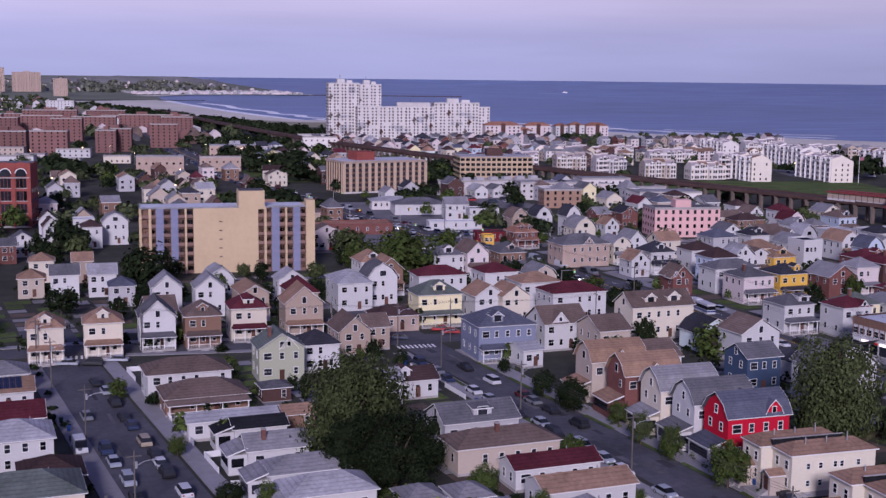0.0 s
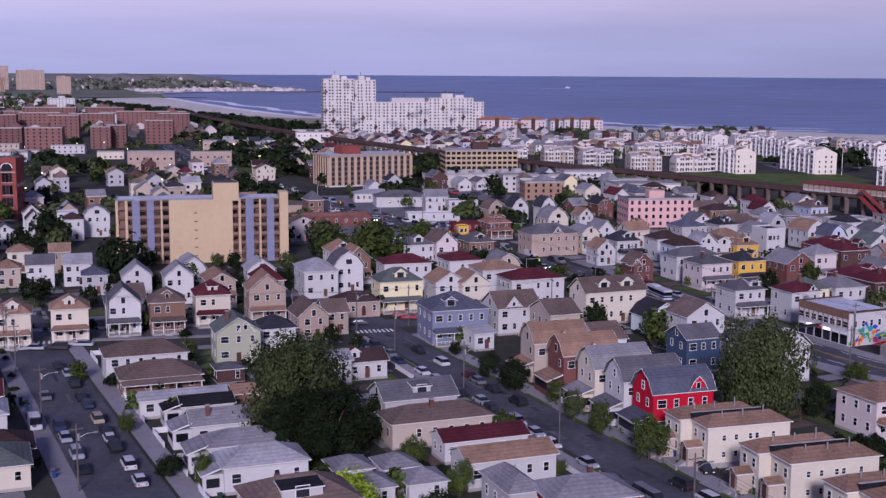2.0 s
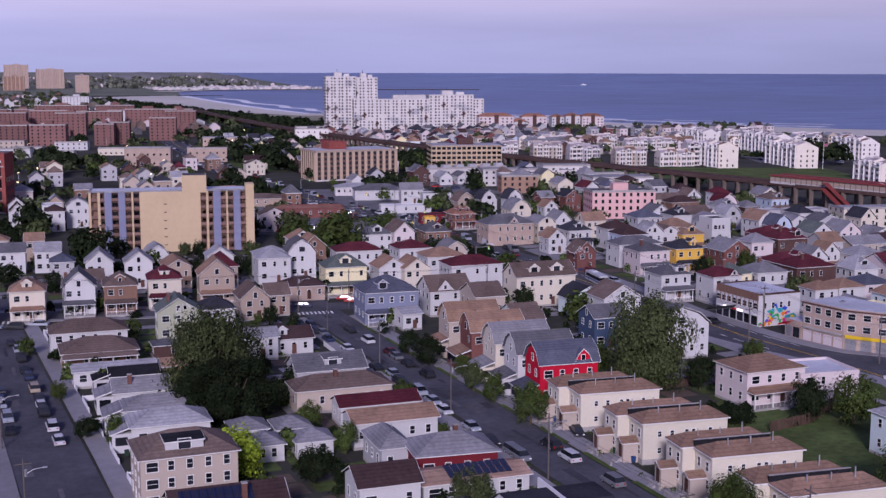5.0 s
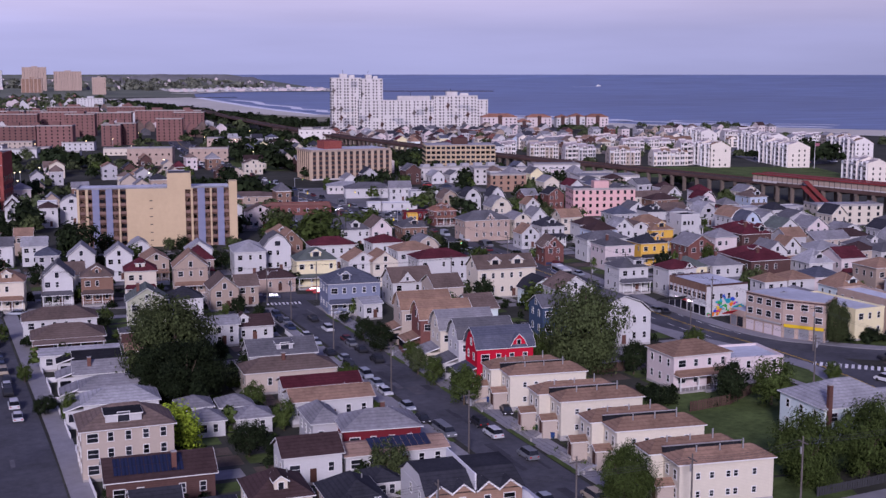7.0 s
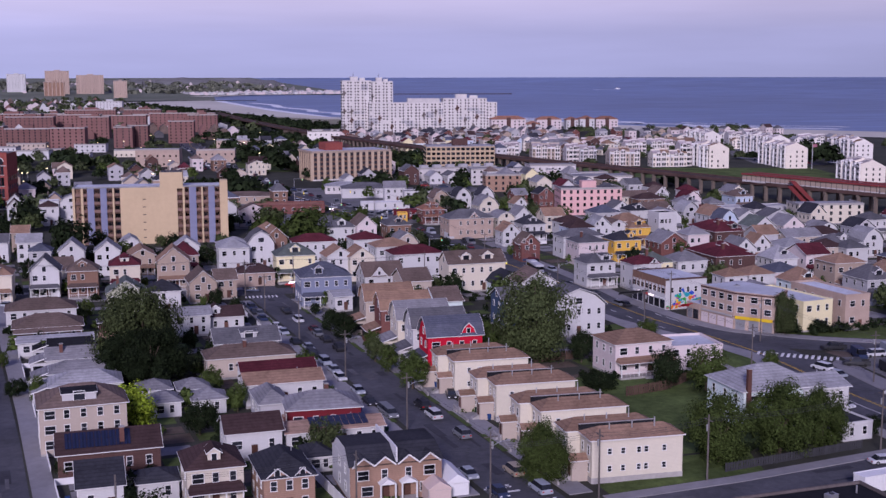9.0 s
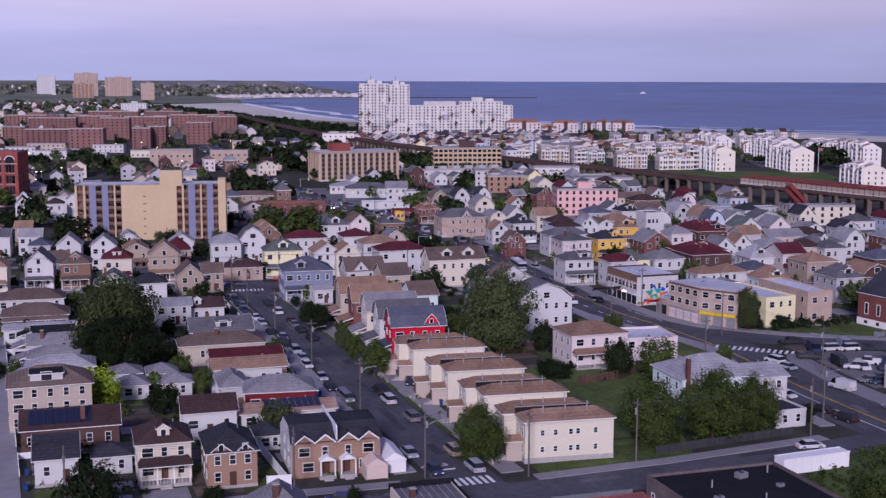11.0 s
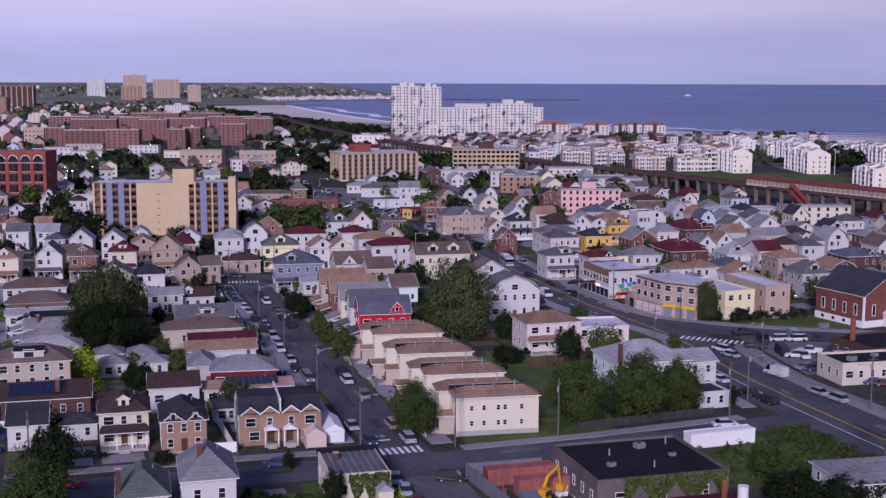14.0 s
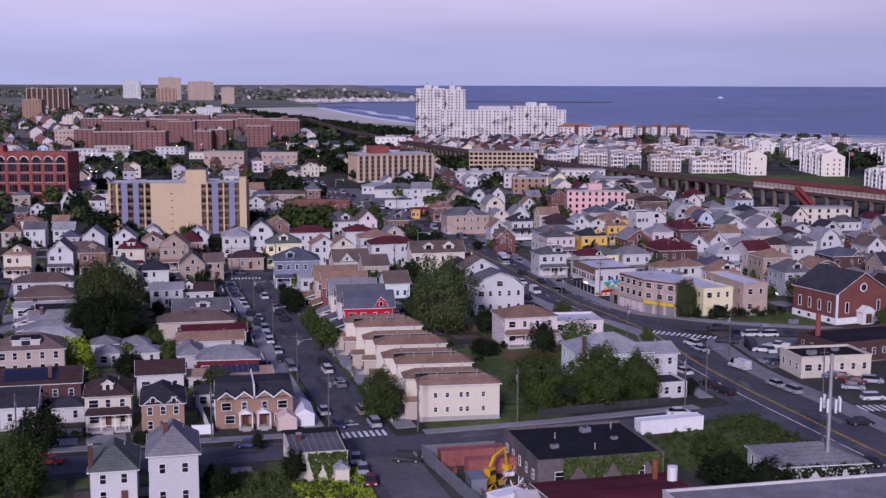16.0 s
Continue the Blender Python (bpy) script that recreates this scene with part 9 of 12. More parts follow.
far_house(26.0, 552.3, -4, 7.0, 12.0, 4.2, 3.6, "gy", "beige", "darkbrown")
far_house(67.7, 551.5, -2, 8.2, 9.5, 4.2, 2.7, "gy", "beige", "dark")
far_house(-56.3, 576.2, -2, 8.7, 11.9, 4.2, 3.3, "gmy", "grey", "brown")
far_house(0.6, 575.3, -2, 8.2, 11.2, 7.3, 2.3, "gy", "grey", "tan")
far_house(-152.2, 598.9, -3, 7.4, 9.1, 7.7, 2.5, "gmy", "darkbrick", "darkbrown")
far_house(-68.9, 597.5, -2, 8.7, 12.0, 4.2, 2.8, "gx", "pinkgrey", "mid")
far_house(-26.1, 597.5, -3, 8.4, 10.2, 7.3, 2.7, "gmy", "cream", "tan")
far_house(15.2, 600.1, -3, 8.0, 9.8, 4.2, 3.3, "gmy", "darkbrick", "dark")
far_house(44.0, 598.4, -3, 7.0, 9.9, 4.2, 3.3, "hip", "darkbrick", "maroon")
far_house(-168.1, 621.6, -4, 6.8, 10.5, 7.3, 2.9, "gy", "brown", "brown")
far_house(-152.9, 623.7, -3, 8.2, 8.9, 4.2, 2.5, "gy", "tan", "mid")
far_house(-126.3, 623.3, -3, 8.4, 11.0, 4.2, 2.4, "hip", "darkbrick", "mid")
far_house(-112.4, 624.0, -3, 8.7, 10.4, 7.3, 3.3, "gx", "pinkgrey", "grey")
far_house(-55.5, 621.9, -4, 8.6, 12.0, 4.2, 3.1, "hip", "cream", "grey")
far_house(-28.2, 622.0, -2, 6.7, 10.0, 4.2, 3.6, "gx", "pinkgrey", "brown")
far_house(28.1, 623.3, -2, 6.9, 12.0, 7.7, 3.0, "gy", "darkbrick", "tan")
far_house(41.6, 622.1, -3, 7.1, 11.7, 4.2, 2.5, "gmy", "beige", "grey")
far_house(56.2, 624.4, -2, 6.7, 11.8, 7.7, 2.4, "hip", "pinkgrey", "brown")
far_house(69.4, 621.6, -2, 8.1, 10.0, 7.0, 3.6, "hip", "brown", "grey")
far_house(162.7, 561.2, -4, 7.5, 12.0, 7.0, 2.3, "gy", "pinkgrey", "maroon")
far_house(115.2, 584.6, -4, 6.6, 10.4, 7.7, 2.4, "gx", "darkbrick", "mid")
far_house(147.7, 585.9, -3, 6.7, 11.1, 7.3, 3.1, "gmy", "darkbrick", "mid")
far_house(162.2, 586.6, -4, 7.9, 10.1, 6.6, 2.6, "gy", "white", "maroon")
far_house(113.8, 611.9, -3, 7.0, 9.1, 6.6, 3.7, "gy", "beige", "dark")
far_house(145.5, 612.9, -2, 6.8, 10.8, 6.6, 3.1, "gx", "mint", "dark")
far_house(178.5, 612.7, -3, 8.8, 11.0, 6.6, 2.6, "gy", "beige", "mid")
far_house(115.2, 637.3, -3, 6.8, 10.5, 7.7, 2.6, "gx", "darkbrick", "mid")
far_house(147.6, 638.5, -3, 8.1, 10.4, 7.3, 2.6, "hip", "lightblue", "mid")
far_house(164.4, 637.2, -2, 7.1, 10.6, 7.3, 3.0, "hip", "cream", "light")
far_house(113.7, 665.4, -2, 7.8, 9.2, 6.6, 2.8, "hip", "cream", "dark")
far_house(129.3, 664.8, -2, 6.6, 10.3, 6.6, 2.9, "gy", "tan", "mid")
far_house(160.9, 663.7, -4, 7.2, 9.6, 7.0, 3.2, "gx", "tan", "brown")
far_house(127.9, 689.6, -4, 7.7, 8.7, 7.3, 2.4, "hip", "tan", "tan")
far_house(143.5, 690.8, -2, 7.0, 11.1, 7.7, 3.2, "gmy", "cream", "mid")
far_house(160.1, 690.4, -4, 8.3, 11.7, 6.6, 3.1, "gy", "tan", "tan")
far_house(175.4, 689.6, -3, 8.6, 11.9, 7.7, 3.4, "hip", "cream", "darkbrown")
far_house(113.8, 715.3, -3, 7.7, 10.0, 6.6, 3.2, "hip", "grey", "slate")
far_house(131.3, 717.2, -2, 7.0, 9.3, 4.2, 3.3, "hip", "white", "dark")
far_house(162.8, 716.8, -2, 6.9, 11.0, 7.3, 3.3, "hip", "white", "dark")
far_house(129.9, 741.4, -3, 8.0, 10.2, 7.3, 2.8, "gy", "yellow", "slate")
far_house(179.6, 741.3, -2, 8.7, 11.3, 7.0, 2.9, "gx", "grey", "maroon")
far_house(146.8, 768.2, -2, 6.7, 10.2, 7.0, 2.4, "hip", "white", "darkbrown")
far_house(161.2, 767.2, -4, 6.8, 8.9, 6.6, 3.2, "gmy", "pinkgrey", "brown")
far_house(113.1, 794.2, -4, 8.4, 11.9, 7.7, 3.3, "hip", "white", "dark")
far_house(163.2, 795.5, -3, 6.8, 9.6, 4.2, 3.1, "gmy", "cream", "brown")
far_house(145.8, 821.5, -2, 8.3, 10.8, 7.3, 3.6, "gx", "grey", "dark")
far_house(163.2, 819.9, -4, 8.1, 11.0, 4.2, 3.3, "hip", "grey", "dark")
far_house(131.8, 845.4, -2, 7.1, 8.6, 6.6, 3.7, "gx", "white", "light")
far_house(164.6, 846.7, -3, 8.8, 11.7, 6.6, 2.7, "hip", "white", "slate")
far_house(248.3, 660.7, -3, 7.2, 9.9, 4.2, 3.0, "gmy", "mint", "dark")
far_house(265.6, 658.9, -3, 6.8, 9.4, 7.7, 2.5, "gx", "cream", "grey")
far_house(281.4, 659.6, -4, 8.1, 9.7, 7.3, 3.4, "hip", "white", "slate")
far_house(332.3, 659.2, -3, 8.0, 10.9, 7.7, 2.3, "gy", "darkbrick", "grey")
far_house(348.9, 660.7, -3, 8.5, 10.2, 6.6, 2.4, "gmy", "white", "tan")
far_house(367.2, 659.0, -2, 8.7, 9.4, 4.2, 3.4, "hip", "cream", "mid")
far_house(401.7, 659.6, -4, 8.7, 10.8, 7.3, 2.8, "gx", "white", "grey")
far_house(250.0, 685.5, -3, 8.7, 9.9, 6.6, 3.1, "gx", "pinkgrey", "mid")
far_house(265.3, 684.7, -2, 7.4, 10.4, 6.6, 2.3, "gy", "white", "maroon")
far_house(334.6, 685.7, -2, 7.3, 11.9, 4.2, 2.6, "gy", "beige", "grey")
far_house(350.4, 685.9, -3, 6.7, 9.6, 7.7, 2.5, "hip", "cream", "brown")
far_house(384.9, 686.7, -4, 7.5, 9.8, 6.6, 2.9, "hip", "cream", "tan")
far_house(401.2, 687.5, -4, 6.7, 9.3, 7.0, 3.5, "hip", "cream", "mid")
far_house(265.8, 713.0, -2, 7.9, 8.8, 7.0, 2.7, "hip", "cream", "maroon")
far_house(282.0, 710.5, -3, 7.6, 9.5, 4.2, 3.5, "hip", "cream", "dark")
far_house(316.8, 712.0, -3, 7.9, 11.1, 7.0, 2.5, "hip", "white", "grey")
far_house(333.3, 712.1, -3, 8.0, 10.7, 7.3, 2.4, "hip", "beige", "grey")
far_house(368.2, 711.9, -4, 6.8, 9.8, 7.7, 2.6, "gy", "cream", "brown")
far_house(384.8, 711.2, -2, 7.7, 11.3, 7.7, 2.9, "gy", "darkbrick", "tan")
far_house(401.7, 710.7, -2, 7.2, 10.7, 4.2, 2.5, "hip", "white", "brown")
far_house(418.2, 712.0, -4, 7.3, 10.9, 7.0, 2.5, "gy", "tan", "maroon")
far_house(248.2, 738.3, -4, 7.0, 11.5, 7.3, 3.4, "hip", "mint", "tan")
far_house(264.9, 739.3, -3, 6.7, 11.1, 7.7, 2.9, "hip", "cream", "darkbrown")
far_house(315.4, 736.5, -3, 8.2, 10.2, 4.2, 3.5, "hip", "white", "darkbrown")
far_house(332.6, 738.1, -4, 7.6, 10.0, 7.3, 2.8, "gy", "lightblue", "brown")
far_house(348.8, 737.1, -2, 8.5, 12.0, 7.0, 3.0, "hip", "pinkgrey", "mid")
far_house(366.2, 738.9, -4, 7.6, 9.7, 4.2, 3.5, "gx", "white", "mid")
far_house(246.3, 762.7, -3, 8.7, 8.9, 7.3, 3.1, "gmy", "yellow", "maroon")
far_house(282.0, 762.8, -4, 7.0, 9.3, 7.7, 2.5, "gx", "yellow", "slate")
far_house(298.6, 764.5, -4, 7.7, 8.9, 7.0, 3.0, "hip", "lightblue", "maroon")
far_house(315.8, 764.5, -3, 8.1, 8.9, 6.6, 2.6, "hip", "cream", "tan")
far_house(331.5, 762.7, -2, 6.7, 8.7, 7.0, 2.8, "gy", "white", "grey")
far_house(350.5, 763.3, -4, 7.4, 9.2, 7.7, 3.5, "hip", "white", "grey")
far_house(234.1, 791.0, -2, 8.0, 11.0, 7.7, 2.4, "gmy", "grey", "brown")
far_house(251.7, 788.8, -3, 8.0, 11.2, 4.2, 3.4, "hip", "pinkgrey", "mid")
far_house(269.0, 790.0, -3, 8.5, 9.2, 7.0, 2.6, "gmy", "darkbrick", "tan")
far_house(285.7, 791.2, -3, 6.9, 10.3, 7.3, 2.4, "gy", "grey", "darkbrown")
far_house(301.0, 789.8, -4, 8.4, 10.4, 7.3, 2.9, "gy", "grey", "dark")
far_house(335.9, 790.0, -3, 8.5, 8.7, 7.0, 2.8, "gy", "brick", "darkbrown")
far_house(368.8, 789.0, -3, 8.4, 10.2, 7.0, 3.6, "gx", "brick", "dark")
far_house(385.9, 788.6, -2, 7.3, 10.5, 7.7, 2.4, "gx", "grey", "grey")
far_house(230.8, 815.7, -4, 7.6, 8.7, 7.3, 3.4, "hip", "darkbrick", "darkbrown")
far_house(247.5, 816.4, -3, 8.4, 11.4, 7.7, 2.7, "gmy", "pinkgrey", "dark")
far_house(264.5, 816.5, -2, 7.6, 8.7, 7.3, 2.9, "gmy", "grey", "dark")
far_house(300.2, 815.6, -2, 8.8, 10.6, 7.3, 2.5, "gy", "grey", "dark")
far_house(384.8, 816.7, -3, 6.9, 10.0, 7.7, 3.6, "gx", "darkbrick", "grey")
far_house(401.8, 816.2, -4, 7.9, 8.7, 7.7, 3.5, "hip", "pinkgrey", "brown")
far_house(417.7, 816.7, -4, 7.0, 10.2, 7.0, 2.4, "hip", "grey", "mid")
far_house(231.9, 841.1, -2, 8.5, 8.8, 4.2, 2.5, "gy", "beige", "grey")
far_house(248.1, 840.7, -4, 7.2, 11.3, 7.7, 2.9, "gy", "beige", "grey")
far_house(266.5, 841.7, -4, 6.8, 10.6, 7.7, 2.8, "gx", "pinkgrey", "dark")
far_house(281.9, 843.3, -3, 6.7, 11.5, 4.2, 3.7, "hip", "beige", "dark")
far_house(299.6, 841.5, -3, 7.8, 9.5, 7.3, 3.2, "gmy", "pinkgrey", "dark")
far_house(334.3, 842.8, -3, 6.8, 10.6, 7.0, 3.4, "gx", "grey", "darkbrown")
far_house(367.1, 841.4, -2, 7.8, 9.0, 7.3, 2.8, "gmy", "tan", "brown")
far_house(402.4, 843.0, -4, 8.5, 9.5, 7.7, 2.7, "gx", "darkbrick", "tan")
far_house(420.1, 843.5, -4, 7.2, 9.2, 6.6, 3.1, "gx", "beige", "dark")
far_house(233.7, 867.6, -2, 8.0, 9.2, 4.2, 3.7, "gx", "brick", "brown")
far_house(266.5, 869.0, -4, 8.1, 11.7, 6.6, 3.4, "gx", "grey", "brown")
far_house(283.2, 869.4, -4, 7.9, 10.5, 7.0, 3.4, "gy", "brick", "darkbrown")
far_house(300.4, 868.1, -4, 8.7, 11.5, 4.2, 2.5, "hip", "grey", "darkbrown")
far_house(318.3, 868.0, -3, 6.9, 9.2, 6.6, 2.5, "gy", "brick", "mid")
far_house(335.6, 867.6, -2, 7.5, 10.8, 7.7, 2.7, "hip", "beige", "brown")
far_house(351.8, 866.7, -4, 8.1, 10.2, 4.2, 3.3, "gx", "brick", "mid")
far_house(370.3, 868.9, -2, 8.2, 8.7, 7.0, 3.3, "hip", "pinkgrey", "mid")
far_house(386.7, 867.5, -3, 8.4, 11.8, 7.7, 3.2, "gy", "grey", "light")
far_house(404.4, 866.5, -2, 7.7, 11.1, 6.6, 2.9, "gx", "grey", "dark")
far_house(229.7, 895.1, -4, 7.4, 9.2, 7.3, 2.9, "gy", "pinkgrey", "dark")
far_house(248.3, 894.7, -3, 8.0, 8.9, 6.6, 2.6, "gy", "grey", "tan")
far_house(263.0, 893.1, -2, 7.8, 9.6, 7.7, 3.0, "hip", "grey", "light")
far_house(315.6, 894.8, -4, 8.6, 11.7, 7.0, 3.5, "hip", "brick", "dark")
far_house(331.6, 893.7, -4, 6.9, 10.3, 7.0, 2.6, "gy", "brick", "dark")
far_house(348.3, 892.8, -2, 7.2, 10.1, 7.7, 3.0, "gmy", "grey", "darkbrown")
far_house(366.7, 894.3, -4, 7.0, 11.5, 7.3, 2.9, "hip", "brick", "dark")
far_house(383.6, 893.2, -2, 8.7, 11.5, 7.3, 2.4, "gy", "grey", "darkbrown")
far_house(417.7, 895.0, -2, 6.9, 9.8, 7.0, 3.3, "gx", "grey", "darkbrown")
far_house(233.2, 918.7, -2, 8.1, 11.1, 7.0, 2.9, "gy", "pinkgrey", "dark")
far_house(251.6, 919.5, -2, 8.5, 9.7, 6.6, 2.3, "hip", "brick", "dark")
far_house(267.4, 918.7, -2, 7.6, 11.3, 7.7, 2.5, "gmy", "pinkgrey", "dark")
far_house(302.8, 918.5, -3, 7.8, 10.7, 6.6, 2.9, "hip", "grey", "darkbrown")
far_house(319.8, 919.9, -4, 6.9, 11.1, 6.6, 2.8, "hip", "grey", "dark")
far_house(335.2, 919.9, -2, 8.0, 10.7, 7.3, 2.9, "gx", "grey", "mid")
far_house(353.7, 920.5, -2, 6.7, 10.8, 7.3, 2.9, "gx", "tan", "mid")
far_house(370.4, 920.3, -4, 8.7, 11.7, 7.3, 3.4, "gy", "pinkgrey", "mid")
far_house(386.4, 921.1, -2, 7.0, 10.5, 7.0, 2.5, "hip", "brick", "dark")
far_house(403.7, 920.0, -3, 7.5, 11.2, 7.0, 3.6, "gy", "grey", "mid")
far_house(232.3, 946.6, -3, 6.8, 10.9, 6.6, 2.8, "gx", "tan", "mid")
far_house(248.6, 945.0, -2, 8.2, 12.0, 7.0, 2.5, "gy", "brick", "darkbrown")
far_house(265.2, 947.4, -3, 7.8, 8.8, 7.7, 3.1, "gy", "pinkgrey", "brown")
far_house(316.8, 945.5, -4, 7.8, 10.5, 7.0, 2.7, "gy", "pinkgrey", "mid")
far_house(333.9, 945.0, -4, 8.3, 8.6, 6.6, 3.5, "hip", "brick", "dark")
far_house(367.9, 946.0, -2, 8.4, 8.7, 6.6, 2.8, "gmy", "tan", "darkbrown")
far_house(402.4, 946.9, -2, 8.3, 8.9, 7.7, 3.3, "gmy", "beige", "brown")
far_house(418.4, 946.3, -4, 7.2, 9.2, 4.2, 2.5, "hip", "grey", "brown")
far_house(-199.1, 641.3, -2, 7.7, 8.6, 7.7, 3.2, "hip", "white", "brown")
far_house(-181.1, 641.1, -4, 7.1, 11.6, 7.7, 3.5, "gy", "grey", "grey")
far_house(-145.5, 641.0, -4, 7.0, 10.3, 7.0, 2.3, "gy", "cream", "dark")
far_house(-127.1, 639.4, -2, 7.2, 9.1, 4.2, 2.6, "gmy", "yellow", "mid")
far_house(-107.7, 640.2, -2, 7.9, 10.9, 6.6, 2.7, "hip", "brick", "maroon")
far_house(-73.2, 639.0, -4, 8.7, 8.9, 7.0, 3.6, "gy", "pinkgrey", "grey")
far_house(-144.2, 670.1, -3, 7.0, 10.7, 6.6, 2.3, "gx", "grey", "grey")
far_house(-108.0, 671.2, -2, 8.1, 8.6, 7.7, 3.4, "gy", "tan", "dark")
far_house(-71.1, 669.1, -3, 7.4, 10.3, 7.7, 2.4, "hip", "pinkgrey", "brown")
far_house(-180.6, 700.5, -4, 8.7, 9.0, 4.2, 2.5, "gmy", "white", "light")
far_house(-162.4, 701.2, -4, 8.5, 10.1, 6.6, 3.0, "gmy", "grey", "mid")
far_house(-125.9, 701.5, -2, 8.0, 8.8, 4.2, 3.5, "gmy", "mint", "grey")
far_house(-178.7, 730.3, -2, 8.2, 10.4, 7.0, 2.9, "hip", "beige", "light")
far_house(-123.8, 731.1, -2, 6.6, 9.4, 7.3, 3.6, "hip", "pinkgrey", "maroon")
far_house(-106.3, 730.8, -2, 6.8, 10.2, 7.3, 3.7, "gy", "cream", "brown")
far_house(-87.7, 729.3, -3, 7.0, 10.3, 7.3, 2.5, "gy", "cream", "brown")
far_house(-144.8, 760.6, -3, 8.7, 9.6, 7.7, 3.3, "gmy", "tan", "brown")
far_house(-125.6, 760.4, -2, 7.6, 11.6, 6.6, 2.8, "hip", "grey", "grey")
far_house(-108.7, 760.0, -4, 8.2, 9.3, 4.2, 2.8, "hip", "grey", "mid")
far_house(-73.0, 760.7, -4, 7.8, 8.7, 4.2, 2.3, "hip", "darkbrick", "darkbrown")
far_house(-178.0, 789.2, -2, 7.3, 9.1, 7.3, 2.3, "hip", "brick", "tan")
far_house(-123.8, 790.1, -4, 7.7, 11.5, 4.2, 2.8, "gmy", "beige", "tan")
far_house(-106.9, 790.4, -4, 8.3, 11.2, 6.6, 3.2, "hip", "beige", "grey")
far_house(-71.7, 790.4, -4, 7.0, 11.4, 7.7, 2.9, "gx", "grey", "darkbrown")
far_house(-198.3, 818.7, -2, 7.7, 10.1, 7.3, 3.1, "gy", "grey", "brown")
far_house(-162.8, 818.8, -3, 6.7, 11.9, 6.6, 3.3, "gy", "beige", "mid")
far_house(-108.1, 819.7, -3, 8.3, 11.4, 6.6, 3.6, "gmy", "tan", "mid")
far_house(-71.6, 819.9, -2, 7.6, 11.8, 4.2, 2.3, "gx", "yellow", "grey")
far_house(-199.1, 850.3, -3, 7.3, 9.9, 7.0, 2.3, "hip", "lightblue", "mid")
far_house(-126.8, 850.1, -4, 8.5, 10.4, 7.0, 2.8, "gmy", "white", "brown")
far_house(-108.9, 850.5, -3, 7.3, 10.5, 7.0, 2.8, "gmy", "mint", "grey")
far_house(-91.1, 849.4, -4, 8.4, 9.1, 6.6, 2.8, "gmy", "lightblue", "grey")
far_house(-71.6, 851.0, -3, 8.7, 11.8, 4.2, 3.4, "hip", "lightblue", "mid")
far_house(-142.7, 880.1, -2, 8.4, 9.1, 7.0, 3.1, "gmy", "pinkgrey", "slate")
far_house(-125.8, 880.1, -3, 8.5, 10.1, 7.3, 2.3, "hip", "cream", "mid")
far_house(-107.9, 879.1, -3, 6.9, 10.7, 4.2, 3.7, "hip", "tan", "grey")
far_house(-197.8, 910.4, -4, 7.0, 8.8, 6.6, 2.9, "gmy", "cream", "tan")
far_house(-161.2, 911.5, -3, 7.6, 11.8, 4.2, 3.6, "gy", "cream", "grey")
far_house(-88.1, 910.3, -4, 8.3, 11.4, 4.2, 3.3, "gy", "tan", "tan")
far_house(-72.1, 911.0, -3, 8.2, 9.6, 7.0, 3.4, "gy", "tan", "dark")
far_house(-162.9, 939.9, -3, 6.6, 11.4, 7.7, 3.1, "gx", "cream", "brown")
far_house(-90.9, 938.8, -2, 8.6, 8.6, 7.7, 3.3, "gy", "pinkgrey", "grey")
far_house(-72.6, 939.7, -2, 8.0, 9.7, 7.3, 3.4, "hip", "grey", "maroon")
far_house(-197.7, 968.6, -3, 8.6, 10.1, 4.2, 2.6, "gy", "grey", "grey")
far_house(-179.8, 971.0, -4, 6.9, 11.4, 7.0, 2.7, "gy", "mint", "mid")
far_house(-161.0, 969.5, -3, 7.5, 11.7, 7.3, 2.4, "hip", "pinkgrey", "mid")
far_house(-144.0, 971.1, -2, 8.7, 9.3, 6.6, 3.0, "gx", "white", "maroon")
far_house(-125.1, 971.2, -4, 6.7, 9.5, 6.6, 3.1, "gx", "brick", "grey")
district()
# garden and street trees between the houses
tree(-52.8, 60.9, 4.6, 4.8, "mid")
tree(-15.2, 117.2, 3.2, 2.6, "dark")
tree(-33.4, 73.0, 3.1, 2.4, "dark")
tree(-51.9, 166.9, 5.2, 4.4, "mid")
tree(-15.0, 88.5, 5.5, 5.4, "mid")
tree(-39.3, 95.0, 7.2, 8.1, "olive")
tree(-16.0, 67.5, 3.2, 2.9, "mid")
tree(-53.4, 57.5, 3.6, 3.0, "dark")
tree(-21.6, 168.7, 3.5, 2.7, "mid")
tree(-18.4, 168.8, 5.3, 4.7, "dark")
tree(-39.5, 49.3, 4.7, 4.4, "dark")
tree(-14.3, 162.8, 3.8, 3.1, "dark")
tree(-54.7, 156.8, 6.8, 5.2, "olive")
tree(-25.8, 101.8, 4.0, 4.4, "mid")
tree(-26.2, 32.1, 7.5, 7.1, "olive")
tree(-41.2, 107.4, 4.5, 4.7, "mid")
tree(-49.1, 293.2, 8.1, 7.0, "dark")
tree(-94.7, 316.6, 9.6, 9.5, "mid")
tree(67.3, 295.2, 7.2, 5.9, "mid")
tree(-125.6, 244.9, 8.5, 8.5, "mid")
tree(-10.2, 327.2, 8.7, 9.2, "mid")
tree(59.6, 292.6, 5.5, 4.1, "mid")
tree(3.9, 275.5, 6.4, 7.0, "olive")
tree(-51.6, 252.6, 5.7, 6.2, "dark")
tree(36.2, 290.2, 5.2, 4.5, "mid")
tree(-12.8, 321.9, 8.2, 7.0, "mid")
tree(-111.7, 262.2, 5.8, 4.4, "mid")
tree(40.0, 247.1, 5.9, 6.0, "dark")
tree(-15.6, 287.5, 5.2, 4.8, "olive")
tree(-97.7, 269.4, 9.0, 9.4, "dark")
tree(-26.0, 241.2, 8.0, 6.2, "dark")
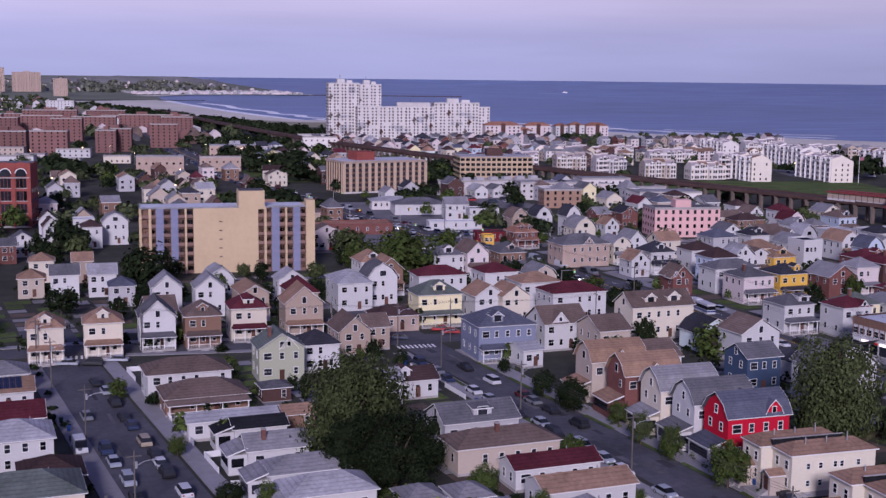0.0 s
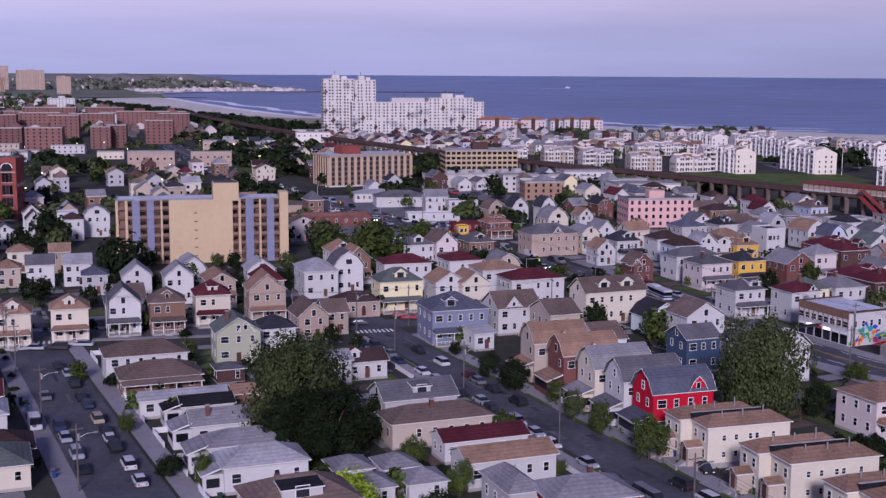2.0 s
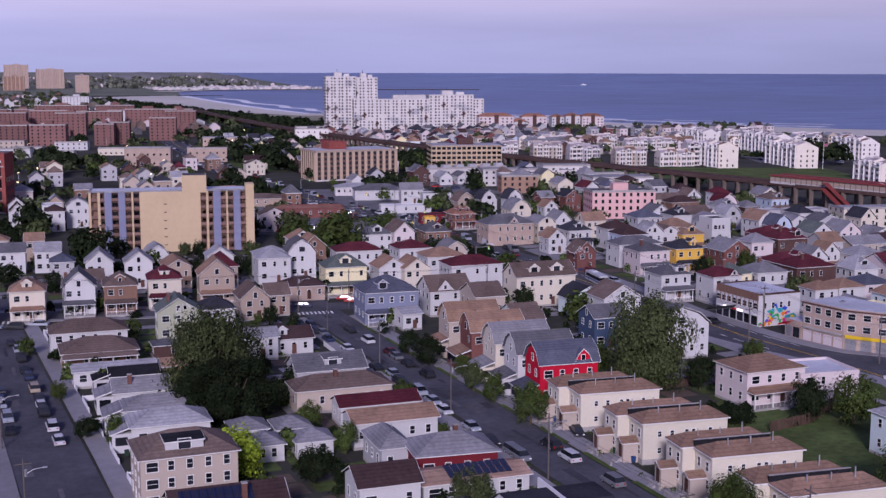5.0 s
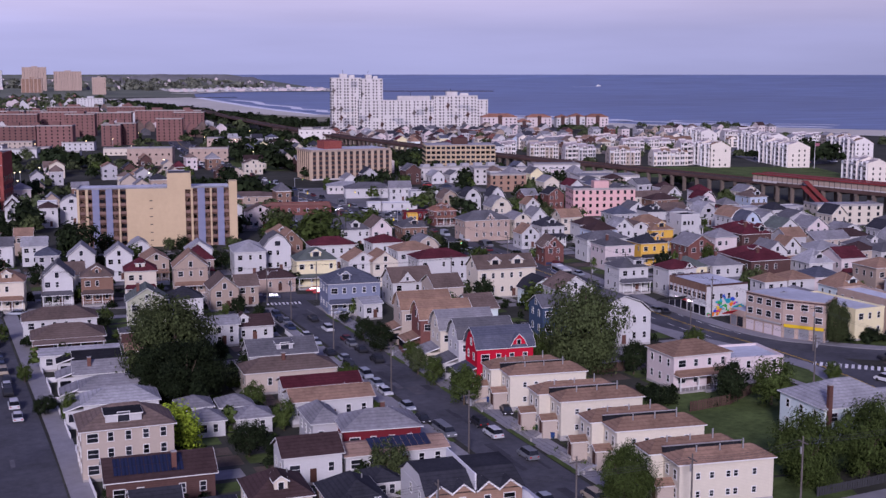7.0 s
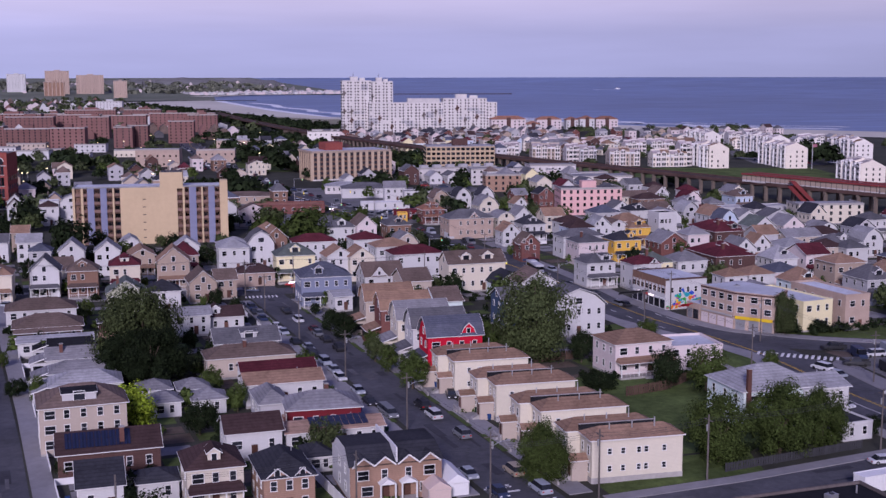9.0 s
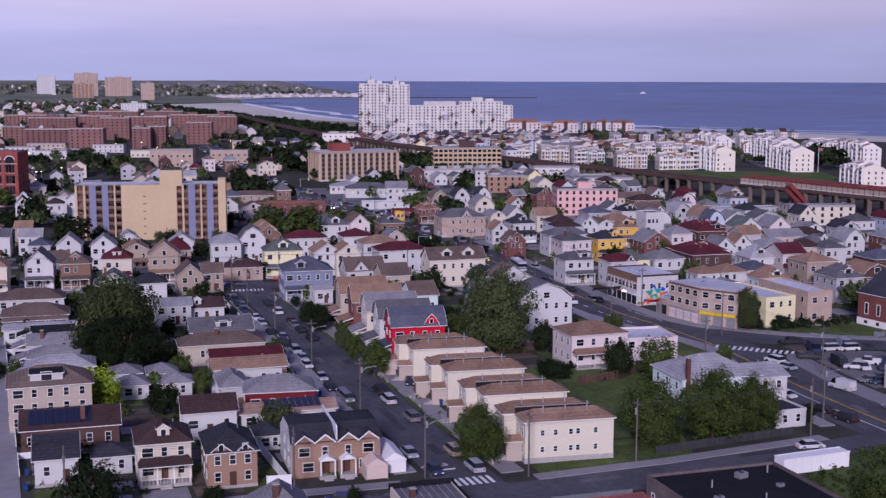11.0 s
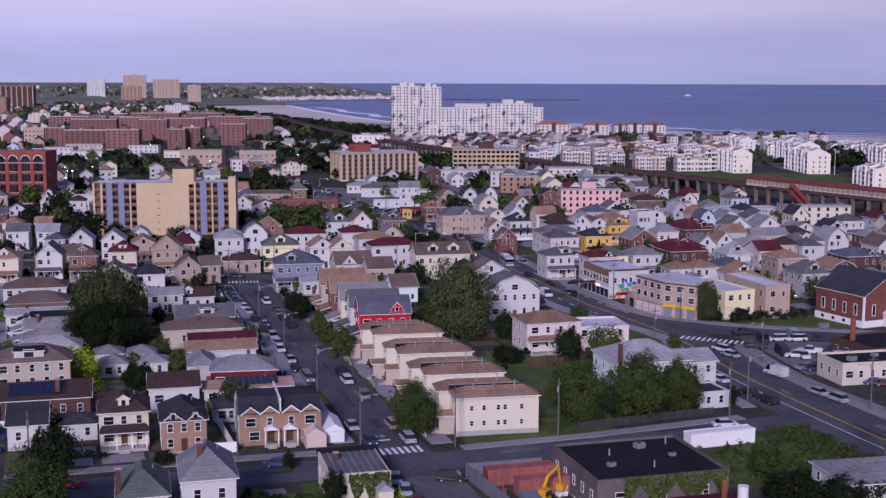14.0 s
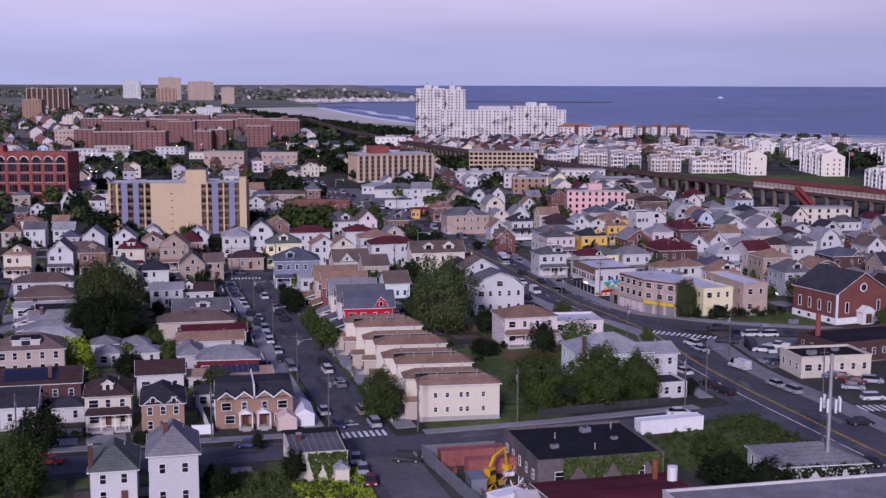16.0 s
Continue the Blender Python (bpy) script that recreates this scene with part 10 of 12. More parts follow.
tree(-99.5, 279.9, 5.6, 5.1, "dark")
tree(-124.2, 261.5, 5.7, 5.9, "mid")
tree(-105.6, 314.9, 8.6, 7.6, "dark")
tree(-138.8, 275.3, 9.2, 7.2, "dark")
tree(-112.7, 217.7, 8.6, 8.2, "dark")
tree(-36.3, 291.6, 7.1, 7.7, "dark")
tree(68.0, 316.0, 9.5, 8.1, "mid")
tree(36.9, 302.5, 7.4, 7.5, "olive")
tree(-24.5, 213.0, 8.7, 7.2, "dark")
tree(-121.3, 304.7, 5.6, 4.6, "dark")
tree(-119.8, 264.2, 8.4, 7.1, "olive")
tree(-124.0, 328.8, 5.1, 5.6, "olive")
tree(21.0, 297.5, 6.8, 6.7, "dark")
tree(-50.4, 256.0, 5.1, 4.0, "olive")
tree(-110.3, 305.9, 5.3, 5.2, "mid")
tree(26.1, 258.4, 6.7, 7.0, "olive")
tree(-55.0, 246.0, 5.9, 5.1, "dark")
tree(-16.2, 329.3, 7.3, 6.9, "mid")
tree(-68.3, 324.8, 9.4, 9.9, "dark")
tree(-33.3, 251.5, 8.4, 8.6, "mid")
tree(-104.2, 276.5, 6.7, 5.4, "mid")
tree(-43.3, 252.7, 5.8, 6.4, "dark")
tree(16.7, 327.9, 6.2, 4.7, "mid")
tree(-134.8, 313.0, 5.8, 6.6, "dark")
tree(34.4, 242.9, 5.4, 5.4, "olive")
tree(40.6, 278.2, 7.2, 8.2, "olive")
tree(67.6, 250.3, 8.1, 8.1, "olive")
tree(-109.2, 291.2, 5.3, 4.1, "dark")
tree(54.4, 303.4, 8.6, 8.1, "olive")
tree(-134.8, 324.9, 5.6, 4.5, "dark")
tree(-48.7, 216.1, 7.4, 6.3, "olive")
tree(-12.9, 276.5, 7.0, 5.5, "dark")
tree(-134.9, 226.9, 9.1, 9.4, "mid")
tree(66.9, 280.7, 6.4, 4.9, "mid")
tree(121.2, 143.1, 8.7, 8.6, "olive")
tree(123.6, 325.1, 8.9, 7.8, "dark")
tree(144.6, 212.0, 8.9, 9.6, "dark")
tree(175.4, 304.3, 5.2, 5.7, "mid")
tree(176.1, 271.5, 5.3, 5.1, "dark")
tree(193.0, 233.0, 4.8, 3.6, "mid")
tree(136.5, 102.8, 4.8, 5.1, "mid")
tree(218.7, 108.0, 4.1, 3.6, "dark")
tree(160.4, 177.7, 4.7, 4.8, "dark")
tree(196.5, 303.3, 7.0, 7.1, "olive")
tree(209.9, 320.7, 8.8, 9.4, "mid")
tree(135.8, 141.2, 4.3, 4.5, "dark")
tree(233.4, 261.5, 6.8, 7.4, "mid")
tree(184.4, 100.7, 7.1, 7.9, "olive")
tree(255.1, 112.9, 8.2, 6.7, "dark")
tree(232.6, 100.3, 5.4, 4.1, "mid")
tree(208.6, 122.4, 6.7, 6.2, "dark")
tree(246.4, 101.5, 7.8, 8.1, "dark")
tree(141.7, 312.0, 8.7, 8.7, "olive")
tree(211.9, 258.5, 5.8, 6.2, "dark")
tree(180.3, 255.9, 7.0, 6.5, "mid")
tree(168.5, 178.0, 6.6, 7.1, "olive")
tree(166.0, 261.9, 5.8, 5.5, "dark")
tree(232.8, 315.8, 8.6, 9.4, "olive")
tree(178.6, 206.1, 6.2, 6.6, "olive")
tree(108.0, 281.6, 5.3, 4.5, "dark")
tree(234.2, 215.7, 4.4, 4.8, "mid")
tree(154.7, 163.6, 7.1, 7.8, "olive")
tree(232.7, 220.6, 4.8, 5.1, "olive")
tree(242.4, 325.9, 7.4, 8.1, "mid")
tree(181.8, 323.3, 6.9, 5.6, "dark")
tree(235.7, 106.3, 8.6, 8.4, "olive")
tree(253.9, 182.7, 7.2, 7.4, "mid")
tree(231.5, 271.2, 6.0, 6.6, "dark")
tree(193.0, 309.3, 5.2, 5.2, "mid")
tree(137.1, 187.4, 7.9, 6.1, "mid")
tree(200.7, 225.5, 6.1, 5.1, "dark")
tree(136.3, 221.5, 5.4, 4.5, "olive")
tree(111.4, 324.2, 4.9, 4.2, "mid")
tree(227.5, 162.0, 8.6, 9.3, "olive")
tree(180.8, 404.4, 7.5, 6.6, "olive")
tree(122.8, 395.4, 9.2, 10.0, "dark")
tree(214.1, 454.4, 9.0, 10.1, "olive")
tree(215.1, 351.5, 6.8, 7.7, "dark")
tree(103.0, 415.6, 7.8, 6.5, "mid")
tree(181.7, 501.3, 6.1, 4.7, "mid")
tree(103.5, 493.7, 5.6, 4.7, "mid")
tree(133.6, 487.8, 9.9, 10.5, "dark")
tree(169.6, 391.4, 8.7, 8.8, "dark")
tree(213.7, 412.0, 6.3, 5.9, "dark")
tree(230.2, 514.7, 8.8, 8.6, "dark")
tree(141.2, 475.3, 7.3, 7.4, "mid")
tree(215.8, 516.0, 5.2, 4.2, "mid")
tree(143.4, 345.6, 5.9, 5.4, "mid")
tree(175.4, 398.1, 8.1, 6.4, "mid")
tree(213.2, 511.4, 9.7, 9.6, "dark")
tree(175.9, 382.9, 5.8, 6.4, "dark")
tree(104.6, 438.4, 8.4, 8.6, "mid")
tree(227.0, 347.6, 6.1, 5.3, "olive")
tree(134.2, 455.4, 6.0, 5.0, "mid")
tree(118.7, 390.6, 5.8, 4.8, "mid")
tree(144.1, 340.0, 7.6, 6.1, "mid")
tree(215.6, 391.8, 5.5, 6.1, "mid")
tree(208.7, 359.6, 6.8, 7.2, "dark")
tree(151.6, 508.0, 7.7, 8.5, "dark")
tree(232.9, 371.7, 6.7, 6.8, "olive")
tree(45.1, 156.6, 8.1, 7.1, "dark")
tree(29.6, 94.1, 7.7, 6.7, "mid")
tree(52.2, 127.2, 5.4, 4.2, "dark")
tree(34.7, 113.3, 5.2, 5.8, "dark")
tree(39.9, 160.1, 7.1, 5.5, "olive")
tree(60.5, 160.2, 4.6, 4.2, "dark")
tree(51.5, 130.4, 4.7, 3.9, "dark")
tree(36.7, 88.5, 6.9, 6.8, "mid")
tree(29.6, 144.8, 7.4, 7.9, "olive")
tree(43.0, 76.9, 8.0, 6.4, "dark")
tree(-113.8, 31.3, 4.0, 4.2, "olive")
tree(-102.7, 182.7, 6.5, 5.9, "mid")
tree(-113.1, 77.3, 6.3, 6.6, "dark")
tree(-93.2, 37.4, 4.5, 4.6, "dark")
tree(-142.4, 121.7, 7.7, 6.2, "dark")
tree(-124.6, 54.2, 4.8, 3.7, "dark")
tree(-110.0, 57.6, 5.7, 5.1, "mid")
tree(-153.6, 183.2, 4.8, 4.6, "olive")
tree(-122.8, 24.2, 4.9, 4.7, "mid")
tree(-113.9, 94.3, 5.1, 5.1, "dark")
tree(-143.5, 108.3, 5.1, 4.1, "dark")
tree(-139.2, 159.1, 5.3, 5.8, "dark")
tree(-158.0, 578.0, 8.9, 9.3, "mid")
tree(15.2, 491.9, 9.8, 7.7, "dark")
tree(-133.4, 364.4, 11.6, 12.9, "mid")
tree(-100.1, 517.6, 11.4, 11.8, "mid")
tree(-153.9, 566.8, 7.3, 6.8, "dark")
tree(-111.6, 554.3, 8.2, 6.6, "mid")
tree(-135.6, 461.1, 7.9, 9.0, "mid")
tree(-24.5, 618.4, 10.8, 9.6, "dark")
tree(-57.9, 407.0, 6.9, 5.8, "olive")
tree(-141.5, 445.5, 11.3, 11.4, "mid")
tree(-135.5, 631.9, 11.8, 11.0, "mid")
tree(-6.7, 596.3, 7.1, 5.7, "mid")
tree(56.7, 523.9, 11.9, 9.9, "dark")
tree(-118.3, 524.9, 7.4, 5.7, "mid")
tree(-77.1, 582.8, 10.2, 9.0, "dark")
tree(-105.6, 498.7, 8.6, 7.3, "dark")
tree(-102.5, 538.6, 7.2, 8.0, "dark")
tree(-59.9, 596.4, 11.3, 8.8, "mid")
tree(-70.0, 426.0, 11.5, 10.6, "mid")
tree(4.7, 478.5, 7.5, 6.5, "olive")
tree(-135.5, 593.5, 7.3, 7.6, "mid")
tree(40.9, 558.9, 8.7, 8.9, "mid")
tree(-72.0, 544.5, 11.4, 12.1, "dark")
tree(-18.9, 378.8, 9.7, 8.3, "dark")
tree(-121.4, 606.5, 7.0, 8.0, "mid")
tree(-127.4, 354.9, 6.9, 7.6, "mid")
tree(-26.4, 348.2, 8.4, 7.2, "mid")
tree(-152.5, 424.0, 10.9, 10.4, "mid")
tree(-37.7, 583.0, 8.5, 7.3, "dark")
tree(54.6, 505.3, 10.5, 8.8, "dark")
tree(59.8, 512.4, 6.2, 4.9, "dark")
tree(64.1, 466.3, 11.4, 12.1, "dark")
tree(-8.2, 581.3, 8.4, 8.0, "dark")
tree(-157.6, 595.3, 8.2, 6.3, "mid")
tree(-144.0, 407.6, 10.7, 10.6, "dark")
tree(-28.9, 491.0, 7.7, 6.1, "olive")
tree(6.1, 398.1, 10.8, 9.5, "olive")
tree(-135.8, 384.1, 8.8, 9.2, "dark")
tree(66.2, 610.0, 7.6, 8.0, "mid")
tree(-56.4, 348.1, 8.6, 8.0, "olive")
tree(-154.5, 481.7, 9.3, 7.1, "dark")
tree(-77.1, 470.9, 11.5, 13.0, "dark")
tree(-115.8, 397.6, 10.7, 8.2, "mid")
tree(-2.0, 619.9, 8.9, 9.2, "mid")
tree(-126.1, 361.8, 6.7, 6.0, "mid")
tree(-96.8, 371.3, 9.1, 6.9, "mid")
tree(181.4, 877.9, 6.2, 4.7, "mid")
tree(193.7, 619.2, 9.5, 7.5, "dark")
tree(174.3, 878.4, 9.5, 9.7, "dark")
tree(131.1, 877.5, 7.3, 7.3, "olive")
tree(189.4, 739.4, 7.8, 6.8, "mid")
tree(151.5, 749.1, 10.2, 8.5, "mid")
tree(163.5, 631.7, 10.0, 10.8, "mid")
tree(184.3, 541.3, 9.3, 10.0, "dark")
tree(171.2, 670.1, 10.9, 10.7, "mid")
tree(118.9, 862.1, 6.6, 6.5, "dark")
tree(135.5, 654.4, 11.4, 11.1, "mid")
tree(124.7, 729.9, 11.3, 12.0, "mid")
tree(179.7, 678.4, 11.6, 10.6, "mid")
tree(153.1, 601.6, 8.1, 7.6, "mid")
tree(181.8, 686.7, 8.4, 6.4, "olive")
tree(138.0, 734.0, 7.1, 7.4, "olive")
tree(143.3, 819.0, 7.6, 6.4, "dark")
tree(193.9, 601.1, 10.9, 8.6, "mid")
tree(172.1, 571.5, 7.8, 6.9, "mid")
tree(124.2, 752.0, 9.2, 9.9, "olive")
tree(171.2, 746.6, 11.7, 9.4, "mid")
tree(154.6, 815.4, 8.2, 8.1, "dark")
tree(146.6, 723.3, 12.0, 13.0, "dark")
tree(119.7, 657.6, 8.3, 7.3, "olive")
tree(177.4, 785.2, 11.3, 9.6, "mid")
tree(183.2, 787.2, 10.6, 9.1, "dark")
tree(197.3, 703.6, 6.8, 5.3, "mid")
tree(124.6, 618.7, 8.5, 7.0, "dark")
tree(161.4, 606.4, 8.0, 7.2, "dark")
tree(132.0, 797.1, 7.0, 6.4, "dark")
tree(194.9, 885.3, 9.3, 7.8, "dark")
tree(124.6, 645.3, 7.2, 5.5, "olive")
tree(186.4, 709.5, 8.1, 6.7, "olive")
tree(131.8, 806.5, 11.8, 11.8, "dark")
tree(193.9, 689.0, 10.1, 9.4, "olive")
tree(198.1, 438.5, 6.1, 6.7, "olive")
tree(181.3, 653.8, 9.8, 8.0, "olive")
tree(167.3, 450.7, 7.4, 7.9, "mid")
tree(210.0, 580.6, 11.1, 8.4, "dark")
tree(185.0, 390.0, 6.8, 5.1, "olive")
tree(194.1, 387.3, 6.0, 4.7, "dark")
tree(228.3, 478.5, 7.6, 6.9, "mid")
tree(157.2, 433.9, 10.8, 8.8, "dark")
tree(232.9, 400.6, 6.2, 5.2, "dark")
tree(205.1, 510.8, 9.9, 11.1, "mid")
tree(190.6, 667.1, 11.2, 12.9, "olive")
tree(173.8, 556.6, 11.6, 11.9, "dark")
tree(162.8, 442.6, 6.1, 6.5, "mid")
tree(212.0, 585.3, 6.6, 5.7, "olive")
tree(183.0, 568.4, 8.8, 9.0, "mid")
tree(200.4, 628.4, 7.4, 7.0, "olive")
tree(206.9, 519.9, 8.7, 7.1, "mid")
tree(176.1, 474.9, 10.9, 10.2, "dark")
tree(223.6, 423.4, 7.0, 7.8, "mid")
tree(195.9, 673.8, 7.3, 7.7, "olive")
tree(221.4, 450.6, 9.9, 8.7, "dark")
tree(204.1, 688.1, 7.6, 5.7, "dark")
tree(198.4, 655.4, 9.9, 10.1, "mid")
tree(193.5, 521.2, 10.6, 11.7, "olive")
tree(218.0, 382.1, 10.4, 10.4, "dark")
tree(189.2, 53.7, 7.4, 8.3, "dark")
tree(141.6, 5.7, 6.6, 6.1, "olive")
tree(198.0, -9.9, 5.7, 4.6, "mid")
tree(208.6, 23.0, 4.7, 4.4, "dark")
tree(162.2, 4.8, 6.4, 5.3, "dark")
tree(196.7, 44.1, 4.2, 3.4, "olive")
tree(147.5, -3.1, 7.4, 7.4, "mid")
tree(235.1, 46.3, 7.0, 8.0, "dark")
tree(143.5, 58.3, 5.5, 5.7, "mid")
tree(178.6, 49.1, 6.8, 5.6, "mid")


# ---- semi-detached row on the middle street ----
def row_pair(x, y, rz, w, label):
    """Two joined white houses under low tan roofs, with entry porches on the street side."""
    root = thing("row_house", x, y, rz, label, "house", "white semi-detached houses")
    d, e, rise, back = 10.8, 6.9, 1.3, -2.0
    part("wall", boxes((-w / 2, w / 2, 0, d / 2, 0, e)), WALL["ivory"], root)
    part("wall", boxes((-w / 2 + back, w / 2 + back, d / 2, d, 0, e)), WALL["ivory"], root)
    part("foundation", boxes((-w / 2 - 0.05, w / 2 + 0.05, -0.05, d / 2, -0.1, 0.9), (-w / 2 + back - 0.05, w / 2 + back + 0.05, d / 2, d + 0.05, -0.1, 0.9)), FOUND, root)
    for y0, sx in ((0.0, 0.0), (d / 2 + 0.15, back)):
        dd = d / 2 - 0.15
        polys = [[(-w / 2 - 0.4, y0 - 0.35, e), (w / 2 + 0.3, y0 - 0.35, e), (w / 2 - 2.2, y0 + dd * 0.55, e + rise), (-w / 2 + 2.2, y0 + dd * 0.55, e + rise)],
                 [(-w / 2 - 0.4, y0 + dd, e), (-w / 2 - 0.4, y0 - 0.35, e), (-w / 2 + 2.2, y0 + dd * 0.55, e + rise)],
                 [(w / 2 + 0.3, y0 - 0.35, e), (w / 2 + 0.3, y0 + dd, e), (w / 2 - 2.2, y0 + dd * 0.55, e + rise)],
                 [(w / 2 + 0.3, y0 + dd, e), (-w / 2 - 0.4, y0 + dd, e), (-w / 2 + 2.2, y0 + dd * 0.55, e + rise), (w / 2 - 2.2, y0 + dd * 0.55, e + rise)]]
        polys = [[(px + sx, py, pz) for px, py, pz in q] for q in polys]
        bm, rim = slab(polys, 0.14)
        rf = part("roof", bm, ROOF["tan"], root)
        part("gutter", rim_boards(rim, 0.16), TRIM, rf)
        for k in range(3):
            bm = bmesh.new()
            tube(bm, (-w / 2 + sx + 3.5 + k * 3.7, y0 + 2.0, e + 0.5), (-w / 2 + sx + 3.5 + k * 3.7, y0 + 2.0, e + 1.9 + 0.5 * (k == 2)), 0.11)
            part("vent_pipe", bm, METAL, rf)
    part("party_wall", boxes((-w / 2 - 0.2, w / 2 + back - 0.4, d / 2 - 0.1, d / 2 + 0.14, e - 0.1, e + 0.95)), ROOF["black"], root)
    part("party_cap", boxes((-w / 2 - 0.25, w / 2 + back - 0.3, d / 2 - 0.16, d / 2 + 0.18, e + 0.95, e + 1.03)), FOUND, root)
    for r in (1.6, 4.3):
        for k, u in enumerate((-4.6, -2.4, 0.2, 1.4, 4.4)):
            add_window(root, "small", u * w / 15, 0, r + 0.2, 0, True)
        for v, sx in ((1.4, 0), (4.0, 0), (6.8, back), (9.4, back)):
            add_window(root, "tall", -w / 2 + sx, v, r, -90, True)
    house_w = w
    for v, sx in ((1.6, 0.0), (7.0, back)):
        w = house_w - 2 * sx
        hut = part("entry_porch", boxes((-w / 2 - 2.6, -w / 2 - 0.02, v, v + 2.2, 0, 3.4)), WALL["beige"], root)
        polys = [[(-w / 2 - 3.0, v - 0.3, 3.4), (-w / 2, v - 0.3, 3.4), (-w / 2, v + 1.1, 4.2), (-w / 2 - 3.0, v + 1.1, 4.2)], [(-w / 2, v + 2.5, 3.4), (-w / 2 - 3.0, v + 2.5, 3.4), (-w / 2 - 3.0, v + 1.1, 4.2), (-w / 2, v + 1.1, 4.2)]]
        bm, rim = slab(polys, 0.12)
        part("porch_roof", bm, ROOF["tan"], hut)
        part("porch_trim", rim_boards(rim, 0.14), TRIM, hut)
        put("door", DOOR, hut, pose(-w / 2 - 2.6, v + 1.1, 0.9, 0, 0, -90))
        for k in range(5):
            part("step", boxes((-w / 2 - 2.62 - 0.3 * (k + 1), -w / 2 - 2.62 - 0.3 * k, v + 0.4, v + 1.8, 0, 0.9 - 0.18 * k)), FOUND, root)
    w = house_w
    part("front_wall", boxes((-w / 2 - 5.3, -w / 2 - 5.0, 0.4, 4.6, 0, 0.8), (-w / 2 - 5.3, -w / 2 - 5.0, 6.2, 10.8, 0, 0.8)), FOUND, root)
    return root


for px_, py_ in ((15.3, 5.2), (15.3, 22.7), (15.2, 41.0), (14.9, 60.4)):
    row_pair(px_, py_, -7.5, 14.8, "white semi-detached houses with tan shingle roofs and entry porches")


def twin_brick(x, y, rz):
    root = thing("twin_house", x, y, rz, "pair of orange brick houses with charcoal roofs and white-trimmed gables", "house")
    w, d, e = 13.8, 12.2, 5.7
    part("wall", boxes((-w / 2, w / 2, 0, d, 0, e)), WALL["orangebrick"], root)
    part("side_wall", boxes((-w / 2 - 0.05, -w / 2, 0.3, d, 0.3, e)), WALL["white"], root)
    for x0, x1 in ((-w / 2, 0), (0, w / 2)):
        polys = [[(x0 - 0.3 * (x0 < 0), -0.3, e), (x1 + 0.3 * (x0 >= 0), -0.3, e), (x1, 3.6, e + 1.9), (x0, 3.6, e + 1.9)],
                 [(x0, 3.6, e + 1.9), (x1, 3.6, e + 1.9), (x1, d - 3, e + 1.9), (x0, d - 3, e + 1.9)],
                 [(x1 + 0.3 * (x0 >= 0), d + 0.3, e), (x0 - 0.3 * (x0 < 0), d + 0.3, e), (x0, d - 3, e + 1.9), (x1, d - 3, e + 1.9)]]
        bm, rim = slab(polys, 0.14)
        part("roof", bm, ROOF["dark"], root)
    for gx in (-w / 2, w / 2 - 0.15):
        bm = bmesh.new()
        prism(bm, [(0.3, e - 0.1), (d - 0.3, e - 0.1), (d - 3, e + 1.7), (3.6, e + 1.7)], gx, gx + 0.15, "x")
        part("gable_end", bm, WALL["white"], root)
    part("party_wall", boxes((-0.12, 0.12, -0.2, d, e, e + 2.3)), VINYL, root)
    for gx in (-5.0, -1.8, 1.8, 5.0):
        bm = bmesh.new()
        prism(bm, [(gx - 1.5, e - 0.1), (gx + 1.5, e - 0.1), (gx, e + 1.0)], -0.3, 1.4, "y")
        g = part("gable", bm, WALL["orangebrick"], root)
        polys = [[(gx - 1.6, 2.0, e), (gx - 1.6, -0.5, e), (gx, -0.5, e + 1.25), (gx, 2.0, e + 1.25)], [(gx + 1.6, -0.5, e), (gx + 1.6, 2.0, e), (gx, 2.0, e + 1.25), (gx, -0.5, e + 1.25)]]
        bm, rim = slab(polys, 0.1)
        part("gable_roof", bm, ROOF["dark"], g)
        part("gable_trim", rim_boards(rim, 0.28), TRIM, g)
        add_window(root, "pair" if abs(gx) > 3 else "tall", gx, -0.01, 3.4, 0, True)
    for gx in (-4.4, 4.4):
        add_window(root, "pair", gx, -0.01, 1.0, 0, True)
    for gx in (-1.6, 1.6):
        put("door", DOOR, root, pose(gx, 0, 0.6))
        bm = bmesh.new()
        prism(bm, [(gx - 1.3, 2.9), (gx + 1.3, 2.9), (gx, 3.7)], -1.6, 0, "y")
        part("porch_gable", bm, TRIM, root)
        for s in (-1.1, 1.1):
            part("post", boxes((gx + s - 0.1, gx + s + 0.1, -1.5, -1.3, 0.5, 2.9)), TRIM, root)
        part("porch_floor", boxes((gx - 1.3, gx + 1.3, -1.6, 0, 0, 0.55)), FOUND, root)
        part("step", boxes((gx - 0.7, gx + 0.7, -2.0, -1.6, 0, 0.36), (gx - 0.7, gx + 0.7, -2.4, -2.0, 0, 0.18)), FOUND, root)
    for v in (3, 7):
        for z in (1.2, 3.8):
            add_window(root, "tall", -w / 2 - 0.05, v, z, -90, True)


twin_brick(-21.7, 10.6, -4)


# ---- yard and buildings in the foreground ----
house(25.2, -37.6, -2, 20.5, 18, 5.0, 0.45, "flat", "grime", "black", near=True, porch="none", cols=3, floors=1, category="warehouse", label="low brick warehouse with a black tar roof and ivy", base=0.1)
CORRUGATED = material("grey_corrugated_sheet", (0.20, 0.21, 0.24), 0.6, 1.5, 0.12, 0.1, metal=0.3, lines=0.3, line_axis="X", line_dark=0.7)
YELLOW = material("excavator_yellow_paint", (0.55, 0.30, 0.02), 0.5, 2, 0.12, 0.05)
CONTAINER = material("faded_red_container", (0.30, 0.105, 0.095), 0.7, 1.2, 0.28, 0.1, lines=0.5, line_axis="X", line_dark=0.75)


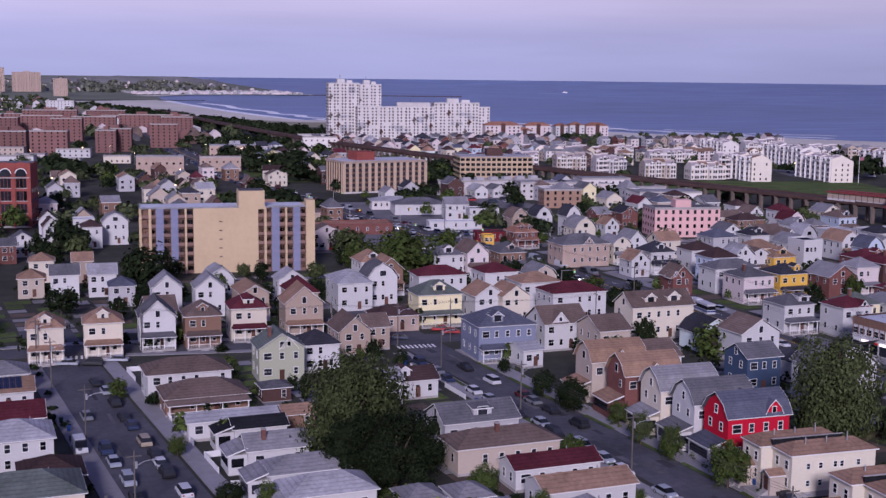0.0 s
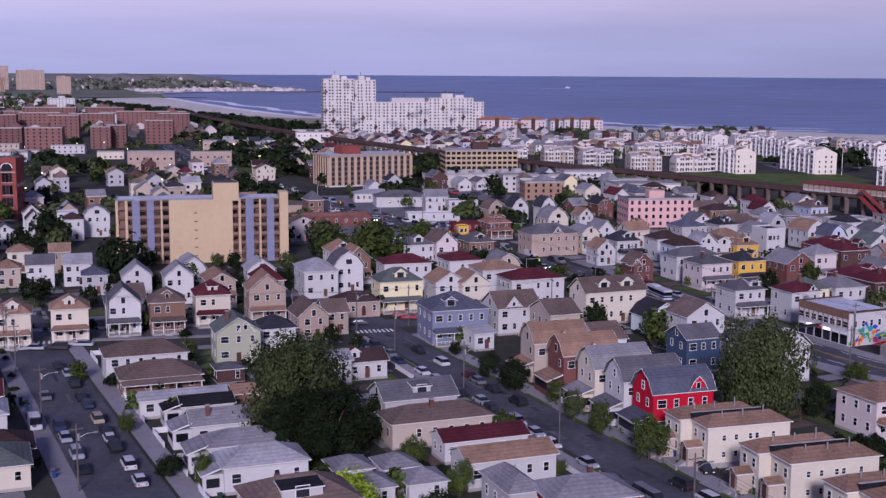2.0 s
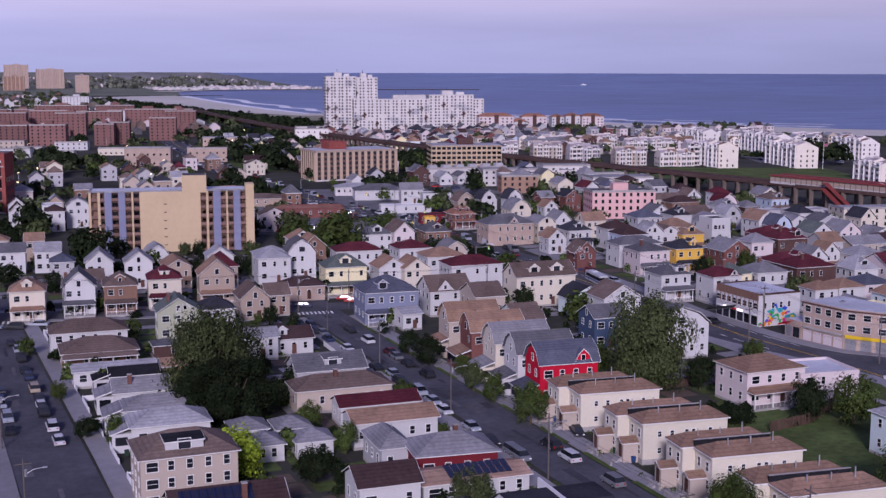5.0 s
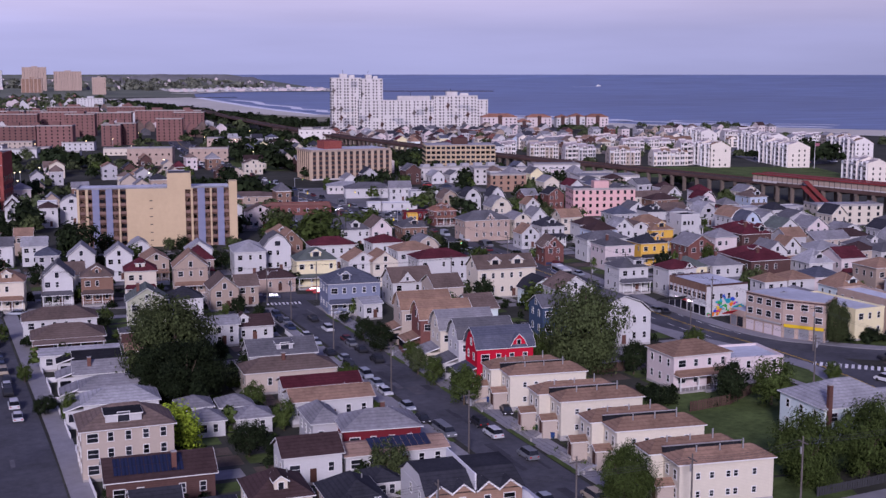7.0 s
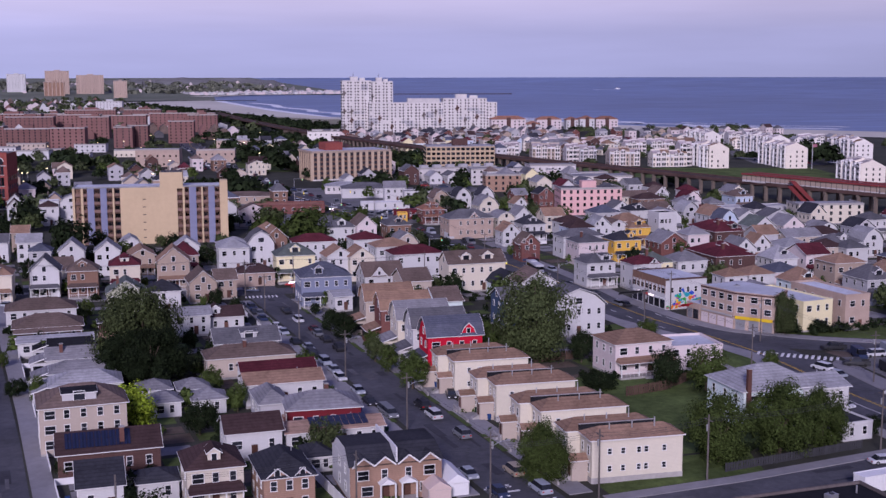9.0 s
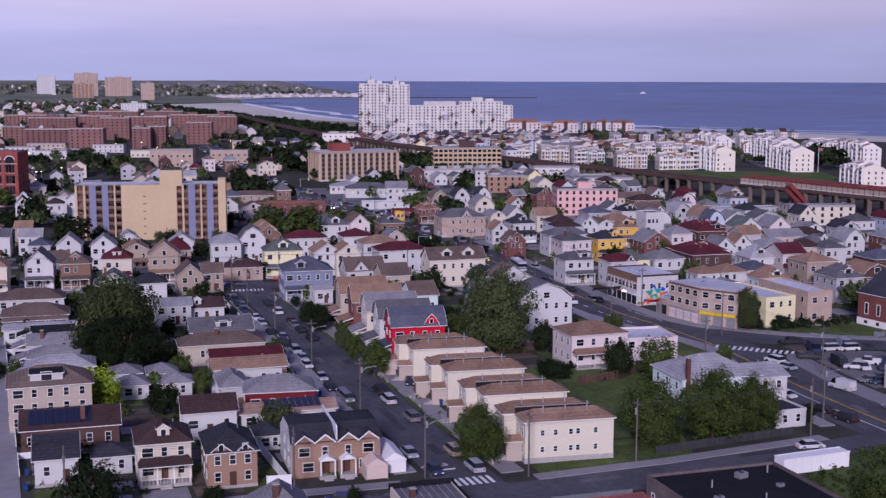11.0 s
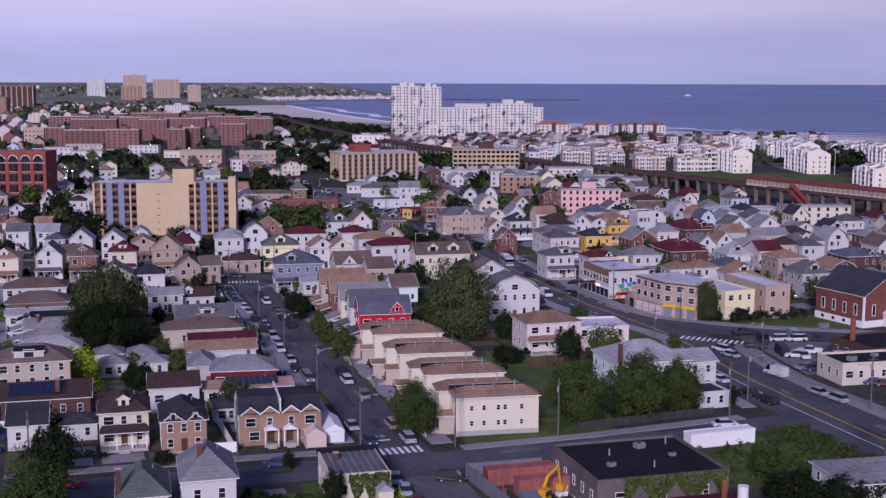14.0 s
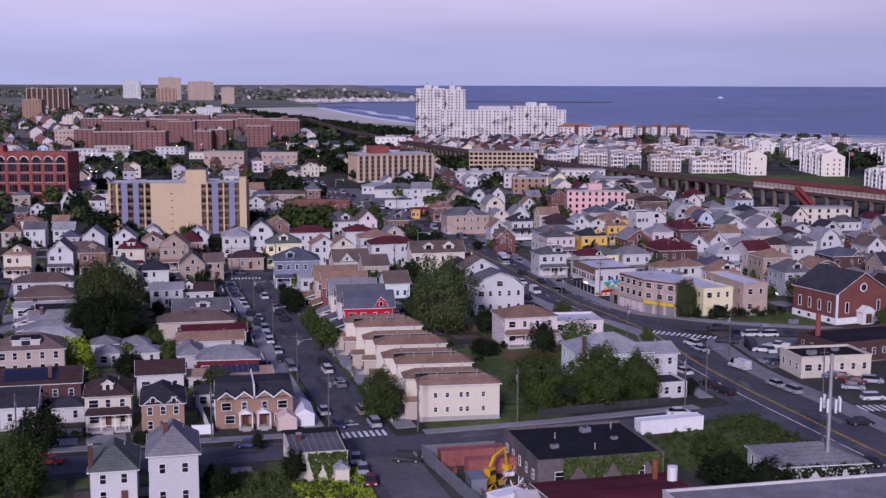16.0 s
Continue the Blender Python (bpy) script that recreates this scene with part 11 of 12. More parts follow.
def fence(name, pts, h, mat, label, gap=0.0, post=2.5):
    root = tagged(put(name, None, None, pose(pts[0][0], pts[0][1], 0)), label, "fence")
    for (x0, y0), (x1, y1) in zip(pts, pts[1:]):
        l = math.hypot(x1 - x0, y1 - y0)
        a = math.degrees(math.atan2(y1 - y0, x1 - x0))
        m = pose(x0 - pts[0][0], y0 - pts[0][1], 0, 0, 0, a)
        n = max(1, int(l / post))
        pm = mesh_of("post", boxes((-0.06, 0.06, -0.06, 0.06, 0, h + 0.1)), mat)
        for k in range(n + 1):
            put("post", pm, root, m @ pose(k * l / n, 0, 0))
        if gap:
            sm = mesh_of("board", boxes((0, gap * 0.8, -0.02, 0.02, 0.1, h)), mat)
            for k in range(int(l / gap)):
                put("board", sm, root, m @ pose(k * gap, 0, 0))
            part("rail", boxes((0, l, -0.05, 0.05, h * 0.25, h * 0.25 + 0.08), (0, l, -0.05, 0.05, h * 0.8, h * 0.8 + 0.08)), mat, root).matrix_basis = m
        else:
            put("panel", mesh_of("panel", boxes((0, l, -0.03, 0.03, 0.05, h)), mat), root, m)
    return root


fence("yard_fence", [(2.7, -15.5), (4.4, -44)], 2.4, CORRUGATED, "grey corrugated metal fence round the yard")
fence("yard_fence", [(2.7, -15.5), (15.0, -16.2)], 2.4, CORRUGATED, "grey corrugated metal fence along the cross street")
fence("wooden_fence", [(35, 80), (45, 80.5)], 2.0, FENCEWOOD, "dark weathered board fence behind the houses", 0.6)
fence("wooden_fence", [(38, 48.6), (47.5, 50), (58, 56)], 2.0, FENCEWOOD, "dark weathered board fence between gardens", 0.6)
fence("vinyl_fence", [(-33, 8.6), (-29.4, 8.2)], 1.8, VINYL, "white vinyl fence panels beside a driveway")
fence("vinyl_fence", [(-30.6, 30), (-30.0, 9)], 1.8, VINYL, "white vinyl fence along a driveway")
fence("vinyl_fence", [(-13.4, 26), (-13.4, 11)], 1.2, VINYL, "white vinyl fence on a stepped side wall")
for k in range(10):
    y0 = 26 + 16 * k
    fence("vinyl_fence", [(-67.4 - 0.018 * y0, y0), (-67.5 - 0.018 * y0, y0 + 9), (-62.5, y0 + 9)], 1.1, VINYL, "low white vinyl fence round a front garden")
for k in range(7):
    fence("vinyl_fence", [(-13.4, 42 + 18 * k), (-13.2, 52 + 18 * k)], 1.0, VINYL, "low white front garden fence")
fence("wire_fence", [(30, 3.4), (58, 5.6)], 1.5, DARKMETAL, "dark wire fence along the lawn", 0.5)


def container(x, y, rz, l, mat, label):
    root = thing("shipping_container", x, y, rz, label, "container")
    part("body", boxes((-l / 2, l / 2, -1.2, 1.2, 0.1, 2.6)), mat, root)
    for k in range(int(l / 0.6)):
        part("rib", boxes((-l / 2 + 0.3 + k * 0.6, -l / 2 + 0.5 + k * 0.6, -1.26, -1.2, 0.2, 2.5)), mat, root)
    part("frame", boxes((-l / 2 - 0.04, l / 2 + 0.04, -1.28, -1.1, 2.5, 2.68), (-l / 2 - 0.04, l / 2 + 0.04, 1.1, 1.28, 2.5, 2.68)), mat, root)


container(11.6, -25.2, -2, 8.5, CONTAINER, "faded red shipping container in the yard")
container(10.0, -19.6, -2, 11.0, CONTAINER, "faded red container along the back fence")
container(49.5, -11.2, 2, 12.5, VINYL, "white box trailer parked by the fence")
container(8.6, -41.5, 20, 5.5, VINYL, "white caravan body in the yard")
container(6.6, -33.0, 85, 4.5, CORRUGATED, "grey steel skip in the yard")


def excavator(x, y, rz):
    root = thing("excavator", x, y, rz, "yellow excavator with a raised bent arm", "excavator")
    part("track", boxes((-1.8, 1.8, -1.4, -0.8, 0, 0.8)), RUBBER, root)
    part("track", boxes((-1.8, 1.8, 0.8, 1.4, 0, 0.8)), RUBBER, root)
    part("body", boxes((-1.9, 0.9, -1.25, 1.25, 0.9, 2.1)), YELLOW, root)
    cab = part("cab", boxes((-0.2, 1.3, -1.25, -0.1, 2.1, 3.2), (0.9, 1.3, -1.25, 1.25, 0.9, 2.1)), YELLOW, root)
    part("cab_window", boxes((-0.1, 1.34, -1.29, -0.06, 2.2, 2.95)), CARGLASS, cab)
    bm = bmesh.new()
    tube(bm, (0.9, 0.3, 1.6), (2.8, 0.3, 4.3), 0.28, 0.26, 6)
    tube(bm, (2.8, 0.3, 4.3), (5.6, 0.3, 5.0), 0.26, 0.2, 6)
    part("boom", bm, YELLOW, root)
    bm = bmesh.new()
    tube(bm, (5.6, 0.3, 5.0), (6.3, 0.3, 2.2), 0.2, 0.16, 6)
    part("arm", bm, YELLOW, root)
    part("bucket", boxes((5.9, 6.8, -0.3, 0.9, 1.3, 2.2)), YELLOW, root)


excavator(8.2, -32.0, 35)
bm = bmesh.new()
prism(bm, [(-3.2, 0), (3.2, 0), (3.0, 2.2), (0, 3.2), (-3.0, 2.2)], -5, 5, "x")
tagged(put("tarpaulin_shed", mesh_of("tarpaulin_shed", bm, WALL["concrete"]), None, pose(14.4, -43.5, 0, 0, 0, -4)), "low shed under a grey tarpaulin", "shed")
rng = random.Random(11)
for k in range(44):
    bm = bmesh.new()
    s = rng.uniform(0.25, 0.9)
    box(bm, -s, s, -s * 0.6, s * 0.6, 0, s * 0.8)
    for j in range(3):
        tube(bm, (rng.uniform(-s, s), rng.uniform(-s, s), 0.1), (rng.uniform(-s, s) * 1.6, rng.uniform(-s, s) * 1.6, rng.uniform(0.3, 1.6)), 0.09, 0.06, 5)
    u, v = rng.uniform(0, 1), rng.uniform(0, 1)
    tagged(put("scrap_pile", mesh_of("scrap_pile", bm, (RUST, CORRUGATED, VINYL, CONTAINER, YELLOW, DARKMETAL)[k % 6]), None, pose(4.6 + 9 * u + 1.0 * v, -18 - 23 * v, 0, 0, 0, rng.uniform(0, 90))), "scrap metal and machine parts in the yard", "scrap", "yard scrap")
house(58.6, -45.6, -6, 15, 11, 3.6, 2.0, "hip", "white", "grey", near=True, porch="none", label="old white bungalow with a mossy grey roof")
house(101.8, 16.4, -5, 16, 10, 4.2, 0.5, "flat", "cream", "black", near=True, porch="none", label="cream workshop with a black flat roof and skylights", category="workshop", base=0.1)
house(121.4, 27.6, 4, 26, 14, 4.4, 0.4, "flat", "darkbrick", "black", porch="none", label="long workshop with a black tar roof", category="workshop", base=0.1)
house(48, -78, -3, 46, 20, 6.0, 0.4, "flat", "concrete", "grey", porch="none", label="wide grey flat-roofed building with a plain parapet", category="warehouse", base=0.1)
house(22.5, -60.5, -2, 21, 18.5, 3.4, 0.7, "gx", "grime", "maroon", porch="none", label="low building with a maroon metal roof", category="workshop", base=0.1)


# ---- shops on the boulevard corner ----
SIGNYELLOW = material("yellow_shop_sign", (0.62, 0.42, 0.03), 0.5, 2, 0.1, 0)
SIGNRED = material("red_awning", (0.50, 0.02, 0.03), 0.7, 2, 0.1, 0)
SIGNLIGHT = glow("lit_shop_sign", (1.0, 0.85, 0.9), 1.6)


def awning(root, x0, x1, z, out, mat, label=""):
    bm = bmesh.new()
    prism(bm, [(0.0, z), (-out, z - 0.75), (-out, z - 1.05), (-out + 0.06, z - 1.05), (-out + 0.06, z - 0.8), (0.0, z - 0.08)], x0, x1, 0)
    return part("awning", bm, mat, root, label)


def corner_shop(x, y, rz, w, d, h):
    """White shop with a brown clad upper storey; local -y faces the boulevard, +x the mural side."""
    root = thing("shop_building", x, y, rz, "white corner shop with brown upper storey and lit shop fronts", "building")
    part("wall", boxes((-w / 2, w / 2, 0, d, 0, h)), WALL["white"], root)
    part("roof", boxes((-w / 2 + 0.3, w / 2 - 0.3, 0.3, d - 0.3, h, h + 0.06)), ROOF["silver"], root)
    part("parapet", boxes((-w / 2 - 0.05, w / 2 + 0.05, -0.05, 0.3, h - 0.1, h + 0.35), (-w / 2 - 0.05, -w / 2 + 0.3, 0.3, d, h - 0.1, h + 0.35), (w / 2 - 0.3, w / 2 + 0.05, 0.3, d, h - 0.1, h + 0.35)), WALL["darkbrick"], root, "dark brown coping band")
    part("upper_cladding", boxes((-w / 2 - 0.06, w / 2 + 0.06, -0.08, -0.02, h - 1.5, h + 0.3)), WALL["brown"], root, "brown shingled fascia")
    for k in range(11):
        part("pier", boxes((-w / 2 + 0.1 + k * (w - 0.4) / 10, -w / 2 + 0.3 + k * (w - 0.4) / 10, -0.14, -0.02, 4.2, h + 0.36)), WALL["brown"], root)
    for k in range(8):
        add_window(root, "pair", -w / 2 + (k + 0.5) * w / 8, -0.02, 4.4, 0, True)
    awning(root, -w / 2, w / 2 - 0.2, 4.1, 1.2, GREYDARK, "dark canopy over the shop fronts")
    for k in range(6):
        c = -w / 2 + (k + 0.5) * w / 6
        part("shop_front", boxes((c - 1.15, c + 1.15, -0.06, 0.0, 0.35, 2.6)), GLASS, root)
        part("sign", boxes((c - 1.1, c + 1.1, -0.2, -0.02, 2.75, 3.2)), SIGNLIGHT if k in (1, 3) else (SIGNRED if k == 2 else TRIM), root)
    for k in range(4):
        add_window(root, "tall", w / 2, 2.0 + k * 2.4, 4.5, 90, True)
    rng = random.Random(3)
    cols = [material(f"mural_{n}", c, 0.7, 2, 0.1, 0) for n, c in (("blue", (0.03, 0.07, 0.42)), ("yellow", (0.65, 0.45, 0.03)), ("green", (0.04, 0.30, 0.06)), ("magenta", (0.50, 0.03, 0.20)), ("orange", (0.60, 0.16, 0.02)), ("teal", (0.03, 0.30, 0.35)))]
    edge = lambda u: 6.3 - abs(u - 6.0) * 0.75          # the painting rises to a point
    for k in range(60):
        u = rng.uniform(0.6, d - 0.4)
        v = rng.uniform(0.5, max(0.9, edge(u) - 0.5))
        r = rng.uniform(0.35, 0.95)
        bm = bmesh.new()
        vs = [bm.verts.new((w / 2 + 0.012 + 0.003 * k, min(d, max(0.1, u + r * math.cos(a))), max(0.15, v + r * 0.8 * math.sin(a)))) for a in sorted(rng.uniform(0, math.tau) for _ in range(6))]
        bm.faces.new(vs)
        part("mural_shape", bm, cols[(k if v < 3.6 else (k % 2) * 5) % 6], root)
    return root


def tan_corner(h):
    """Tan brick corner building whose front bends with the street."""
    foot = [(91.3, 105.4), (93.0, 93.6), (98.6, 85.2), (106.4, 91.0), (103.6, 106.8)]
    root = thing("shop_building", 0, 0, 0, "tan brick corner building with a yellow shop sign", "building")

    def ring(z0, z1, grow, lid=True):
        c = Vector((98.5, 96.5))
        bm = bmesh.new()
        pts = [c + (Vector(p) - c) * (1 + grow) for p in foot]
        lo = [bm.verts.new((p.x, p.y, z0)) for p in pts]
        hi = [bm.verts.new((p.x, p.y, z1)) for p in pts]
        for a in range(5):
            b = (a + 1) % 5
            bm.faces.new((lo[a], lo[b], hi[b], hi[a]))
        bm.faces.new(hi)
        return bm
    part("wall", ring(0, h, 0), WALL["tanbrick"], root)
    part("roof", ring(h - 0.2, h + 0.05, -0.05), ROOF["silver"], root)
    part("cornice", ring(h - 0.55, h - 0.2, 0.012), WALL["darkbrick"], root, "brown brick cornice")
    for (ax, ay), (bx, by), n, mat in ((foot[0], foot[1], 4, FOUND), (foot[1], foot[2], 3, SIGNYELLOW)):
        length = math.hypot(bx - ax, by - ay)
        face = put("facade", mesh_of("facade", boxes((0.2, length - 0.2, -0.1, 0.0, 3.05, 3.35)), WALL["darkbrick"]), root, pose(ax, ay, 0, 0, 0, math.degrees(math.atan2(by - ay, bx - ax))))
        part("sign_band", boxes((0.4, length - 0.4, -0.3, -0.1, 2.75 if mat == SIGNYELLOW else 3.05, 3.5)), mat, face)
        for k in range(n):
            u = (k + 0.5) * length / n
            for z in (4.3, 7.0):
                add_window(face, "pair", u, -0.03, z, 0, True)
            part("shutter", boxes((u - 1.2, u + 1.2, -0.05, 0.02, 0.2, 2.6)), METAL if mat == SIGNYELLOW else WALL["pinkgrey"], face)
    return root


GREYDARK = material("dark_canopy_cloth", (0.05, 0.05, 0.055), 0.8, 3, 0.15, 0)
corner_shop(90.4, 129.2, -90, 17.0, 12.5, 7.9)
tan_corner(9.3)
annexe = thing("shop_building", 90.9, 108.2, -86, "low brick shop under a bright red awning", "building")
part("wall", boxes((-2.6, 2.6, 0, 11, 0, 4.2)), WALL["tanbrick"], annexe)
part("roof", boxes((-2.4, 2.4, 0.3, 10.8, 4.2, 4.26)), ROOF["silver"], annexe)
awning(annexe, -3.2, 3.4, 4.1, 1.7, SIGNRED, "bright red canvas awning")
for k in range(2):
    part("shop_front", boxes((-2.2 + k * 2.3, -0.2 + k * 2.3, -0.06, 0.01, 0.3, 2.7)), GLASS if k % 2 else METAL, annexe)


# the big mint-grey house by the boulevard
house(53.0, 20.4, -4, 15.5, 12.5, 7.0, 3.2, "hip", "mint", "light", near=True, porch="none", chimney=(-6.9, -0.2), label="large pale mint house with light grey hip roof")
house(61.6, 19.4, -4, 9, 10, 6.6, 1.6, "gx", "white", "light", near=True, porch="none", label="white rear wing with light grey roof")
house(60.5, 9.6, 0, 6, 7, 3.0, 0.3, "flat", "white", "dark", near=True, porch="none", category="garage", label="white garage with a dark flat roof", base=0.1)


# ---- poles, lamps and wires ----
def utility_pole(x, y, rz, h=10.5, lamp=True):
    root = thing("utility_pole", x, y, rz, "weathered wooden utility pole with a cross-arm and street lamp" if lamp else "weathered wooden utility pole with a cross-arm", "utility pole", "utility poles")
    bm = bmesh.new()
    tube(bm, (0, 0, -0.1), (0, 0, h), 0.16, 0.11)
    part("pole", bm, WOODPOLE, root)
    part("cross_arm", boxes((-1.1, 1.1, -0.06, 0.06, h - 0.9, h - 0.75)), WOODPOLE, root)
    bm = bmesh.new()
    tube(bm, (0.28, 0, h - 2.6), (0.28, 0, h - 1.6), 0.2)
    part("transformer", bm, METAL, root)
    if lamp:
        bm = bmesh.new()
        tube(bm, (0, 0, h - 2.4), (1.4, 0, h - 1.7), 0.05)
        tube(bm, (1.4, 0, h - 1.7), (2.6, 0, h - 1.6), 0.05)
        arm = part("lamp_arm", bm, METAL, root)
        part("lamp_head", boxes((2.5, 3.1, -0.14, 0.14, h - 1.68, h - 1.52)), METAL, arm)


def wire(p, q, sag=0.7):
    cu = bpy.data.curves.new("wire", "CURVE")
    cu.dimensions, cu.bevel_depth = "3D", 0.018
    sp = cu.splines.new("POLY")
    sp.points.add(8)
    for k in range(9):
        t = k / 8
        c = Vector(p).lerp(Vector(q), t)
        sp.points[k].co = (c.x, c.y, c.z - sag * 4 * t * (1 - t), 1)
    cu.materials.append(DARKMETAL)
    tagged(new("overhead_wire", cu), "thin black overhead wire between poles", "wire", "overhead wires")


def pole_line(pts, rz, lamp=True):
    for x, y in pts:
        utility_pole(x, y, rz, 10.5, lamp)
    for (x0, y0), (x1, y1) in zip(pts, pts[1:]):
        for off in (-0.9, 0.0, 0.9):
            c, s = math.cos(radians(rz)) * off, math.sin(radians(rz)) * off
            wire((x0 + c, y0 + s, 9.75), (x1 + c, y1 + s, 9.75))


pole_line([(-9.2, 5), (-9.0, 42), (-8.8, 80), (-8.6, 118), (-8.2, 155), (-8.0, 180)], 0)
pole_line([(-84, 12), (-84.6, 50), (-85.3, 90), (-86.2, 130), (-87, 170), (-87.4, 192)], 0)
pole_line([(-140, 205), (-64, 197), (-22, 186.5), (6, 181), (44, 177)], 83, False)
pole_line([(60, 3.4), (25, 0.9), (6.0, 0.2), (-30, 3.4), (-62, 5)], 90, False)
pole_line([(88, -90), (88, -40), (88, 0), (89.6, 40), (91, 80), (91.6, 120), (93, 165), (96, 220), (95, 290), (91, 370)], 180)
pole_line([(68.5, -80), (68.5, -30), (69, 12), (71, 55), (72, 100), (73.6, 150), (77, 210), (76, 280)], 0)


# city bus, boat and mast
def bus(x, y, rz):
    root = thing("bus", x, y, rz, "white city bus with a blue band waiting in traffic", "bus")
    part("body", boxes((-6, 6, -1.27, 1.27, 0.35, 3.0)), CARPAINT["white"], root)
    part("blue_band", boxes((-6.02, 6.02, -1.29, 1.29, 0.9, 1.3)), CARPAINT["blue"], root)
    part("window_band", boxes((-6.02, 5.4, -1.285, 1.285, 1.5, 2.5)), CARGLASS, root)
    part("roof_unit", boxes((1, 4, -0.9, 0.9, 3.0, 3.25)), CARPAINT["white"], root)
    for sx in (-3.8, 3.2):
        for sy in (-1.15, 1.15):
            w = put("wheel", TYRE, root, Matrix.Translation((sx, sy, 0.45)) @ Matrix.Scale(1.35, 4))
            put("rim", HUB, w)


bus(85.6, 190, 80)


# ---- waste ground, masts and small things ----
def weeds(name, x0, x1, y0, y1, n, seed, leaf, label, h0=0.4, h1=1.3):
    r = np.random.default_rng(seed)
    return clump_field(name, leaf, [(r.uniform(x0, x1), r.uniform(y0, y1), r.uniform(h0, h1), r.uniform(0.9, 2.4) if h1 > 1.7 else r.uniform(0.4, 1.3)) for k in range(n if h1 > 1.7 else 4 * n)], seed, label, 60 if h1 > 1.7 else 22)


sheet("lawn", [(38, -31), (40, -18), (50, -12), (58, -6.5), (70, -6), (68.5, -27), (52, -36)], 0.05, GRASS, "weedy waste ground beside the boulevard", "grass")
sheet("lawn", [(-36, -36), (-36, -15), (-14, -14), (-10.5, -34)], 0.05, GRASS, "overgrown green lot", "grass")
sheet("lawn", [(100, 86), (106, 80.6), (115, 73.8), (125, 67.4), (133, 63.4), (131, 84), (108, 88)], 0.10, GRASS, "grassy corner lot below the church", "grass")
weeds("weeds", -36, -12, -36, -16, 190, 21, "mid", "tall green weeds on an overgrown lot")
weeds("weeds", -20, -9, -33, -13, 120, 33, "lime", "bright green weeds beside the workshop", 0.4, 1.2)
weeds("weeds", 40, 68, -34, -9, 120, 22, "mid", "scattered weeds on waste ground")
weeds("weeds", 62, 70, -26, -6, 60, 23, "mid", "weeds along the boulevard edge", 0.6, 1.6)
weeds("bushes", 102, 129, 80, 84, 40, 24, "dark", "row of dark bushes behind the corner lot", 1.5, 3.2)
weeds("bushes", -66, -14, 10, 176, 130, 25, "dark", "garden bushes between the houses", 0.8, 2.4)
weeds("bushes", -66, -14, 10, 176, 90, 26, "mid", "green shrubs in back gardens", 0.6, 2.0)
weeds("bushes", 26, 66, 44, 172, 110, 27, "dark", "garden bushes behind the houses", 0.8, 2.6)
weeds("bushes", -112, -88, 10, 190, 60, 28, "dark", "front garden shrubs", 0.6, 1.8)
weeds("bushes", -140, 70, 208, 290, 150, 29, "dark", "shrubs round the houses", 0.8, 2.6)
weeds("bushes", 99, 250, 100, 320, 200, 30, "dark", "garden shrubs among the houses", 0.8, 2.8)
weeds("bushes", 4, 9, 20, 172, 34, 31, "mid", "low shrubs in front gardens", 0.5, 1.3)
weeds("bushes", 30, 58, 8.6, 12.5, 40, 32, "dark", "bushes along the wire fence", 0.8, 2.4)

mast = thing("phone_mast", 61, -43, 0, "tall grey steel phone mast with white antennas", "mast")
bm = bmesh.new()
tube(bm, (0, 0, 0), (0, 0, 20.4), 0.36, 0.26, 12)
part("pole", bm, METAL, mast)
part("cross_frame", boxes((-1.6, 1.6, -0.06, 0.06, 12.6, 12.7), (-0.06, 0.06, -1.6, 1.6, 12.6, 12.7)), METAL, mast)
for ax, ay in ((-1.6, 0), (1.6, 0), (0, -1.6), (0, 1.6), (-1.1, -1.1), (1.1, -1.1)):
    part("antenna", boxes((ax - 0.14, ax + 0.14, ay - 0.1, ay + 0.1, 11.4, 13.6)), VINYL, mast)
bm = bmesh.new()
tube(bm, (0, 0, 0), (0, 0, 6.6), 0.42, 0.40, 12)
tagged(put("chimney_stack", mesh_of("chimney_stack", bm, RUST), None, pose(30.6, -45.0, 0)), "rusty steel chimney stack beside the workshops", "chimney")
bm = bmesh.new()
tube(bm, (0, 0, 3.6), (0, 0, 6.0), 0.75, 0.75, 14)
tube(bm, (0, 0, 0), (0, 0, 3.6), 0.2, 0.2, 8)
tagged(put("water_tank", mesh_of("water_tank", bm, VINYL), None, pose(32.6, -46.6, 0)), "small pale tank on a post", "tank")
bm = bmesh.new()
tube(bm, (0, 0, 0), (0, 0, 9.5), 0.7, 0.55, 14)
tagged(put("chimney_stack", mesh_of("chimney_stack", bm, BRICK), None, pose(110, 36.5, 0)), "round brick chimney of the workshop", "chimney")

TENTPINK = material("sun_faded_tent_cloth", (0.56, 0.44, 0.40), 0.8, 2, 0.06, 0.0)


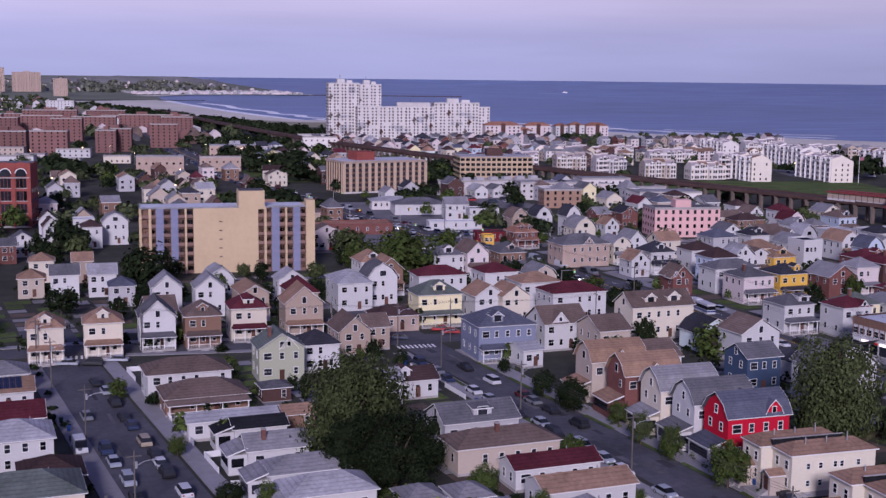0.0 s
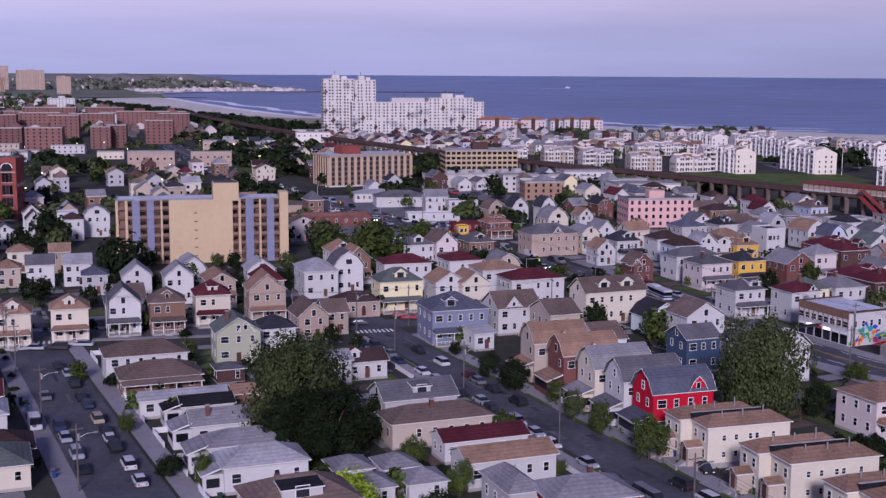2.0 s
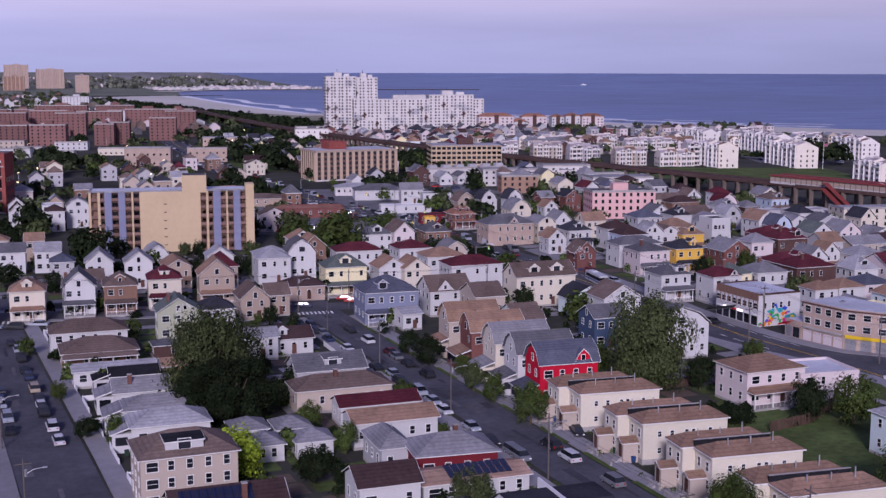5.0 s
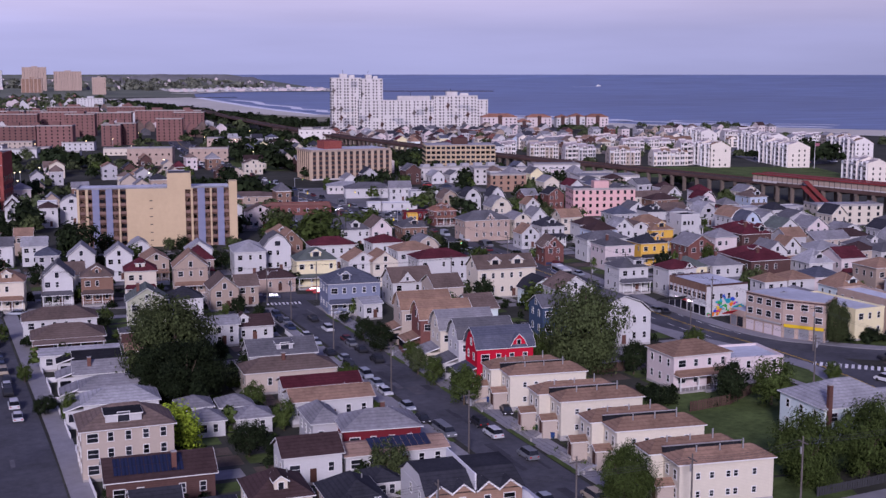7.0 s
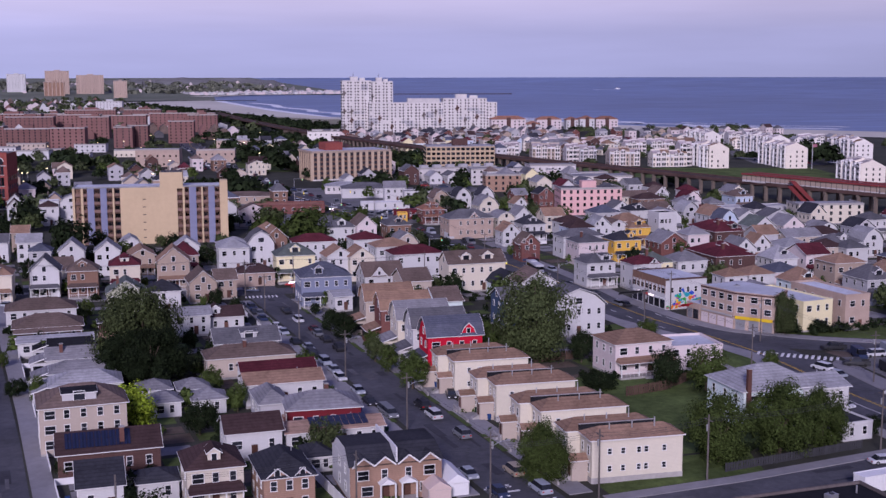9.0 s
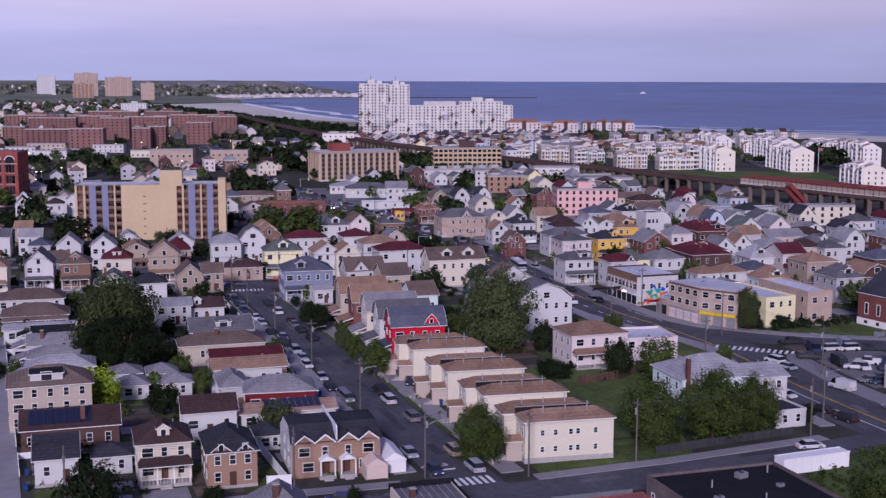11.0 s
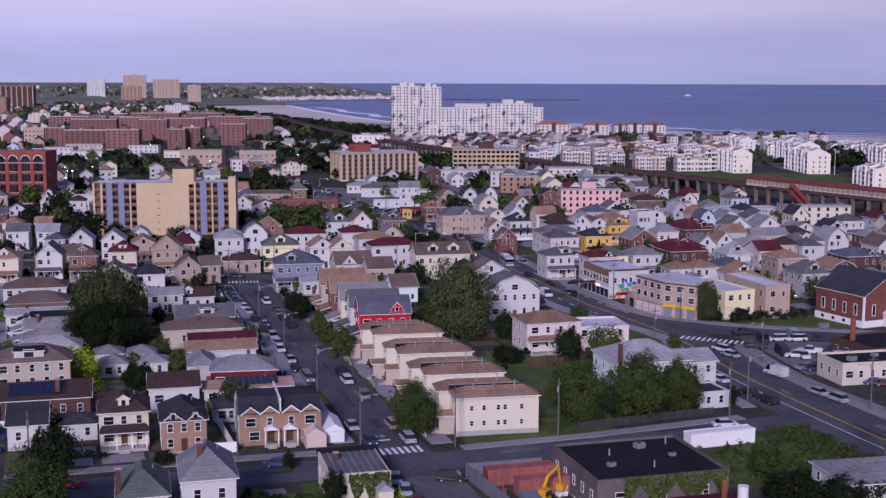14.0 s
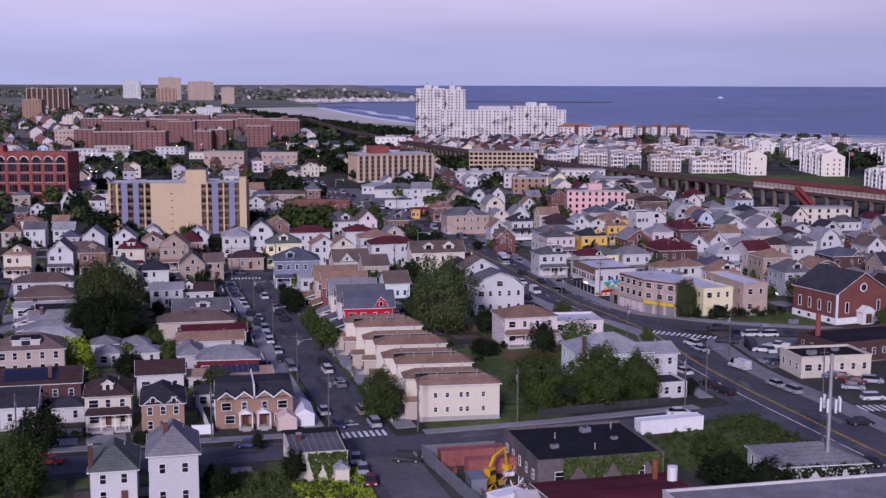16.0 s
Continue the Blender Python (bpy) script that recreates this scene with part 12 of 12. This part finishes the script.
def canopy_tent(x, y, rz, w, l, cloth, label):
    """A gabled party tent: cloth roof and walls on thin posts."""
    root = thing("canopy_tent", x, y, rz, label, "tent", "tents")
    bm = bmesh.new()
    prism(bm, [(-w / 2, 2.1), (w / 2, 2.1), (w / 2, 2.22), (0, 3.4), (-w / 2, 2.22)], 0, l, "y")
    part("canopy", bm, cloth, root)
    part("side_sheet", boxes((-w / 2 + 0.02, -w / 2 + 0.06, 0.1, l - 0.1, 0.1, 2.1), (w / 2 - 0.06, w / 2 - 0.02, 0.1, l - 0.1, 0.1, 2.1), (-w / 2 + 0.1, w / 2 - 0.1, 0.1, 0.14, 0.1, 2.1)), cloth, root)
    for sx in (-w / 2 + 0.1, w / 2 - 0.1):
        for sy in (0.02, l / 2, l - 0.1):
            part("post", boxes((sx - 0.05, sx + 0.05, sy - 0.05, sy + 0.05, 0, 2.1)), METAL, root)
    for k in range(5):
        part("seam", boxes((-w / 2, w / 2, 0.1 + k * l / 5, 0.16 + k * l / 5, 2.02, 2.1)), METAL, root)


canopy_tent(-16.4, 6.6, -4, 3.6, 3.6, TENTPINK, "faded pink fabric party tent in a front yard")
canopy_tent(-12.9, 8.4, -4, 3.6, 9.0, VINYL, "long white fabric party tent beside the pavement")

# ivy on the workshop and the warehouse, and worn patches on the streets
def ivy(name, x0, y0, x1, y1, z0, z1, n, seed, leaf, label):
    """Ivy that hangs in uneven clumps on a wall between two points."""
    r = np.random.default_rng(seed)
    t = r.uniform(0, 1, n)
    hang = np.abs(np.sin(t * 9.0 + seed)) * 0.75 + 0.25
    z = z1 - (z1 - z0) * hang * r.uniform(0, 1, n) ** 0.8
    dx, dy = x1 - x0, y1 - y0
    l = math.hypot(dx, dy)
    nx, ny = dy / l, -dx / l
    off = r.uniform(0.05, 0.32, n)
    pos = np.stack([x0 + dx * t + nx * off, y0 + dy * t + ny * off, z], 1)
    nrm = np.array([nx, ny, 0.5]) + r.normal(scale=0.4, size=(n, 3))
    nrm /= np.linalg.norm(nrm, axis=1)[:, None]
    t1 = np.cross(nrm, r.normal(size=(n, 3)))
    t1 /= np.linalg.norm(t1, axis=1)[:, None]
    t2 = np.cross(nrm, t1)
    sc = r.uniform(0.10, 0.24, n)[:, None]
    V = np.stack([pos - t1 * sc, pos - t2 * sc, pos + t1 * sc, pos + t2 * sc], 1).reshape(-1, 3)
    me = bpy.data.meshes.new(name)
    me.from_pydata(V.tolist(), [], np.arange(len(V)).reshape(-1, 4).tolist())
    me.materials.append(LEAF[leaf])
    return tagged(put(name, me), label, "ivy", kind="stuff")


ivy("ivy", -17.4, -22.1, -11.4, -22.5, 0.5, 4.7, 1100, 3, "mid", "green ivy over a cream workshop wall")
ivy("ivy", -11.2, -22.4, -10.7, -12.0, 1.5, 4.8, 500, 4, "mid", "green ivy on the workshop side wall")
ivy("ivy", 19.0, -37.6, 35.0, -38.2, 1.8, 5.6, 1900, 5, "mid", "ivy hanging over the warehouse parapet")
ivy("ivy", 52.0, -44.9, 66.0, -46.4, 0.5, 4.0, 1000, 6, "dark", "ivy on the walls of an old bungalow")
PATCH = material("dark_tar_patch", (0.052, 0.051, 0.060), 0.85, 1.2, 0.2, 0.2, 0.1)
WORN = material("worn_pale_asphalt", (0.098, 0.094, 0.102), 0.9, 0.8, 0.25, 0.2, 0.15)
patch_rng = random.Random(23)
patches = {True: bmesh.new(), False: bmesh.new()}
for k in range(70):
    if k % 3 == 0:
        x, y, a = -3.3 + patch_rng.uniform(-3.6, 3.6), patch_rng.uniform(-26, 175), 90
    elif k % 3 == 1:
        x, y, a = 78.5 + patch_rng.uniform(-6, 6), patch_rng.uniform(-60, 120), 90
    else:
        x, y, a = patch_rng.choice((-78.3 + patch_rng.uniform(-4, 4), patch_rng.uniform(-55, 55))), patch_rng.uniform(20, 180), 90
        if x > -70:
            y, a = -3.2 + patch_rng.uniform(-3.6, 3.6), 0
    l, w = patch_rng.uniform(1.5, 9), patch_rng.uniform(0.5, 2.0)
    l, w = (l, w) if a else (w, l)
    box(patches[patch_rng.random() < 0.55], x - w / 2, x + w / 2, y - l / 2, y + l / 2, 0.05, 0.056 + 0.0006 * k)
for dark, bm in patches.items():
    tagged(put("road_patch", mesh_of("road_patch", bm, PATCH if dark else WORN)), "patched strips of road asphalt", "road", kind="stuff")
sheet("pavement", [(-6.5, -40), (2.0, -40), (2.0, -17), (-1, -13), (-6.5, -13)], 0.055, WORN, "broken pale asphalt forecourt", "pavement")
LETTERS = bpy.data.curves.new("road_lettering", "FONT")
LETTERS.body, LETTERS.size, LETTERS.extrude, LETTERS.align_x = "STOP", 1.9, 0.002, "CENTER"
LETTERS.materials.append(PAINT)
tagged(put("road_marking", LETTERS, None, pose(-6.0, 10.6, 0.075, 0, 0, 180)), "white painted word on the asphalt before a crossing", "marking", kind="structure")

rng = random.Random(17)
for k in range(26):
    x, y = BOULEVARD[26 + k] if 26 + k < len(BOULEVARD) else BOULEVARD[-1]
    if 150 < y < 760:
        lane = rng.choice((-5.6, -2.2, 2.2, 5.6))
        car(x + lane, y + rng.uniform(-3, 3), -90 if lane > 0 else 90, rng.choice(("sedan", "suv", "suv", "van")), rng.choice(("white", "silver", "black", "grey", "red", "white")))


TRAFFIC = [(LOT_X, LOT_Y) for LOT_X, LOT_Y in BOULEVARD if 160 < LOT_Y < 1000]
for k, (x, y) in enumerate(TRAFFIC):
    for lane in (-7.4, 7.4):
        if rng.random() < 0.75:
            car(x + lane, y + rng.uniform(-4, 4), 90, rng.choice(("sedan", "suv", "van")), rng.choice(("white", "silver", "black", "navy", "grey", "wine")))
for x0, x1, y0, y1, n in ((89, 122, 318, 332, 9), (88, 124, 352, 366, 8), (24, 62, 330, 338, 7), (26, 62, 388, 404, 9), (152, 172, 446, 510, 12), (444, 470, 524, 616, 10), (97, 112, 32, 60, 8)):
    for k in range(n):
        car(rng.uniform(x0, x1), rng.uniform(y0, y1), rng.choice((-15, 75, 165)) + rng.uniform(-6, 6), rng.choice(("sedan", "suv", "suv", "van")), rng.choice(("white", "white", "silver", "black", "grey", "navy", "red")))


def lit_car_pair(x, y):
    """Head lamps of a car that comes down the far avenue."""
    root = car(x, y, 90, "sedan", "silver")
    part("headlight", boxes((-2.5, -2.38, -0.75, -0.4, 0.55, 0.8), (-2.5, -2.38, 0.4, 0.75, 0.55, 0.8)), HEADGLOW, root, "lit head lamps")


for k in range(16):
    y = 960 + k * 52 + rng.uniform(-15, 15)
    lit_car_pair(-86 - (y - 1000) * 0.045 + rng.choice((-8, -5, 4, 7)), y)
for k in range(9):
    x, y = TRAFFIC[(k * 5 + 9) % len(TRAFFIC)]
    lit_car_pair(x - 3.8, y + 9)


def traffic_signal(x, y, glow_mat, label):
    root = thing("traffic_signal", x, y, 0, label, "traffic signal", "traffic signals")
    bm = bmesh.new()
    tube(bm, (0, 0, 0), (0, 0, 6.2), 0.12, 0.09, 6)
    part("pole", bm, METAL, root)
    part("arm", boxes((0, 4.5, -0.06, 0.06, 5.9, 6.02)), METAL, root)
    part("case", boxes((4.2, 4.6, -0.15, 0.2, 5.0, 6.1)), YPAINT, root)
    part("lens", boxes((4.22, 4.58, -0.24, -0.16, 5.2, 5.56)), glow_mat, root)


for k, (x, y) in enumerate(((66, 178), (66, 232), (67, 300), (66, 352), (64, 408), (62, 470), (62, 560), (84, 330), (86, 405), (82, 480))):
    traffic_signal(x, y, SIGNALGLOW[k % 2], "street signal with a lit lens on a steel arm")


def street_lamp(x, y, h=8.0):
    root = thing("street_lamp", x, y, 0, "lit street lamp on a thin grey pole", "lamp", "far street lamps")
    bm = bmesh.new()
    tube(bm, (0, 0, 0), (0, 0, h), 0.1, 0.07, 6)
    part("pole", bm, METAL, root)
    part("lamp_head", boxes((-0.35, 0.35, -0.25, 0.25, h, h + 0.22)), LAMPGLOW, root)


for k in range(30):
    street_lamp(rng.uniform(-170, 190), rng.uniform(420, 980))
for k in range(10):
    street_lamp(rng.uniform(360, 600), rng.uniform(560, 800), 6)


# bins, rooftop units and steps
BIN = [material("green_bin_plastic", (0.03, 0.06, 0.04), 0.6, 3, 0.1, 0.1), material("grey_bin_plastic", (0.10, 0.10, 0.11), 0.6, 3, 0.1, 0.1), material("blue_bin_plastic", (0.02, 0.05, 0.16), 0.6, 3, 0.1, 0.1)]


def bin_mesh(mat):
    bm = bmesh.new()
    prism(bm, [(-0.24, 0.05), (0.24, 0.05), (0.32, 0.95), (-0.32, 0.95)], -0.28, 0.28, "y")
    box(bm, -0.36, 0.36, -0.32, 0.34, 0.95, 1.03)
    return mesh_of("rubbish_bin", bm, mat)


BINS = [bin_mesh(m) for m in BIN]
rng = random.Random(41)
for k in range(34):
    x, y = ((-67.0, rng.uniform(15, 180)), (-13.0, rng.uniform(30, 175)), (6.8, rng.uniform(20, 170)), (-88.0, rng.uniform(15, 180)))[k % 4]
    tagged(put("rubbish_bin", BINS[k % 3], None, pose(x + rng.uniform(-0.5, 0.5), y, 0.16, 0, 0, rng.uniform(-20, 20))), ("dark green", "grey", "blue")[k % 3] + " plastic rubbish bin by the pavement", "bin", "bins")


def roof_unit(x, y, z, rz, s):
    root = thing("air_conditioner", x, y, rz, "grey metal air conditioning unit on a flat roof", "roof unit", "roof units", z)
    part("case", boxes((-s, s, -s * 0.7, s * 0.7, 0.15, s * 1.1)), METAL, root)
    part("foot", boxes((-s, s, -s * 0.6, -s * 0.5, 0, 0.15), (-s, s, s * 0.5, s * 0.6, 0, 0.15)), DARKMETAL, root)
    bm = bmesh.new()
    tube(bm, (0, 0, s * 1.1), (0, 0, s * 1.1 + 0.08), s * 0.5, s * 0.5, 12)
    part("fan_grille", bm, DARKMETAL, root)


for x, y, z, s in ((28, -24, 5.03, 0.8), (20, -31, 5.03, 0.6), (31, -29, 5.03, 0.5), (98, 20, 4.23, 0.9), (105, 22, 4.23, 0.7), (112, 50, 4.43, 1.0), (98, 100, 8.86, 0.7), (101, 138, 6.96, 0.8), (97, 143, 6.96, 0.6)):
    roof_unit(x, y, z, 10, s)
part_pipe = bmesh.new()
for x, y in ((22, -26), (26, -33), (33, -23)):
    tube(part_pipe, (x, y, 5.0), (x, y, 6.1), 0.12, 0.12, 8)
tagged(put("roof_vents", mesh_of("roof_vents", part_pipe, METAL)), "thin metal vent pipes on a tar roof", "vents", kind="stuff")

house(-28.7, 26.7, -3, 4.4, 6.0, 2.5, 1.3, "hip", "white", "dark", porch="none", base=0.1, category="garage", label="small white garage with a charcoal hip roof")

BOAT_Z = -1.2 + far_rise(math.hypot(1806 - CX, 3226 - CY))
boat = thing("boat", 1806, 3226, 8, "small white motor boat with a foaming wake", "boat", "", BOAT_Z)
bm = bmesh.new()
prism(bm, [(-9, 2.2), (7, 2.2), (11, 2.8), (7, -0.4), (-8.5, -0.4)], -2.4, 2.4, "x")
bmesh.ops.rotate(bm, verts=bm.verts, cent=(0, 0, 0), matrix=Matrix.Rotation(radians(-90), 3, "Z"))
part("hull", bm, VINYL, boat)
part("cabin", boxes((-4, 3, -1.7, 1.7, 2.2, 5.2)), VINYL, boat)
part("cabin_glass", boxes((-3.6, 3.05, -1.74, 1.74, 3.6, 4.6)), CARGLASS, boat)
ribbon("foam", [(1798, 3224), (1780, 3221), (1745, 3216), (1710, 3212)], 16, -0.9, FOAM, "white wake behind the boat", "water")


# ---- shrubs and small trees in the yards between the houses ----
yard_rng = random.Random(77)
yard_green = []
for m, w, d in YARDS:
    for k in range(3):
        if yard_rng.random() < 0.6:
            q = Vector((yard_rng.choice((-1, 1)) * (w / 2 + 0.9), yard_rng.uniform(0.35, 1.0) * d, 0)) if k else Vector((yard_rng.uniform(-0.4, 0.4) * w, d + 1.8, 0))
            q = m @ q
            yard_green.append((q.x, q.y, yard_rng.uniform(2.4, 6.0), yard_rng.uniform(1.8, 3.2)))
clump_field("yard_shrubs", "dark", yard_green[::2], 21, "dark shrubs in the yards between houses", 110)
clump_field("yard_shrubs", "mid", yard_green[1::2], 22, "green shrubs in the yards between houses", 110)

# trees of the farther streets, too many and too small to tell apart
for leaf, pts in FAR_TREES.items():
    clump_field("woodland", leaf, pts, 41, "single trees along the farther streets", 260, 0.07)
